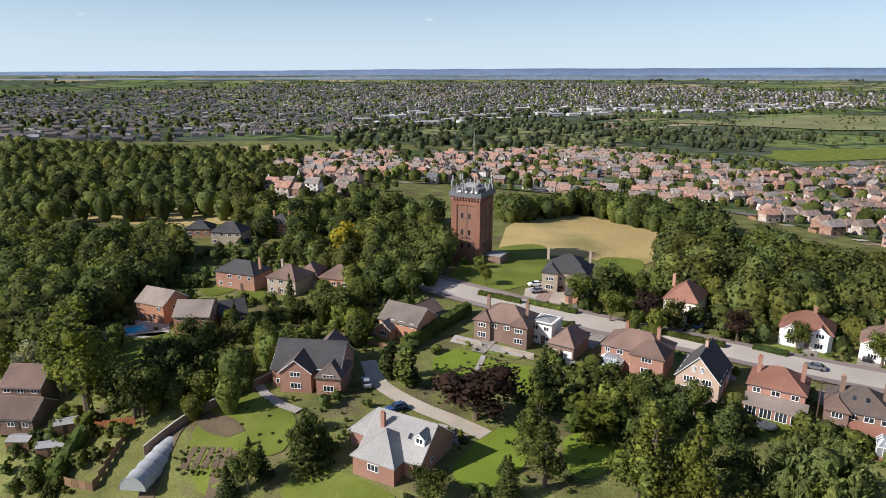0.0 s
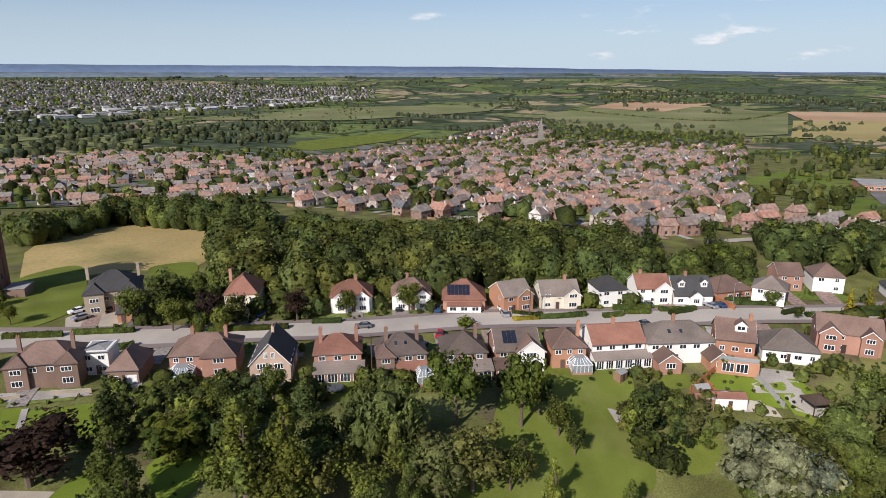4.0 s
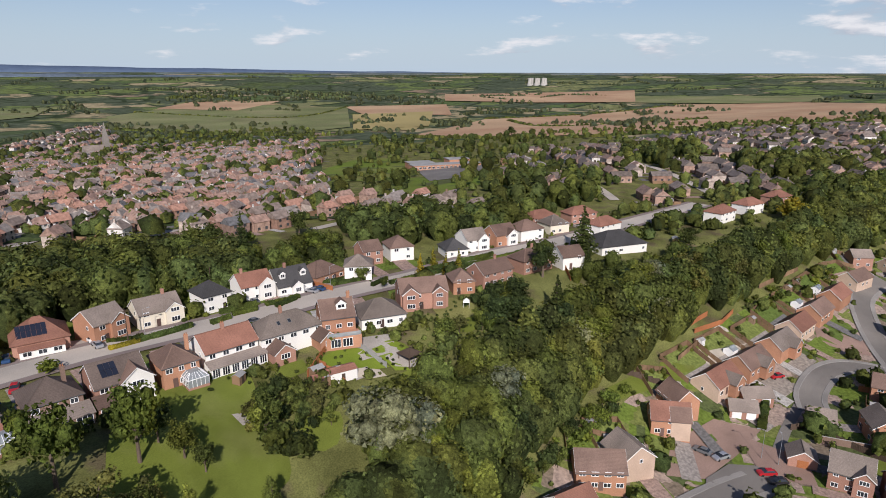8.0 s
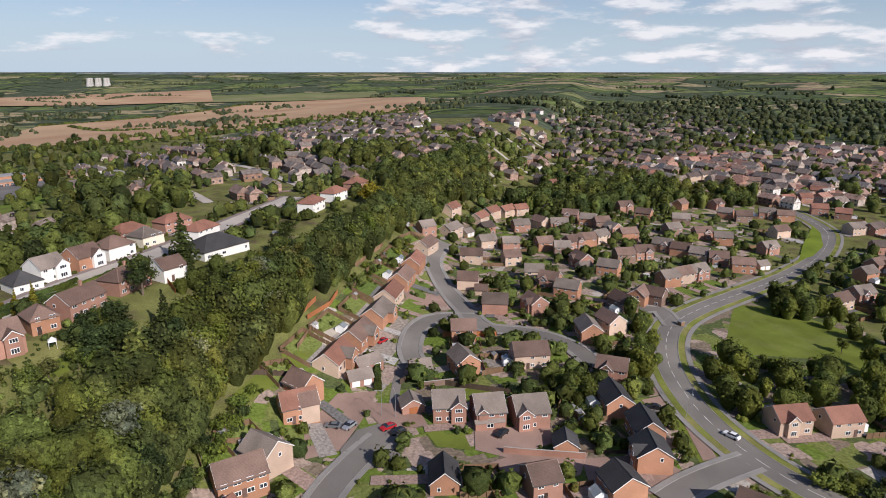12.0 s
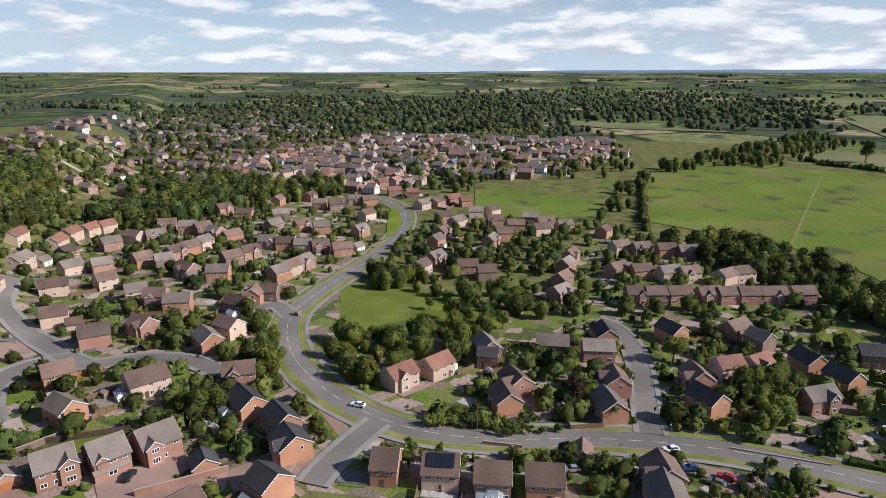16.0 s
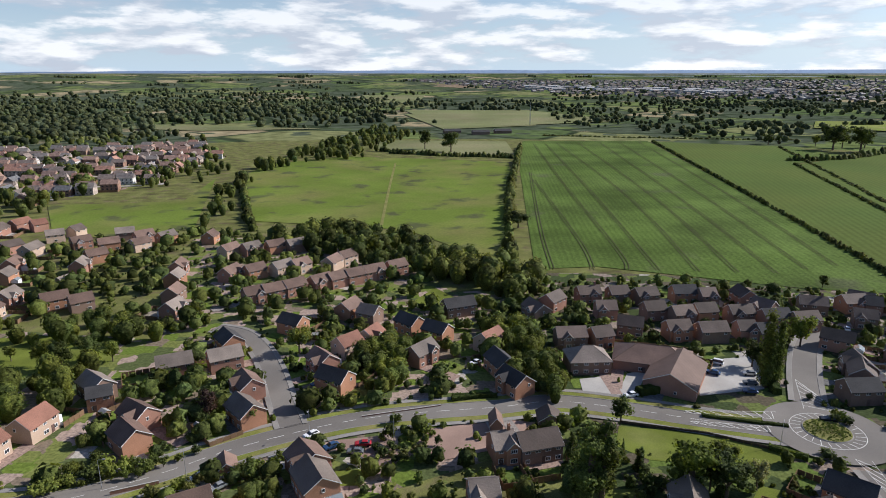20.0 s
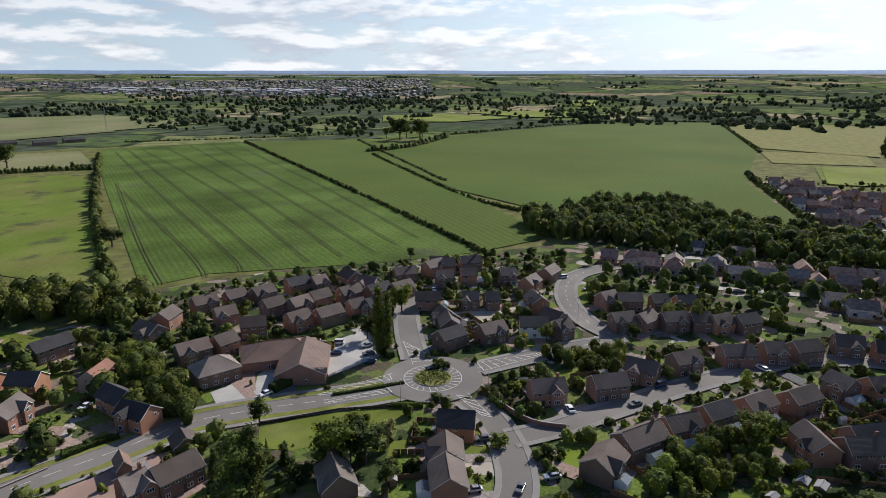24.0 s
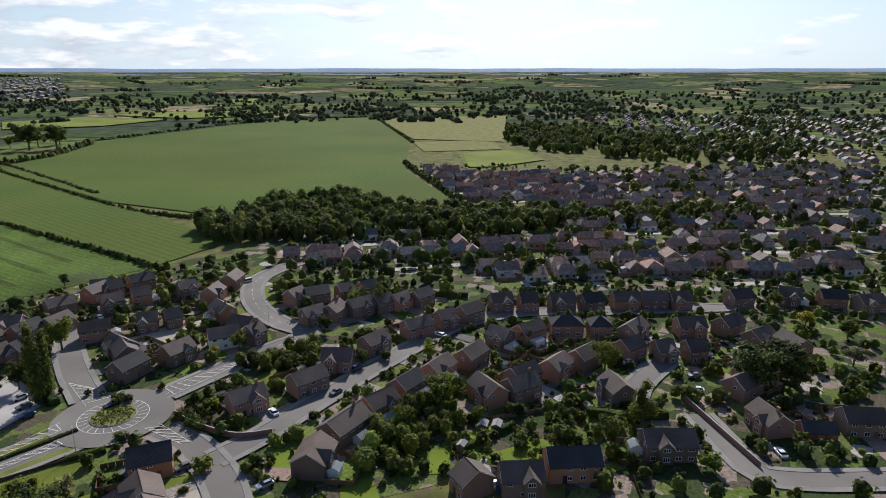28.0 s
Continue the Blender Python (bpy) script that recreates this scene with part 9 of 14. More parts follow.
wing(h, 'S', -2.5, 4.2, 2.5, 4.5, 2.8, 'brick_orange', 'tile_grey')
house(-5.4, 156.9, 50, 8.2, 7.0, wall='brick_orange', tile='tile_brown', eave=2.8, rise=2.4)
house(-74.7, 161.5, -24, 9.6, 8.5, wall='brick_orange', tile='tile_grey', eave=5.2, rise=2.9)
house(-62.7, 154.1, 0, 8.9, 8.5, wall='brick_orange', tile='tile_grey', eave=4.6, rise=2.9)
house(-55.7, 159.2, 26, 6.7, 8.0, wall='brick_orange', tile='tile_slate', eave=3, rise=2.7)
house(-61.1, 188.3, -22, 14.2, 8.5, roof='h', wall='brick_red', tile='tile_slate', eave=5.2, chim=(0.9,), rise=2.9)
house(-45.5, 182.8, -24, 10.1, 9.0, roof='h', wall='stone', tile='tile_brown', eave=5, chim=(-0.5,), rise=3.1)
house(-40.3, 189.2, -12, 6.4, 8.0, roof='h', wall='brick_brown', tile='tile_brown', eave=4, rise=2.7)
house(-31.1, 186.8, -19, 10.1, 9.0, roof='h', wall='brick_orange', tile='tile_brown', eave=3, rise=3.1)
house(-98.3, 254.0, 0, 9.8, 8.0, roof='h', wall='brick_red', tile='tile_slate', eave=3.2, rise=2.7)
house(-81.9, 241.3, -8, 12.1, 9.0, roof='h', wall='stone', tile='tile_slate', eave=5, rise=3.1)
house(-65.3, 254.6, -12, 9.2, 8.0, roof='h', wall='brick_orange', tile='tile_slate', eave=5.6, chim=(-0.7, 0.7), rise=2.7)
house(-88.6, 127.1, -3, 8.8, 9.0, wall='brick_brown', tile='tile_brown', eave=4.8, rise=3.1)
house(-87.5, 120.8, -5, 9.4, 8.0, wall='brick_brown', tile='tile_brown', eave=2.8, rise=2.7)
h = house(110.8, 2.0, -45, 8.6, 8.0, eave=4.4, rise=3.0, wall='brick_orange', tile='tile_red')
h = house(124.4, -2.8, -79, 10.4, 8.0, eave=4.4, rise=3.0, wall='brick_orange', tile='tile_brown')
wing(h, 'E', -1.0, 5.5, 1.5, 3.0, 4.4, 'brick_buff', 'tile_brown')
h = house(131.4, -9.1, -147, 8.6, 8.0, eave=4.4, rise=3.0, wall='brick_buff', tile='tile_grey')
h = house(148.8, -19.0, -85, 9.1, 7.2, eave=4.4, rise=3.0, wall='brick_orange', tile='tile_red')
wing(h, 'E', -1.0, 5.5, 1.5, 3.0, 4.4, 'brick_buff', 'tile_brown')
h = house(157.0, -21.7, -151, 8.0, 7.2, eave=4.4, rise=3.0, wall='brick_orange', tile='tile_brown')
h = house(173.1, -33.3, -35, 13.0, 8.0, eave=3.2, rise=3.0, wall='brick_buff', tile='tile_red')
wing(h, 'S', 1.5, 5.0, 2.0, 4.0, 3.2, 'brick_orange', 'tile_grey')
h = house(187.3, -43.8, -36, 13.0, 8.0, eave=3.2, rise=3.0, wall='brick_orange', tile='tile_brown')
wing(h, 'S', 1.5, 5.0, 2.0, 4.0, 3.2, 'brick_orange', 'tile_grey')
h = house(203.5, -55.1, -34, 13.0, 8.0, eave=3.2, rise=3.0, wall='brick_orange', tile='tile_grey')
wing(h, 'S', 1.5, 5.0, 2.0, 4.0, 3.2, 'brick_orange', 'tile_grey')
h = house(218.7, -63.9, -33, 13.0, 8.0, eave=3.2, rise=3.0, wall='brick_buff', tile='tile_red')
h = house(234.7, -74.0, -33, 13.0, 8.0, eave=3.2, rise=3.0, wall='brick_orange', tile='tile_brown')
h = house(252.0, -84.8, -32, 13.0, 8.0, eave=3.2, rise=3.0, wall='brick_orange', tile='tile_red')
h = house(273.7, -98.2, -42, 13.0, 8.0, eave=3.2, rise=3.0, wall='brick_buff', tile='tile_brown')
garage_block(164.6, -38.6, -87, 6.9, 5.5, tile='tile_grey')
garage_block(172.6, -43.0, -73, 8.3, 5.5, tile='tile_grey')
garage_block(167.4, -58.0, -99, 6.4, 5.5, tile='tile_grey')
h = house(140.5, -56.4, -108, 8.2, 8.5, wall='brick_red', tile='tile_grey', rise=2.9)
wing(h, 'S', 2.4, 3.8, 1.0, 4.2, 4.9, 'brick_red', 'tile_grey')
h = house(134.6, -65.0, -102, 7.7, 9.0, wall='brick_red', tile='tile_grey', garage=('S', -2.6, 'garage_white'), rise=3.1)
lean_to(h, 'S', -0.5, 4.5, 7.5, 0.8, 2.9, 'brick_red', 'tile_grey', win=1)
wing(h, 'S', -2.2, 2.2, 0.3, 4.5, 4.9, 'brick_red', 'tile_grey', win=False)
h = house(130.4, -74.6, -101, 8.7, 9.0, wall='brick_red', tile='tile_grey', rise=3.1)
wing(h, 'S', -2.2, 3.6, 0.9, 4.5, 4.9, 'brick_red', 'tile_grey')
garage_block(146.9, -48.4, -7, 5.6, 6.0, side='W', doors=1, tile='tile_grey', wall='brick_red', mat='wood_red')
garage_block(115.8, -76.7, -26, 5.6, 5.7, side='W', doors=0, tile='tile_slate', wall='brick_orange')
house(104.0, -63.2, -95, 6.7, 7.6, wall='brick_red', tile='tile_brown', rise=2.5)
house(113.5, -44.6, -19, 8.0, 6.2, wall='brick_orange', tile='tile_slate', eave=3, rise=2.6)
house(185.4, -79.8, -108, 8.3, 7.2, wall='brick_orange', tile='tile_brown', rise=2.7)
house(163.2, -70.4, -180, 9.0, 7.2, wall='brick_orange', tile='tile_grey', rise=2.6)
house(160.4, -91.3, -105, 10.8, 8.5, wall='brick_buff', tile='tile_brown', rise=2.9)
h = house(199.2, -114.7, -179, 8.6, 7.2, wall='brick_red', tile='tile_brown', rise=2.6)
wing(h, 'S', 1.6, 3.2, 0.8, 3.8, 4.8, 'brick_red', 'tile_brown', rise=1.5)
h = house(170.8, -119.6, 162, 10.1, 7.2, wall='brick_orange', tile='tile_grey', rise=2.6)
h = house(174.4, -131.0, -179, 9.1, 7.2, wall='brick_buff', tile='tile_brown', rise=2.6)
h = house(143.3, -109.6, -132, 8.9, 7.2, wall='brick_red', tile='tile_brown', rise=2.6)
wing(h, 'S', -1.4, 3.2, 0.8, 3.8, 4.8, 'brick_red', 'tile_brown', rise=1.5)
h = house(127.7, -99.1, 163, 10.0, 7.2, wall='brick_orange', tile='tile_slate', rise=2.6)
h = house(113.7, -98.1, 160, 9.4, 7.2, wall='brick_orange', tile='tile_slate', rise=2.6)
h = house(104.0, -92.1, 157, 8.1, 8.0, wall='brick_orange', tile='tile_slate', rise=2.6)
wing(h, 'S', 1.6, 3.2, 0.8, 3.8, 4.8, 'brick_orange', 'tile_slate', rise=1.5)
h = house(96.4, -78.5, 173, 7.3, 8.0, wall='brick_orange', tile='tile_slate', rise=2.6)
h = house(106.0, -137.2, -103, 9.3, 7.2, wall='brick_buff', tile='tile_red', rise=2.6)
wing(h, 'S', -1.4, 3.2, 0.8, 3.8, 4.8, 'brick_buff', 'tile_red', rise=1.5)
h = house(101.4, -149.8, -102, 9.3, 7.2, wall='brick_buff', tile='tile_red', rise=2.6)
h = house(96.1, -171.7, 140, 9.9, 7.2, wall='brick_brown', tile='tile_grey', rise=2.6)
h = house(76.7, -154.5, 144, 9.2, 7.2, wall='brick_red', tile='tile_brown', rise=2.6)
wing(h, 'S', 1.6, 3.2, 0.8, 3.8, 4.8, 'brick_red', 'tile_brown', rise=1.5)
h = house(74.2, -143.5, 136, 9.3, 7.2, wall='brick_orange', tile='tile_brown', rise=2.6)
h = house(67.2, -203.6, 126, 9.6, 7.2, wall='brick_orange', tile='tile_slate', rise=2.6)
h = house(52.4, -171.3, 124, 8.8, 7.2, wall='brick_red', tile='tile_brown', rise=2.6)
wing(h, 'S', -1.4, 3.2, 0.8, 3.8, 4.8, 'brick_red', 'tile_brown', rise=1.5)
h = house(49.2, -156.6, 131, 10.1, 7.2, wall='brick_orange', tile='tile_grey', rise=2.6)
h = house(48.8, -219.1, 150, 9.3, 7.2, wall='brick_orange', tile='tile_slate', rise=2.6)
h = house(33.2, -187.1, 128, 8.9, 7.2, wall='brick_red', tile='tile_brown', rise=2.6)
wing(h, 'S', 1.6, 3.2, 0.8, 3.8, 4.8, 'brick_red', 'tile_brown', rise=1.5)
h = house(27.6, -174.7, 149, 9.8, 7.2, wall='brick_orange', tile='tile_slate', rise=2.6)
h = house(26.9, -200.1, -132, 8.7, 7.2, wall='brick_buff', tile='tile_red', rise=2.6)
h = house(19.6, -206.7, -117, 8.1, 7.2, wall='brick_buff', tile='tile_red', rise=2.6)
wing(h, 'S', -1.4, 3.2, 0.8, 3.8, 4.8, 'brick_buff', 'tile_red', rise=1.5)
h = house(6.6, -218.2, 135, 9.3, 7.2, wall='brick_orange', tile='tile_slate', rise=2.6)
h = house(-3.4, -210.5, 143, 9.1, 7.2, wall='brick_orange', tile='tile_slate', rise=2.6)
h = house(2.2, -192.9, -130, 10.0, 7.2, wall='brick_red', tile='tile_grey', rise=2.6)
wing(h, 'S', 1.6, 3.2, 0.8, 3.8, 4.8, 'brick_red', 'tile_grey', rise=1.5)
h = house(-21.1, -202.7, -132, 9.3, 7.2, wall='brick_buff', tile='tile_red', rise=2.6)
h = house(-22.9, -184.4, 111, 10.1, 7.2, wall='brick_orange', tile='tile_slate', rise=2.6)
h = house(-25.6, -171.7, 121, 9.5, 7.2, wall='brick_orange', tile='tile_slate', rise=2.6)
wing(h, 'S', -1.4, 3.2, 0.8, 3.8, 4.8, 'brick_orange', 'tile_slate', rise=1.5)
h = house(30.5, -234.2, -116, 9.5, 7.2, wall='brick_orange', tile='tile_brown', rise=2.6)
h = house(21.8, -228.2, 152, 7.7, 7.2, wall='brick_brown', tile='tile_grey', rise=2.6)
h = house(28.4, -133.2, 125, 8.4, 8.0, wall='brick_red', tile='tile_brown', rise=2.6)
wing(h, 'S', 1.6, 3.2, 0.8, 3.8, 4.8, 'brick_red', 'tile_brown', rise=1.5)
h = house(25.3, -125.1, 118, 10.3, 8.0, wall='brick_orange', tile='tile_grey', rise=2.6)
h = house(347.7, -207.6, -155, 9.2, 7.0, wall='brick_buff', tile='tile_brown', rise=2.6)
h = house(327.1, -210.8, -131, 9.4, 7.0, wall='brick_red', tile='tile_brown', rise=2.6)
wing(h, 'S', -1.4, 3.2, 0.8, 3.5, 4.4, 'brick_red', 'tile_brown', rise=1.5)
h = house(313.2, -214.2, -135, 9.3, 7.0, wall='brick_orange', tile='tile_grey', rise=2.6)
h = house(304.6, -217.5, -103, 8.7, 7.0, wall='brick_brown', tile='tile_brown', rise=2.6)
h = house(290.3, -215.0, -178, 9.1, 7.0, wall='brick_red', tile='tile_grey', rise=2.6)
wing(h, 'S', 1.6, 3.2, 0.8, 3.5, 4.4, 'brick_red', 'tile_grey', rise=1.5)
h = house(277.8, -215.7, -98, 9.6, 7.0, wall='brick_orange', tile='tile_brown', rise=2.6)
h = house(316.7, -184.4, -170, 10.1, 7.0, wall='brick_buff', tile='tile_brown', rise=2.6)
h = house(309.1, -192.0, -115, 9.9, 7.0, wall='brick_red', tile='tile_grey', rise=2.6)
wing(h, 'S', -1.4, 3.2, 0.8, 3.5, 4.4, 'brick_red', 'tile_grey', rise=1.5)
h = house(274.4, -162.1, -97, 8.4, 7.0, wall='brick_orange', tile='tile_brown', rise=2.6)
h = house(263.7, -166.1, -114, 7.9, 7.0, wall='brick_brown', tile='tile_grey', rise=2.6)
h = house(272.2, -178.0, -84, 9.4, 7.0, wall='brick_red', tile='tile_brown', rise=2.6)
wing(h, 'S', 1.6, 3.2, 0.8, 3.5, 4.4, 'brick_red', 'tile_brown', rise=1.5)
h = house(273.8, -186.8, -95, 8.7, 7.0, wall='brick_orange', tile='tile_brown', rise=2.6)
h = house(277.7, -197.6, -76, 9.3, 7.0, wall='brick_buff', tile='tile_grey', rise=2.6)
h = house(243.1, -163.7, 179, 10.2, 7.0, wall='brick_red', tile='tile_brown', rise=2.6)
wing(h, 'S', -1.4, 3.2, 0.8, 3.5, 4.4, 'brick_red', 'tile_brown', rise=1.5)
h = house(229.0, -169.2, -141, 9.4, 7.0, wall='brick_orange', tile='tile_grey', rise=2.6)
h = house(243.7, -188.0, -101, 9.2, 7.0, wall='brick_brown', tile='tile_brown', rise=2.6)
h = house(245.8, -200.5, -102, 8.9, 7.0, wall='brick_red', tile='tile_brown', rise=2.6)
wing(h, 'S', 1.6, 3.2, 0.8, 3.5, 4.4, 'brick_red', 'tile_brown', rise=1.5)
h = house(209.4, -185.5, -90, 8.5, 7.0, wall='brick_orange', tile='tile_grey', rise=2.6)
h = house(211.9, -194.7, -83, 9.6, 7.0, wall='brick_buff', tile='tile_brown', rise=2.6)
h = house(213.7, -204.6, -84, 10.2, 7.0, wall='brick_red', tile='tile_grey', rise=2.6)
wing(h, 'S', -1.4, 3.2, 0.8, 3.5, 4.4, 'brick_red', 'tile_grey', rise=1.5)
h = house(194.0, -158.7, -57, 8.6, 7.0, wall='brick_orange', tile='tile_brown', rise=2.6)
h = house(192.3, -164.5, -149, 8.3, 7.0, wall='brick_brown', tile='tile_brown', rise=2.6)
h = house(254.7, -220.3, -145, 9.5, 7.0, wall='brick_red', tile='tile_grey', rise=2.6)
wing(h, 'S', 1.6, 3.2, 0.8, 3.5, 4.4, 'brick_red', 'tile_grey', rise=1.5)
h = house(245.3, -223.9, -145, 9.5, 7.0, wall='brick_orange', tile='tile_brown', rise=2.6)
h = house(236.4, -227.3, -145, 8.7, 7.0, wall='brick_buff', tile='tile_grey', rise=2.6)
h = house(228.3, -231.4, -127, 8.8, 7.0, wall='brick_red', tile='tile_brown', rise=2.6)
wing(h, 'S', -1.4, 3.2, 0.8, 3.5, 4.4, 'brick_red', 'tile_brown', rise=1.5)
h = house(216.7, -234.9, -125, 10.0, 7.0, wall='brick_orange', tile='tile_brown', rise=2.6)
h = house(282.3, -249.4, -92, 9.1, 7.0, wall='brick_brown', tile='tile_grey', rise=2.6)
h = house(271.3, -261.0, -107, 9.7, 7.0, wall='brick_red', tile='tile_brown', rise=2.6)
wing(h, 'S', 1.6, 3.2, 0.8, 3.5, 4.4, 'brick_red', 'tile_brown', rise=1.5)
h = house(259.0, -264.1, -127, 9.3, 7.0, wall='brick_orange', tile='tile_grey', rise=2.6)
h = house(362.0, -346.6, -59, 8.4, 7.0, wall='brick_buff', tile='tile_brown', rise=2.6)
h = house(334.5, -331.4, -77, 9.3, 7.0, wall='brick_red', tile='tile_brown', rise=2.6)
wing(h, 'S', -1.4, 3.2, 0.8, 3.5, 4.4, 'brick_red', 'tile_brown', rise=1.5)
h = house(309.7, -315.5, -147, 9.2, 7.0, wall='brick_orange', tile='tile_grey', rise=2.6)
h = house(299.1, -319.6, -124, 9.3, 7.0, wall='brick_brown', tile='tile_brown', rise=2.6)
h = house(301.2, -341.3, -130, 9.5, 7.0, wall='brick_red', tile='tile_grey', rise=2.6)
wing(h, 'S', 1.6, 3.2, 0.8, 3.5, 4.4, 'brick_red', 'tile_grey', rise=1.5)
h = house(291.1, -345.9, -127, 10.1, 7.0, wall='brick_orange', tile='tile_brown', rise=2.6)
h = house(261.9, -308.4, -91, 10.0, 7.0, wall='brick_buff', tile='tile_brown', rise=2.6)
h = house(237.0, -272.8, -95, 8.5, 7.0, wall='brick_red', tile='tile_grey', rise=2.6)
wing(h, 'S', -1.4, 3.2, 0.8, 3.5, 4.4, 'brick_red', 'tile_grey', rise=1.5)
h = house(339.0, -304.7, -68, 9.4, 7.0, wall='brick_orange', tile='tile_brown', rise=2.6)
h = house(301.7, -272.6, -125, 10.1, 7.0, wall='brick_brown', tile='tile_grey', rise=2.6)
h = house(339.8, -259.7, -99, 9.6, 7.0, wall='brick_red', tile='tile_brown', rise=2.6)
wing(h, 'S', 1.6, 3.2, 0.8, 3.5, 4.4, 'brick_red', 'tile_brown', rise=1.5)
h = house(318.2, -258.1, -144, 9.6, 7.0, wall='brick_orange', tile='tile_brown', rise=2.6)
h = house(233.6, -133.7, -116, 8.2, 7.0, wall='brick_buff', tile='tile_grey', rise=2.6)
h = house(221.8, -134.6, -140, 8.4, 7.0, wall='brick_red', tile='tile_brown', rise=2.6)
wing(h, 'S', -1.4, 3.2, 0.8, 3.5, 4.4, 'brick_red', 'tile_brown', rise=1.5)
h = house(209.6, -135.7, -137, 9.6, 7.0, wall='brick_orange', tile='tile_grey', rise=2.6)
h = house(189.7, -147.6, -176, 9.7, 7.0, wall='brick_brown', tile='tile_brown', rise=2.6)
h = house(196.1, -296.4, -83, 9.5, 7.0, wall='brick_red', tile='tile_brown', rise=2.6)
wing(h, 'S', 1.6, 3.2, 0.8, 3.5, 4.4, 'brick_red', 'tile_brown', rise=1.5)
h = house(188.3, -278.5, -87, 8.5, 7.0, wall='brick_orange', tile='tile_grey', rise=2.6)
h = house(166.9, -234.0, -86, 9.1, 7.0, wall='brick_buff', tile='tile_brown', rise=2.6)
h = house(170.0, -250.6, -93, 9.3, 7.0, wall='brick_red', tile='tile_grey', rise=2.6)
wing(h, 'S', -1.4, 3.2, 0.8, 3.5, 4.4, 'brick_red', 'tile_grey', rise=1.5)
h = house(149.0, -246.3, -142, 9.7, 7.0, wall='brick_orange', tile='tile_brown', rise=2.6)
h = house(137.3, -243.7, -140, 8.4, 7.0, wall='brick_brown', tile='tile_brown', rise=2.6)
h = house(163.7, -294.6, -81, 9.7, 7.0, wall='brick_red', tile='tile_grey', rise=2.6)
wing(h, 'S', 1.6, 3.2, 0.8, 3.5, 4.4, 'brick_red', 'tile_grey', rise=1.5)
h = house(164.4, -311.5, -135, 9.6, 7.0, wall='brick_orange', tile='tile_brown', rise=2.6)
h = house(207.5, -353.3, -147, 9.2, 7.0, wall='brick_buff', tile='tile_grey', rise=2.6)
h = house(185.3, -338.0, -136, 9.7, 7.0, wall='brick_red', tile='tile_brown', rise=2.6)
wing(h, 'S', -1.4, 3.2, 0.8, 3.5, 4.4, 'brick_red', 'tile_brown', rise=1.5)
h = house(168.9, -334.2, -147, 10.2, 7.0, wall='brick_orange', tile='tile_brown', rise=2.6)
h = house(170.7, -357.5, -155, 9.8, 7.0, wall='brick_brown', tile='tile_grey', rise=2.6)
h = house(157.5, -350.7, -133, 10.2, 7.0, wall='brick_red', tile='tile_brown', rise=2.6)
wing(h, 'S', 1.6, 3.2, 0.8, 3.5, 4.4, 'brick_red', 'tile_brown', rise=1.5)
h = house(144.0, -348.1, -120, 10.0, 7.0, wall='brick_orange', tile='tile_grey', rise=2.6)
h = house(152.3, -333.5, -127, 9.4, 7.0, wall='brick_buff', tile='tile_brown', rise=2.6)
h = house(116.4, -291.0, -87, 9.7, 7.0, wall='brick_red', tile='tile_brown', rise=2.6)
wing(h, 'S', -1.4, 3.2, 0.8, 3.5, 4.4, 'brick_red', 'tile_brown', rise=1.5)
h = house(111.9, -274.6, -92, 8.7, 7.0, wall='brick_orange', tile='tile_grey', rise=2.6)
h = house(104.6, -253.5, -93, 8.8, 7.0, wall='brick_brown', tile='tile_brown', rise=2.6)
h = house(98.0, -235.6, -103, 8.6, 7.0, wall='brick_red', tile='tile_grey', rise=2.6)
wing(h, 'S', 1.6, 3.2, 0.8, 3.5, 4.4, 'brick_red', 'tile_grey', rise=1.5)
h = house(120.0, -348.4, -92, 9.3, 7.0, wall='brick_orange', tile='tile_brown', rise=2.6)
h = house(101.4, -320.2, -118, 10.1, 7.0, wall='brick_buff', tile='tile_brown', rise=2.6)
h = house(91.0, -322.9, -132, 9.4, 7.0, wall='brick_red', tile='tile_grey', rise=2.6)
wing(h, 'S', -1.4, 3.2, 0.8, 3.5, 4.4, 'brick_red', 'tile_grey', rise=1.5)
h = house(79.6, -327.4, -140, 9.5, 7.0, wall='brick_orange', tile='tile_brown', rise=2.6)
h = house(69.4, -329.4, -141, 9.6, 7.0, wall='brick_brown', tile='tile_grey', rise=2.6)
h = house(89.3, -281.0, -109, 10.0, 7.0, wall='brick_red', tile='tile_brown', rise=2.6)
wing(h, 'S', 1.6, 3.2, 0.8, 3.5, 4.4, 'brick_red', 'tile_brown', rise=1.5)
h = house(79.2, -284.0, -136, 9.2, 7.0, wall='brick_orange', tile='tile_brown', rise=2.6)
h = house(67.8, -288.7, -129, 10.4, 7.0, wall='brick_buff', tile='tile_grey', rise=2.6)
h = house(60.1, -292.2, -130, 9.2, 7.0, wall='brick_buff', tile='tile_brown', rise=2.6)
wing(h, 'S', -1.4, 3.2, 0.8, 3.5, 4.4, 'brick_buff', 'tile_brown', rise=1.5)
h = house(45.5, -296.9, -114, 9.5, 7.0, wall='brick_buff', tile='tile_brown', rise=2.6)
h = house(39.8, -305.8, -130, 9.3, 7.0, wall='brick_buff', tile='tile_brown', rise=2.6)
h = house(71.1, -251.2, -143, 8.7, 7.0, wall='brick_red', tile='tile_brown', rise=2.6)
wing(h, 'S', 1.6, 3.2, 0.8, 3.5, 4.4, 'brick_red', 'tile_brown', rise=1.5)
h = house(64.1, -255.3, -144, 9.4, 7.0, wall='brick_red', tile='tile_brown', rise=2.6)
h = house(56.8, -260.7, -138, 9.6, 7.0, wall='brick_red', tile='tile_brown', rise=2.6)
h = house(46.5, -267.2, -138, 9.5, 7.0, wall='brick_red', tile='tile_brown', rise=2.6)
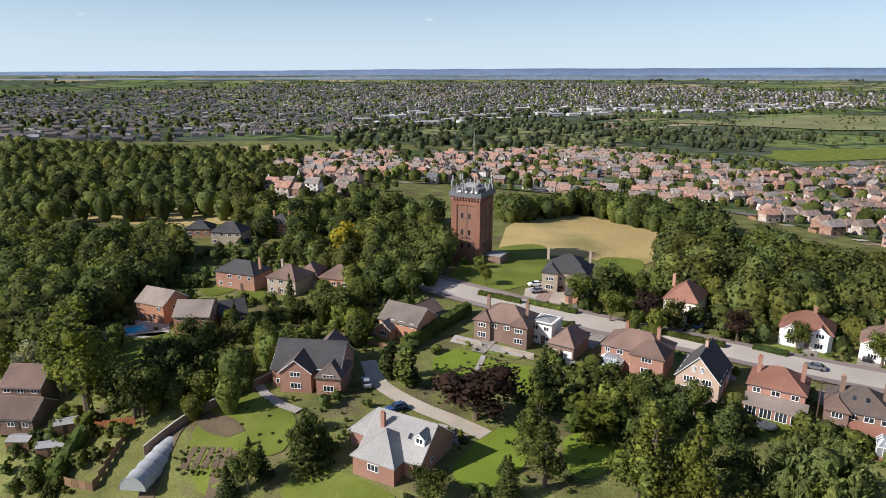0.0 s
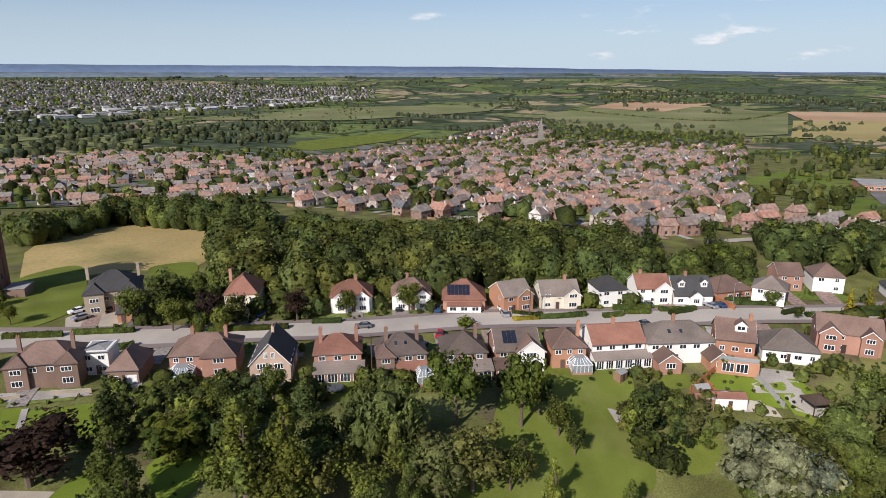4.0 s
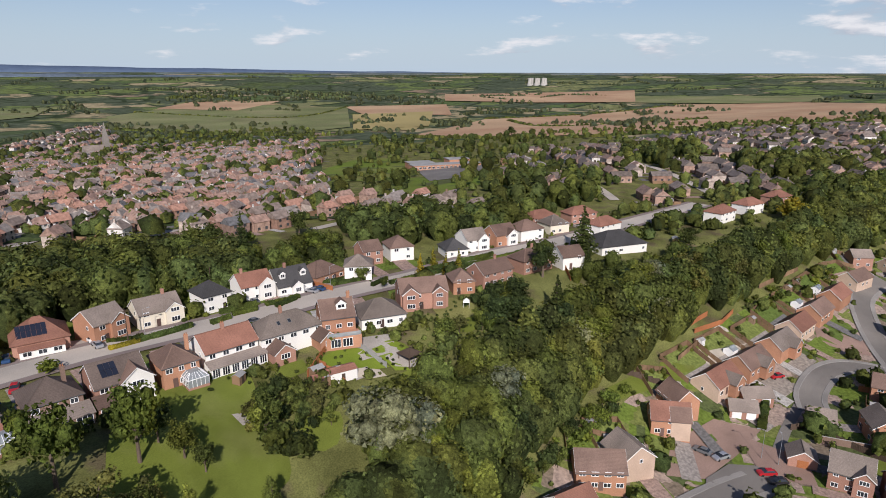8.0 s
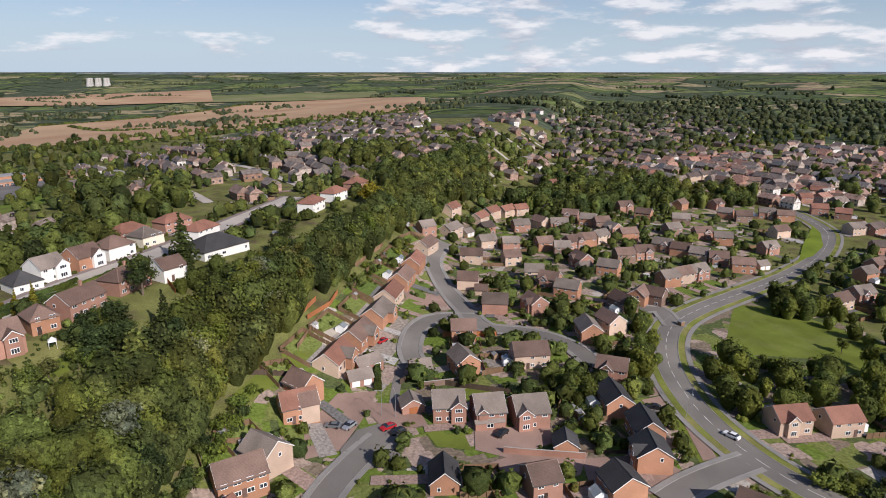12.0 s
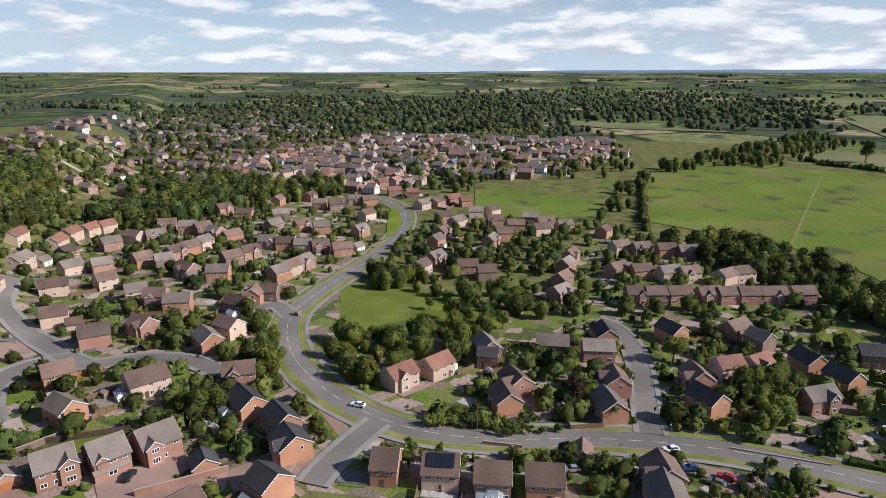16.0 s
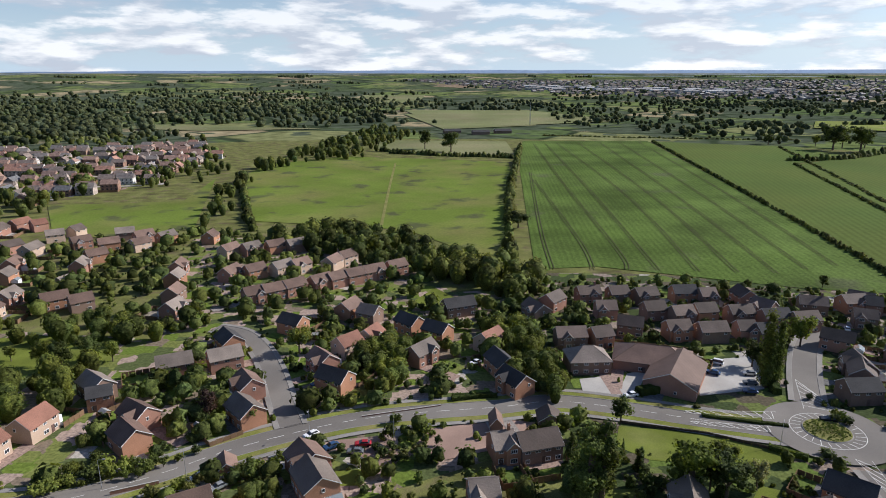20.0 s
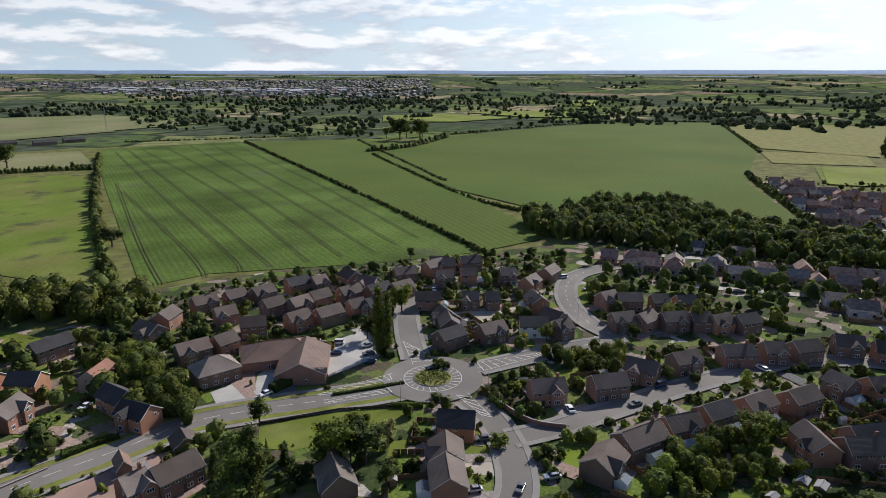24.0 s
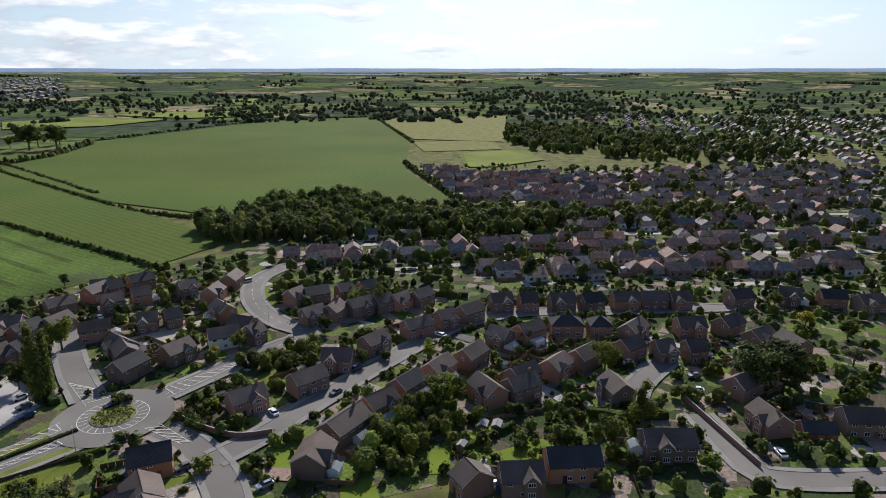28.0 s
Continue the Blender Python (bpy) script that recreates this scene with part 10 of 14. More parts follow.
wing(h, 'S', -1.4, 3.2, 0.8, 3.5, 4.4, 'brick_red', 'tile_brown', rise=1.5)
h = house(39.5, -271.3, -139, 9.9, 7.0, wall='brick_red', tile='tile_brown', rise=2.6)
h = house(32.3, -275.9, -144, 9.8, 7.0, wall='brick_red', tile='tile_brown', rise=2.6)
h = house(24.6, -281.2, -145, 10.4, 7.0, wall='brick_red', tile='tile_brown', rise=2.6)
wing(h, 'S', 1.6, 3.2, 0.8, 3.5, 4.4, 'brick_red', 'tile_brown', rise=1.5)
h = house(14.6, -288.5, -143, 9.3, 7.0, wall='brick_red', tile='tile_brown', rise=2.6)
house(80.8, -99.1, -152, 6.0, 8.5, wall='brick_orange', tile='tile_brown', rise=2.9)
h = house(69.8, -105.1, -152, 8.1, 8.5, wall='brick_buff', tile='tile_brown', rise=2.9)
solar_array(h, 'S', 0.0, 0.4, 6, 2, 8.5, 4.9, 2.9)
h = house(59.0, -109.4, -152, 7.9, 8.5, wall='brick_red', tile='tile_brown', rise=2.9)
conservatory(h, 'S', 0.0, 4.25, 4.6, 4.0)
house(49.4, -115.5, -152, 8.2, 8.5, wall='brick_orange', tile='tile_brown', rise=2.9)
house(92.0, -165.4, -156, 6.5, 6.0, wall='brick_orange', tile='tile_slate', rise=2.0)
house(79.0, -185.8, -155, 10.5, 7.5, wall='brick_red', tile='tile_grey', rise=2.6)
house(64.8, -190.3, -151, 10.1, 7.5, wall='brick_red', tile='tile_grey', rise=2.6)
house(-12.0, -235.2, -158, 12.3, 7.2, wall='brick_brown', tile='tile_slate', rise=2.7)
h = house(-55.6, -116.5, 75, 9.6, 7.8, eave=3.2, rise=3.2, wall='brick_brown', tile='tile_grey')
wing(h, 'S', 1.0, 3.6, 1.6, 2.6, 3.2, 'brick_brown', 'tile_grey', rise=1.8)
house(233.5, -102.5, 62, 8.6, 7.4, wall='brick_buff', tile='tile_brown', rise=2.8)
garage_block(224.5, -104.5, 62, 5.2, 4.6, side='W', tile='tile_brown', wall='brick_buff', doors=1)
house(204.5, -101.0, 62, 9.4, 7.6, wall='brick_red', tile='tile_dimmed', rise=3.0)
garage_block(47.5, -133.0, -69, 5.6, 4.9, side='W', tile='tile_brown', wall='brick_orange')
house(-50.6, -186.7, -178, 12.9, 10.0, roof='h', wall='brick_brown', tile='tile_grey', label='brown-brick public house with a grey hipped roof', rise=3.4)
house(-72.2, -188.2, 161, 24.1, 14.0, eave=3.6, rise=3.6, name='hall', wall='brick_red', tile='tile_brown', roof='h')
house(-75.3, -176.6, -121, 21.0, 15.0, eave=3.6, rise=3.6, name='hall', wall='brick_red', tile='tile_brown')
# western roofs: darker tile colours stand in for their backlit shade
h = house(-65.8, -248.2, -172, 9.2, 7.2, chim=(0.6,), wall='brick_red', tile='tile_dimmed', rise=2.6)
wing(h, 'S', 1.6, 3.4, 0.8, 3.6, 4.4, 'brick_red', 'tile_dimmed', rise=1.6)
h = house(-78.0, -247.9, -171, 7.9, 7.2, chim=(), wall='brick_brown', tile='tile_dark', rise=2.6)
h = house(-88.7, -245.8, -168, 9.0, 7.2, chim=(), wall='brick_brown', tile='tile_dark', rise=2.6)
wing(h, 'S', -1.6, 3.4, 0.8, 3.6, 4.4, 'brick_brown', 'tile_dark', rise=1.6)
h = house(-105.3, -248.3, -177, 9.6, 7.2, chim=(), wall='brick_orange', tile='tile_slate', rise=2.6)
h = house(-113.4, -244.5, -175, 6.5, 7.2, chim=(), wall='brick_brown', tile='tile_dimmed', rise=2.6)
wing(h, 'S', 1.6, 3.4, 0.8, 3.6, 4.4, 'brick_brown', 'tile_dimmed', rise=1.6)
h = house(-128.5, -244.2, 93, 9.4, 7.2, chim=(), wall='brick_red', tile='tile_dark', rise=2.6)
h = house(-130.0, -230.9, 126, 8.1, 7.2, chim=(), wall='brick_brown', tile='tile_dimmed', rise=2.6)
wing(h, 'S', -1.6, 3.4, 0.8, 3.6, 4.4, 'brick_brown', 'tile_dimmed', rise=1.6)
h = house(-150.5, -233.2, 162, 9.9, 7.2, chim=(0.6,), wall='brick_brown', tile='tile_dark', rise=2.6)
h = house(-167.5, -235.1, -174, 9.8, 7.2, chim=(), wall='brick_orange', tile='tile_dark', rise=2.6)
wing(h, 'S', 1.6, 3.4, 0.8, 3.6, 4.4, 'brick_orange', 'tile_dark', rise=1.6)
h = house(-173.7, -232.0, 158, 5.7, 7.2, chim=(), wall='brick_brown', tile='tile_slate', rise=2.6)
h = house(-68.3, -230.5, 179, 7.6, 7.2, chim=(), wall='brick_red', tile='tile_dimmed', rise=2.6)
wing(h, 'S', -1.6, 3.4, 0.8, 3.6, 4.4, 'brick_red', 'tile_dimmed', rise=1.6)
h = house(-86.5, -229.4, -172, 8.1, 7.2, chim=(), wall='brick_brown', tile='tile_dark', rise=2.6)
h = house(-95.4, -224.5, -169, 8.3, 7.2, chim=(), wall='brick_brown', tile='tile_dimmed', rise=2.6)
wing(h, 'S', 1.6, 3.4, 0.8, 3.6, 4.4, 'brick_brown', 'tile_dimmed', rise=1.6)
h = house(-105.1, -227.0, -173, 8.1, 7.2, chim=(), wall='brick_orange', tile='tile_dark', rise=2.6)
h = house(-117.6, -224.8, -174, 9.1, 7.2, chim=(0.6,), wall='brick_brown', tile='tile_dark', rise=2.6)
wing(h, 'S', -1.6, 3.4, 0.8, 3.6, 4.4, 'brick_brown', 'tile_dark', rise=1.6)
h = house(-128.6, -220.3, -175, 10.1, 7.2, chim=(), wall='brick_red', tile='tile_slate', rise=2.6)
h = house(-138.1, -217.1, -175, 9.3, 7.2, chim=(), wall='brick_brown', tile='tile_dimmed', rise=2.6)
wing(h, 'S', 1.6, 3.4, 0.8, 3.6, 4.4, 'brick_brown', 'tile_dimmed', rise=1.6)
h = house(-72.9, -214.0, 160, 8.8, 7.2, chim=(), wall='brick_brown', tile='tile_dark', rise=2.6)
h = house(-88.3, -210.0, -174, 8.4, 7.2, chim=(), wall='brick_orange', tile='tile_dimmed', rise=2.6)
wing(h, 'S', -1.6, 3.4, 0.8, 3.6, 4.4, 'brick_orange', 'tile_dimmed', rise=1.6)
h = house(-99.8, -208.1, -176, 9.9, 7.2, chim=(), wall='brick_brown', tile='tile_dark', rise=2.6)
h = house(-112.0, -208.9, 179, 6.0, 7.2, chim=(), wall='brick_red', tile='tile_dark', rise=2.6)
wing(h, 'S', 1.6, 3.4, 0.8, 3.6, 4.4, 'brick_red', 'tile_dark', rise=1.6)
h = house(-117.8, -206.6, -172, 6.5, 7.2, chim=(0.6,), wall='brick_brown', tile='tile_slate', rise=2.6)
h = house(-49.1, -204.7, -177, 10.3, 7.2, chim=(), wall='brick_brown', tile='tile_dimmed', rise=2.6)
wing(h, 'S', -1.6, 3.4, 0.8, 3.6, 4.4, 'brick_brown', 'tile_dimmed', rise=1.6)
h = house(-59.6, -204.9, -165, 7.2, 7.2, chim=(), wall='brick_orange', tile='tile_dark', rise=2.6)
h = house(-41.6, -230.6, 112, 10.1, 7.2, chim=(), wall='brick_brown', tile='tile_dimmed', rise=2.6)
wing(h, 'S', 1.6, 3.4, 0.8, 3.6, 4.4, 'brick_brown', 'tile_dimmed', rise=1.6)
h = house(-49.9, -240.9, -134, 9.3, 7.2, chim=(), wall='brick_red', tile='tile_dark', rise=2.6)
h = house(-133.3, -179.0, 79, 10.4, 7.2, chim=(), wall='brick_brown', tile='tile_dark', rise=2.6)
wing(h, 'S', -1.6, 3.4, 0.8, 3.6, 4.4, 'brick_brown', 'tile_dark', rise=1.6)
h = house(-123.7, -164.1, -178, 9.8, 7.2, chim=(), wall='brick_brown', tile='tile_slate', rise=2.6)
h = house(-17.9, -138.7, -169, 5.5, 8.0, chim=(0.6,), wall='brick_orange', tile='tile_grey', rise=2.6)
wing(h, 'S', 1.6, 3.4, 0.8, 4.0, 4.8, 'brick_orange', 'tile_grey', rise=1.6)
h = house(-26.5, -138.9, -166, 10.4, 8.0, chim=(), wall='brick_brown', tile='tile_dark', rise=2.6)
h = house(-11.7, -119.8, -174, 6.2, 8.0, chim=(), wall='brick_red', tile='tile_grey', rise=2.6)
wing(h, 'S', -1.6, 3.4, 0.8, 4.0, 4.8, 'brick_red', 'tile_grey', rise=1.6)
h = house(-123.2, -117.0, 153, 9.8, 7.2, chim=(0.6,), wall='brick_red', tile='tile_dimmed', rise=2.6)
wing(h, 'S', 1.6, 3.4, 0.8, 3.6, 4.4, 'brick_red', 'tile_dimmed', rise=1.6)
h = house(-139.6, -108.6, 157, 10.4, 7.2, chim=(), wall='brick_brown', tile='tile_dark', rise=2.6)
h = house(-155.7, -108.7, 112, 9.5, 7.2, chim=(), wall='brick_brown', tile='tile_dark', rise=2.6)
wing(h, 'S', -1.6, 3.4, 0.8, 3.6, 4.4, 'brick_brown', 'tile_dark', rise=1.6)
h = house(-91.3, -118.0, 137, 9.4, 8.0, chim=(), wall='brick_orange', tile='tile_slate', rise=2.6)
h = house(-80.7, -108.4, 56, 8.5, 8.0, chim=(), wall='brick_brown', tile='tile_dimmed', rise=2.6)
wing(h, 'S', 1.6, 3.4, 0.8, 4.0, 4.8, 'brick_brown', 'tile_dimmed', rise=1.6)
h = house(-74.9, -100.0, 59, 9.7, 8.0, chim=(), wall='brick_red', tile='tile_dark', rise=2.6)
h = house(-108.3, -83.7, -163, 9.8, 8.0, chim=(), wall='brick_brown', tile='tile_dimmed', rise=2.6)
wing(h, 'S', -1.6, 3.4, 0.8, 4.0, 4.8, 'brick_brown', 'tile_dimmed', rise=1.6)
h = house(-123.2, -84.9, 173, 12.5, 8.0, chim=(0.6,), wall='brick_brown', tile='tile_dark', rise=2.6)
h = house(-136.4, -82.6, 162, 9.5, 7.2, chim=(), wall='brick_orange', tile='tile_dark', rise=2.6)
wing(h, 'S', 1.6, 3.4, 0.8, 3.6, 4.4, 'brick_orange', 'tile_dark', rise=1.6)
h = house(-149.4, -80.7, 169, 9.5, 7.2, chim=(), wall='brick_brown', tile='tile_slate', rise=2.6)
h = house(-162.6, -76.8, 171, 10.0, 7.2, chim=(), wall='brick_red', tile='tile_dimmed', rise=2.6)
wing(h, 'S', -1.6, 3.4, 0.8, 3.6, 4.4, 'brick_red', 'tile_dimmed', rise=1.6)
h = house(-175.9, -71.4, 169, 10.0, 7.2, chim=(), wall='brick_brown', tile='tile_dark', rise=2.6)
h = house(-171.4, -104.8, 163, 9.0, 7.2, chim=(), wall='brick_brown', tile='tile_dimmed', rise=2.6)
wing(h, 'S', 1.6, 3.4, 0.8, 3.6, 4.4, 'brick_brown', 'tile_dimmed', rise=1.6)
h = house(-154.0, -154.1, 140, 10.1, 7.2, chim=(), wall='render_white', tile='tile_dark', rise=2.6)
h = house(-160.7, -146.8, 171, 5.7, 7.2, chim=(0.6,), wall='brick_brown', tile='tile_dark', rise=2.6)
wing(h, 'S', -1.6, 3.4, 0.8, 3.6, 4.4, 'brick_brown', 'tile_dark', rise=1.6)
h = house(-138.4, -159.3, 173, 9.6, 7.2, chim=(), wall='brick_brown', tile='tile_dimmed', rise=2.6)
wing(h, 'S', 1.6, 3.4, 0.8, 3.6, 4.4, 'brick_brown', 'tile_dimmed', rise=1.6)
h = house(-130.9, -174.1, 62, 9.7, 7.2, chim=(), wall='brick_brown', tile='tile_dark', rise=2.6)
h = house(-186.9, -190.4, -161, 9.1, 7.2, chim=(), wall='brick_orange', tile='tile_dimmed', rise=2.6)
wing(h, 'S', -1.6, 3.4, 0.8, 3.6, 4.4, 'brick_orange', 'tile_dimmed', rise=1.6)
h = house(-204.0, -195.9, -161, 10.0, 7.2, chim=(), wall='brick_brown', tile='tile_dark', rise=2.6)
h = house(-172.9, -237.9, 139, 8.9, 7.2, chim=(), wall='brick_red', tile='tile_dark', rise=2.6)
wing(h, 'S', 1.6, 3.4, 0.8, 3.6, 4.4, 'brick_red', 'tile_dark', rise=1.6)
h = house(-185.1, -229.9, 161, 9.7, 7.2, chim=(0.6,), wall='brick_brown', tile='tile_slate', rise=2.6)
h = house(-161.7, -218.7, 155, 7.5, 7.2, chim=(), wall='brick_brown', tile='tile_dimmed', rise=2.6)
wing(h, 'S', -1.6, 3.4, 0.8, 3.6, 4.4, 'brick_brown', 'tile_dimmed', rise=1.6)
h = house(-172.3, -214.8, 150, 6.8, 7.2, chim=(), wall='brick_orange', tile='tile_dark', rise=2.6)
h = house(-186.5, -204.3, 150, 7.0, 7.2, chim=(), wall='brick_brown', tile='tile_dimmed', rise=2.6)
wing(h, 'S', 1.6, 3.4, 0.8, 3.6, 4.4, 'brick_brown', 'tile_dimmed', rise=1.6)
h = house(-139.3, -199.2, 143, 9.9, 7.2, chim=(), wall='brick_red', tile='tile_dark', rise=2.6)
h = house(-153.3, -189.2, 135, 6.7, 7.2, chim=(), wall='brick_brown', tile='tile_dark', rise=2.6)
wing(h, 'S', -1.6, 3.4, 0.8, 3.6, 4.4, 'brick_brown', 'tile_dark', rise=1.6)
h = house(-159.5, -184.0, 151, 5.5, 7.2, chim=(), wall='brick_brown', tile='tile_slate', rise=2.6)
h = house(-172.9, -172.3, 68, 9.7, 7.2, chim=(0.6,), wall='brick_orange', tile='tile_dimmed', rise=2.6)
wing(h, 'S', 1.6, 3.4, 0.8, 3.6, 4.4, 'brick_orange', 'tile_dimmed', rise=1.6)
h = house(-164.8, -155.0, 93, 8.9, 7.2, chim=(), wall='brick_brown', tile='tile_dark', rise=2.6)
h = house(-197.6, -157.2, 173, 7.1, 7.2, chim=(), wall='brick_red', tile='tile_dimmed', rise=2.6)
wing(h, 'S', -1.6, 3.4, 0.8, 3.6, 4.4, 'brick_red', 'tile_dimmed', rise=1.6)
h = house(-203.1, -150.8, 143, 9.4, 7.2, chim=(), wall='brick_brown', tile='tile_dark', rise=2.6)
h = house(-211.3, -142.7, 149, 6.2, 7.2, chim=(), wall='brick_brown', tile='tile_dark', rise=2.6)
wing(h, 'S', 1.6, 3.4, 0.8, 3.6, 4.4, 'brick_brown', 'tile_dark', rise=1.6)
h = house(-218.3, -135.7, 147, 7.4, 7.2, chim=(), wall='brick_orange', tile='tile_slate', rise=2.6)
h = house(-183.6, -138.6, 157, 8.4, 7.2, chim=(), wall='brick_brown', tile='tile_dimmed', rise=2.6)
wing(h, 'S', -1.6, 3.4, 0.8, 3.6, 4.4, 'brick_brown', 'tile_dimmed', rise=1.6)
h = house(-190.7, -133.8, -177, 8.4, 7.2, chim=(0.6,), wall='brick_red', tile='tile_dark', rise=2.6)
h = house(-199.0, -127.6, 152, 9.4, 7.2, chim=(), wall='brick_brown', tile='tile_dimmed', rise=2.6)
wing(h, 'S', 1.6, 3.4, 0.8, 3.6, 4.4, 'brick_brown', 'tile_dimmed', rise=1.6)
h = house(-206.3, -121.7, 146, 6.9, 7.2, chim=(), wall='brick_brown', tile='tile_dark', rise=2.6)
h = house(-210.6, -116.1, 161, 7.4, 7.2, chim=(), wall='brick_orange', tile='tile_dark', rise=2.6)
wing(h, 'S', -1.6, 3.4, 0.8, 3.6, 4.4, 'brick_orange', 'tile_dark', rise=1.6)
h = house(-218.3, -110.8, 163, 8.8, 7.2, chim=(), wall='brick_brown', tile='tile_slate', rise=2.6)
h = house(-171.8, 14.2, 34, 9.7, 7.2, chim=(0.6,), wall='brick_red', tile='tile_dimmed', rise=2.6)
wing(h, 'S', 1.6, 3.4, 0.8, 3.6, 4.4, 'brick_red', 'tile_dimmed', rise=1.6)
h = house(-180.6, 35.8, 110, 9.9, 7.2, chim=(), wall='brick_brown', tile='tile_dark', rise=2.6)
h = house(-149.4, -8.6, 114, 12.1, 8.0, chim=(), wall='brick_brown', tile='tile_dark', rise=2.6)
wing(h, 'S', -1.6, 3.4, 0.8, 4.0, 4.8, 'brick_brown', 'tile_dark', rise=1.6)
h = house(-132.1, -27.9, 119, 12.3, 8.0, chim=(), wall='brick_orange', tile='tile_slate', rise=2.6)
h = house(-121.6, -37.0, 119, 9.6, 8.0, chim=(), wall='brick_brown', tile='tile_dimmed', rise=2.6)
wing(h, 'S', 1.6, 3.4, 0.8, 4.0, 4.8, 'brick_brown', 'tile_dimmed', rise=1.6)
h = house(-115.7, -46.6, 54, 5.9, 8.0, chim=(), wall='brick_red', tile='tile_dark', rise=2.6)
h = house(-172.4, -25.1, 39, 9.6, 7.2, chim=(), wall='brick_brown', tile='tile_dimmed', rise=2.6)
wing(h, 'S', -1.6, 3.4, 0.8, 3.6, 4.4, 'brick_brown', 'tile_dimmed', rise=1.6)
h = house(-162.2, -50.2, 145, 9.3, 7.2, chim=(0.6,), wall='brick_brown', tile='tile_dark', rise=2.6)
h = house(-156.0, -58.3, 55, 10.5, 7.2, chim=(), wall='brick_orange', tile='tile_dark', rise=2.6)
wing(h, 'S', 1.6, 3.4, 0.8, 3.6, 4.4, 'brick_orange', 'tile_dark', rise=1.6)
h = house(-169.1, -52.1, 153, 9.4, 7.2, chim=(), wall='brick_brown', tile='tile_slate', rise=2.6)
h = house(-179.4, -44.6, 165, 9.0, 7.2, chim=(), wall='brick_red', tile='tile_dimmed', rise=2.6)
wing(h, 'S', -1.6, 3.4, 0.8, 3.6, 4.4, 'brick_red', 'tile_dimmed', rise=1.6)
h = house(-190.2, -38.3, 159, 10.1, 7.2, chim=(), wall='brick_brown', tile='tile_dark', rise=2.6)
h = house(-193.8, -68.1, 77, 7.4, 7.2, chim=(), wall='brick_brown', tile='tile_dimmed', rise=2.6)
wing(h, 'S', 1.6, 3.4, 0.8, 3.6, 4.4, 'brick_brown', 'tile_dimmed', rise=1.6)
h = house(-202.4, -60.6, 152, 10.3, 7.2, chim=(), wall='brick_orange', tile='tile_dark', rise=2.6)
h = house(-219.2, -27.6, 162, 10.1, 7.2, chim=(0.6,), wall='brick_brown', tile='tile_dark', rise=2.6)
wing(h, 'S', -1.6, 3.4, 0.8, 3.6, 4.4, 'brick_brown', 'tile_dark', rise=1.6)
h = house(-203.1, -26.5, 149, 8.3, 7.2, chim=(), wall='brick_red', tile='tile_slate', rise=2.6)
h = house(-205.8, -16.2, 124, 5.9, 7.2, chim=(), wall='brick_brown', tile='tile_dimmed', rise=2.6)
wing(h, 'S', 1.6, 3.4, 0.8, 3.6, 4.4, 'brick_brown', 'tile_dimmed', rise=1.6)
h = house(-210.0, -6.9, 123, 6.1, 7.2, chim=(), wall='brick_brown', tile='tile_dark', rise=2.6)
h = house(-202.3, 8.4, 84, 7.1, 7.2, chim=(), wall='brick_orange', tile='tile_dimmed', rise=2.6)
wing(h, 'S', -1.6, 3.4, 0.8, 3.6, 4.4, 'brick_orange', 'tile_dimmed', rise=1.6)
h = house(-190.6, 7.9, 148, 10.0, 7.2, chim=(), wall='brick_brown', tile='tile_dark', rise=2.6)
h = house(-230.7, -9.9, 120, 9.7, 7.2, chim=(), wall='brick_red', tile='tile_dark', rise=2.6)
wing(h, 'S', 1.6, 3.4, 0.8, 3.6, 4.4, 'brick_red', 'tile_dark', rise=1.6)
h = house(-238.8, 2.6, 148, 10.1, 7.2, chim=(0.6,), wall='brick_brown', tile='tile_slate', rise=2.6)
h = house(-230.4, 12.4, 148, 10.0, 7.2, chim=(), wall='brick_brown', tile='tile_dimmed', rise=2.6)
wing(h, 'S', -1.6, 3.4, 0.8, 3.6, 4.4, 'brick_brown', 'tile_dimmed', rise=1.6)
h = house(-228.1, 22.4, 38, 10.3, 7.2, chim=(), wall='brick_orange', tile='tile_dark', rise=2.6)
h = house(-226.8, -79.9, 128, 8.6, 7.2, chim=(), wall='brick_brown', tile='tile_dimmed', rise=2.6)
wing(h, 'S', 1.6, 3.4, 0.8, 3.6, 4.4, 'brick_brown', 'tile_dimmed', rise=1.6)
h = house(-231.0, -70.0, 126, 7.0, 7.2, chim=(), wall='brick_red', tile='tile_dark', rise=2.6)
h = house(-236.6, -57.9, 122, 9.7, 7.2, chim=(), wall='brick_brown', tile='tile_dark', rise=2.6)
wing(h, 'S', -1.6, 3.4, 0.8, 3.6, 4.4, 'brick_brown', 'tile_dark', rise=1.6)
h = house(-241.9, -47.4, 129, 8.5, 7.2, chim=(), wall='brick_brown', tile='tile_slate', rise=2.6)
h = house(-248.8, -35.5, 119, 10.3, 7.2, chim=(0.6,), wall='brick_orange', tile='tile_dimmed', rise=2.6)
wing(h, 'S', 1.6, 3.4, 0.8, 3.6, 4.4, 'brick_orange', 'tile_dimmed', rise=1.6)
h = house(-253.9, -25.4, 115, 10.1, 7.2, chim=(), wall='brick_brown', tile='tile_dark', rise=2.6)
h = house(-258.1, -16.2, 124, 8.2, 7.2, chim=(), wall='brick_red', tile='tile_dimmed', rise=2.6)
wing(h, 'S', -1.6, 3.4, 0.8, 3.6, 4.4, 'brick_red', 'tile_dimmed', rise=1.6)
h = house(-271.2, 5.5, 130, 9.4, 7.2, chim=(), wall='brick_brown', tile='tile_dark', rise=2.6)
h = house(-281.7, 24.1, 89, 8.1, 7.2, chim=(), wall='brick_brown', tile='tile_dark', rise=2.6)
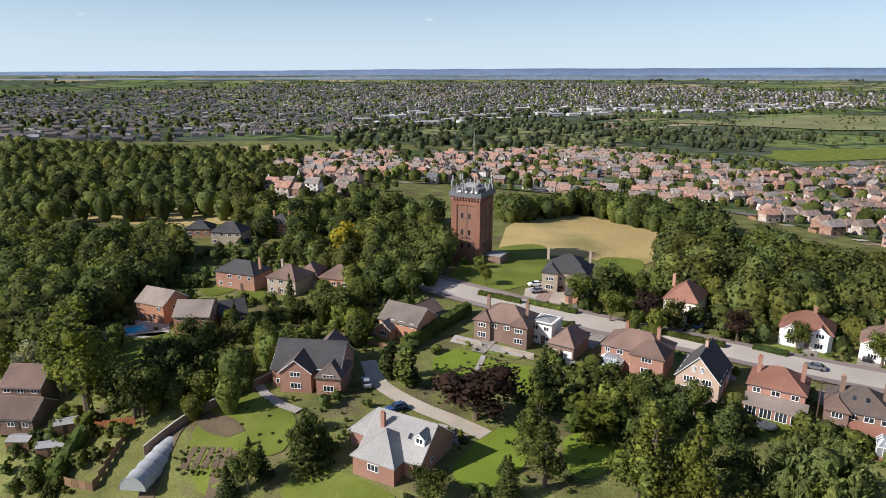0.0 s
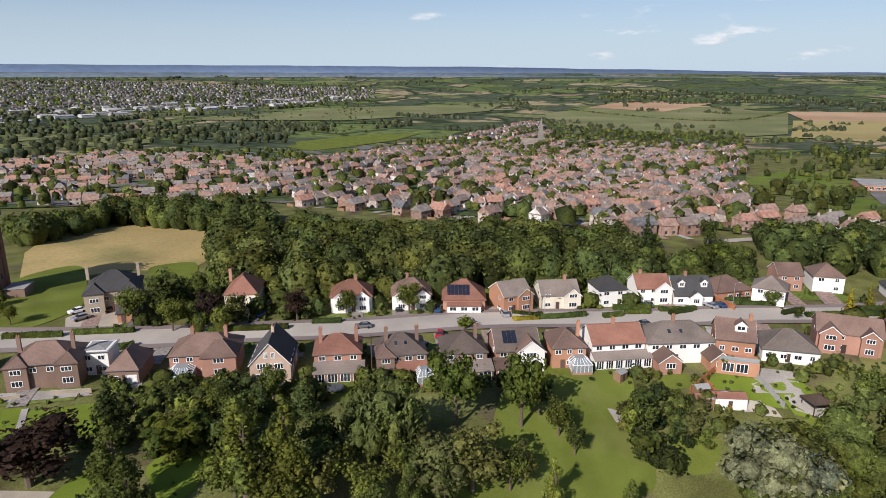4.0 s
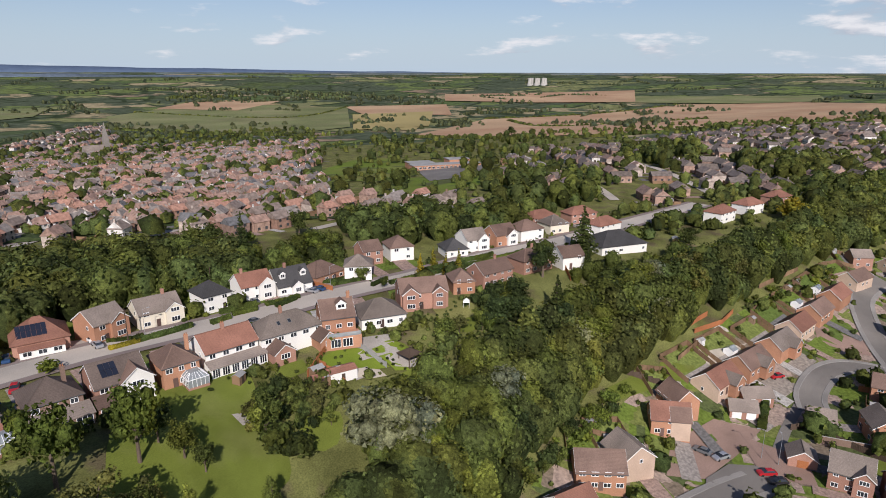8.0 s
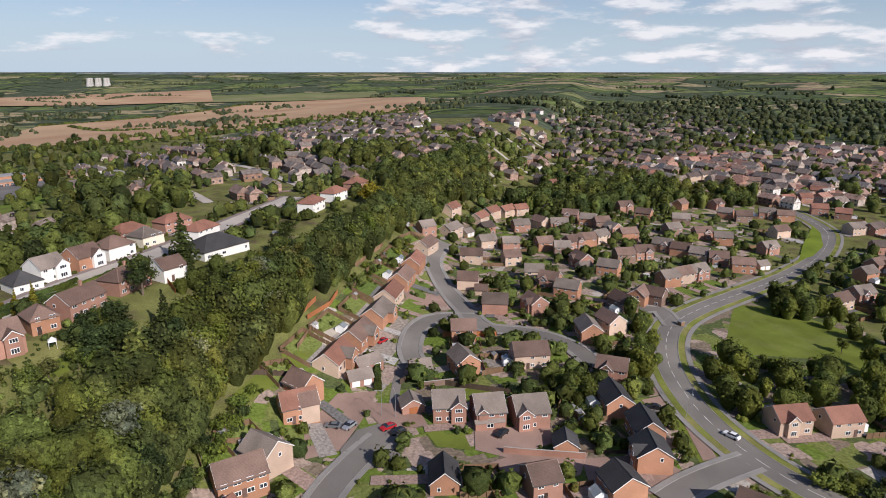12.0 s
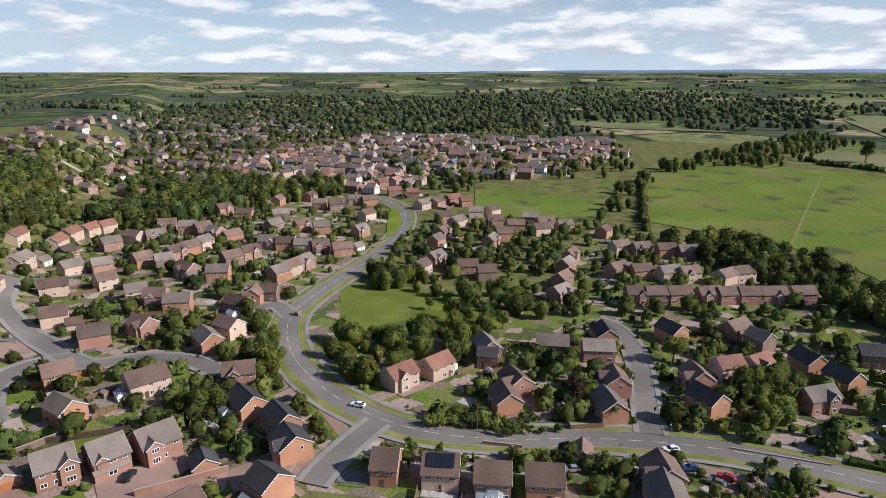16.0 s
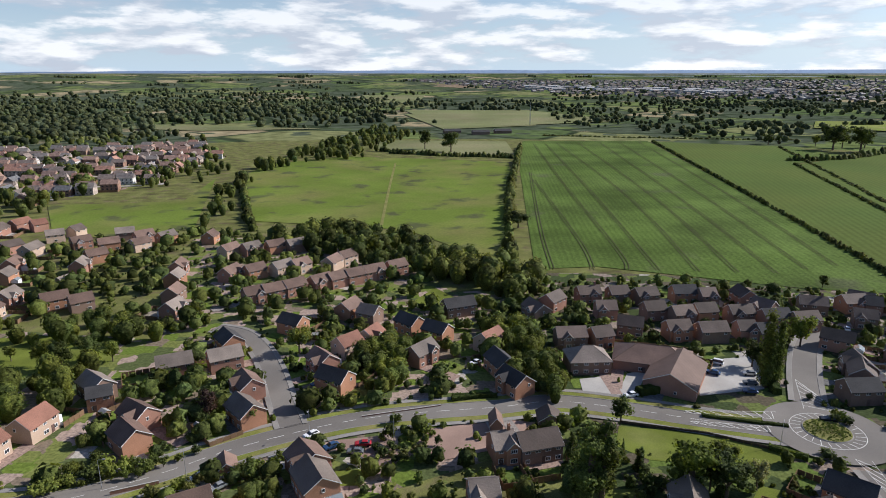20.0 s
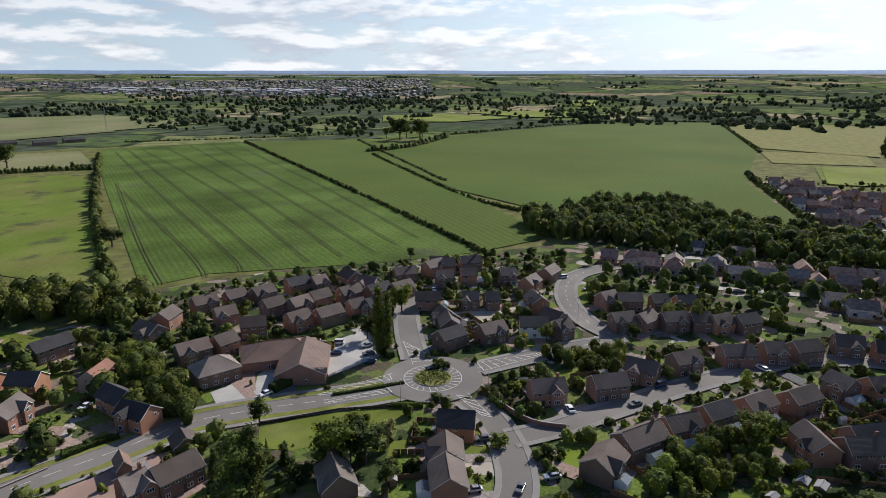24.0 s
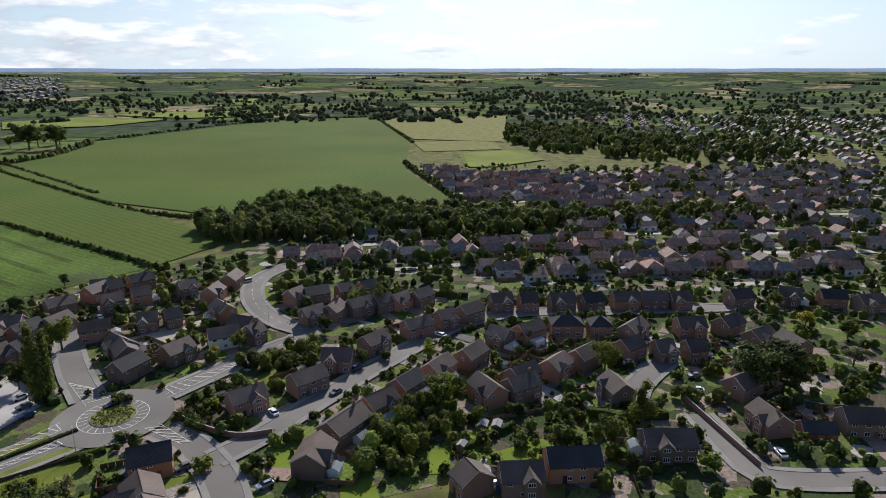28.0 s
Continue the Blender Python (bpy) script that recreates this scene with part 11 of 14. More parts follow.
wing(h, 'S', 1.6, 3.4, 0.8, 3.6, 4.4, 'brick_brown', 'tile_dark', rise=1.6)
h = house(-286.0, 39.3, 107, 9.3, 7.2, chim=(), wall='brick_orange', tile='tile_slate', rise=2.6)
h = house(-285.9, 51.9, 122, 10.2, 7.2, chim=(), wall='brick_brown', tile='tile_dimmed', rise=2.6)
wing(h, 'S', -1.6, 3.4, 0.8, 3.6, 4.4, 'brick_brown', 'tile_dimmed', rise=1.6)
h = house(-189.5, -97.9, 147, 10.3, 7.2, chim=(0.6,), wall='brick_red', tile='tile_dark', rise=2.6)
h = house(-201.2, -92.1, 142, 6.3, 7.2, chim=(), wall='brick_brown', tile='tile_dimmed', rise=2.6)
wing(h, 'S', 1.6, 3.4, 0.8, 3.6, 4.4, 'brick_brown', 'tile_dimmed', rise=1.6)
h = house(-210.7, -86.5, 156, 9.3, 7.2, chim=(), wall='brick_brown', tile='tile_dark', rise=2.6)
house(-213.7, -50.3, 115, 11.2, 7.5, roof='h', wall='brick_red', tile='tile_slate', rise=2.6)
house(-218.2, -39.3, 115, 7.7, 7.5, roof='h', wall='brick_red', tile='tile_slate', rise=2.6)
garage_block(-174.1, 25.5, 110, 8.2, 5.5, tile='tile_slate', wall='brick_red', doors=2, mat='wood_red')
garage_block(-17.9, -152.1, 269, 5.6, 3.2, side='W', tile='tile_brown', wall='brick_brown', doors=0)
garage_block(-32.4, -153.7, 269, 5.6, 6.0, side='W', tile='tile_dark', wall='brick_brown', doors=0)
house(491.2, -354.1, 276, 13.0, 8.0, wall='brick_red', tile='tile_red', rise=2.6)
house(473.1, -377.8, 294, 13.0, 8.0, wall='brick_red', tile='tile_red', rise=2.6)
house(451.6, -371.5, 264, 8.6, 8.0, wall='brick_red', tile='tile_red', rise=2.6)
house(514.8, -462.3, 289, 13.0, 8.0, wall='brick_buff', tile='tile_brown', rise=2.6)
house(523.1, -482.6, 272, 12.2, 8.0, wall='brick_red', tile='tile_red', rise=2.6)
house(517.7, -490.4, 262, 10.0, 8.0, wall='brick_orange', tile='tile_red', rise=2.6)
house(521.5, -507.6, 282, 13.0, 8.0, wall='brick_red', tile='tile_red', rise=2.6)
house(537.0, -534.6, 274, 13.0, 8.0, wall='brick_orange', tile='tile_red', rise=2.6)
house(536.1, -546.3, 282, 13.0, 8.0, wall='brick_red', tile='tile_brown', rise=2.6)
house(539.9, -562.2, 277, 13.0, 8.0, wall='brick_buff', tile='tile_red', rise=2.6)
house(434.2, -400.2, 274, 13.0, 8.0, wall='brick_buff', tile='tile_dark', rise=2.6)
house(440.5, -420.2, 271, 13.0, 8.0, wall='brick_buff', tile='tile_dark', rise=2.6)
house(411.9, -412.9, 193, 13.0, 8.0, wall='brick_buff', tile='tile_brown', rise=2.6)
house(465.1, -476.2, 224, 11.5, 8.0, wall='brick_orange', tile='tile_red', rise=2.6)
house(464.6, -503.2, 265, 13.0, 8.0, wall='brick_orange', tile='tile_red', rise=2.6)
house(471.1, -527.7, 285, 13.0, 8.0, wall='brick_buff', tile='tile_grey', rise=2.6)
house(399.6, -433.0, 223, 10.9, 8.0, wall='brick_buff', tile='tile_brown', rise=2.6)
house(369.5, -401.0, 253, 8.7, 8.0, wall='brick_buff', tile='tile_brown', rise=2.6)
house(425.3, -489.3, 235, 10.9, 8.0, wall='brick_red', tile='tile_grey', rise=2.6)
house(393.1, -468.0, 170, 13.0, 8.0, wall='brick_buff', tile='tile_grey', rise=2.6)
house(364.0, -452.7, 182, 11.9, 8.0, wall='brick_red', tile='tile_dark', rise=2.6)
house(331.5, -392.7, 274, 13.0, 8.0, wall='brick_red', tile='tile_red', rise=2.6)
house(330.2, -408.9, 249, 8.6, 8.0, wall='brick_red', tile='tile_red', rise=2.6)
house(703.5, -658.1, 303, 13.0, 8.0, wall='render_white', tile='tile_grey', rise=2.6)
house(430.6, -497.0, 197, 13.0, 8.0, wall='brick_buff', tile='tile_dark', rise=2.6)
house(400.2, -476.8, 201, 8.0, 8.0, wall='brick_buff', tile='tile_dark', rise=2.6)
house(373.7, -460.2, 204, 9.1, 8.0, wall='brick_red', tile='tile_dark', rise=2.6)
house(347.5, -443.5, 218, 10.8, 8.0, wall='brick_red', tile='tile_red', rise=2.6)
house(298.7, -384.8, 229, 10.0, 8.0, wall='brick_red', tile='tile_red', rise=2.6)
house(282.2, -386.1, 216, 9.3, 8.0, wall='brick_red', tile='tile_red', rise=2.6)
house(320.7, -430.0, 217, 8.4, 8.0, wall='brick_orange', tile='tile_brown', rise=2.6)
house(251.3, -356.1, 264, 12.0, 8.0, wall='brick_buff', tile='tile_grey', rise=2.6)
house(247.4, -366.5, 277, 13.0, 8.0, wall='brick_red', tile='tile_dark', rise=2.6)
house(244.0, -382.0, 253, 11.6, 8.0, wall='brick_red', tile='tile_red', rise=2.6)
house(231.7, -379.8, 229, 8.0, 8.0, wall='brick_red', tile='tile_red', rise=2.6)
house(217.0, -329.3, 243, 10.1, 7.2, wall='brick_red', tile='tile_dark', rise=2.6)
house(203.4, -323.7, 266, 11.5, 7.2, wall='brick_buff', tile='tile_grey', rise=2.6)
house(201.6, -364.4, 255, 8.0, 7.2, wall='brick_buff', tile='tile_dark', rise=2.6)
house(361.9, -522.1, 267, 13.0, 8.0, wall='brick_red', tile='tile_brown', rise=2.6)
house(329.0, -500.5, 272, 13.0, 8.0, wall='brick_buff', tile='tile_brown', rise=2.6)
house(305.3, -484.5, 265, 13.0, 8.0, wall='render_white', tile='tile_grey', rise=2.6)
house(333.0, -135.2, 310, 11.5, 7.2, wall='brick_buff', tile='tile_red', rise=2.6)
house(293.5, -105.6, 280, 8.0, 7.2, wall='brick_red', tile='tile_grey', rise=2.6)
house(300.0, -121.7, 305, 11.5, 7.2, wall='brick_buff', tile='tile_grey', rise=2.6)
house(329.6, -151.4, 309, 11.5, 7.2, wall='brick_buff', tile='tile_red', rise=2.6)
house(344.8, -166.1, 302, 11.5, 7.2, wall='brick_buff', tile='tile_red', rise=2.6)
house(351.3, -179.7, 296, 11.5, 7.2, wall='brick_buff', tile='tile_red', rise=2.6)
house(352.4, -189.6, 276, 9.0, 7.2, wall='brick_buff', tile='tile_red', rise=2.6)
house(313.8, -169.8, 261, 9.3, 7.2, wall='brick_red', tile='tile_grey', rise=2.6)
house(312.2, -147.4, 289, 8.0, 7.2, wall='brick_red', tile='tile_dark', rise=2.6)
house(288.4, -136.7, 270, 8.9, 7.2, wall='brick_buff', tile='tile_grey', rise=2.6)
house(280.6, -146.3, 252, 8.3, 7.2, wall='brick_red', tile='tile_grey', rise=2.6)
house(257.9, -135.1, 262, 8.0, 7.2, wall='brick_buff', tile='tile_brown', rise=2.6)
house(266.1, -118.4, 245, 10.5, 7.2, wall='brick_buff', tile='tile_brown', rise=2.6)
house(375.1, -214.5, 285, 10.1, 8.0, wall='brick_red', tile='tile_red', rise=2.6)
house(428.2, -258.2, 290, 8.0, 8.0, wall='brick_red', tile='tile_red', rise=2.6)
garage_block(305.2, -133.0, -63, 6.0, 5.4, tile='tile_grey', wall='brick_buff')
garage_block(237.2, -161.7, -89, 6.0, 5.4, tile='tile_grey', wall='brick_buff')
garage_block(339.6, -294.2, 87, 6.0, 5.4, tile='tile_grey', wall='brick_buff')
garage_block(218.2, -248.3, -93, 6.0, 5.4, tile='tile_grey', wall='brick_buff')
garage_block(161.6, -276.2, -113, 6.0, 5.4, tile='tile_grey', wall='brick_buff')


# ---- landmarks ----
water_tower(9.7, 209.1, -28)
church(744, 683, 150)
woods('woods', [(673.4, 692.7), (780.2, 725.5), (874.0, 758.8), (801.2, 583.5), (525.9, 390.4), (549.7, 478.4), (465.5, 464.3)], 60, 8, 12, 23, quads=24, leaf=0.8)
polytunnel([(-52.6, 94.4), (-51.2, 107.1)], w=4.8, h=2.6)
pool(-79.4, 150.7, 40)
patch('terrace', [(-82.0, 150.0), (-81.7, 158.4), (-71.7, 157.7), (-68.6, 150.0), (-74.0, 146.4)], 'slabs', lift=0.14, label='pale paved pool terrace', category='paving')
pergola(133.6, 41.8, -30)
gazebo(164.1, 34.7, 10, w=1.6)
gazebo(-156.2, -54.7, 20)
trampoline(59.0, 104.8)
roundabout(-104.6, -147.4)
school(539, 133, -55)
cooling_towers(3143, 332, -75, 38)
lattice_mast(29, 606)
lattice_mast(-186, -1169, 40)
power_pole(138.4, 185.7)
power_pole(155.8, 109.0)
power_pole(118.9, 107.1)
power_pole(69.0, 106.5)
hatching([(-71.3, -158.6), (-96.2, -157.3)], [(-70.7, -157.5), (-93.7, -153.6)], 10)
hatching([(-70.5, -153.0), (-91.2, -149.7)], [(-70.0, -152.1), (-89.5, -147.1)], 9)
hatching([(-112.3, -176.3), (-105.0, -159.0)], [(-113.1, -169.0), (-113.2, -156.6)], 7)
hatching([(-122.3, -147.6), (-144.4, -141.1)], [(-118.1, -142.1), (-142.5, -139.2)], 9)
hatching([(-103.6, -134.4), (-102.2, -120.3)], [(-107.1, -133.4), (-103.8, -118.6)], 6)
car(143.0, -30.6, -53, 'car_silver')
car(139.2, -39.6, -73, 'car_red')
car(136.4, -41.3, -74, 'car_black')
car(126.3, -65.0, -61, 'car_black')
car(187.4, -52.0, -58, 'car_red')
car(143.7, -26.5, -119, 'car_grey')
car(124.5, -109.5, -120, 'car_black')
car(50.1, -175.9, -93, 'car_white')
car(33.3, -177.0, -138, 'car_blue')
car(53.3, -130.0, -136, 'car_white')
car(47.4, -126.5, -138, 'car_silver')
car(24.4, -142.9, -144, 'car_blue')
car(16.5, -143.8, -178, 'car_red')
car(18.1, -140.5, 178, 'car_grey')
car(12.2, -141.7, 133, 'car_black')
car(-15.3, -190.2, -142, 'car_white')
car(27.2, 180.5, 11, 'car_white')
car(26.9, 175.4, 16, 'car_silver')
car(34.4, 177.8, 26, 'car_black')
car(81.5, 129.2, -30, 'car_grey')
car(117.8, 116.9, -120, 'car_white')
car(115.3, 112.6, -121, 'car_silver')
car(92.9, 112.6, 42, 'car_red')
car(85.2, 110.2, 16, 'car_blue')
car(139.2, 103.8, -120, 'car_black')
car(151.3, 92.4, -130, 'car_grey')
car(163.4, 80.9, -102, 'car_silver')
car(165.7, 79.6, -103, 'car_blue')
car(137.2, 85.0, -30, 'car_grey')
car(69.6, 159.2, 38, 'car_silver')
car(65.5, 153.1, 31, 'car_blue')
car(96.0, 133.8, 50, 'car_black')
car(103.5, 126.2, 45, 'car_blue')
car(-93.2, -188.2, 145, 'car_white', van=True)
car(-89.0, -181.2, 147, 'car_blue')
car(-100.0, -180.2, 170, 'car_silver')
car(-97.3, -174.1, 168, 'car_grey')
car(-94.6, -168.7, 166, 'car_blue')
car(-58.8, -167.4, -166, 'car_white')
car(-124.0, -108.8, 64, 'car_white')
car(-140.9, -112.9, 100, 'car_white')
car(-145.4, -112.2, 91, 'car_silver')
car(-148.5, -110.8, 96, 'car_grey')
car(-156.2, -102.6, 169, 'car_blue', van=True)
car(-140.9, -99.7, 169, 'car_grey')
car(-94.7, -111.6, 156, 'car_grey')
car(-97.4, -89.6, 156, 'car_silver')
car(-88.5, -90.8, -148, 'car_grey')
car(-107.9, -152.4, 165, 'car_black')
car(-79.6, -96.7, 157, 'car_silver')
car(-153.3, -215.0, 60, 'car_white')
car(-207.3, -176.4, 177, 'car_silver')
car(-210.9, -193.9, 156, 'car_white', van=True)
car(-192.2, -90.7, 81, 'car_white')
car(-160.0, 16.8, 27, 'car_white')
car(-164.6, 27.4, 19, 'car_black')
car(-186.6, -4.2, 107, 'car_white')
car(-196.0, -5.5, 128, 'car_grey')
car(-119.0, -41.7, 36, 'car_blue')
car(-196.9, -25.9, 141, 'car_white')
car(-211.0, -1.9, 39, 'car_blue')
car(-231.1, 6.8, 54, 'car_silver')
car(-226.5, 2.2, 54, 'car_black')
car(-192.0, -89.6, 72, 'car_white')
car(30.3, -148.4, -138, 'car_white')
car(106.9, -119.5, -162, 'car_white')
car(-15.9, 121.7, -76, 'car_silver')
car(-8.9, 111.3, 32, 'car_blue')
car(-75.7, 239.0, 86, 'car_blue')
car(-71.6, 239.8, 67, 'car_black')
car(-82.6, 242.9, 91, 'car_white', van=True)
street_lamp(117.9, -114.9, 180)
street_lamp(73.1, -126.4, 180)
street_lamp(30.8, -149.1, 90)
street_lamp(250.5, -334.2, 0)
street_lamp(-88.9, -141.3, 60)
street_lamp(-111.4, -129.1, 200)
street_lamp(146.1, -39.9, 90)
street_lamp(122.3, -120.6, 200)
street_lamp(56.2, -131.3, 20)
street_lamp(8.9, -146.3, 40)
street_lamp(144.1, -43.1, 0)
street_lamp(-176.7, -153.7, 0)
street_lamp(122.6, 105.3, -30)
street_lamp(166.8, 76.4, -30)
hedge([(-9.3, 138.8), (-2.5, 148.5), (6.6, 160.6)], 2.4, 3.2, label='tall clipped hedge beside a garden')
hedge([(-4.6, 146.9), (1.2, 155.4), (5.8, 161.0)], 1.5, 2.2)
hedge([(119.6, 105.8), (125.5, 101.9), (131.7, 98.7)], 1.4, 1.5)
hedge([(134.1, 94.8), (139.4, 92.6)], 1.4, 1.5)
hedge([(141.0, 93.0), (146.5, 88.9)], 1.4, 1.5)
hedge([(50.1, 152.0), (66.7, 140.8)], 1.4, 1.5)
hedge([(149.7, 85.0), (156.6, 82.6)], 1.4, 1.5)
hedge([(29.6, 153.1), (33.7, 153.0)], 1.4, 1.5)
hedge([(23.5, 167.1), (35.7, 161.1)], 1.4, 1.5)
hedge([(10.2, 173.2), (21.5, 167.2)], 1.4, 1.5)
hedge([(73.1, 140.3), (79.1, 135.9)], 1.4, 1.5)
hedge([(114.4, 108.8), (120.3, 105.0)], 1.2, 1.2, mat='leaf_yellow', label='clipped golden privet hedge')
hedge([(176.2, 61.1), (188.4, 52.0), (203.0, 40.3)], 1.4, 1.5)
hedge([(126.9, 88.5), (134.9, 83.2), (140.9, 78.4)], 1.6, 1.6)
hedge([(203.0, 40.3), (223.5, 25.7)], 1.4, 1.4)
hedge([(162.9, -129.1), (145.3, -116.7), (132.1, -112.4)], 2.0, 2.2)
hedge([(-6.8, -166.4), (-18.7, -168.9)], 1.6, 1.5)
hedge([(-6.9, -168.2), (-20.0, -167.9)], 1.5, 1.5)
hedge([(-85.2, -140.1), (-92.3, -135.0)], 1.5, 1.4)
hedge([(175.3, -46.8), (159.4, -42.6)], 2.0, 2.4)
hedge([(-95.5, -149.7), (-75.0, -155.9)], 1.2, 1.0)
hedge([(-168.9, -25.9), (-168.2, -12.7)], 2.0, 2.0)
hedge([(-226.6, -121.9), (-234.0, -96.9)], 2.0, 2.2)
hedge([(-129.4, -54.7), (-146.0, -47.0)], 1.6, 1.6)
hedge([(-160.0, -30.3), (-161.8, -21.5), (-167.6, -10.4)], 2.2, 2.4)
hedge([(-109.7, -194.5), (-102.0, -167.5)], 2.4, 2.2)
hedge([(-61.5, -168.5), (-74.4, -171.6)], 2.6, 2.6)
fence([(161.2, -49.7), (163.3, -53.2), (151.9, -67.0), (144.1, -77.1)], 1.8, mat='wood_dark')
fence([(130.2, -82.9), (140.7, -92.3)], 1.8, label='weathered brown garden fence between gardens')
fence([(112.9, -79.7), (107.9, -93.4)], 1.0, mat='wood_dark')
fence([(161.8, -5.6), (164.5, -21.2)], 1.8, mat='wood_dark')
fence([(177.5, -23.6), (194.7, -33.2)], 1.8, mat='wood_fence')
fence([(190.9, -24.7), (206.5, -34.7)], 1.8, mat='wood_red', label='orange-stained garden fence along the tree belt')
fence([(238.0, -56.0), (264.7, -75.1)], 1.8, mat='wood_fence')
fence([(169.0, 82.5), (166.2, 75.4)], 1.8, mat='wood_red', label='orange-stained close-boarded garden fence')
fence([(-68.7, 101.6), (-62.0, 98.8), (-60.3, 111.5)], 1.8, label='weathered brown garden fence')
fence([(-68.6, 113.3), (-60.2, 112.6)], 1.8, mat='wood_red', label='orange-stained close-boarded garden fence')
fence([(-27.2, 148.1), (-12.5, 139.6)], 1.6)
fence([(116.7, 59.9), (128.7, 60.4)], 1.8, mat='wood_red')
fence([(-146.2, -53.2), (-156.3, -42.0), (-163.6, -37.5)], 1.4)
fence([(-125.7, -67.2), (-152.0, -55.1)], 1.6, mat='wood_dark')
fence([(-126.1, -54.4), (-117.8, -51.5)], 1.6, mat='wood_dark')
fence([(-51.9, -153.0), (-72.4, -146.9), (-89.5, -137.5)], 1.0, mat='wood_dark', label='low post-and-rail fence beside the road')
fence([(-22.7, -144.4), (-26.5, -150.3)], 1.5)
fence([(189.0, -73.8), (183.2, -91.3)], 1.8, mat='wood_red', label='orange-stained close-boarded garden fence')
fence([(-135.2, -14.3), (-127.5, -11.3)], 1.5, mat='wood_dark')
wall_run([(-55.0, 104.3), (-49.3, 110.8), (-41.5, 117.5), (-33.5, 128.3), (-25.0, 139.7)], 1.8, mat='brick_brown', label='long brown-brick garden wall in the shade of trees')
wall_run([(119.3, -62.0), (115.7, -68.4), (110.5, -78.8)], 1.8)
wall_run([(-112.3, -133.1), (-110.2, -123.3), (-110.5, -110.0), (-115.9, -102.5)], 1.7, label='curved red-brick garden wall at the corner')
wall_run([(-180.8, -8.0), (-170.5, -0.6), (-160.2, 6.6), (-152.0, 12.3)], 1.8)
wall_run([(70.2, -124.0), (61.2, -128.2)], 1.2)
wall_run([(3.2, 144.0), (9.3, 141.3)], 0.9, mat='stone', label='low balustraded stone terrace wall')
wall_run([(14.2, 139.5), (20.8, 135.6)], 0.9, mat='stone', label='low balustraded stone terrace wall')
wall_run([(157.3, -54.5), (155.0, -71.5)], 1.8, mat='brick_brown')
wall_run([(-3.5, -163.4), (18.2, -157.8)], 0.6)
shed(-75.6, 110.2, 10, 5, 3)
shed(-84.0, 113.7, 0, 4.5, 3)
shed(-75.5, 115.3, 20, 4, 3)
shed(118.8, 55.4, -30, 5, 3.2)
shed(128.3, 72.1, 0, 2.4, 1.8)
shed(87.7, 84.0, 0, 2.2, 1.6)
shed(-142.6, -50.4, 10, 3.4, 2.4)
shed(-130.0, -55.0, 0, 2.6, 2)
shed(-141.2, -53.7, 10, 3.2, 2.4)
shed(122.8, -87.0, 10, 3, 2.2)
shed(128.7, -87.9, 20, 4, 2.2)
shed(170.2, -158.7, 0, 2, 1.5)
shed(39.5, -212.5, 0, 2.6, 2)
shed(118.5, 58.6, -30, 3, 2.2)
shed(81.7, 184.3, 0, 3, 2)
shed(108.6, 71.5, 0, 2.4, 1.8)
shed(179.0, -126.9, 0, 2.4, 1.8)
shed(252.8, -28.0, 0, 3.4, 2.4)


# ---- trees and woods ----
woods('tree_belt', [(87.4, 41.4), (102.6, 36.3), (109.7, 43.4), (130.2, 30.7), (146.9, 24.6), (166.0, 7.8), (187.0, 2.7), (215.8, -22.0), (264.3, -57.1), (314.7, -92.3), (377.0, -141.1), (341.0, -131.5), (267.6, -76.7), (216.2, -42.0), (181.2, -20.1), (159.4, -6.0), (141.1, 3.1), (126.4, 9.5), (103.7, 15.5)], 240, 7, 12, 5, quads=150, leaf=0.42, label='dense belt of mixed trees between the gardens and the estate')
woods('tree_belt', [(101.5, 43.0), (125.0, 35.9), (153.4, 17.9), (188.6, -2.3), (195.5, -16.5), (152.4, -0.8), (119.8, 13.7), (106.7, 18.9)], 120, 7, 11, 55, quads=150, leaf=0.42, mat='leaf_mid', label='belt of mixed trees between the gardens and the estate')
grove(['silver', 'bright0', 'mid0', 'dark1', 'cone', 'mid2', 'rust', 'bright1', 'mid3', 'silver'], [(103.5, 36.6), (129.7, 30.6), (146.2, 24.4), (165.1, 7.7), (185.7, 2.6), (214.0, -22.0), (261.5, -56.7), (310.5, -91.4), (275.2, -78.6), (221.7, -42.9), (185.5, -20.4), (163.0, -6.0), (144.2, 3.2), (129.2, 9.8), (107.2, 16.1)], 34, 9, 13, 56, gap=6)
grove(['mid0', 'mid1', 'birch0', 'birch1', 'rust'], [(28.4, 88.2), (43.2, 89.7), (54.9, 72.8), (61.8, 66.9), (55.1, 64.2), (28.5, 74.3)], 13, 8, 11, 6, gap=4.5)
woods('woods', [(80.0, 232.8), (110.5, 216.1), (138.7, 188.2), (168.5, 160.5), (182.8, 125.0), (163.9, 102.3), (150.2, 110.3), (133.4, 125.9), (110.4, 133.2), (98.2, 143.3), (83.1, 149.0), (75.8, 159.2), (63.6, 172.0)], 330, 8, 13, 7, quads=140, leaf=0.44)
woods('woods', [(24.3, 292.1), (77.3, 338.4), (133.8, 314.2), (117.6, 263.4), (91.7, 266.0), (69.6, 305.9), (29.1, 277.1)], 160, 8, 12, 8, quads=90, leaf=0.5)
woods('woods', [(-175.0, 247.8), (-133.9, 233.6), (-100.4, 229.2), (-86.5, 209.3), (-89.9, 172.6), (-86.8, 154.1), (-87.8, 137.7), (-95.4, 136.8), (-101.6, 135.9)], 230, 8, 12, 9, quads=140, leaf=0.44)
woods('woods', [(-397.3, 581.6), (-288.4, 565.6), (-195.1, 580.5), (-98.6, 423.8), (-102.9, 317.8), (-94.8, 275.7), (-144.2, 275.6), (-185.7, 263.8)], 640, 8, 12, 10, quads=26, leaf=0.62)
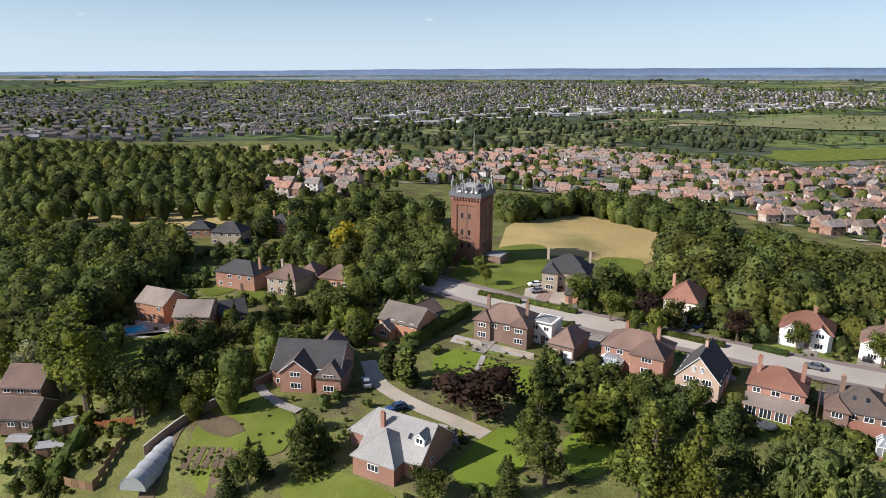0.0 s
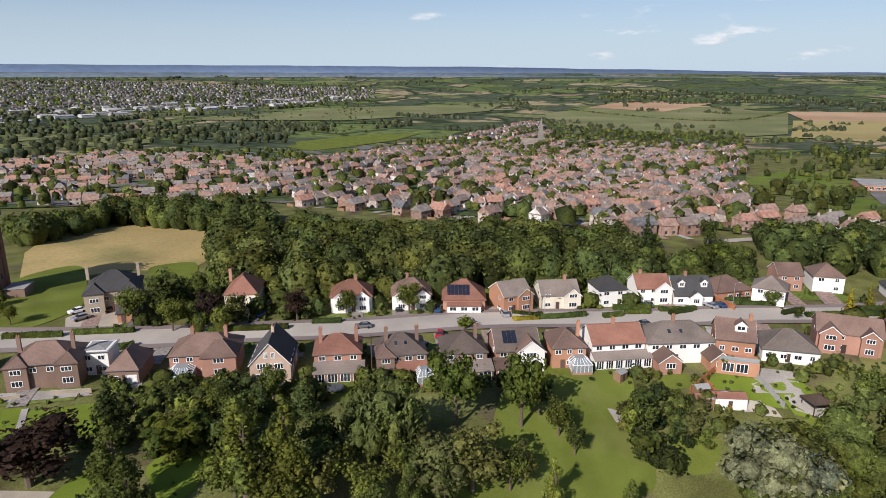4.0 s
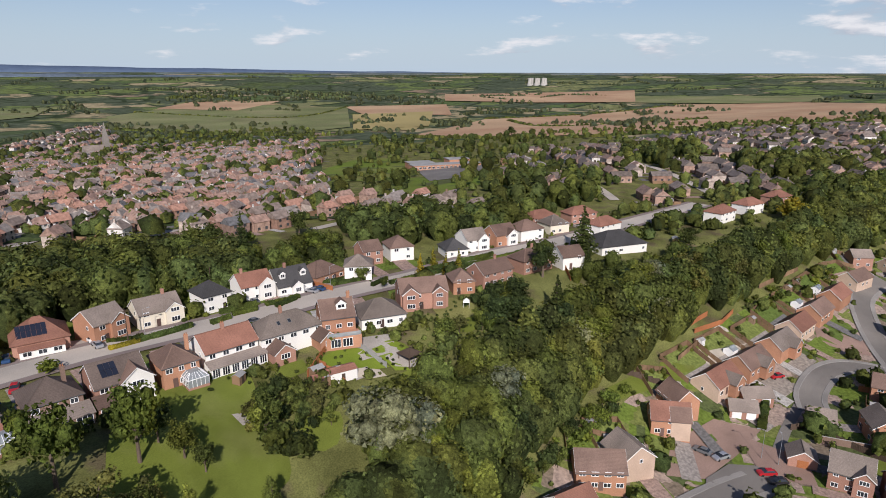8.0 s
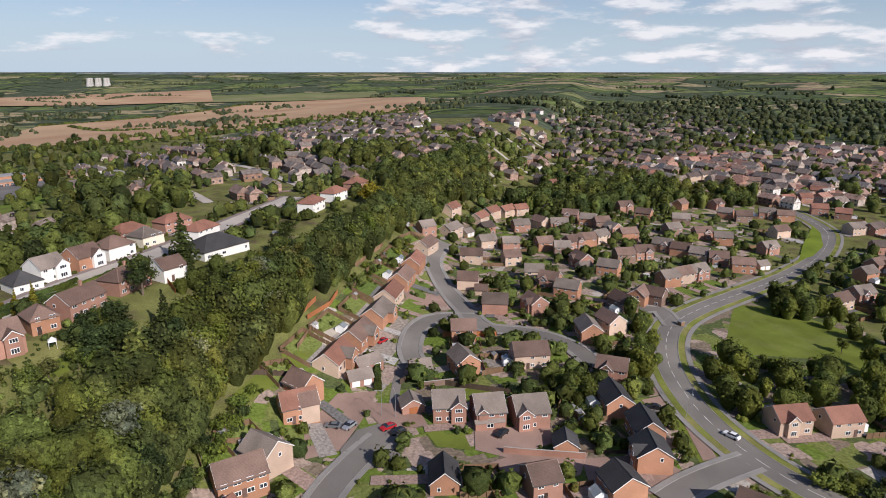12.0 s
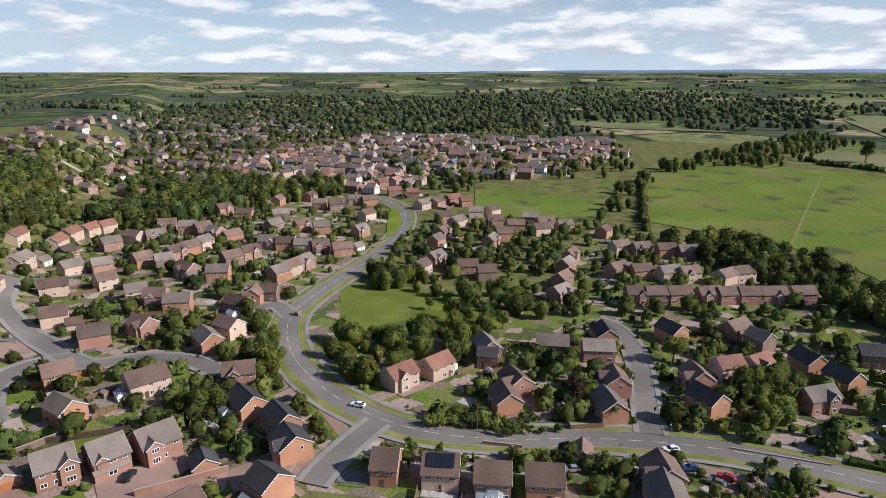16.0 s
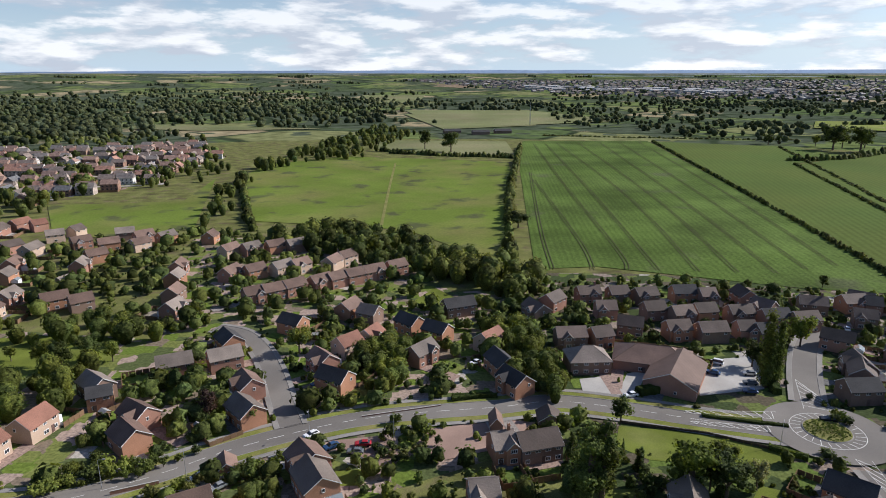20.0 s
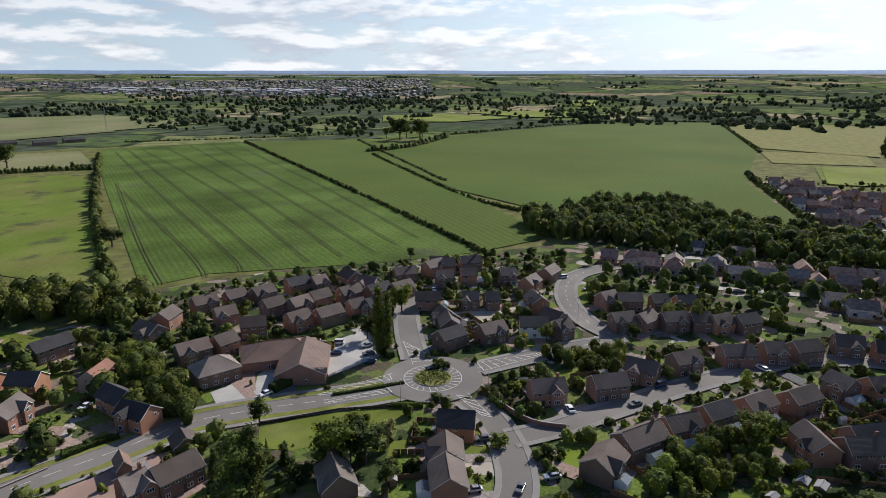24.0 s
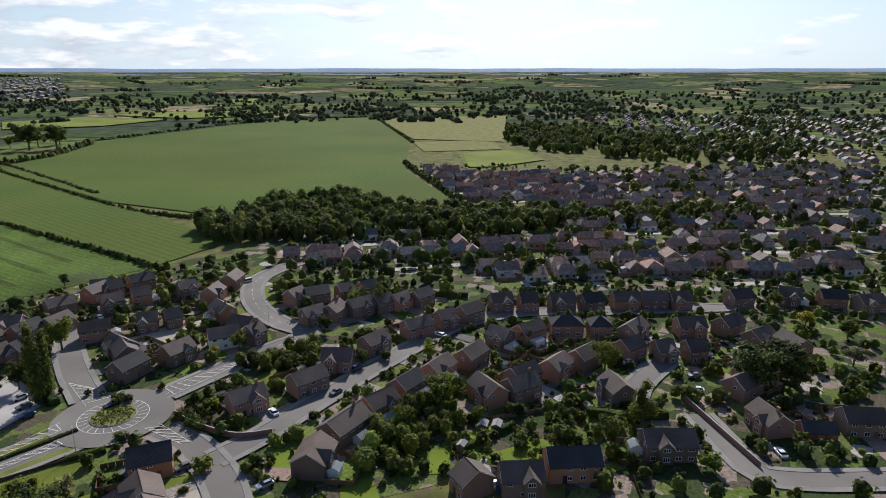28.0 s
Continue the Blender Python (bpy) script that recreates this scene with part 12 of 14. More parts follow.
woods('woods', [(-98.2, 302.5), (-57.8, 288.5), (-22.9, 305.6), (-3.5, 276.8), (1.1, 198.8), (-3.9, 177.0), (-16.2, 169.1), (-27.1, 180.1), (-50.2, 208.8), (-60.1, 243.0), (-82.9, 253.0)], 190, 8, 12, 11, quads=140, leaf=0.44)
woods('woods', [(-187.0, 960.2), (25.4, 1853.0), (382.9, 2063.5), (290.3, 1555.6), (667.5, 1248.2), (493.3, 980.4), (192.3, 1021.2), (10.8, 771.7), (-87.3, 692.7)], 480, 8, 14, 12, quads=8, mat='haze_leaf', size=1.6)
woods('woods', [(376.9, -193.8), (419.9, -269.3), (368.2, -399.9), (332.9, -363.4), (339.6, -258.0), (326.8, -204.3)], 230, 8, 13, 13, quads=56, leaf=0.62)
woods('woods', [(493.0, -289.6), (510.4, -341.1), (430.3, -360.6), (392.7, -353.9), (341.6, -301.6), (355.5, -266.4), (367.5, -231.4), (377.8, -218.6)], 200, 7, 11, 14, quads=60, leaf=0.62)
woods('woods', [(-275.7, -290.0), (-357.0, -292.4), (-404.6, -261.4), (-372.9, -206.1), (-384.4, -159.0), (-409.4, -112.6), (-404.5, -88.0), (-372.3, -85.2), (-330.1, -135.2), (-298.4, -184.0), (-275.7, -225.1), (-255.4, -259.1)], 330, 8, 12, 15, quads=50, leaf=0.62)
woods('woods', [(1299.7, -791.3), (1679.0, -1553.9), (1054.0, -1914.9), (484.1, -1909.3), (75.6, -1521.9), (177.2, -1069.9), (739.2, -1341.7), (946.5, -937.8), (992.3, -599.8)], 760, 8, 13, 16, quads=5, mat='haze_leaf', size=1.6)
woods('woods', [(1384.5, -2184.5), (799.7, -2670.3), (109.9, -2377.5), (191.9, -1448.8), (363.7, -1196.8), (555.6, -1075.4), (599.7, -929.8)], 300, 8, 13, 17, quads=8, mat='haze_leaf', size=1.6)
woods('woods', [(176.5, -599.1), (86.6, -1110.9), (16.7, -985.5), (70.2, -719.2), (136.5, -639.7), (143.2, -504.1), (120.7, -355.5), (141.4, -382.0)], 170, 7, 12, 18, quads=40, leaf=0.62)
woods('woods', [(89.7, -362.9), (38.3, -368.8), (11.0, -340.7), (-38.3, -290.0), (-50.4, -267.6), (-36.8, -241.8), (-29.4, -256.3), (-1.0, -281.7), (57.4, -323.8)], 110, 7, 12, 19, quads=60, leaf=0.62)
woods('woods', [(-1008.2, -355.8), (-1119.4, -344.5), (-1091.5, -210.8), (-746.0, -139.9), (-735.0, -211.4), (-799.3, -279.9)], 200, 9, 13, 20, quads=20, leaf=0.8)
woods('woods', [(-849.3, -293.8), (-1019.4, -258.7), (-936.8, 74.4), (-768.1, 47.4), (-689.6, -68.5), (-735.1, -185.3)], 300, 9, 13, 21, quads=20, leaf=0.8)
woods('woods', [(247.7, 107.9), (267.0, 73.5), (268.2, 43.7), (261.7, 23.7), (241.7, 39.2), (211.4, 83.7)], 90, 8, 12, 22, quads=60, leaf=0.62)
woods('woods', [(-321.4, -1693.0), (-553.7, -1280.1), (-609.7, -847.7), (-473.7, -821.1), (-351.1, -991.8), (-228.6, -1224.0)], 200, 5, 10, 24, quads=5, mat='haze_leaf', size=1.6)
woods('woods', [(-858.1, -1190.6), (-1301.6, -1073.7), (-1559.6, -607.0), (-1697.6, -335.4), (-1307.4, -255.2), (-1134.2, -392.6), (-1183.3, -707.9), (-928.8, -910.2)], 260, 6, 11, 25, quads=5, mat='haze_leaf', size=1.6)
woods('woods', [(-475.0, -2456.7), (-1251.3, -2070.8), (-1848.9, -1282.2), (-2463.2, -495.3), (-2047.4, -408.1), (-1568.2, -1086.4), (-896.2, -1792.8), (-391.3, -2042.1)], 420, 7, 12, 26, quads=4, mat='haze_leaf', size=1.6)
woods('woods', [(355.7, -2150.0), (-404.2, -1908.7), (-1075.3, -1917.2), (-1258.6, -1772.6), (-1046.8, -1469.1), (-569.2, -1469.8), (-65.6, -1670.3), (278.4, -1674.8)], 260, 7, 12, 27, quads=4, mat='haze_leaf', size=1.6)
woods('woods', [(369.7, 71.3), (457.0, 30.8), (367.8, -7.4), (275.7, 18.0), (260.6, 40.7)], 70, 7, 12, 201, quads=26, leaf=0.8)
woods('woods', [(617.6, -5.7), (669.7, -88.8), (443.5, -60.2), (443.7, -8.4)], 60, 8, 13, 202, quads=20, leaf=0.8)
woods('woods', [(509.5, -93.1), (535.9, -152.4), (430.9, -127.4), (401.0, -81.0)], 50, 8, 12, 203, quads=20, leaf=0.8)
woods('woods', [(376.4, -106.4), (508.3, -236.9), (386.0, -184.9), (354.7, -146.5), (308.8, -109.7), (309.1, -91.8)], 230, 8, 13, 204, quads=50, leaf=0.62)
woods('woods', [(1007.9, 381.8), (1206.8, 365.0), (387.0, 118.2), (360.3, 127.6)], 22, 8, 14, 205, quads=24, leaf=0.8)
woods('woods', [(826.2, 204.3), (1024.7, 88.5), (507.6, 34.4), (399.2, 69.7), (454.8, 104.5)], 50, 7, 12, 206, quads=20, leaf=0.8)
woods('woods', [(1744.6, 1358.6), (2081.4, 1186.0), (2071.1, 509.7), (2406.6, 613.5), (2491.3, 1490.2), (2259.0, 1654.9)], 240, 8, 14, 208, quads=8, mat='haze_leaf', size=1.6, leaf=0.8)
woods('woods', [(1303.7, -792.4), (1330.0, -1282.2), (825.1, -1002.6), (620.8, -692.5), (647.1, -589.7), (591.0, -463.5), (616.0, -364.5)], 420, 7, 13, 210, quads=12, mat='haze_leaf', size=1.6, leaf=0.8)
woods('woods', [(676.3, -572.6), (752.3, -719.6), (611.0, -681.4), (641.7, -621.4), (579.3, -510.9)], 40, 7, 11, 211, quads=16, leaf=0.8)
woods('woods', [(825.1, -1002.6), (682.6, -1482.1), (437.3, -949.4), (577.3, -801.8)], 260, 7, 12, 212, quads=9, mat='haze_leaf', size=1.6, leaf=0.8)
woods('woods', [(1416.1, -1619.0), (1069.2, -1720.4), (555.7, -1208.4), (327.1, -992.8), (386.9, -854.0), (719.2, -810.8)], 330, 7, 13, 213, quads=10, mat='haze_leaf', size=1.6, leaf=0.8)
woods('woods', [(371.3, -624.9), (324.7, -630.7), (257.6, -487.0), (274.0, -472.7), (298.3, -457.8)], 40, 6, 10, 214, quads=30, leaf=0.8)
woods('woods', [(445.5, -555.7), (409.6, -579.2), (315.6, -493.5), (272.1, -461.0), (252.4, -418.7), (292.1, -420.1), (376.6, -486.5)], 80, 6, 11, 215, quads=34, leaf=0.62)
woods('woods', [(262.7, -561.9), (253.9, -687.4), (218.7, -744.0), (179.9, -609.6), (197.6, -531.4), (226.9, -504.5)], 50, 5, 10, 216, quads=24, leaf=0.8)
woods('woods', [(-2342.1, -1045.6), (-2584.5, 408.7), (-1656.4, 269.1), (-1432.4, -242.1), (-1692.9, -721.0)], 420, 7, 11, 231, quads=6, mat='haze_leaf', size=1.6)
woods('woods', [(-1383.2, -60.0), (-1419.1, 117.2), (-763.5, 63.6), (-723.9, -5.4)], 110, 8, 12, 232, quads=16, leaf=0.8)
woods('woods', [(-405.4, -92.5), (-458.1, -35.1), (-463.2, 10.5), (-421.0, 4.3), (-386.2, -44.1), (-377.4, -78.9)], 80, 6, 10, 233, quads=24, leaf=0.8)
woods('woods', [(-641.5, -1955.7), (-1442.6, -1514.3), (-1586.9, -916.7), (-1299.6, -749.2), (-1013.1, -1179.9), (-483.9, -1388.4)], 260, 6, 10, 234, quads=6, mat='haze_leaf', size=1.5)
woods('woods', [(1363.2, -2148.4), (530.6, -2457.4), (204.5, -1777.4), (214.3, -1280.6), (930.0, -1453.8)], 300, 7, 12, 235, quads=6, mat='haze_leaf', size=1.6)
tree('birch0', 15.6, 93.7, 15.6, 30, 1.2)
tree('birch1', 29.7, 79.9, 19.3, 87, 1.3)
tree('birch0', 35.0, 77.1, 18.5, 115, 1.2)
tree('cone', 49.5, 99.7, 10.1, 285, 1.3)
tree('willow', 53.6, 79.7, 14.4, 254, 1.15)
tree('bright0', 68.8, 78.9, 16.0, 348, 0.8)
tree('bright1', 79.6, 72.7, 15.5, 55, 0.78)
tree('rust', 55.8, 68.4, 11.5, 235, 1.3)
tree('rust', 38.0, 75.6, 10.2, 133, 1.1)
tree('mid2', 37.7, 111.7, 6.7, 238, 1.2)
tree('copper', 6.2, 108.3, 10.9, 8, 2.1)
tree('copper', 71.2, 144.7, 8.9, 212, 1.2)
tree('copper', 53.2, 156.2, 9.1, 121, 1.1)
tree('rust', 58.1, 152.3, 9.2, 143)
tree('mid3', 96.6, 130.0, 9.2, 346)
tree('bushb', 101.5, 112.9, 3.3, 329, 1.4)
tree('cone', 19.5, 113.5, 12.5, 116, 1.6)
tree('cypress', -7.1, 121.1, 10.1, 313, 2.2)
tree('cypress', -11.4, 124.7, 8.5, 294, 1.8)
tree('bushb', 26.9, 105.7, 5.7, 145, 1.6)
tree('cone', 43.2, 104.6, 8.4, 255, 1.2)
tree('mid1', 82.9, 139.4, 8.0, 278)
tree('dark0', 45.0, 164.5, 13.6, 88, 1.2)
tree('mid0', 36.9, 165.6, 11.0, 34)
tree('dark2', 85.3, 73.4, 7.4, 97)
tree('birch1', 16.0, 87.8, 11.8, 15, 1.3)
tree('cone', 10.1, 91.3, 3.4, 344, 2.0)
tree('mid0', 67.8, 63.8, 8.2, 305)
tree('rust', 61.6, 66.3, 12.6, 270, 1.1)
tree('mid3', 46.9, 107.7, 8.6, 291)
tree('birch0', -71.2, 116.3, 27.1, 210, 1.3)
tree('birch1', -82.4, 126.0, 17.8, 161, 1.1)
tree('silver', -90.7, 131.5, 10.6, 119, 1.2)
tree('cone', -22.7, 94.7, 11.3, 125, 1.7)
tree('cone', -20.5, 98.4, 6.5, 151, 1.5)
tree('cone', -34.8, 102.0, 2.2, 62, 1.4)
tree('mid0', -32.1, 91.9, 8.3, 51)
tree('dark1', -57.1, 121.9, 11.2, 325, 1.3)
tree('dark0', -55.4, 133.6, 10.7, 12, 1.2)
tree('cone', -50.5, 146.4, 10.2, 86)
tree('cone', -40.6, 161.6, 11.8, 200, 1.2)
tree('dark3', -27.1, 157.0, 10.8, 280, 1.2)
tree('mid1', -21.6, 160.3, 11.0, 329, 1.2)
tree('bright0', -16.1, 185.4, 10.6, 83, 1.2)
tree('dark2', -8.6, 171.0, 8.3, 92)
tree('mid2', 12.7, 180.9, 6.1, 271)
tree('mid3', -33.7, 133.6, 8.2, 164)
tree('dark1', -61.1, 114.5, 11.9, 275, 1.3)
tree('cone', 10.0, 85.0, 7.5, 325, 1.6)
tree('cone', -35.2, 91.3, 6.9, 27, 1.5)
tree('mid0', -2.1, 84.7, 5.9, 239, 1.5)
tree('bush0', 11.9, 196.4, 4.3, 312)
tree('bushd', 6.6, 199.5, 2.9, 284)
tree('yellow', -31.9, 206.0, 16.4, 34, 0.9)
tree('mid1', 37.1, 99.2, 10.7, 197)
tree('bushb', 27.1, 102.9, 7.2, 138, 1.5)
tree('mid0', 43.6, 156.8, 9.3, 55)
tree('mid2', 47.7, 166.8, 10.5, 113)
tree('silver', 103.9, 39.2, 18.3, 124, 1.15)
tree('silver', 107.8, 32.8, 16.5, 133)
tree('bush0', 96.3, 56.8, 5.5, 124, 1.3)
tree('mid0', 96.6, 58.9, 11.0, 132, 0.9)
tree('bushd', 97.3, 52.2, 5.5, 117, 1.2)
tree('dark0', 156.1, 25.0, 11.3, 87, 1.2)
tree('dark1', 161.2, 19.7, 10.6, 107, 1.2)
tree('bright1', 154.1, 25.8, 6.3, 75)
tree('cone', 170.2, 10.5, 14.2, 143, 1.2)
tree('mid1', 84.5, 67.7, 8.2, 74, 0.9)
tree('birch0', 72.4, 58.2, 9.7, 321)
tree('rust', 70.6, 64.1, 7.6, 326)
tree('dark1', 84.0, 63.4, 5.9, 58)
tree('birch1', 83.7, 50.7, 7.9, 17, 1.3)
tree('bright0', 168.6, 12.2, 6.4, 136, 1.3)
tree('mid2', 155.1, 28.6, 7.1, 91)
tree('gold', 185.5, 54.0, 7.8, 20, 1.3)
tree('gold', 187.5, 46.2, 7.8, 11, 1.3)
tree('cone', 226.3, 5.9, 17.4, 162, 1.5)
tree('yellow', 307.8, -81.5, 13.9, 110, 1.3)
tree('cone', 196.2, 123.0, 15.3, 302)
tree('dark0', 224.2, 114.9, 11.3, 114)
tree('bright0', 202.5, 97.6, 8.3, 270, 1.4)
tree('mid0', 176.6, 70.4, 5.5, 7, 1.2)
tree('mid1', 173.2, 61.9, 3.6, 318)
tree('cone', 185.2, 138.2, 11.9, 270)
tree('mid3', 175.1, 122.7, 9.4, 154, 1.2)
tree('dark2', 240.0, 33.3, 6.7, 339)
tree('dark1', 249.0, -31.8, 8.7, 207, 1.3)
tree('bushd', 103.0, 55.3, 2.5, 167)
tree('poplar', -100.9, -172.7, 24.2, 215, 1.1)
tree('poplar', -104.2, -172.7, 21.3, 192, 0.9)
tree('dark0', -51.6, -153.0, 8.0, 259, 1.1)
tree('birch0', -35.1, -121.4, 18.7, 110, 1.5)
tree('birch1', -38.4, -122.3, 18.8, 83, 1.3)
tree('bright0', -59.3, -123.8, 13.3, 293, 1.2)
tree('dark1', -65.6, -120.7, 11.7, 258, 1.3)
tree('dark2', -63.2, -123.7, 8.5, 266)
tree('cypress', -49.4, -131.5, 6.0, 340, 1.5)
tree('dark3', -55.3, -378.7, 11.2, 276, 1.6)
tree('dark0', -103.7, -186.1, 9.5, 155)
tree('bright1', -127.7, -200.9, 12.1, 303)
tree('mid3', 43.2, -200.7, 10.1, 60, 1.2)
tree('dark0', -2.4, -143.4, 3.2, 273)
tree('bush0', 8.8, -154.6, 3.4, 318)
tree('bushd', 10.0, -147.7, 4.1, 346)
tree('dark1', -173.0, -262.9, 6.3, 160)
tree('copper', 59.1, -157.3, 9.1, 302)
tree('mid0', 47.9, -154.1, 6.6, 233, 1.2)
tree('mid2', 123.3, -191.5, 9.4, 288)
tree('mid3', 135.7, -195.8, 5.7, 2)
tree('dark1', 116.0, -189.4, 10.3, 243)
tree('dark2', 110.3, -195.7, 9.7, 184, 1.1)
tree('mid1', 102.9, -195.6, 7.8, 133)
tree('bush0', -96.2, -106.8, 4.0, 86, 1.3)
tree('bushd', -97.6, -135.8, 2.3, 349, 2.0)
tree('yellow', -145.3, -150.3, 4.9, 331)
tree('mid0', -146.7, -67.9, 11.4, 209, 1.2)
tree('mid1', -131.2, -72.1, 8.7, 305, 1.1)
tree('mid2', -137.9, -72.8, 8.1, 256)
tree('bright0', -143.9, -55.9, 5.4, 264)
tree('birch0', -189.3, -29.7, 9.6, 25)
tree('mid0', -152.8, -146.5, 7.5, 291)
tree('mid3', -199.7, -130.9, 9.2, 9)
tree('mid2', -207.5, -123.1, 10.4, 338)
tree('dark2', -177.6, -129.1, 7.6, 169)
tree('bush0', -82.1, -98.0, 3.0, 211)
tree('mid0', -161.1, -103.4, 5.8, 2)
tree('bushd', -166.8, -97.7, 3.9, 339)
tree('birch1', -158.8, -15.9, 14.5, 281, 1.3)
tree('mid0', -147.3, -21.8, 8.7, 343)
tree('dark0', -195.0, 10.5, 14.2, 106, 1.4)
tree('dark1', -202.5, 18.2, 14.3, 76, 1.5)
tree('mid3', -200.6, 22.7, 10.6, 103, 1.2)
tree('mid2', -69.0, -130.0, 9.5, 123, 1.0)
tree('silver', -74.0, -124.0, 8.0, 158, 0.9)
tree('cone', -47.0, -136.0, 6.0, 329, 1.0)
tree('cypress', -51.0, -134.0, 5.0, 357, 1.1)
tree('cone', -42.0, -141.0, 5.5, 294, 1.0)
tree('birch1', -34.0, -133.0, 10.0, 238, 1.1)
tree('dark0', -65.0, -110.0, 7.0, 95, 1.1)
tree('bushb', -50.0, -126.0, 3.2, 350, 1.2)
tree('yellow', -256.2, 28.4, 6.9, 92, 1.4)
tree('yellow', -237.4, -12.2, 4.4, 101, 1.6)
tree('silver', -225.3, 39.9, 7.5, 342, 1.4)
tree('mid1', -250.6, 41.2, 8.3, 169, 1.2)
tree('dark2', -198.3, -60.4, 6.3, 230)
tree('bright1', -172.3, -84.6, 7.9, 340)
tree('bushb', -145.9, 1.4, 5.1, 62, 1.2)
tree('dark0', -264.0, -80.1, 13.1, 71)
tree('yellow', -348.4, -61.5, 8.0, 256)
tree('mid0', -392.1, 61.0, 9.1, 318)
tree('dark3', -334.8, -120.9, 13.2, 173)
tree('mid2', -274.3, 18.7, 7.0, 296, 1.2)
tree('mid0', -188.0, -31.3, 11.4, 30)
tree('dark0', -151.7, -34.5, 5.8, 274)
tree('mid1', -207.5, 37.8, 5.3, 100)
woods('trees', [(143.8, -144.9), (137.8, -157.0), (129.5, -174.1), (104.9, -187.3), (99.2, -155.3), (113.4, -140.2), (112.2, -126.1), (124.9, -131.4)], 39, 5, 9, 61, quads=130, leaf=0.46, mat='leaf_mid', label='close group of broadleaf trees and tall shrubs')
woods('trees', [(185.9, -218.8), (169.5, -230.1), (143.5, -226.9), (113.3, -232.3), (93.6, -211.5), (116.3, -208.0), (155.0, -209.8), (169.1, -201.7)], 39, 5, 9, 62, quads=130, leaf=0.46, mat='leaf_mid', label='close group of broadleaf trees and tall shrubs')
grove(['bush0', 'bushd', 'mid0', 'bush1'], [(91.2, -128.1), (78.3, -138.9), (71.9, -133.4), (56.1, -141.7), (66.6, -129.6), (85.7, -122.5)], 26, 2, 5, 63, gap=2)
woods('trees', [(26.0, -188.2), (11.9, -213.7), (5.4, -197.7), (9.5, -172.3), (20.2, -172.8)], 21, 5, 8, 64, quads=130, leaf=0.46, mat='leaf_mid', label='close group of broadleaf trees and tall shrubs')
woods('trees', [(-17.4, -222.7), (-34.2, -222.3), (-40.9, -191.9), (-40.6, -164.9), (-29.0, -163.5), (-25.2, -183.8), (-17.8, -201.7)], 51, 4, 8, 65, quads=130, leaf=0.46, mat='leaf_mid', label='close group of broadleaf trees and tall shrubs')
woods('trees', [(188.8, -148.7), (172.0, -145.7), (141.7, -126.3), (129.5, -112.5), (138.6, -111.3), (150.4, -126.0)], 18, 4, 8, 66, quads=130, leaf=0.46, mat='leaf_mid', label='close group of broadleaf trees and tall shrubs')
grove(['mid3', 'bush0', 'bright0'], [(86.6, -105.2), (77.2, -114.6), (65.9, -113.7), (79.3, -103.8)], 8, 3, 6, 67)
grove(['bush0', 'bushb', 'mid0', 'rust', 'bushr'], [(62.4, -121.2), (50.9, -128.8), (36.1, -136.2), (34.3, -130.2), (47.1, -126.5)], 14, 2, 4.5, 68, gap=2)
grove(['bush0', 'bushb', 'bushr', 'bushd'], [(25.3, -137.2), (12.3, -147.3), (-1.6, -149.6), (0.4, -142.3), (6.9, -133.4), (15.1, -139.3)], 18, 1.5, 3.2, 69, gap=1.8)
grove(['bush0', 'bushd'], [(-110.7, -171.8), (-123.6, -146.2), (-110.7, -147.2), (-108.2, -155.5)], 7, 2, 3, 70, gap=2)
grove(['bush0', 'bushb', 'bushr', 'mid0'], [(-110.6, -131.1), (-130.5, -127.5), (-138.8, -128.1), (-112.9, -119.1), (-107.3, -120.0)], 20, 1.5, 3.5, 71, gap=1.8)
woods('trees', [(-143.0, -139.7), (-162.1, -131.0), (-165.1, -121.1), (-148.3, -112.8), (-143.0, -127.0)], 27, 3, 6, 72, quads=130, leaf=0.46, mat='leaf_mid', label='close group of broadleaf trees and tall shrubs')
woods('trees', [(-132.1, -84.9), (-159.0, -71.3), (-141.8, -59.7), (-121.1, -63.3), (-111.8, -72.5)], 39, 2.5, 6, 73, quads=130, leaf=0.46, mat='leaf_mid', label='close group of broadleaf trees and tall shrubs')
grove(['bushd', 'bush0', 'mid0'], [(-157.9, -39.5), (-139.3, -26.0), (-132.4, -35.2), (-132.5, -46.7), (-146.3, -39.3)], 12, 2, 4, 74, gap=2.4)
grove(['bush0', 'bushb', 'bushr', 'mid0'], [(212.1, -47.4), (229.2, -59.1), (258.4, -84.5), (279.3, -99.3), (273.8, -85.9), (226.2, -48.4)], 24, 1.5, 3.5, 75, gap=2.4)
grove(['bush0', 'bushb', 'mid0', 'bushd'], [(111.8, 10.4), (134.2, 0.0), (158.2, -12.6), (156.0, -6.6), (132.8, 5.0), (113.9, 13.5)], 26, 1.8, 4.5, 76, gap=2.2)
woods('trees', [(140.4, -81.2), (145.8, -96.0), (127.9, -100.6), (130.3, -92.7), (134.3, -80.9)], 13, 4, 7, 77, quads=130, leaf=0.46, mat='leaf_mid', label='close group of broadleaf trees and tall shrubs')
grove(['bush0', 'bushb', 'bushr', 'mid0', 'bushd'], [(106.4, 66.7), (115.5, 58.1), (108.2, 48.9), (92.9, 55.4), (95.1, 63.4)], 34, 1.4, 4, 78, gap=2)
grove(['mid0', 'bush0', 'bushr', 'dark0'], [(25.7, 111.7), (36.5, 110.8), (42.3, 102.1), (36.5, 93.6), (23.6, 96.9)], 16, 3, 6.5, 79, gap=2.4)
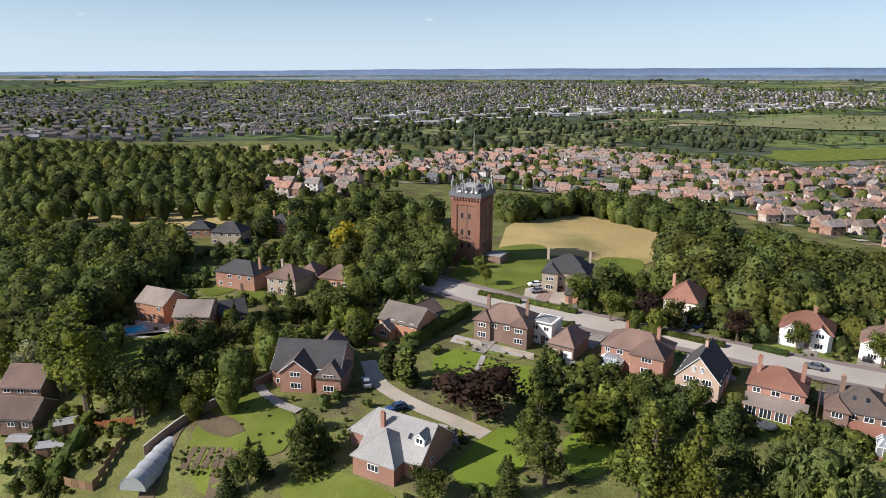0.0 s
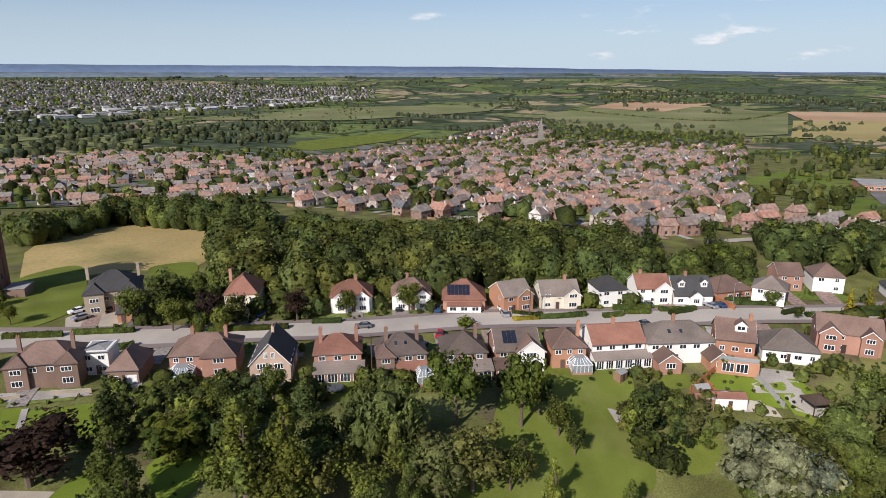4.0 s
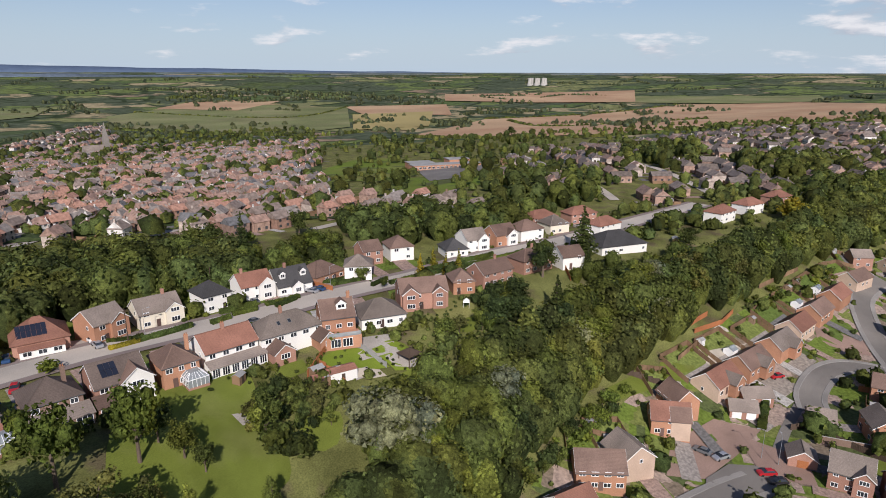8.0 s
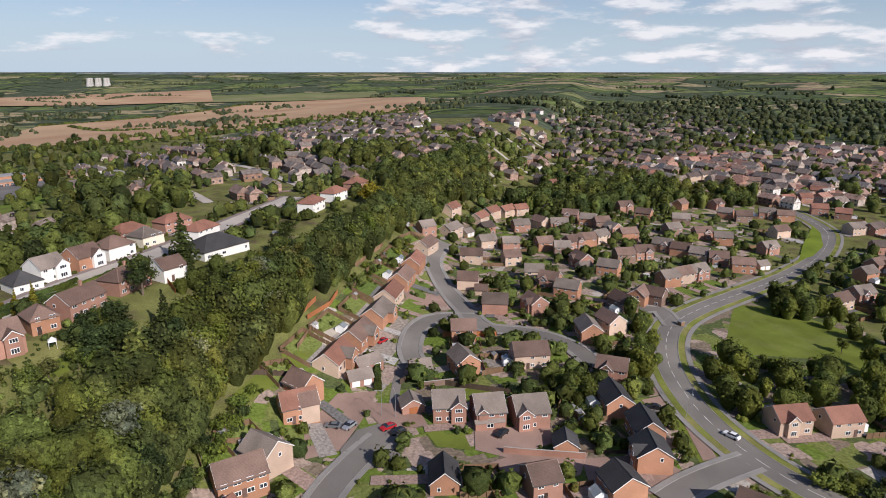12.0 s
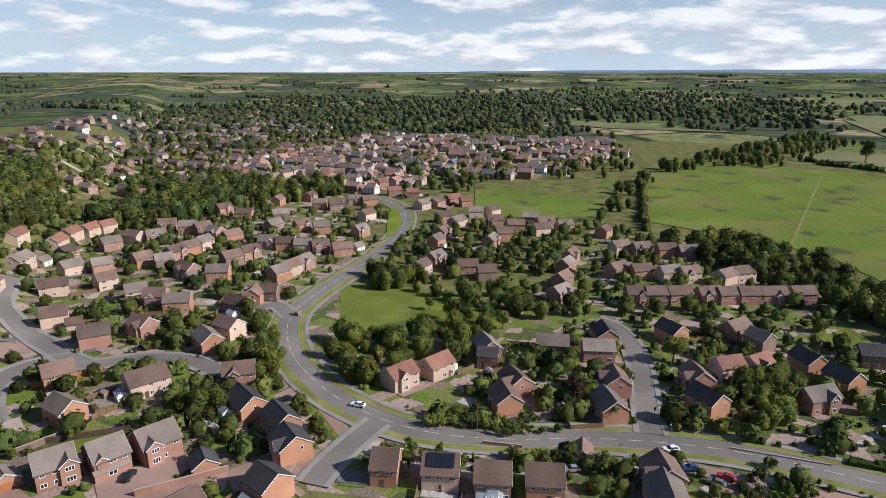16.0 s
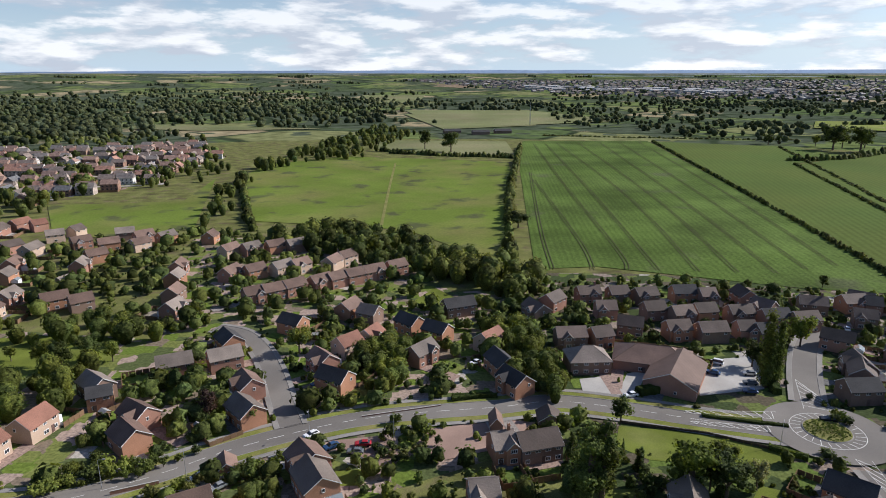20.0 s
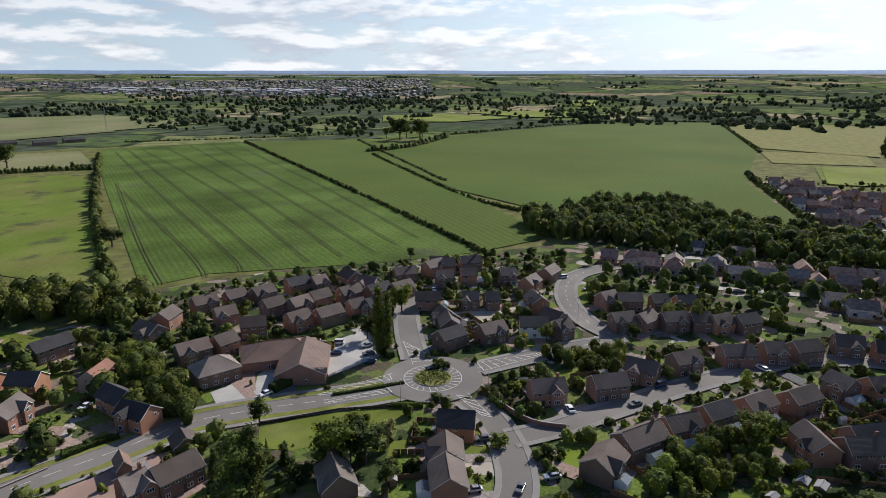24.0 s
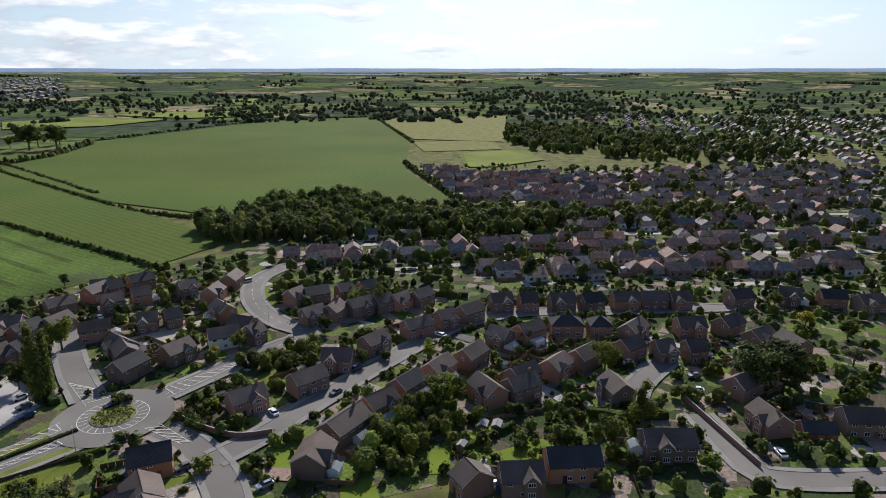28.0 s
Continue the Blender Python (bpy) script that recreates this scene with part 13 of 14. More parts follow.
woods('trees', [(-92.2, 164.0), (-67.7, 127.8), (-47.8, 130.8), (-37.5, 151.4), (-29.1, 137.1), (-38.7, 125.0), (-39.3, 111.3), (-57.1, 111.7), (-79.0, 130.4)], 30, 4, 8, 80, quads=130, leaf=0.46, mat='leaf_mid', label='close group of broadleaf trees and tall shrubs')
woods('trees', [(-36.7, 177.2), (-16.4, 170.1), (-18.7, 137.1), (-29.7, 140.4)], 18, 5, 9, 81, quads=130, leaf=0.46, mat='leaf_mid', label='close group of broadleaf trees and tall shrubs')
woods('trees', [(49.9, 176.4), (67.0, 183.7), (57.7, 147.6), (41.0, 147.3)], 13, 5, 8, 82, quads=130, leaf=0.46, mat='leaf_mid', label='close group of broadleaf trees and tall shrubs')
woods('trees', [(145.4, 126.2), (182.3, 118.3), (212.8, 93.8), (190.1, 82.8), (169.7, 97.3), (151.2, 110.8)], 39, 5, 9, 83, quads=130, leaf=0.46, mat='leaf_mid', label='close group of broadleaf trees and tall shrubs')
woods('trees', [(198.6, 10.2), (224.5, -17.0), (249.5, -38.6), (218.9, -26.1), (192.0, 1.1)], 27, 4, 8, 84, quads=130, leaf=0.46, mat='leaf_mid', label='close group of broadleaf trees and tall shrubs')
patch('lawn', [(124.1, 60.3), (131.7, 57.2), (132.1, 52.0), (129.1, 45.2), (121.4, 53.2), (121.2, 57.8)], 'lawn_bright', label='mown striped lawn behind a fence', category='lawn', lift=0.2)
patch('paving', [(122.2, 53.1), (125.3, 51.0), (127.0, 47.0), (126.0, 44.9), (123.8, 47.2), (122.1, 50.5)], 'gravel', label='pale round patio of gravel and slabs', category='paving', lift=0.24)
patch('lawn', [(133.1, 51.1), (135.8, 49.5), (130.7, 40.7), (128.7, 43.7)], 'lawn_bright', label='narrow bright lawn beside a slab path', category='lawn', lift=0.2)
patch('lawn', [(137.5, 49.4), (139.6, 47.8), (136.7, 42.6), (134.2, 43.7)], 'lawn_bright', label='narrow bright lawn beside a slab path', category='lawn', lift=0.2)
patch('lawn', [(162.4, 44.9), (169.6, 41.7), (167.3, 33.6), (162.0, 30.5), (156.6, 34.7), (154.2, 39.8)], 'dry_grass', label='dry yellowed garden lawn', category='lawn', lift=0.2)
patch('lawn', [(96.9, 79.8), (101.2, 76.4), (104.5, 69.6), (100.3, 65.7), (93.0, 73.3)], 'lawn', label='mown garden lawn', category='lawn', lift=0.2)
shed(120.4, 53.7, -44, 6.6, 3.4, 2.2, wall='render_white', top='tile_red', rise=0.5, label='white rendered garden store with a red roof')
shed(116.0, 56.9, -44, 3.0, 2.4, 2.0, wall='wood_dark', top='tile_red', rise=0.5, label='small dark garden shed with a red roof')
fence([(122.2, 59.5), (120.5, 55.7), (118.6, 51.8)], h=1.5, mat='wood_red', label='orange-stained wooden garden fence')
fence([(134.5, 58.2), (131.3, 51.7), (128.3, 45.6)], h=1.6, mat='felt', label='pale grey panel fence beside the lawn')
fence([(218.7, 20.2), (215.5, 13.1), (196.4, 8.1)], h=1.7, mat='wood_red', label='orange-stained wooden garden fence')
fence([(231.2, -38.0), (240.9, -47.4), (258.1, -63.9), (274.0, -76.7)], h=1.7, mat='wood_red', label='orange-stained wooden garden fence')
fence([(194.2, -29.6), (205.5, -39.1), (214.7, -43.8)], h=1.7, mat='wood_red', label='orange-stained wooden garden fence')
patch('paving', [(188.8, -33.5), (200.8, -46.1), (186.2, -37.6), (180.6, -31.3)], 'gravel', label='pale paved garden terrace', category='paving', lift=0.22)
patch('lawn', [(173.2, -18.3), (181.7, -27.9), (176.7, -28.1), (167.3, -19.4)], 'lawn', label='mown garden lawn', category='lawn', lift=0.2)
hedge([(130.7, 112.3), (134.0, 107.1), (139.1, 103.1)], 1.1, 1.6, seed=15)
hedge([(140.8, 96.6), (146.0, 93.0), (149.3, 90.6)], 1.1, 1.8, seed=16)
hedge([(149.8, 88.3), (153.5, 85.1), (158.4, 82.4)], 1.1, 1.5, seed=17)
hedge([(171.1, 83.0), (175.5, 77.4), (185.3, 71.9)], 1.1, 1.3, seed=18)
hedge([(118.1, 112.5), (120.9, 108.4), (123.5, 106.6)], 1.1, 1.0, seed=19)
hedge([(171.3, 76.5), (175.6, 72.8), (180.2, 68.2)], 1.1, 1.5, seed=20)
hedge([(173.0, 65.7), (180.1, 63.3)], 1.1, 1.5, seed=21)
hedge([(189.9, 55.5), (197.8, 49.6), (203.0, 43.5)], 1.1, 1.6, seed=22)
hedge([(204.4, 45.6), (210.4, 39.3), (215.6, 36.3)], 1.1, 1.8, seed=23)
tree('gold', 197.0, 52.9, 7, 352, 1.1)
tree('gold', 197.2, 44.5, 7, 196, 1.1)
tree('mid0', 176.5, 119.4, 13, 52, 1.1)
tree('dark2', 181.5, 127.0, 15, 149, 1.1)
tree('mid2', 174.2, 130.5, 14, 104, 1.1)
tree('bright0', 204.7, 125.8, 7, 345, 1.1)
tree('cone', 161.6, 26.8, 7, 114, 1.1)
tree('dark1', 164.1, 27.1, 10, 215, 1.1)
tree('dark0', 167.7, 21.5, 11, 44, 1.1)
tree('mid1', 168.3, 24.7, 10, 136, 1.1)
tree('cone', 263.0, -71.3, 7, 107, 1.1)
tree('mid3', 145.3, 36.0, 7, 203, 1.1)
tree('rust', 150.2, 33.6, 6, 143, 1.1)
tree('willow', 207.0, 100.7, 9, 174, 1.1)
tree('dark0', 196.2, 16.9, 12, 22, 1.1)
tree('cone', 207.4, 3.3, 9, 102, 1.1)
tree('dark0', -59.4, 114.7, 12, 346, 1.2)
tree('dark1', -57.8, 122.4, 12, 22, 1.2)
tree('dark2', -54.6, 126.4, 10, 266, 1.2)
tree('mid1', -52.9, 133.8, 9, 61, 1.2)
tree('rust', -48.9, 136.1, 9, 261, 1.1)
tree('mid3', -45.2, 142.4, 8, 102, 1.2)
tree('dark3', -41.2, 149.5, 8, 201, 1.2)
tree('mid0', -37.2, 155.8, 7, 177, 1.2)
tree('dark1', -23.7, 97.1, 8, 270, 1.0)
tree('cone', -30.3, 94.1, 7, 148, 1.4)
tree('mid2', -66.2, 122.0, 8, 299, 1.0)
tree('birch1', -81.1, 125.8, 16, 75, 1.1)
tree('dark2', -91.2, 130.1, 9, 304, 1.1)
tree('mid0', -100.0, 135.9, 9, 133, 1.2)
tree('cypress', -45.4, 143.1, 8, 55, 1.3)
tree('bright0', -53.8, 152.4, 6, 133, 1.0)
tree('dark0', -28.7, 134.1, 6, 210, 1.1)
hedge([(-70.4, 115.6), (-70.6, 109.3), (-70.9, 101.5)], 2.2, 3.0, seed=41, label='overgrown dark garden hedge')
plots_round_houses()
FOOT += [(x, y, r) for x, y, r in ROADS]
greenery('garden_shrubs', [(113.9, 10.7), (151.5, -8.9), (198.9, -35.2), (295.7, -98.2), (368.0, -181.9), (359.4, -315.9), (98.8, -97.4)], 660, 0.9, 7.5, 90, mat='shrub_leaf')
greenery('garden_shrubs', [(401.1, -232.1), (326.5, -274.1), (277.2, -342.2), (218.3, -287.5), (172.3, -161.0), (218.1, -119.1)], 380, 0.9, 7.5, 91, mat='shrub_leaf')
greenery('garden_shrubs', [(218.1, -119.1), (166.9, -145.4), (135.4, -119.8), (97.2, -109.8), (90.4, -83.6), (129.5, -64.5)], 150, 0.9, 6.5, 92, mat='shrub_leaf')
greenery('garden_shrubs', [(235.1, -310.3), (150.1, -384.5), (65.9, -350.3), (10.1, -302.7), (-10.9, -258.1), (34.2, -237.5), (83.3, -214.9), (132.6, -237.6), (198.7, -234.1)], 680, 0.9, 8.5, 93, mat='shrub_leaf')
greenery('garden_shrubs', [(91.0, -144.8), (83.3, -214.9), (34.2, -237.5), (-24.3, -257.9), (-50.2, -232.4), (-40.7, -171.7), (7.1, -165.8), (76.6, -135.7)], 420, 0.9, 7.5, 94, mat='shrub_leaf')
greenery('garden_shrubs', [(96.4, -128.2), (48.3, -135.6), (28.4, -145.2), (-14.3, -158.2), (-46.1, -154.4), (-42.1, -119.9), (91.8, -121.0)], 136, 0.9, 6.5, 95, mat='shrub_leaf')
greenery('garden_shrubs', [(-40.0, -152.0), (-50.0, -150.0), (-62.0, -143.0), (-78.0, -134.0), (-80.0, -124.0), (-62.0, -120.0), (-44.0, -118.0), (-36.0, -130.0)], 55, 0.7, 3.6, 124, mat='shrub_leaf')
greenery('garden_shrubs', [(-42.0, 142.0), (-20.0, 142.0), (22.0, 138.0), (36.0, 108.0), (18.0, 84.0), (-6.0, 84.0), (-24.0, 96.0), (-44.0, 112.0)], 170, 0.5, 2.6, 125, mat='shrub_leaf')
greenery('garden_shrubs', [(-40.8, -276.7), (-103.7, -275.1), (-205.1, -245.4), (-244.3, -222.2), (-189.0, -174.8), (-137.5, -144.9), (-102.8, -166.9), (-107.4, -188.1), (-59.2, -188.1), (-28.3, -213.7)], 760, 0.9, 5.5, 96, mat='shrub_leaf')
greenery('garden_shrubs', [(-248.5, -217.9), (-312.5, -188.9), (-342.5, -124.8), (-406.6, -69.5), (-283.4, -44.2), (-237.4, -94.1), (-176.1, -142.5)], 480, 0.9, 8.5, 97, mat='shrub_leaf')
greenery('garden_shrubs', [(-136.6, -133.4), (-182.1, -121.3), (-242.2, -85.2), (-283.4, -44.2), (-154.0, -17.7), (-65.6, -105.4), (-85.3, -134.5)], 620, 0.9, 4.6, 98, mat='shrub_leaf')
greenery('garden_shrubs', [(-295.4, -44.8), (-358.0, 69.0), (-147.8, 36.5), (-120.4, -26.5), (-206.5, -48.7)], 580, 0.9, 5.5, 99, mat='shrub_leaf')
greenery('garden_shrubs', [(-602.8, -150.9), (-736.6, 46.5), (-730.6, 126.5), (-347.2, 67.4), (-297.6, -40.0)], 1000, 2, 9, 100, mat='shrub_leaf')
greenery('garden_shrubs', [(24.6, 136.2), (149.3, 62.3), (130.0, 52.7), (103.9, 73.3), (51.1, 105.8), (21.7, 122.9)], 420, 0.8, 4.5, 101, mat='shrub_leaf')
greenery('garden_shrubs', [(32.9, 188.2), (223.7, 98.7), (174.1, 74.4), (94.6, 127.3), (27.7, 162.8)], 620, 0.8, 6.5, 102, mat='shrub_leaf')
greenery('garden_shrubs', [(-100.8, 133.2), (-59.0, 110.1), (-67.9, 97.3), (-80.2, 100.4)], 110, 0.8, 4, 103)
greenery('garden_shrubs', [(-99.2, 167.8), (-80.8, 244.9), (-26.6, 201.5), (0.9, 156.8), (-17.7, 128.6), (-22.8, 103.5), (-55.6, 118.4)], 330, 1, 5, 104, mat='shrub_leaf')
greenery('garden_shrubs', [(26.1, 125.8), (85.1, 111.3), (74.9, 96.0), (23.5, 111.3)], 260, 1, 4, 105)
greenery('garden_shrubs', [(-52.7, 706.2), (241.6, 1066.7), (451.5, 879.3), (207.3, 371.5), (92.3, 419.3), (-34.5, 427.2)], 620, 4, 12, 106)
greenery('garden_shrubs', [(258.6, 604.3), (607.4, 862.0), (983.9, 885.5), (1214.3, 573.4), (257.4, 114.9), (216.8, 175.4), (184.6, 250.9), (183.5, 358.2)], 1300, 6, 13, 107)
greenery('garden_shrubs', [(641.0, 731.4), (876.8, 767.0), (986.7, 526.4), (394.8, 171.2), (255.3, 100.9), (227.8, 129.1), (232.0, 271.9)], 900, 4, 10, 108)
greenery('garden_shrubs', [(403.5, 191.8), (845.1, 280.6), (988.2, 146.3), (1305.0, -255.7), (1404.1, -507.9), (422.4, -159.3), (359.2, -66.7), (300.0, 16.8), (285.9, 78.7)], 900, 5, 12, 109)
greenery('garden_shrubs', [(1293.4, -786.5), (1068.1, -1059.1), (327.7, -953.4), (226.5, -721.3), (278.1, -444.9), (481.4, -456.2), (523.3, -307.5)], 1050, 5, 12, 110)
greenery('garden_shrubs', [(-1454.5, -370.7), (-1631.6, 265.2), (-776.7, 133.5), (-711.3, -59.2)], 600, 4, 11, 111)
greenery('garden_shrubs', [(-1668.7, 2490.1), (-856.4, 3543.3), (689.3, 3754.7), (1759.6, 2629.4), (1217.8, 1803.5), (181.5, 1814.9), (-233.2, 943.3), (-442.6, 647.9)], 1900, 8, 19, 112)
greenery('garden_shrubs', [(355.5, 1911.3), (1331.0, 1975.6), (703.2, 1026.9), (312.2, 1134.4)], 260, 5, 10, 113)
greenery('garden_shrubs', [(394.5, -154.7), (721.0, -456.3), (719.5, -698.9), (366.7, -507.6), (272.2, -414.5), (324.3, -376.6), (393.5, -319.9), (446.4, -249.7)], 420, 4, 10, 115)
greenery('garden_shrubs', [(508.4, -78.0), (646.1, -190.1), (636.1, -313.9), (665.2, -420.5), (382.4, -149.6), (364.6, -82.4)], 420, 4, 11, 116)
greenery('garden_shrubs', [(-276.1, 745.2), (-154.3, 788.5), (-65.2, 889.8), (-32.3, 571.7), (-28.0, 334.2), (-64.2, 321.2), (-109.4, 337.5)], 330, 5, 12, 117)
greenery('garden_shrubs', [(992.6, 467.6), (834.8, 261.2), (474.9, 69.6), (292.0, 47.6), (255.3, 100.9)], 110, 4, 9, 118)
greenery('garden_shrubs', [(112.4, 68.9), (159.0, 43.6), (194.0, 21.2), (147.1, 28.8), (120.2, 49.0), (105.6, 52.5), (100.1, 65.4)], 260, 0.7, 4, 119, mat='shrub_leaf')
greenery('garden_shrubs', [(351.7, -109.3), (442.7, -217.2), (360.3, -193.6), (295.8, -116.3), (297.8, -93.0)], 130, 3, 9, 121)
greenery('garden_shrubs', [(217.5, 55.7), (280.5, 5.8), (355.4, -52.3), (412.5, -106.4), (441.1, -165.7), (397.8, -151.1), (286.1, -54.6), (234.0, -7.8), (193.4, 27.4), (161.9, 54.6)], 420, 1.5, 8, 122)
greenery('garden_shrubs', [(-50.0, 105.0), (-38.7, 101.6), (-34.2, 94.3), (-46.7, 98.2)], 70, 0.3, 0.8, 123, mat='shrub_leaf')
greenery('garden_shrubs', [(-579.7, -299.6), (-632.0, -152.4), (-628.7, -115.1), (-461.5, -80.8), (-411.6, -152.2)], 160, 2, 5, 114)
copses(5, 430, 1250, 3900)
tree_line('hedgerow', [(-308.6, -877.2), (-241.8, -442.1), (-210.2, -251.5)], 2.2, 2, 3.4, 120)
tree_line('hedgerow', [(-377.9, -652.0), (-305.9, -398.9), (-297.7, -315.9)], 2.4, 1.8, 3, 121)
tree_line('hedgerow', [(-117.3, -809.9), (-70.3, -527.5), (-50.2, -384.8), (-42.4, -310.4)], 4, 3, 8, 122)
tree_line('hedgerow', [(42.8, -755.3), (-93.8, -710.5)], 5, 3, 6, 123)
tree_line('hedgerow', [(-389.4, -677.8), (-460.6, -690.3), (-570.8, -766.8)], 6, 4, 9, 124)
tree_line('hedgerow', [(-177.6, -970.1), (-370.0, -919.2), (-516.8, -895.6)], 6, 1.5, 3, 125)
tree_line('hedgerow', [(1104.4, 975.1), (1068.2, 569.3), (1180.2, 460.3)], 9, 3, 8, 126)
tree_line('hedgerow', [(1085.6, 344.6), (911.0, 134.7), (965.9, -20.0), (1206.9, -210.5)], 10, 3, 8, 127)
tree_line('hedgerow', [(1589.3, 292.4), (1825.3, 40.3), (2226.8, -213.5)], 12, 3, 7, 128)
tree_line('hedgerow', [(1551.0, 230.5), (1322.2, 82.7), (1435.8, -195.3)], 10, 3, 7, 129)
tree_line('hedgerow', [(1516.2, 1240.8), (1484.2, 787.8), (1902.4, 786.0)], 10, 3, 6, 130)
tree_line('hedgerow', [(54.8, -779.3), (-22.4, -728.4), (-91.4, -725.2)], 5, 3, 7, 131)
tree_line('hedgerow', [(-443.8, -801.6), (-332.0, -448.8)], 4, 1.5, 3, 132)
tree_line('hedgerow', [(-592.1, -795.2), (-1014.2, -835.7), (-1159.1, -692.8)], 9, 2, 5, 133)
tree_line('hedgerow', [(-1135.5, -672.3), (-759.3, -394.9)], 5, 2, 5, 134)
tree_line('hedgerow', [(147.4, -510.9), (103.6, -375.1)], 4, 3, 6, 135)
tree_line('hedgerow', [(-578.3, -310.7), (-408.9, -172.8)], 4, 3, 6, 136)
tree_line('hedgerow', [(160.7, -562.4), (112.0, -396.6)], 4, 3, 6, 137)
tree_line('hedgerow', [(1992.3, 1485.2), (2156.8, 1321.3)], 6, 6, 12, 138)
tree('dark0', -494.3, -774.5, 32.2, 336, 1.3)
tree('dark1', -514.8, -754.1, 32.2, 253, 1.3)
tree('dark2', -449.2, -840.9, 15.7, 93, 1.5)
tree('mid0', -497.4, -815.9, 15.9, 190)
tree('dark3', -770.9, -823.8, 13.4, 52, 1.3)
tree('dark1', -784.8, -810.1, 12.5, 356, 1.2)
tree('dark0', 2.0, -794.4, 25.3, 150)
tree('dark1', -28.9, -764.6, 26.4, 24, 1.2)
tree('dark0', -521.9, -799.6, 25.7, 67)
tree('dark2', -550.3, -798.9, 25.0, 230)
tree('dark0', 1141.4, 601.8, 13.9, 75)
tree('dark3', 937.8, 134.6, 17.8, 128)
tree('dark2', -465.8, -847.1, 12.8, 318)
tree('dark0', 739.9, 602.2, 15.5, 145, 1.4)
tree('dark1', 740.7, 566.0, 15.0, 42, 1.3)
for line in ([(-141.4, -848.9), (-114.9, -526.3), (-101.3, -330.6), (-95.6, -291.7)],
             [(-173.9, -862.2), (-154.2, -499.1), (-128.0, -287.3)],
             [(-157.5, -855.5), (-129.6, -499.7), (-109.9, -289.5)],
             [(-203.5, -868.6), (-172.4, -486.4), (-145.8, -285.0)],
             [(-261.2, -874.5), (-211.8, -485.4), (-181.1, -288.6)],
             [(-234.3, -875.1), (-189.9, -474.2), (-163.5, -282.8)],
             [(-288.1, -873.8), (-234.7, -497.0), (-199.1, -294.7)],
             [(-98.1, -605.6), (-69.4, -384.3), (-59.9, -292.6)],
             [(-93.8, -555.9), (-85.7, -355.6), (-79.4, -292.1)]):
    for k in (-1.05, 0.7):
        ribbon("tractor_line", spline(line, 6), k, k + 0.4, "rut", 0.5, "dark tractor wheel line through the crop", "track")
ribbon('trodden_path', spline([(28.1, -386.8), (30.7, -530.0), (32.3, -667.9)], 6), -1.0, 1.0, 'dry_grass', 0.45, 'pale trodden path across the pasture', 'path')
house(-40, -1016, 10, 26, 12, eave=4, rise=3, wall='brick_brown', tile='tile_slate', name='barn', wins='', door='')
house(-83, -995, 10, 26, 12, eave=4, rise=3, wall='brick_brown', tile='tile_slate', name='barn', wins='', door='')
house(-119, -1014, 10, 26, 12, eave=4, rise=3, wall='brick_brown', tile='tile_slate', name='barn', wins='', door='')


# ---- distant houses ----
far_houses('terraced_houses', [(-47.7, 630.0), (17.1, 757.0), (220.0, 972.9), (315.1, 771.6), (260.6, 508.0), (151.3, 355.0), (89.1, 403.9), (25.2, 483.6), (-32.9, 409.8)], -20, (9, 26), 31, fill=0.62)
far_houses('terraced_houses', [(244.8, 572.1), (554.3, 786.4), (836.4, 751.2), (1002.8, 470.9), (366.8, 167.3), (266.9, 145.5), (213.7, 173.2), (180.8, 245.9), (167.0, 326.1)], 12, (8.5, 24), 32, fill=0.62)
far_houses('terraced_houses', [(728.2, 865.9), (1182.1, 1066.8), (940.3, 806.5), (806.4, 747.6)], 20, (9, 24), 33)
far_houses('terraced_houses', [(615.0, 701.7), (789.1, 691.6), (819.5, 437.7), (367.2, 174.5), (252.9, 99.8), (224.9, 127.3), (221.4, 199.1), (229.7, 268.6)], -25, (8.5, 25), 34, fill=0.62, roof='far_roof')
far_houses('houses', [(705.1, 103.9), (805.6, -17.1), (1070.1, -210.7), (993.9, -360.7), (439.3, -164.6), (372.2, -82.6), (323.1, -22.1), (345.8, 20.0), (440.0, 72.3)], 15, (13, 30), 35, roof='far_roof_grey', fill=0.72, size=(11, 7.5), eave=4.4)
far_houses('houses', [(401.5, -29.2), (651.7, -213.5), (992.6, -570.1), (1248.5, -1060.5), (848.3, -897.5), (493.3, -529.9), (448.4, -337.4), (433.3, -208.0), (331.0, -103.0), (355.9, -83.5)], 10, (14, 32), 36, roof='far_roof_grey', fill=0.48, size=(11, 7.5), eave=4.4)
far_houses('houses', [(494.9, -469.8), (610.5, -739.9), (288.9, -841.1), (227.3, -723.4), (226.8, -550.2), (283.4, -453.6), (333.9, -400.4)], 5, (13, 27), 37, size=(12, 8), eave=5.4, rise=3.0, fill=0.62)
far_houses('houses', [(1141.4, -692.4), (912.4, -903.4), (660.9, -631.4), (613.6, -430.4), (701.9, -418.6)], 5, (15, 32), 38, roof='far_roof_grey', fill=0.25, size=(11, 7.5), eave=4.4)
far_houses('terraced_houses', [(-560.4, -289.6), (-542.3, -195.2), (-579.6, -139.2), (-578.1, -105.2), (-446.1, -78.1), (-426.3, -108.1), (-406.0, -150.3), (-454.7, -210.8)], -50, (8, 22), 39, roof='far_roof', fill=0.9, eave=4.2)
far_houses('houses', [(-253.1, -214.0), (-302.1, -182.6), (-331.1, -120.7), (-406.9, -70.0), (-274.0, -42.8), (-255.1, -65.6), (-254.0, -119.0), (-247.5, -148.5), (-240.2, -195.7)], -55, (11.5, 22), 40, jitter=0.45, roof='far_roof', fill=0.8, eave=3.7, rise=2.5, size=(9, 7.6))
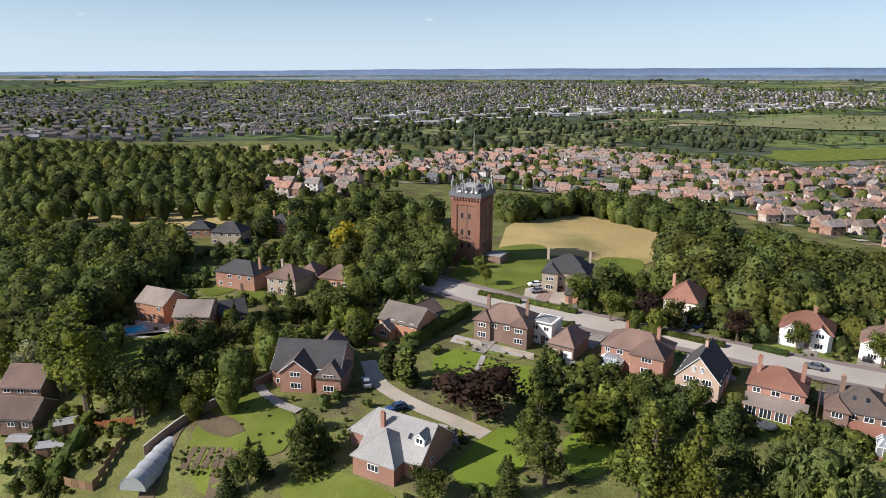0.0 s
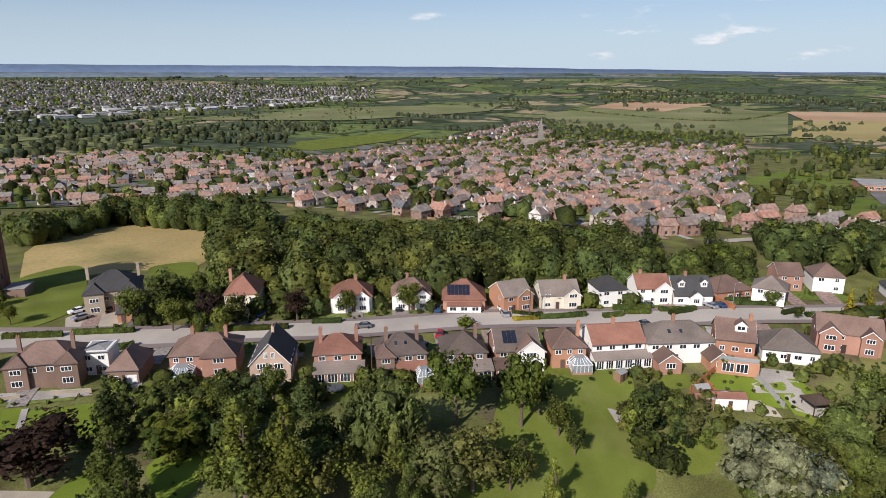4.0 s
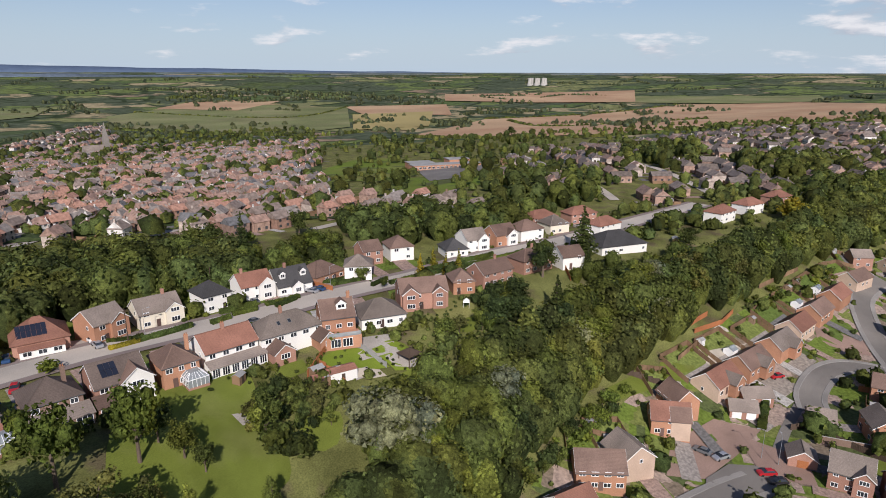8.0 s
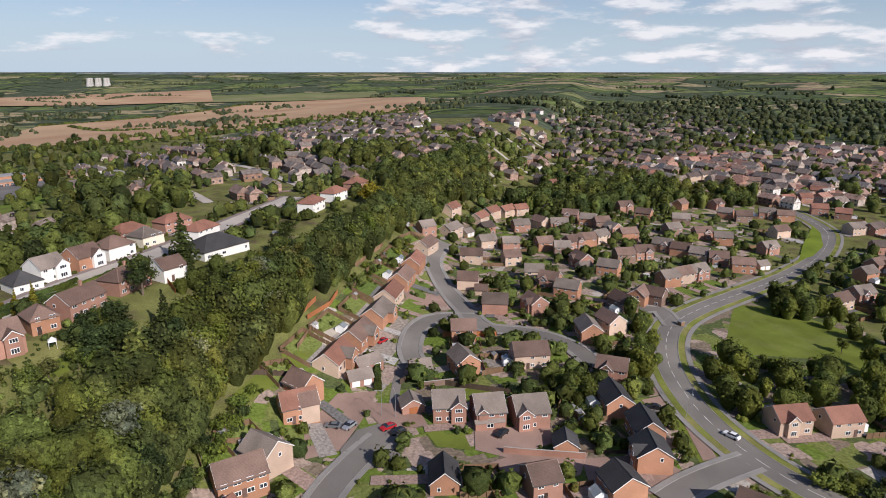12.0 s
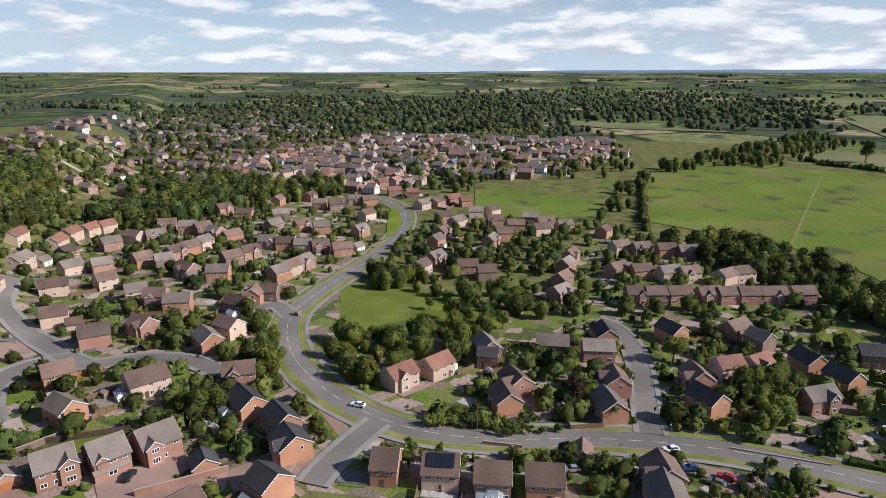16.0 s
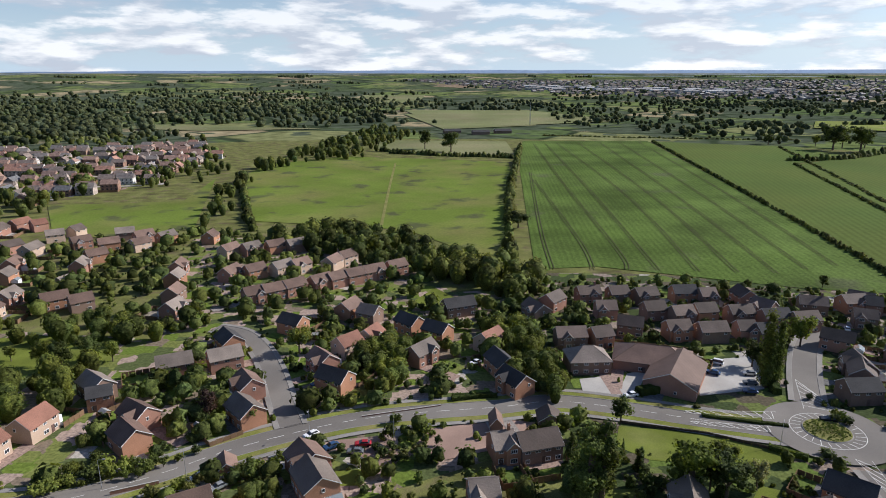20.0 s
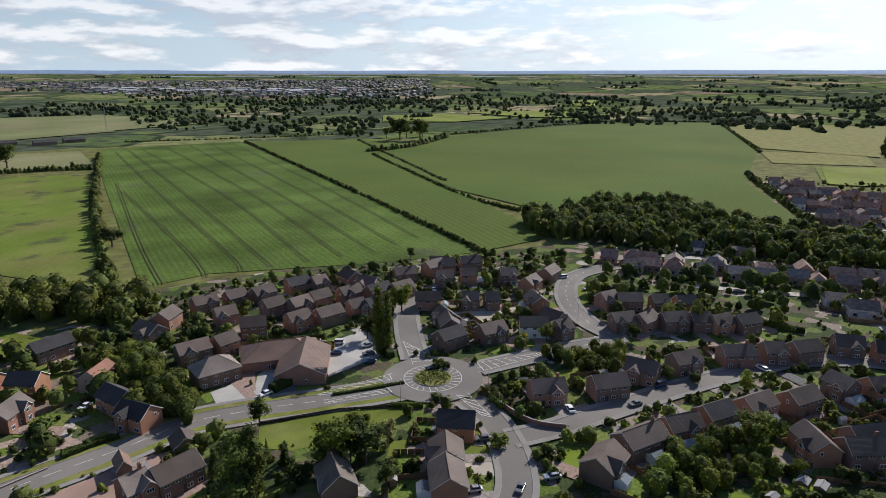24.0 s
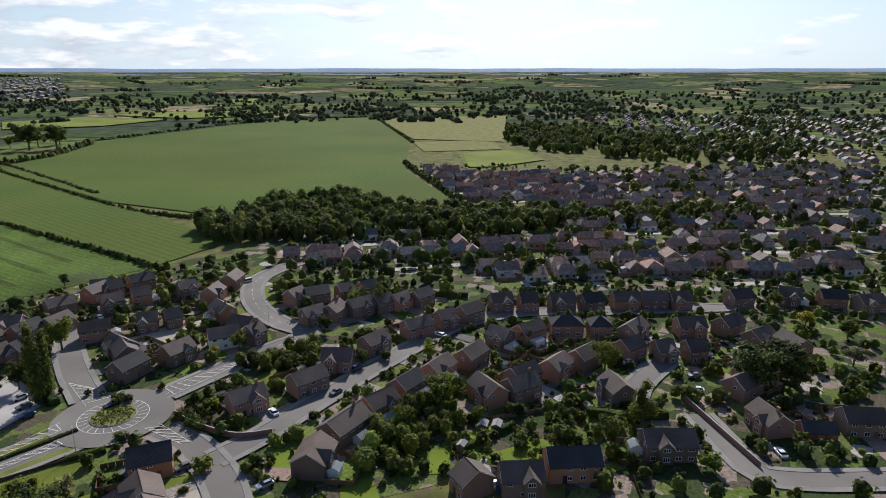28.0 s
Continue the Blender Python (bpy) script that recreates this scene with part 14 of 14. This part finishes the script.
far_houses('houses', [(-595.8, -117.6), (-712.1, 45.0), (-706.3, 122.2), (-335.6, 65.1), (-297.9, 3.3), (-287.7, -38.7), (-323.7, -79.1)], -62, (11.5, 22), 41, jitter=0.45, roof='far_roof', fill=0.8, eave=3.7, rise=2.5, size=(9, 7.6))
far_houses('houses', [(-1406.0, -358.3), (-1490.2, 243.0), (-750.8, 129.1), (-711.4, -5.6)], 10, (16, 36), 42, roof='far_roof_grey', fill=0.8, eave=3.7, rise=2.5, size=(9, 7.6))
far_houses('houses', [(489.0, -307.9), (569.7, -516.0), (515.1, -575.5), (299.2, -415.4), (321.5, -373.3), (373.2, -375.9), (392.5, -286.1)], 5, (14, 26), 46, size=(11, 8), eave=5.0, rise=2.8, fill=0.6)
far_houses('warehouses', [(-431.5, -2868.8), (-1303.0, -2447.7), (-1209.5, -2269.0), (-396.7, -2634.9)], 10, (80, 60), 47, fill=0.7, size=(60, 24), eave=7, rise=2, roof='far_pale', wall='far_pale')
far_houses('terraced_houses', [(-130.6, 430.8), (-134.8, 687.0), (-56.8, 773.2), (-36.3, 520.8), (-50.3, 345.1), (-85.6, 339.3)], -20, (9, 24), 48, fill=0.7)
far_houses('houses', [(347.2, 165.1), (311.4, 128.9), (330.4, 91.0), (331.0, 54.2), (274.1, 49.6), (261.5, 87.4), (247.1, 97.6)], -25, (13, 22), 49, fill=0.75)
far_houses('town', [(-1565.9, 2334.2), (-789.2, 3261.3), (648.7, 3531.2), (1650.8, 2464.1), (1308.9, 1942.9), (187.6, 1878.0), (-262.9, 1066.0), (-440.2, 645.1)], 25, (17, 34), 43, fill=0.5, size=(11, 7.5), roof='town_roof', wall='town_wall')
far_houses('town', [(159.9, -3490.5), (-2077.2, -2951.5), (-1277.8, -1799.6), (-502.0, -2377.8)], 25, (34, 50), 44, size=(18, 9), roof='town_roof', wall='town_wall')
far_houses('warehouses', [(-266.0, 1674.2), (-41.2, 1987.9), (396.2, 2135.7), (1328.7, 2164.4), (1126.9, 1882.0), (507.1, 1863.2), (-106.2, 1459.1)], 10, (70, 60), 45, fill=0.55, size=(38, 20), eave=6, rise=2, roof='far_pale', wall='far_pale')
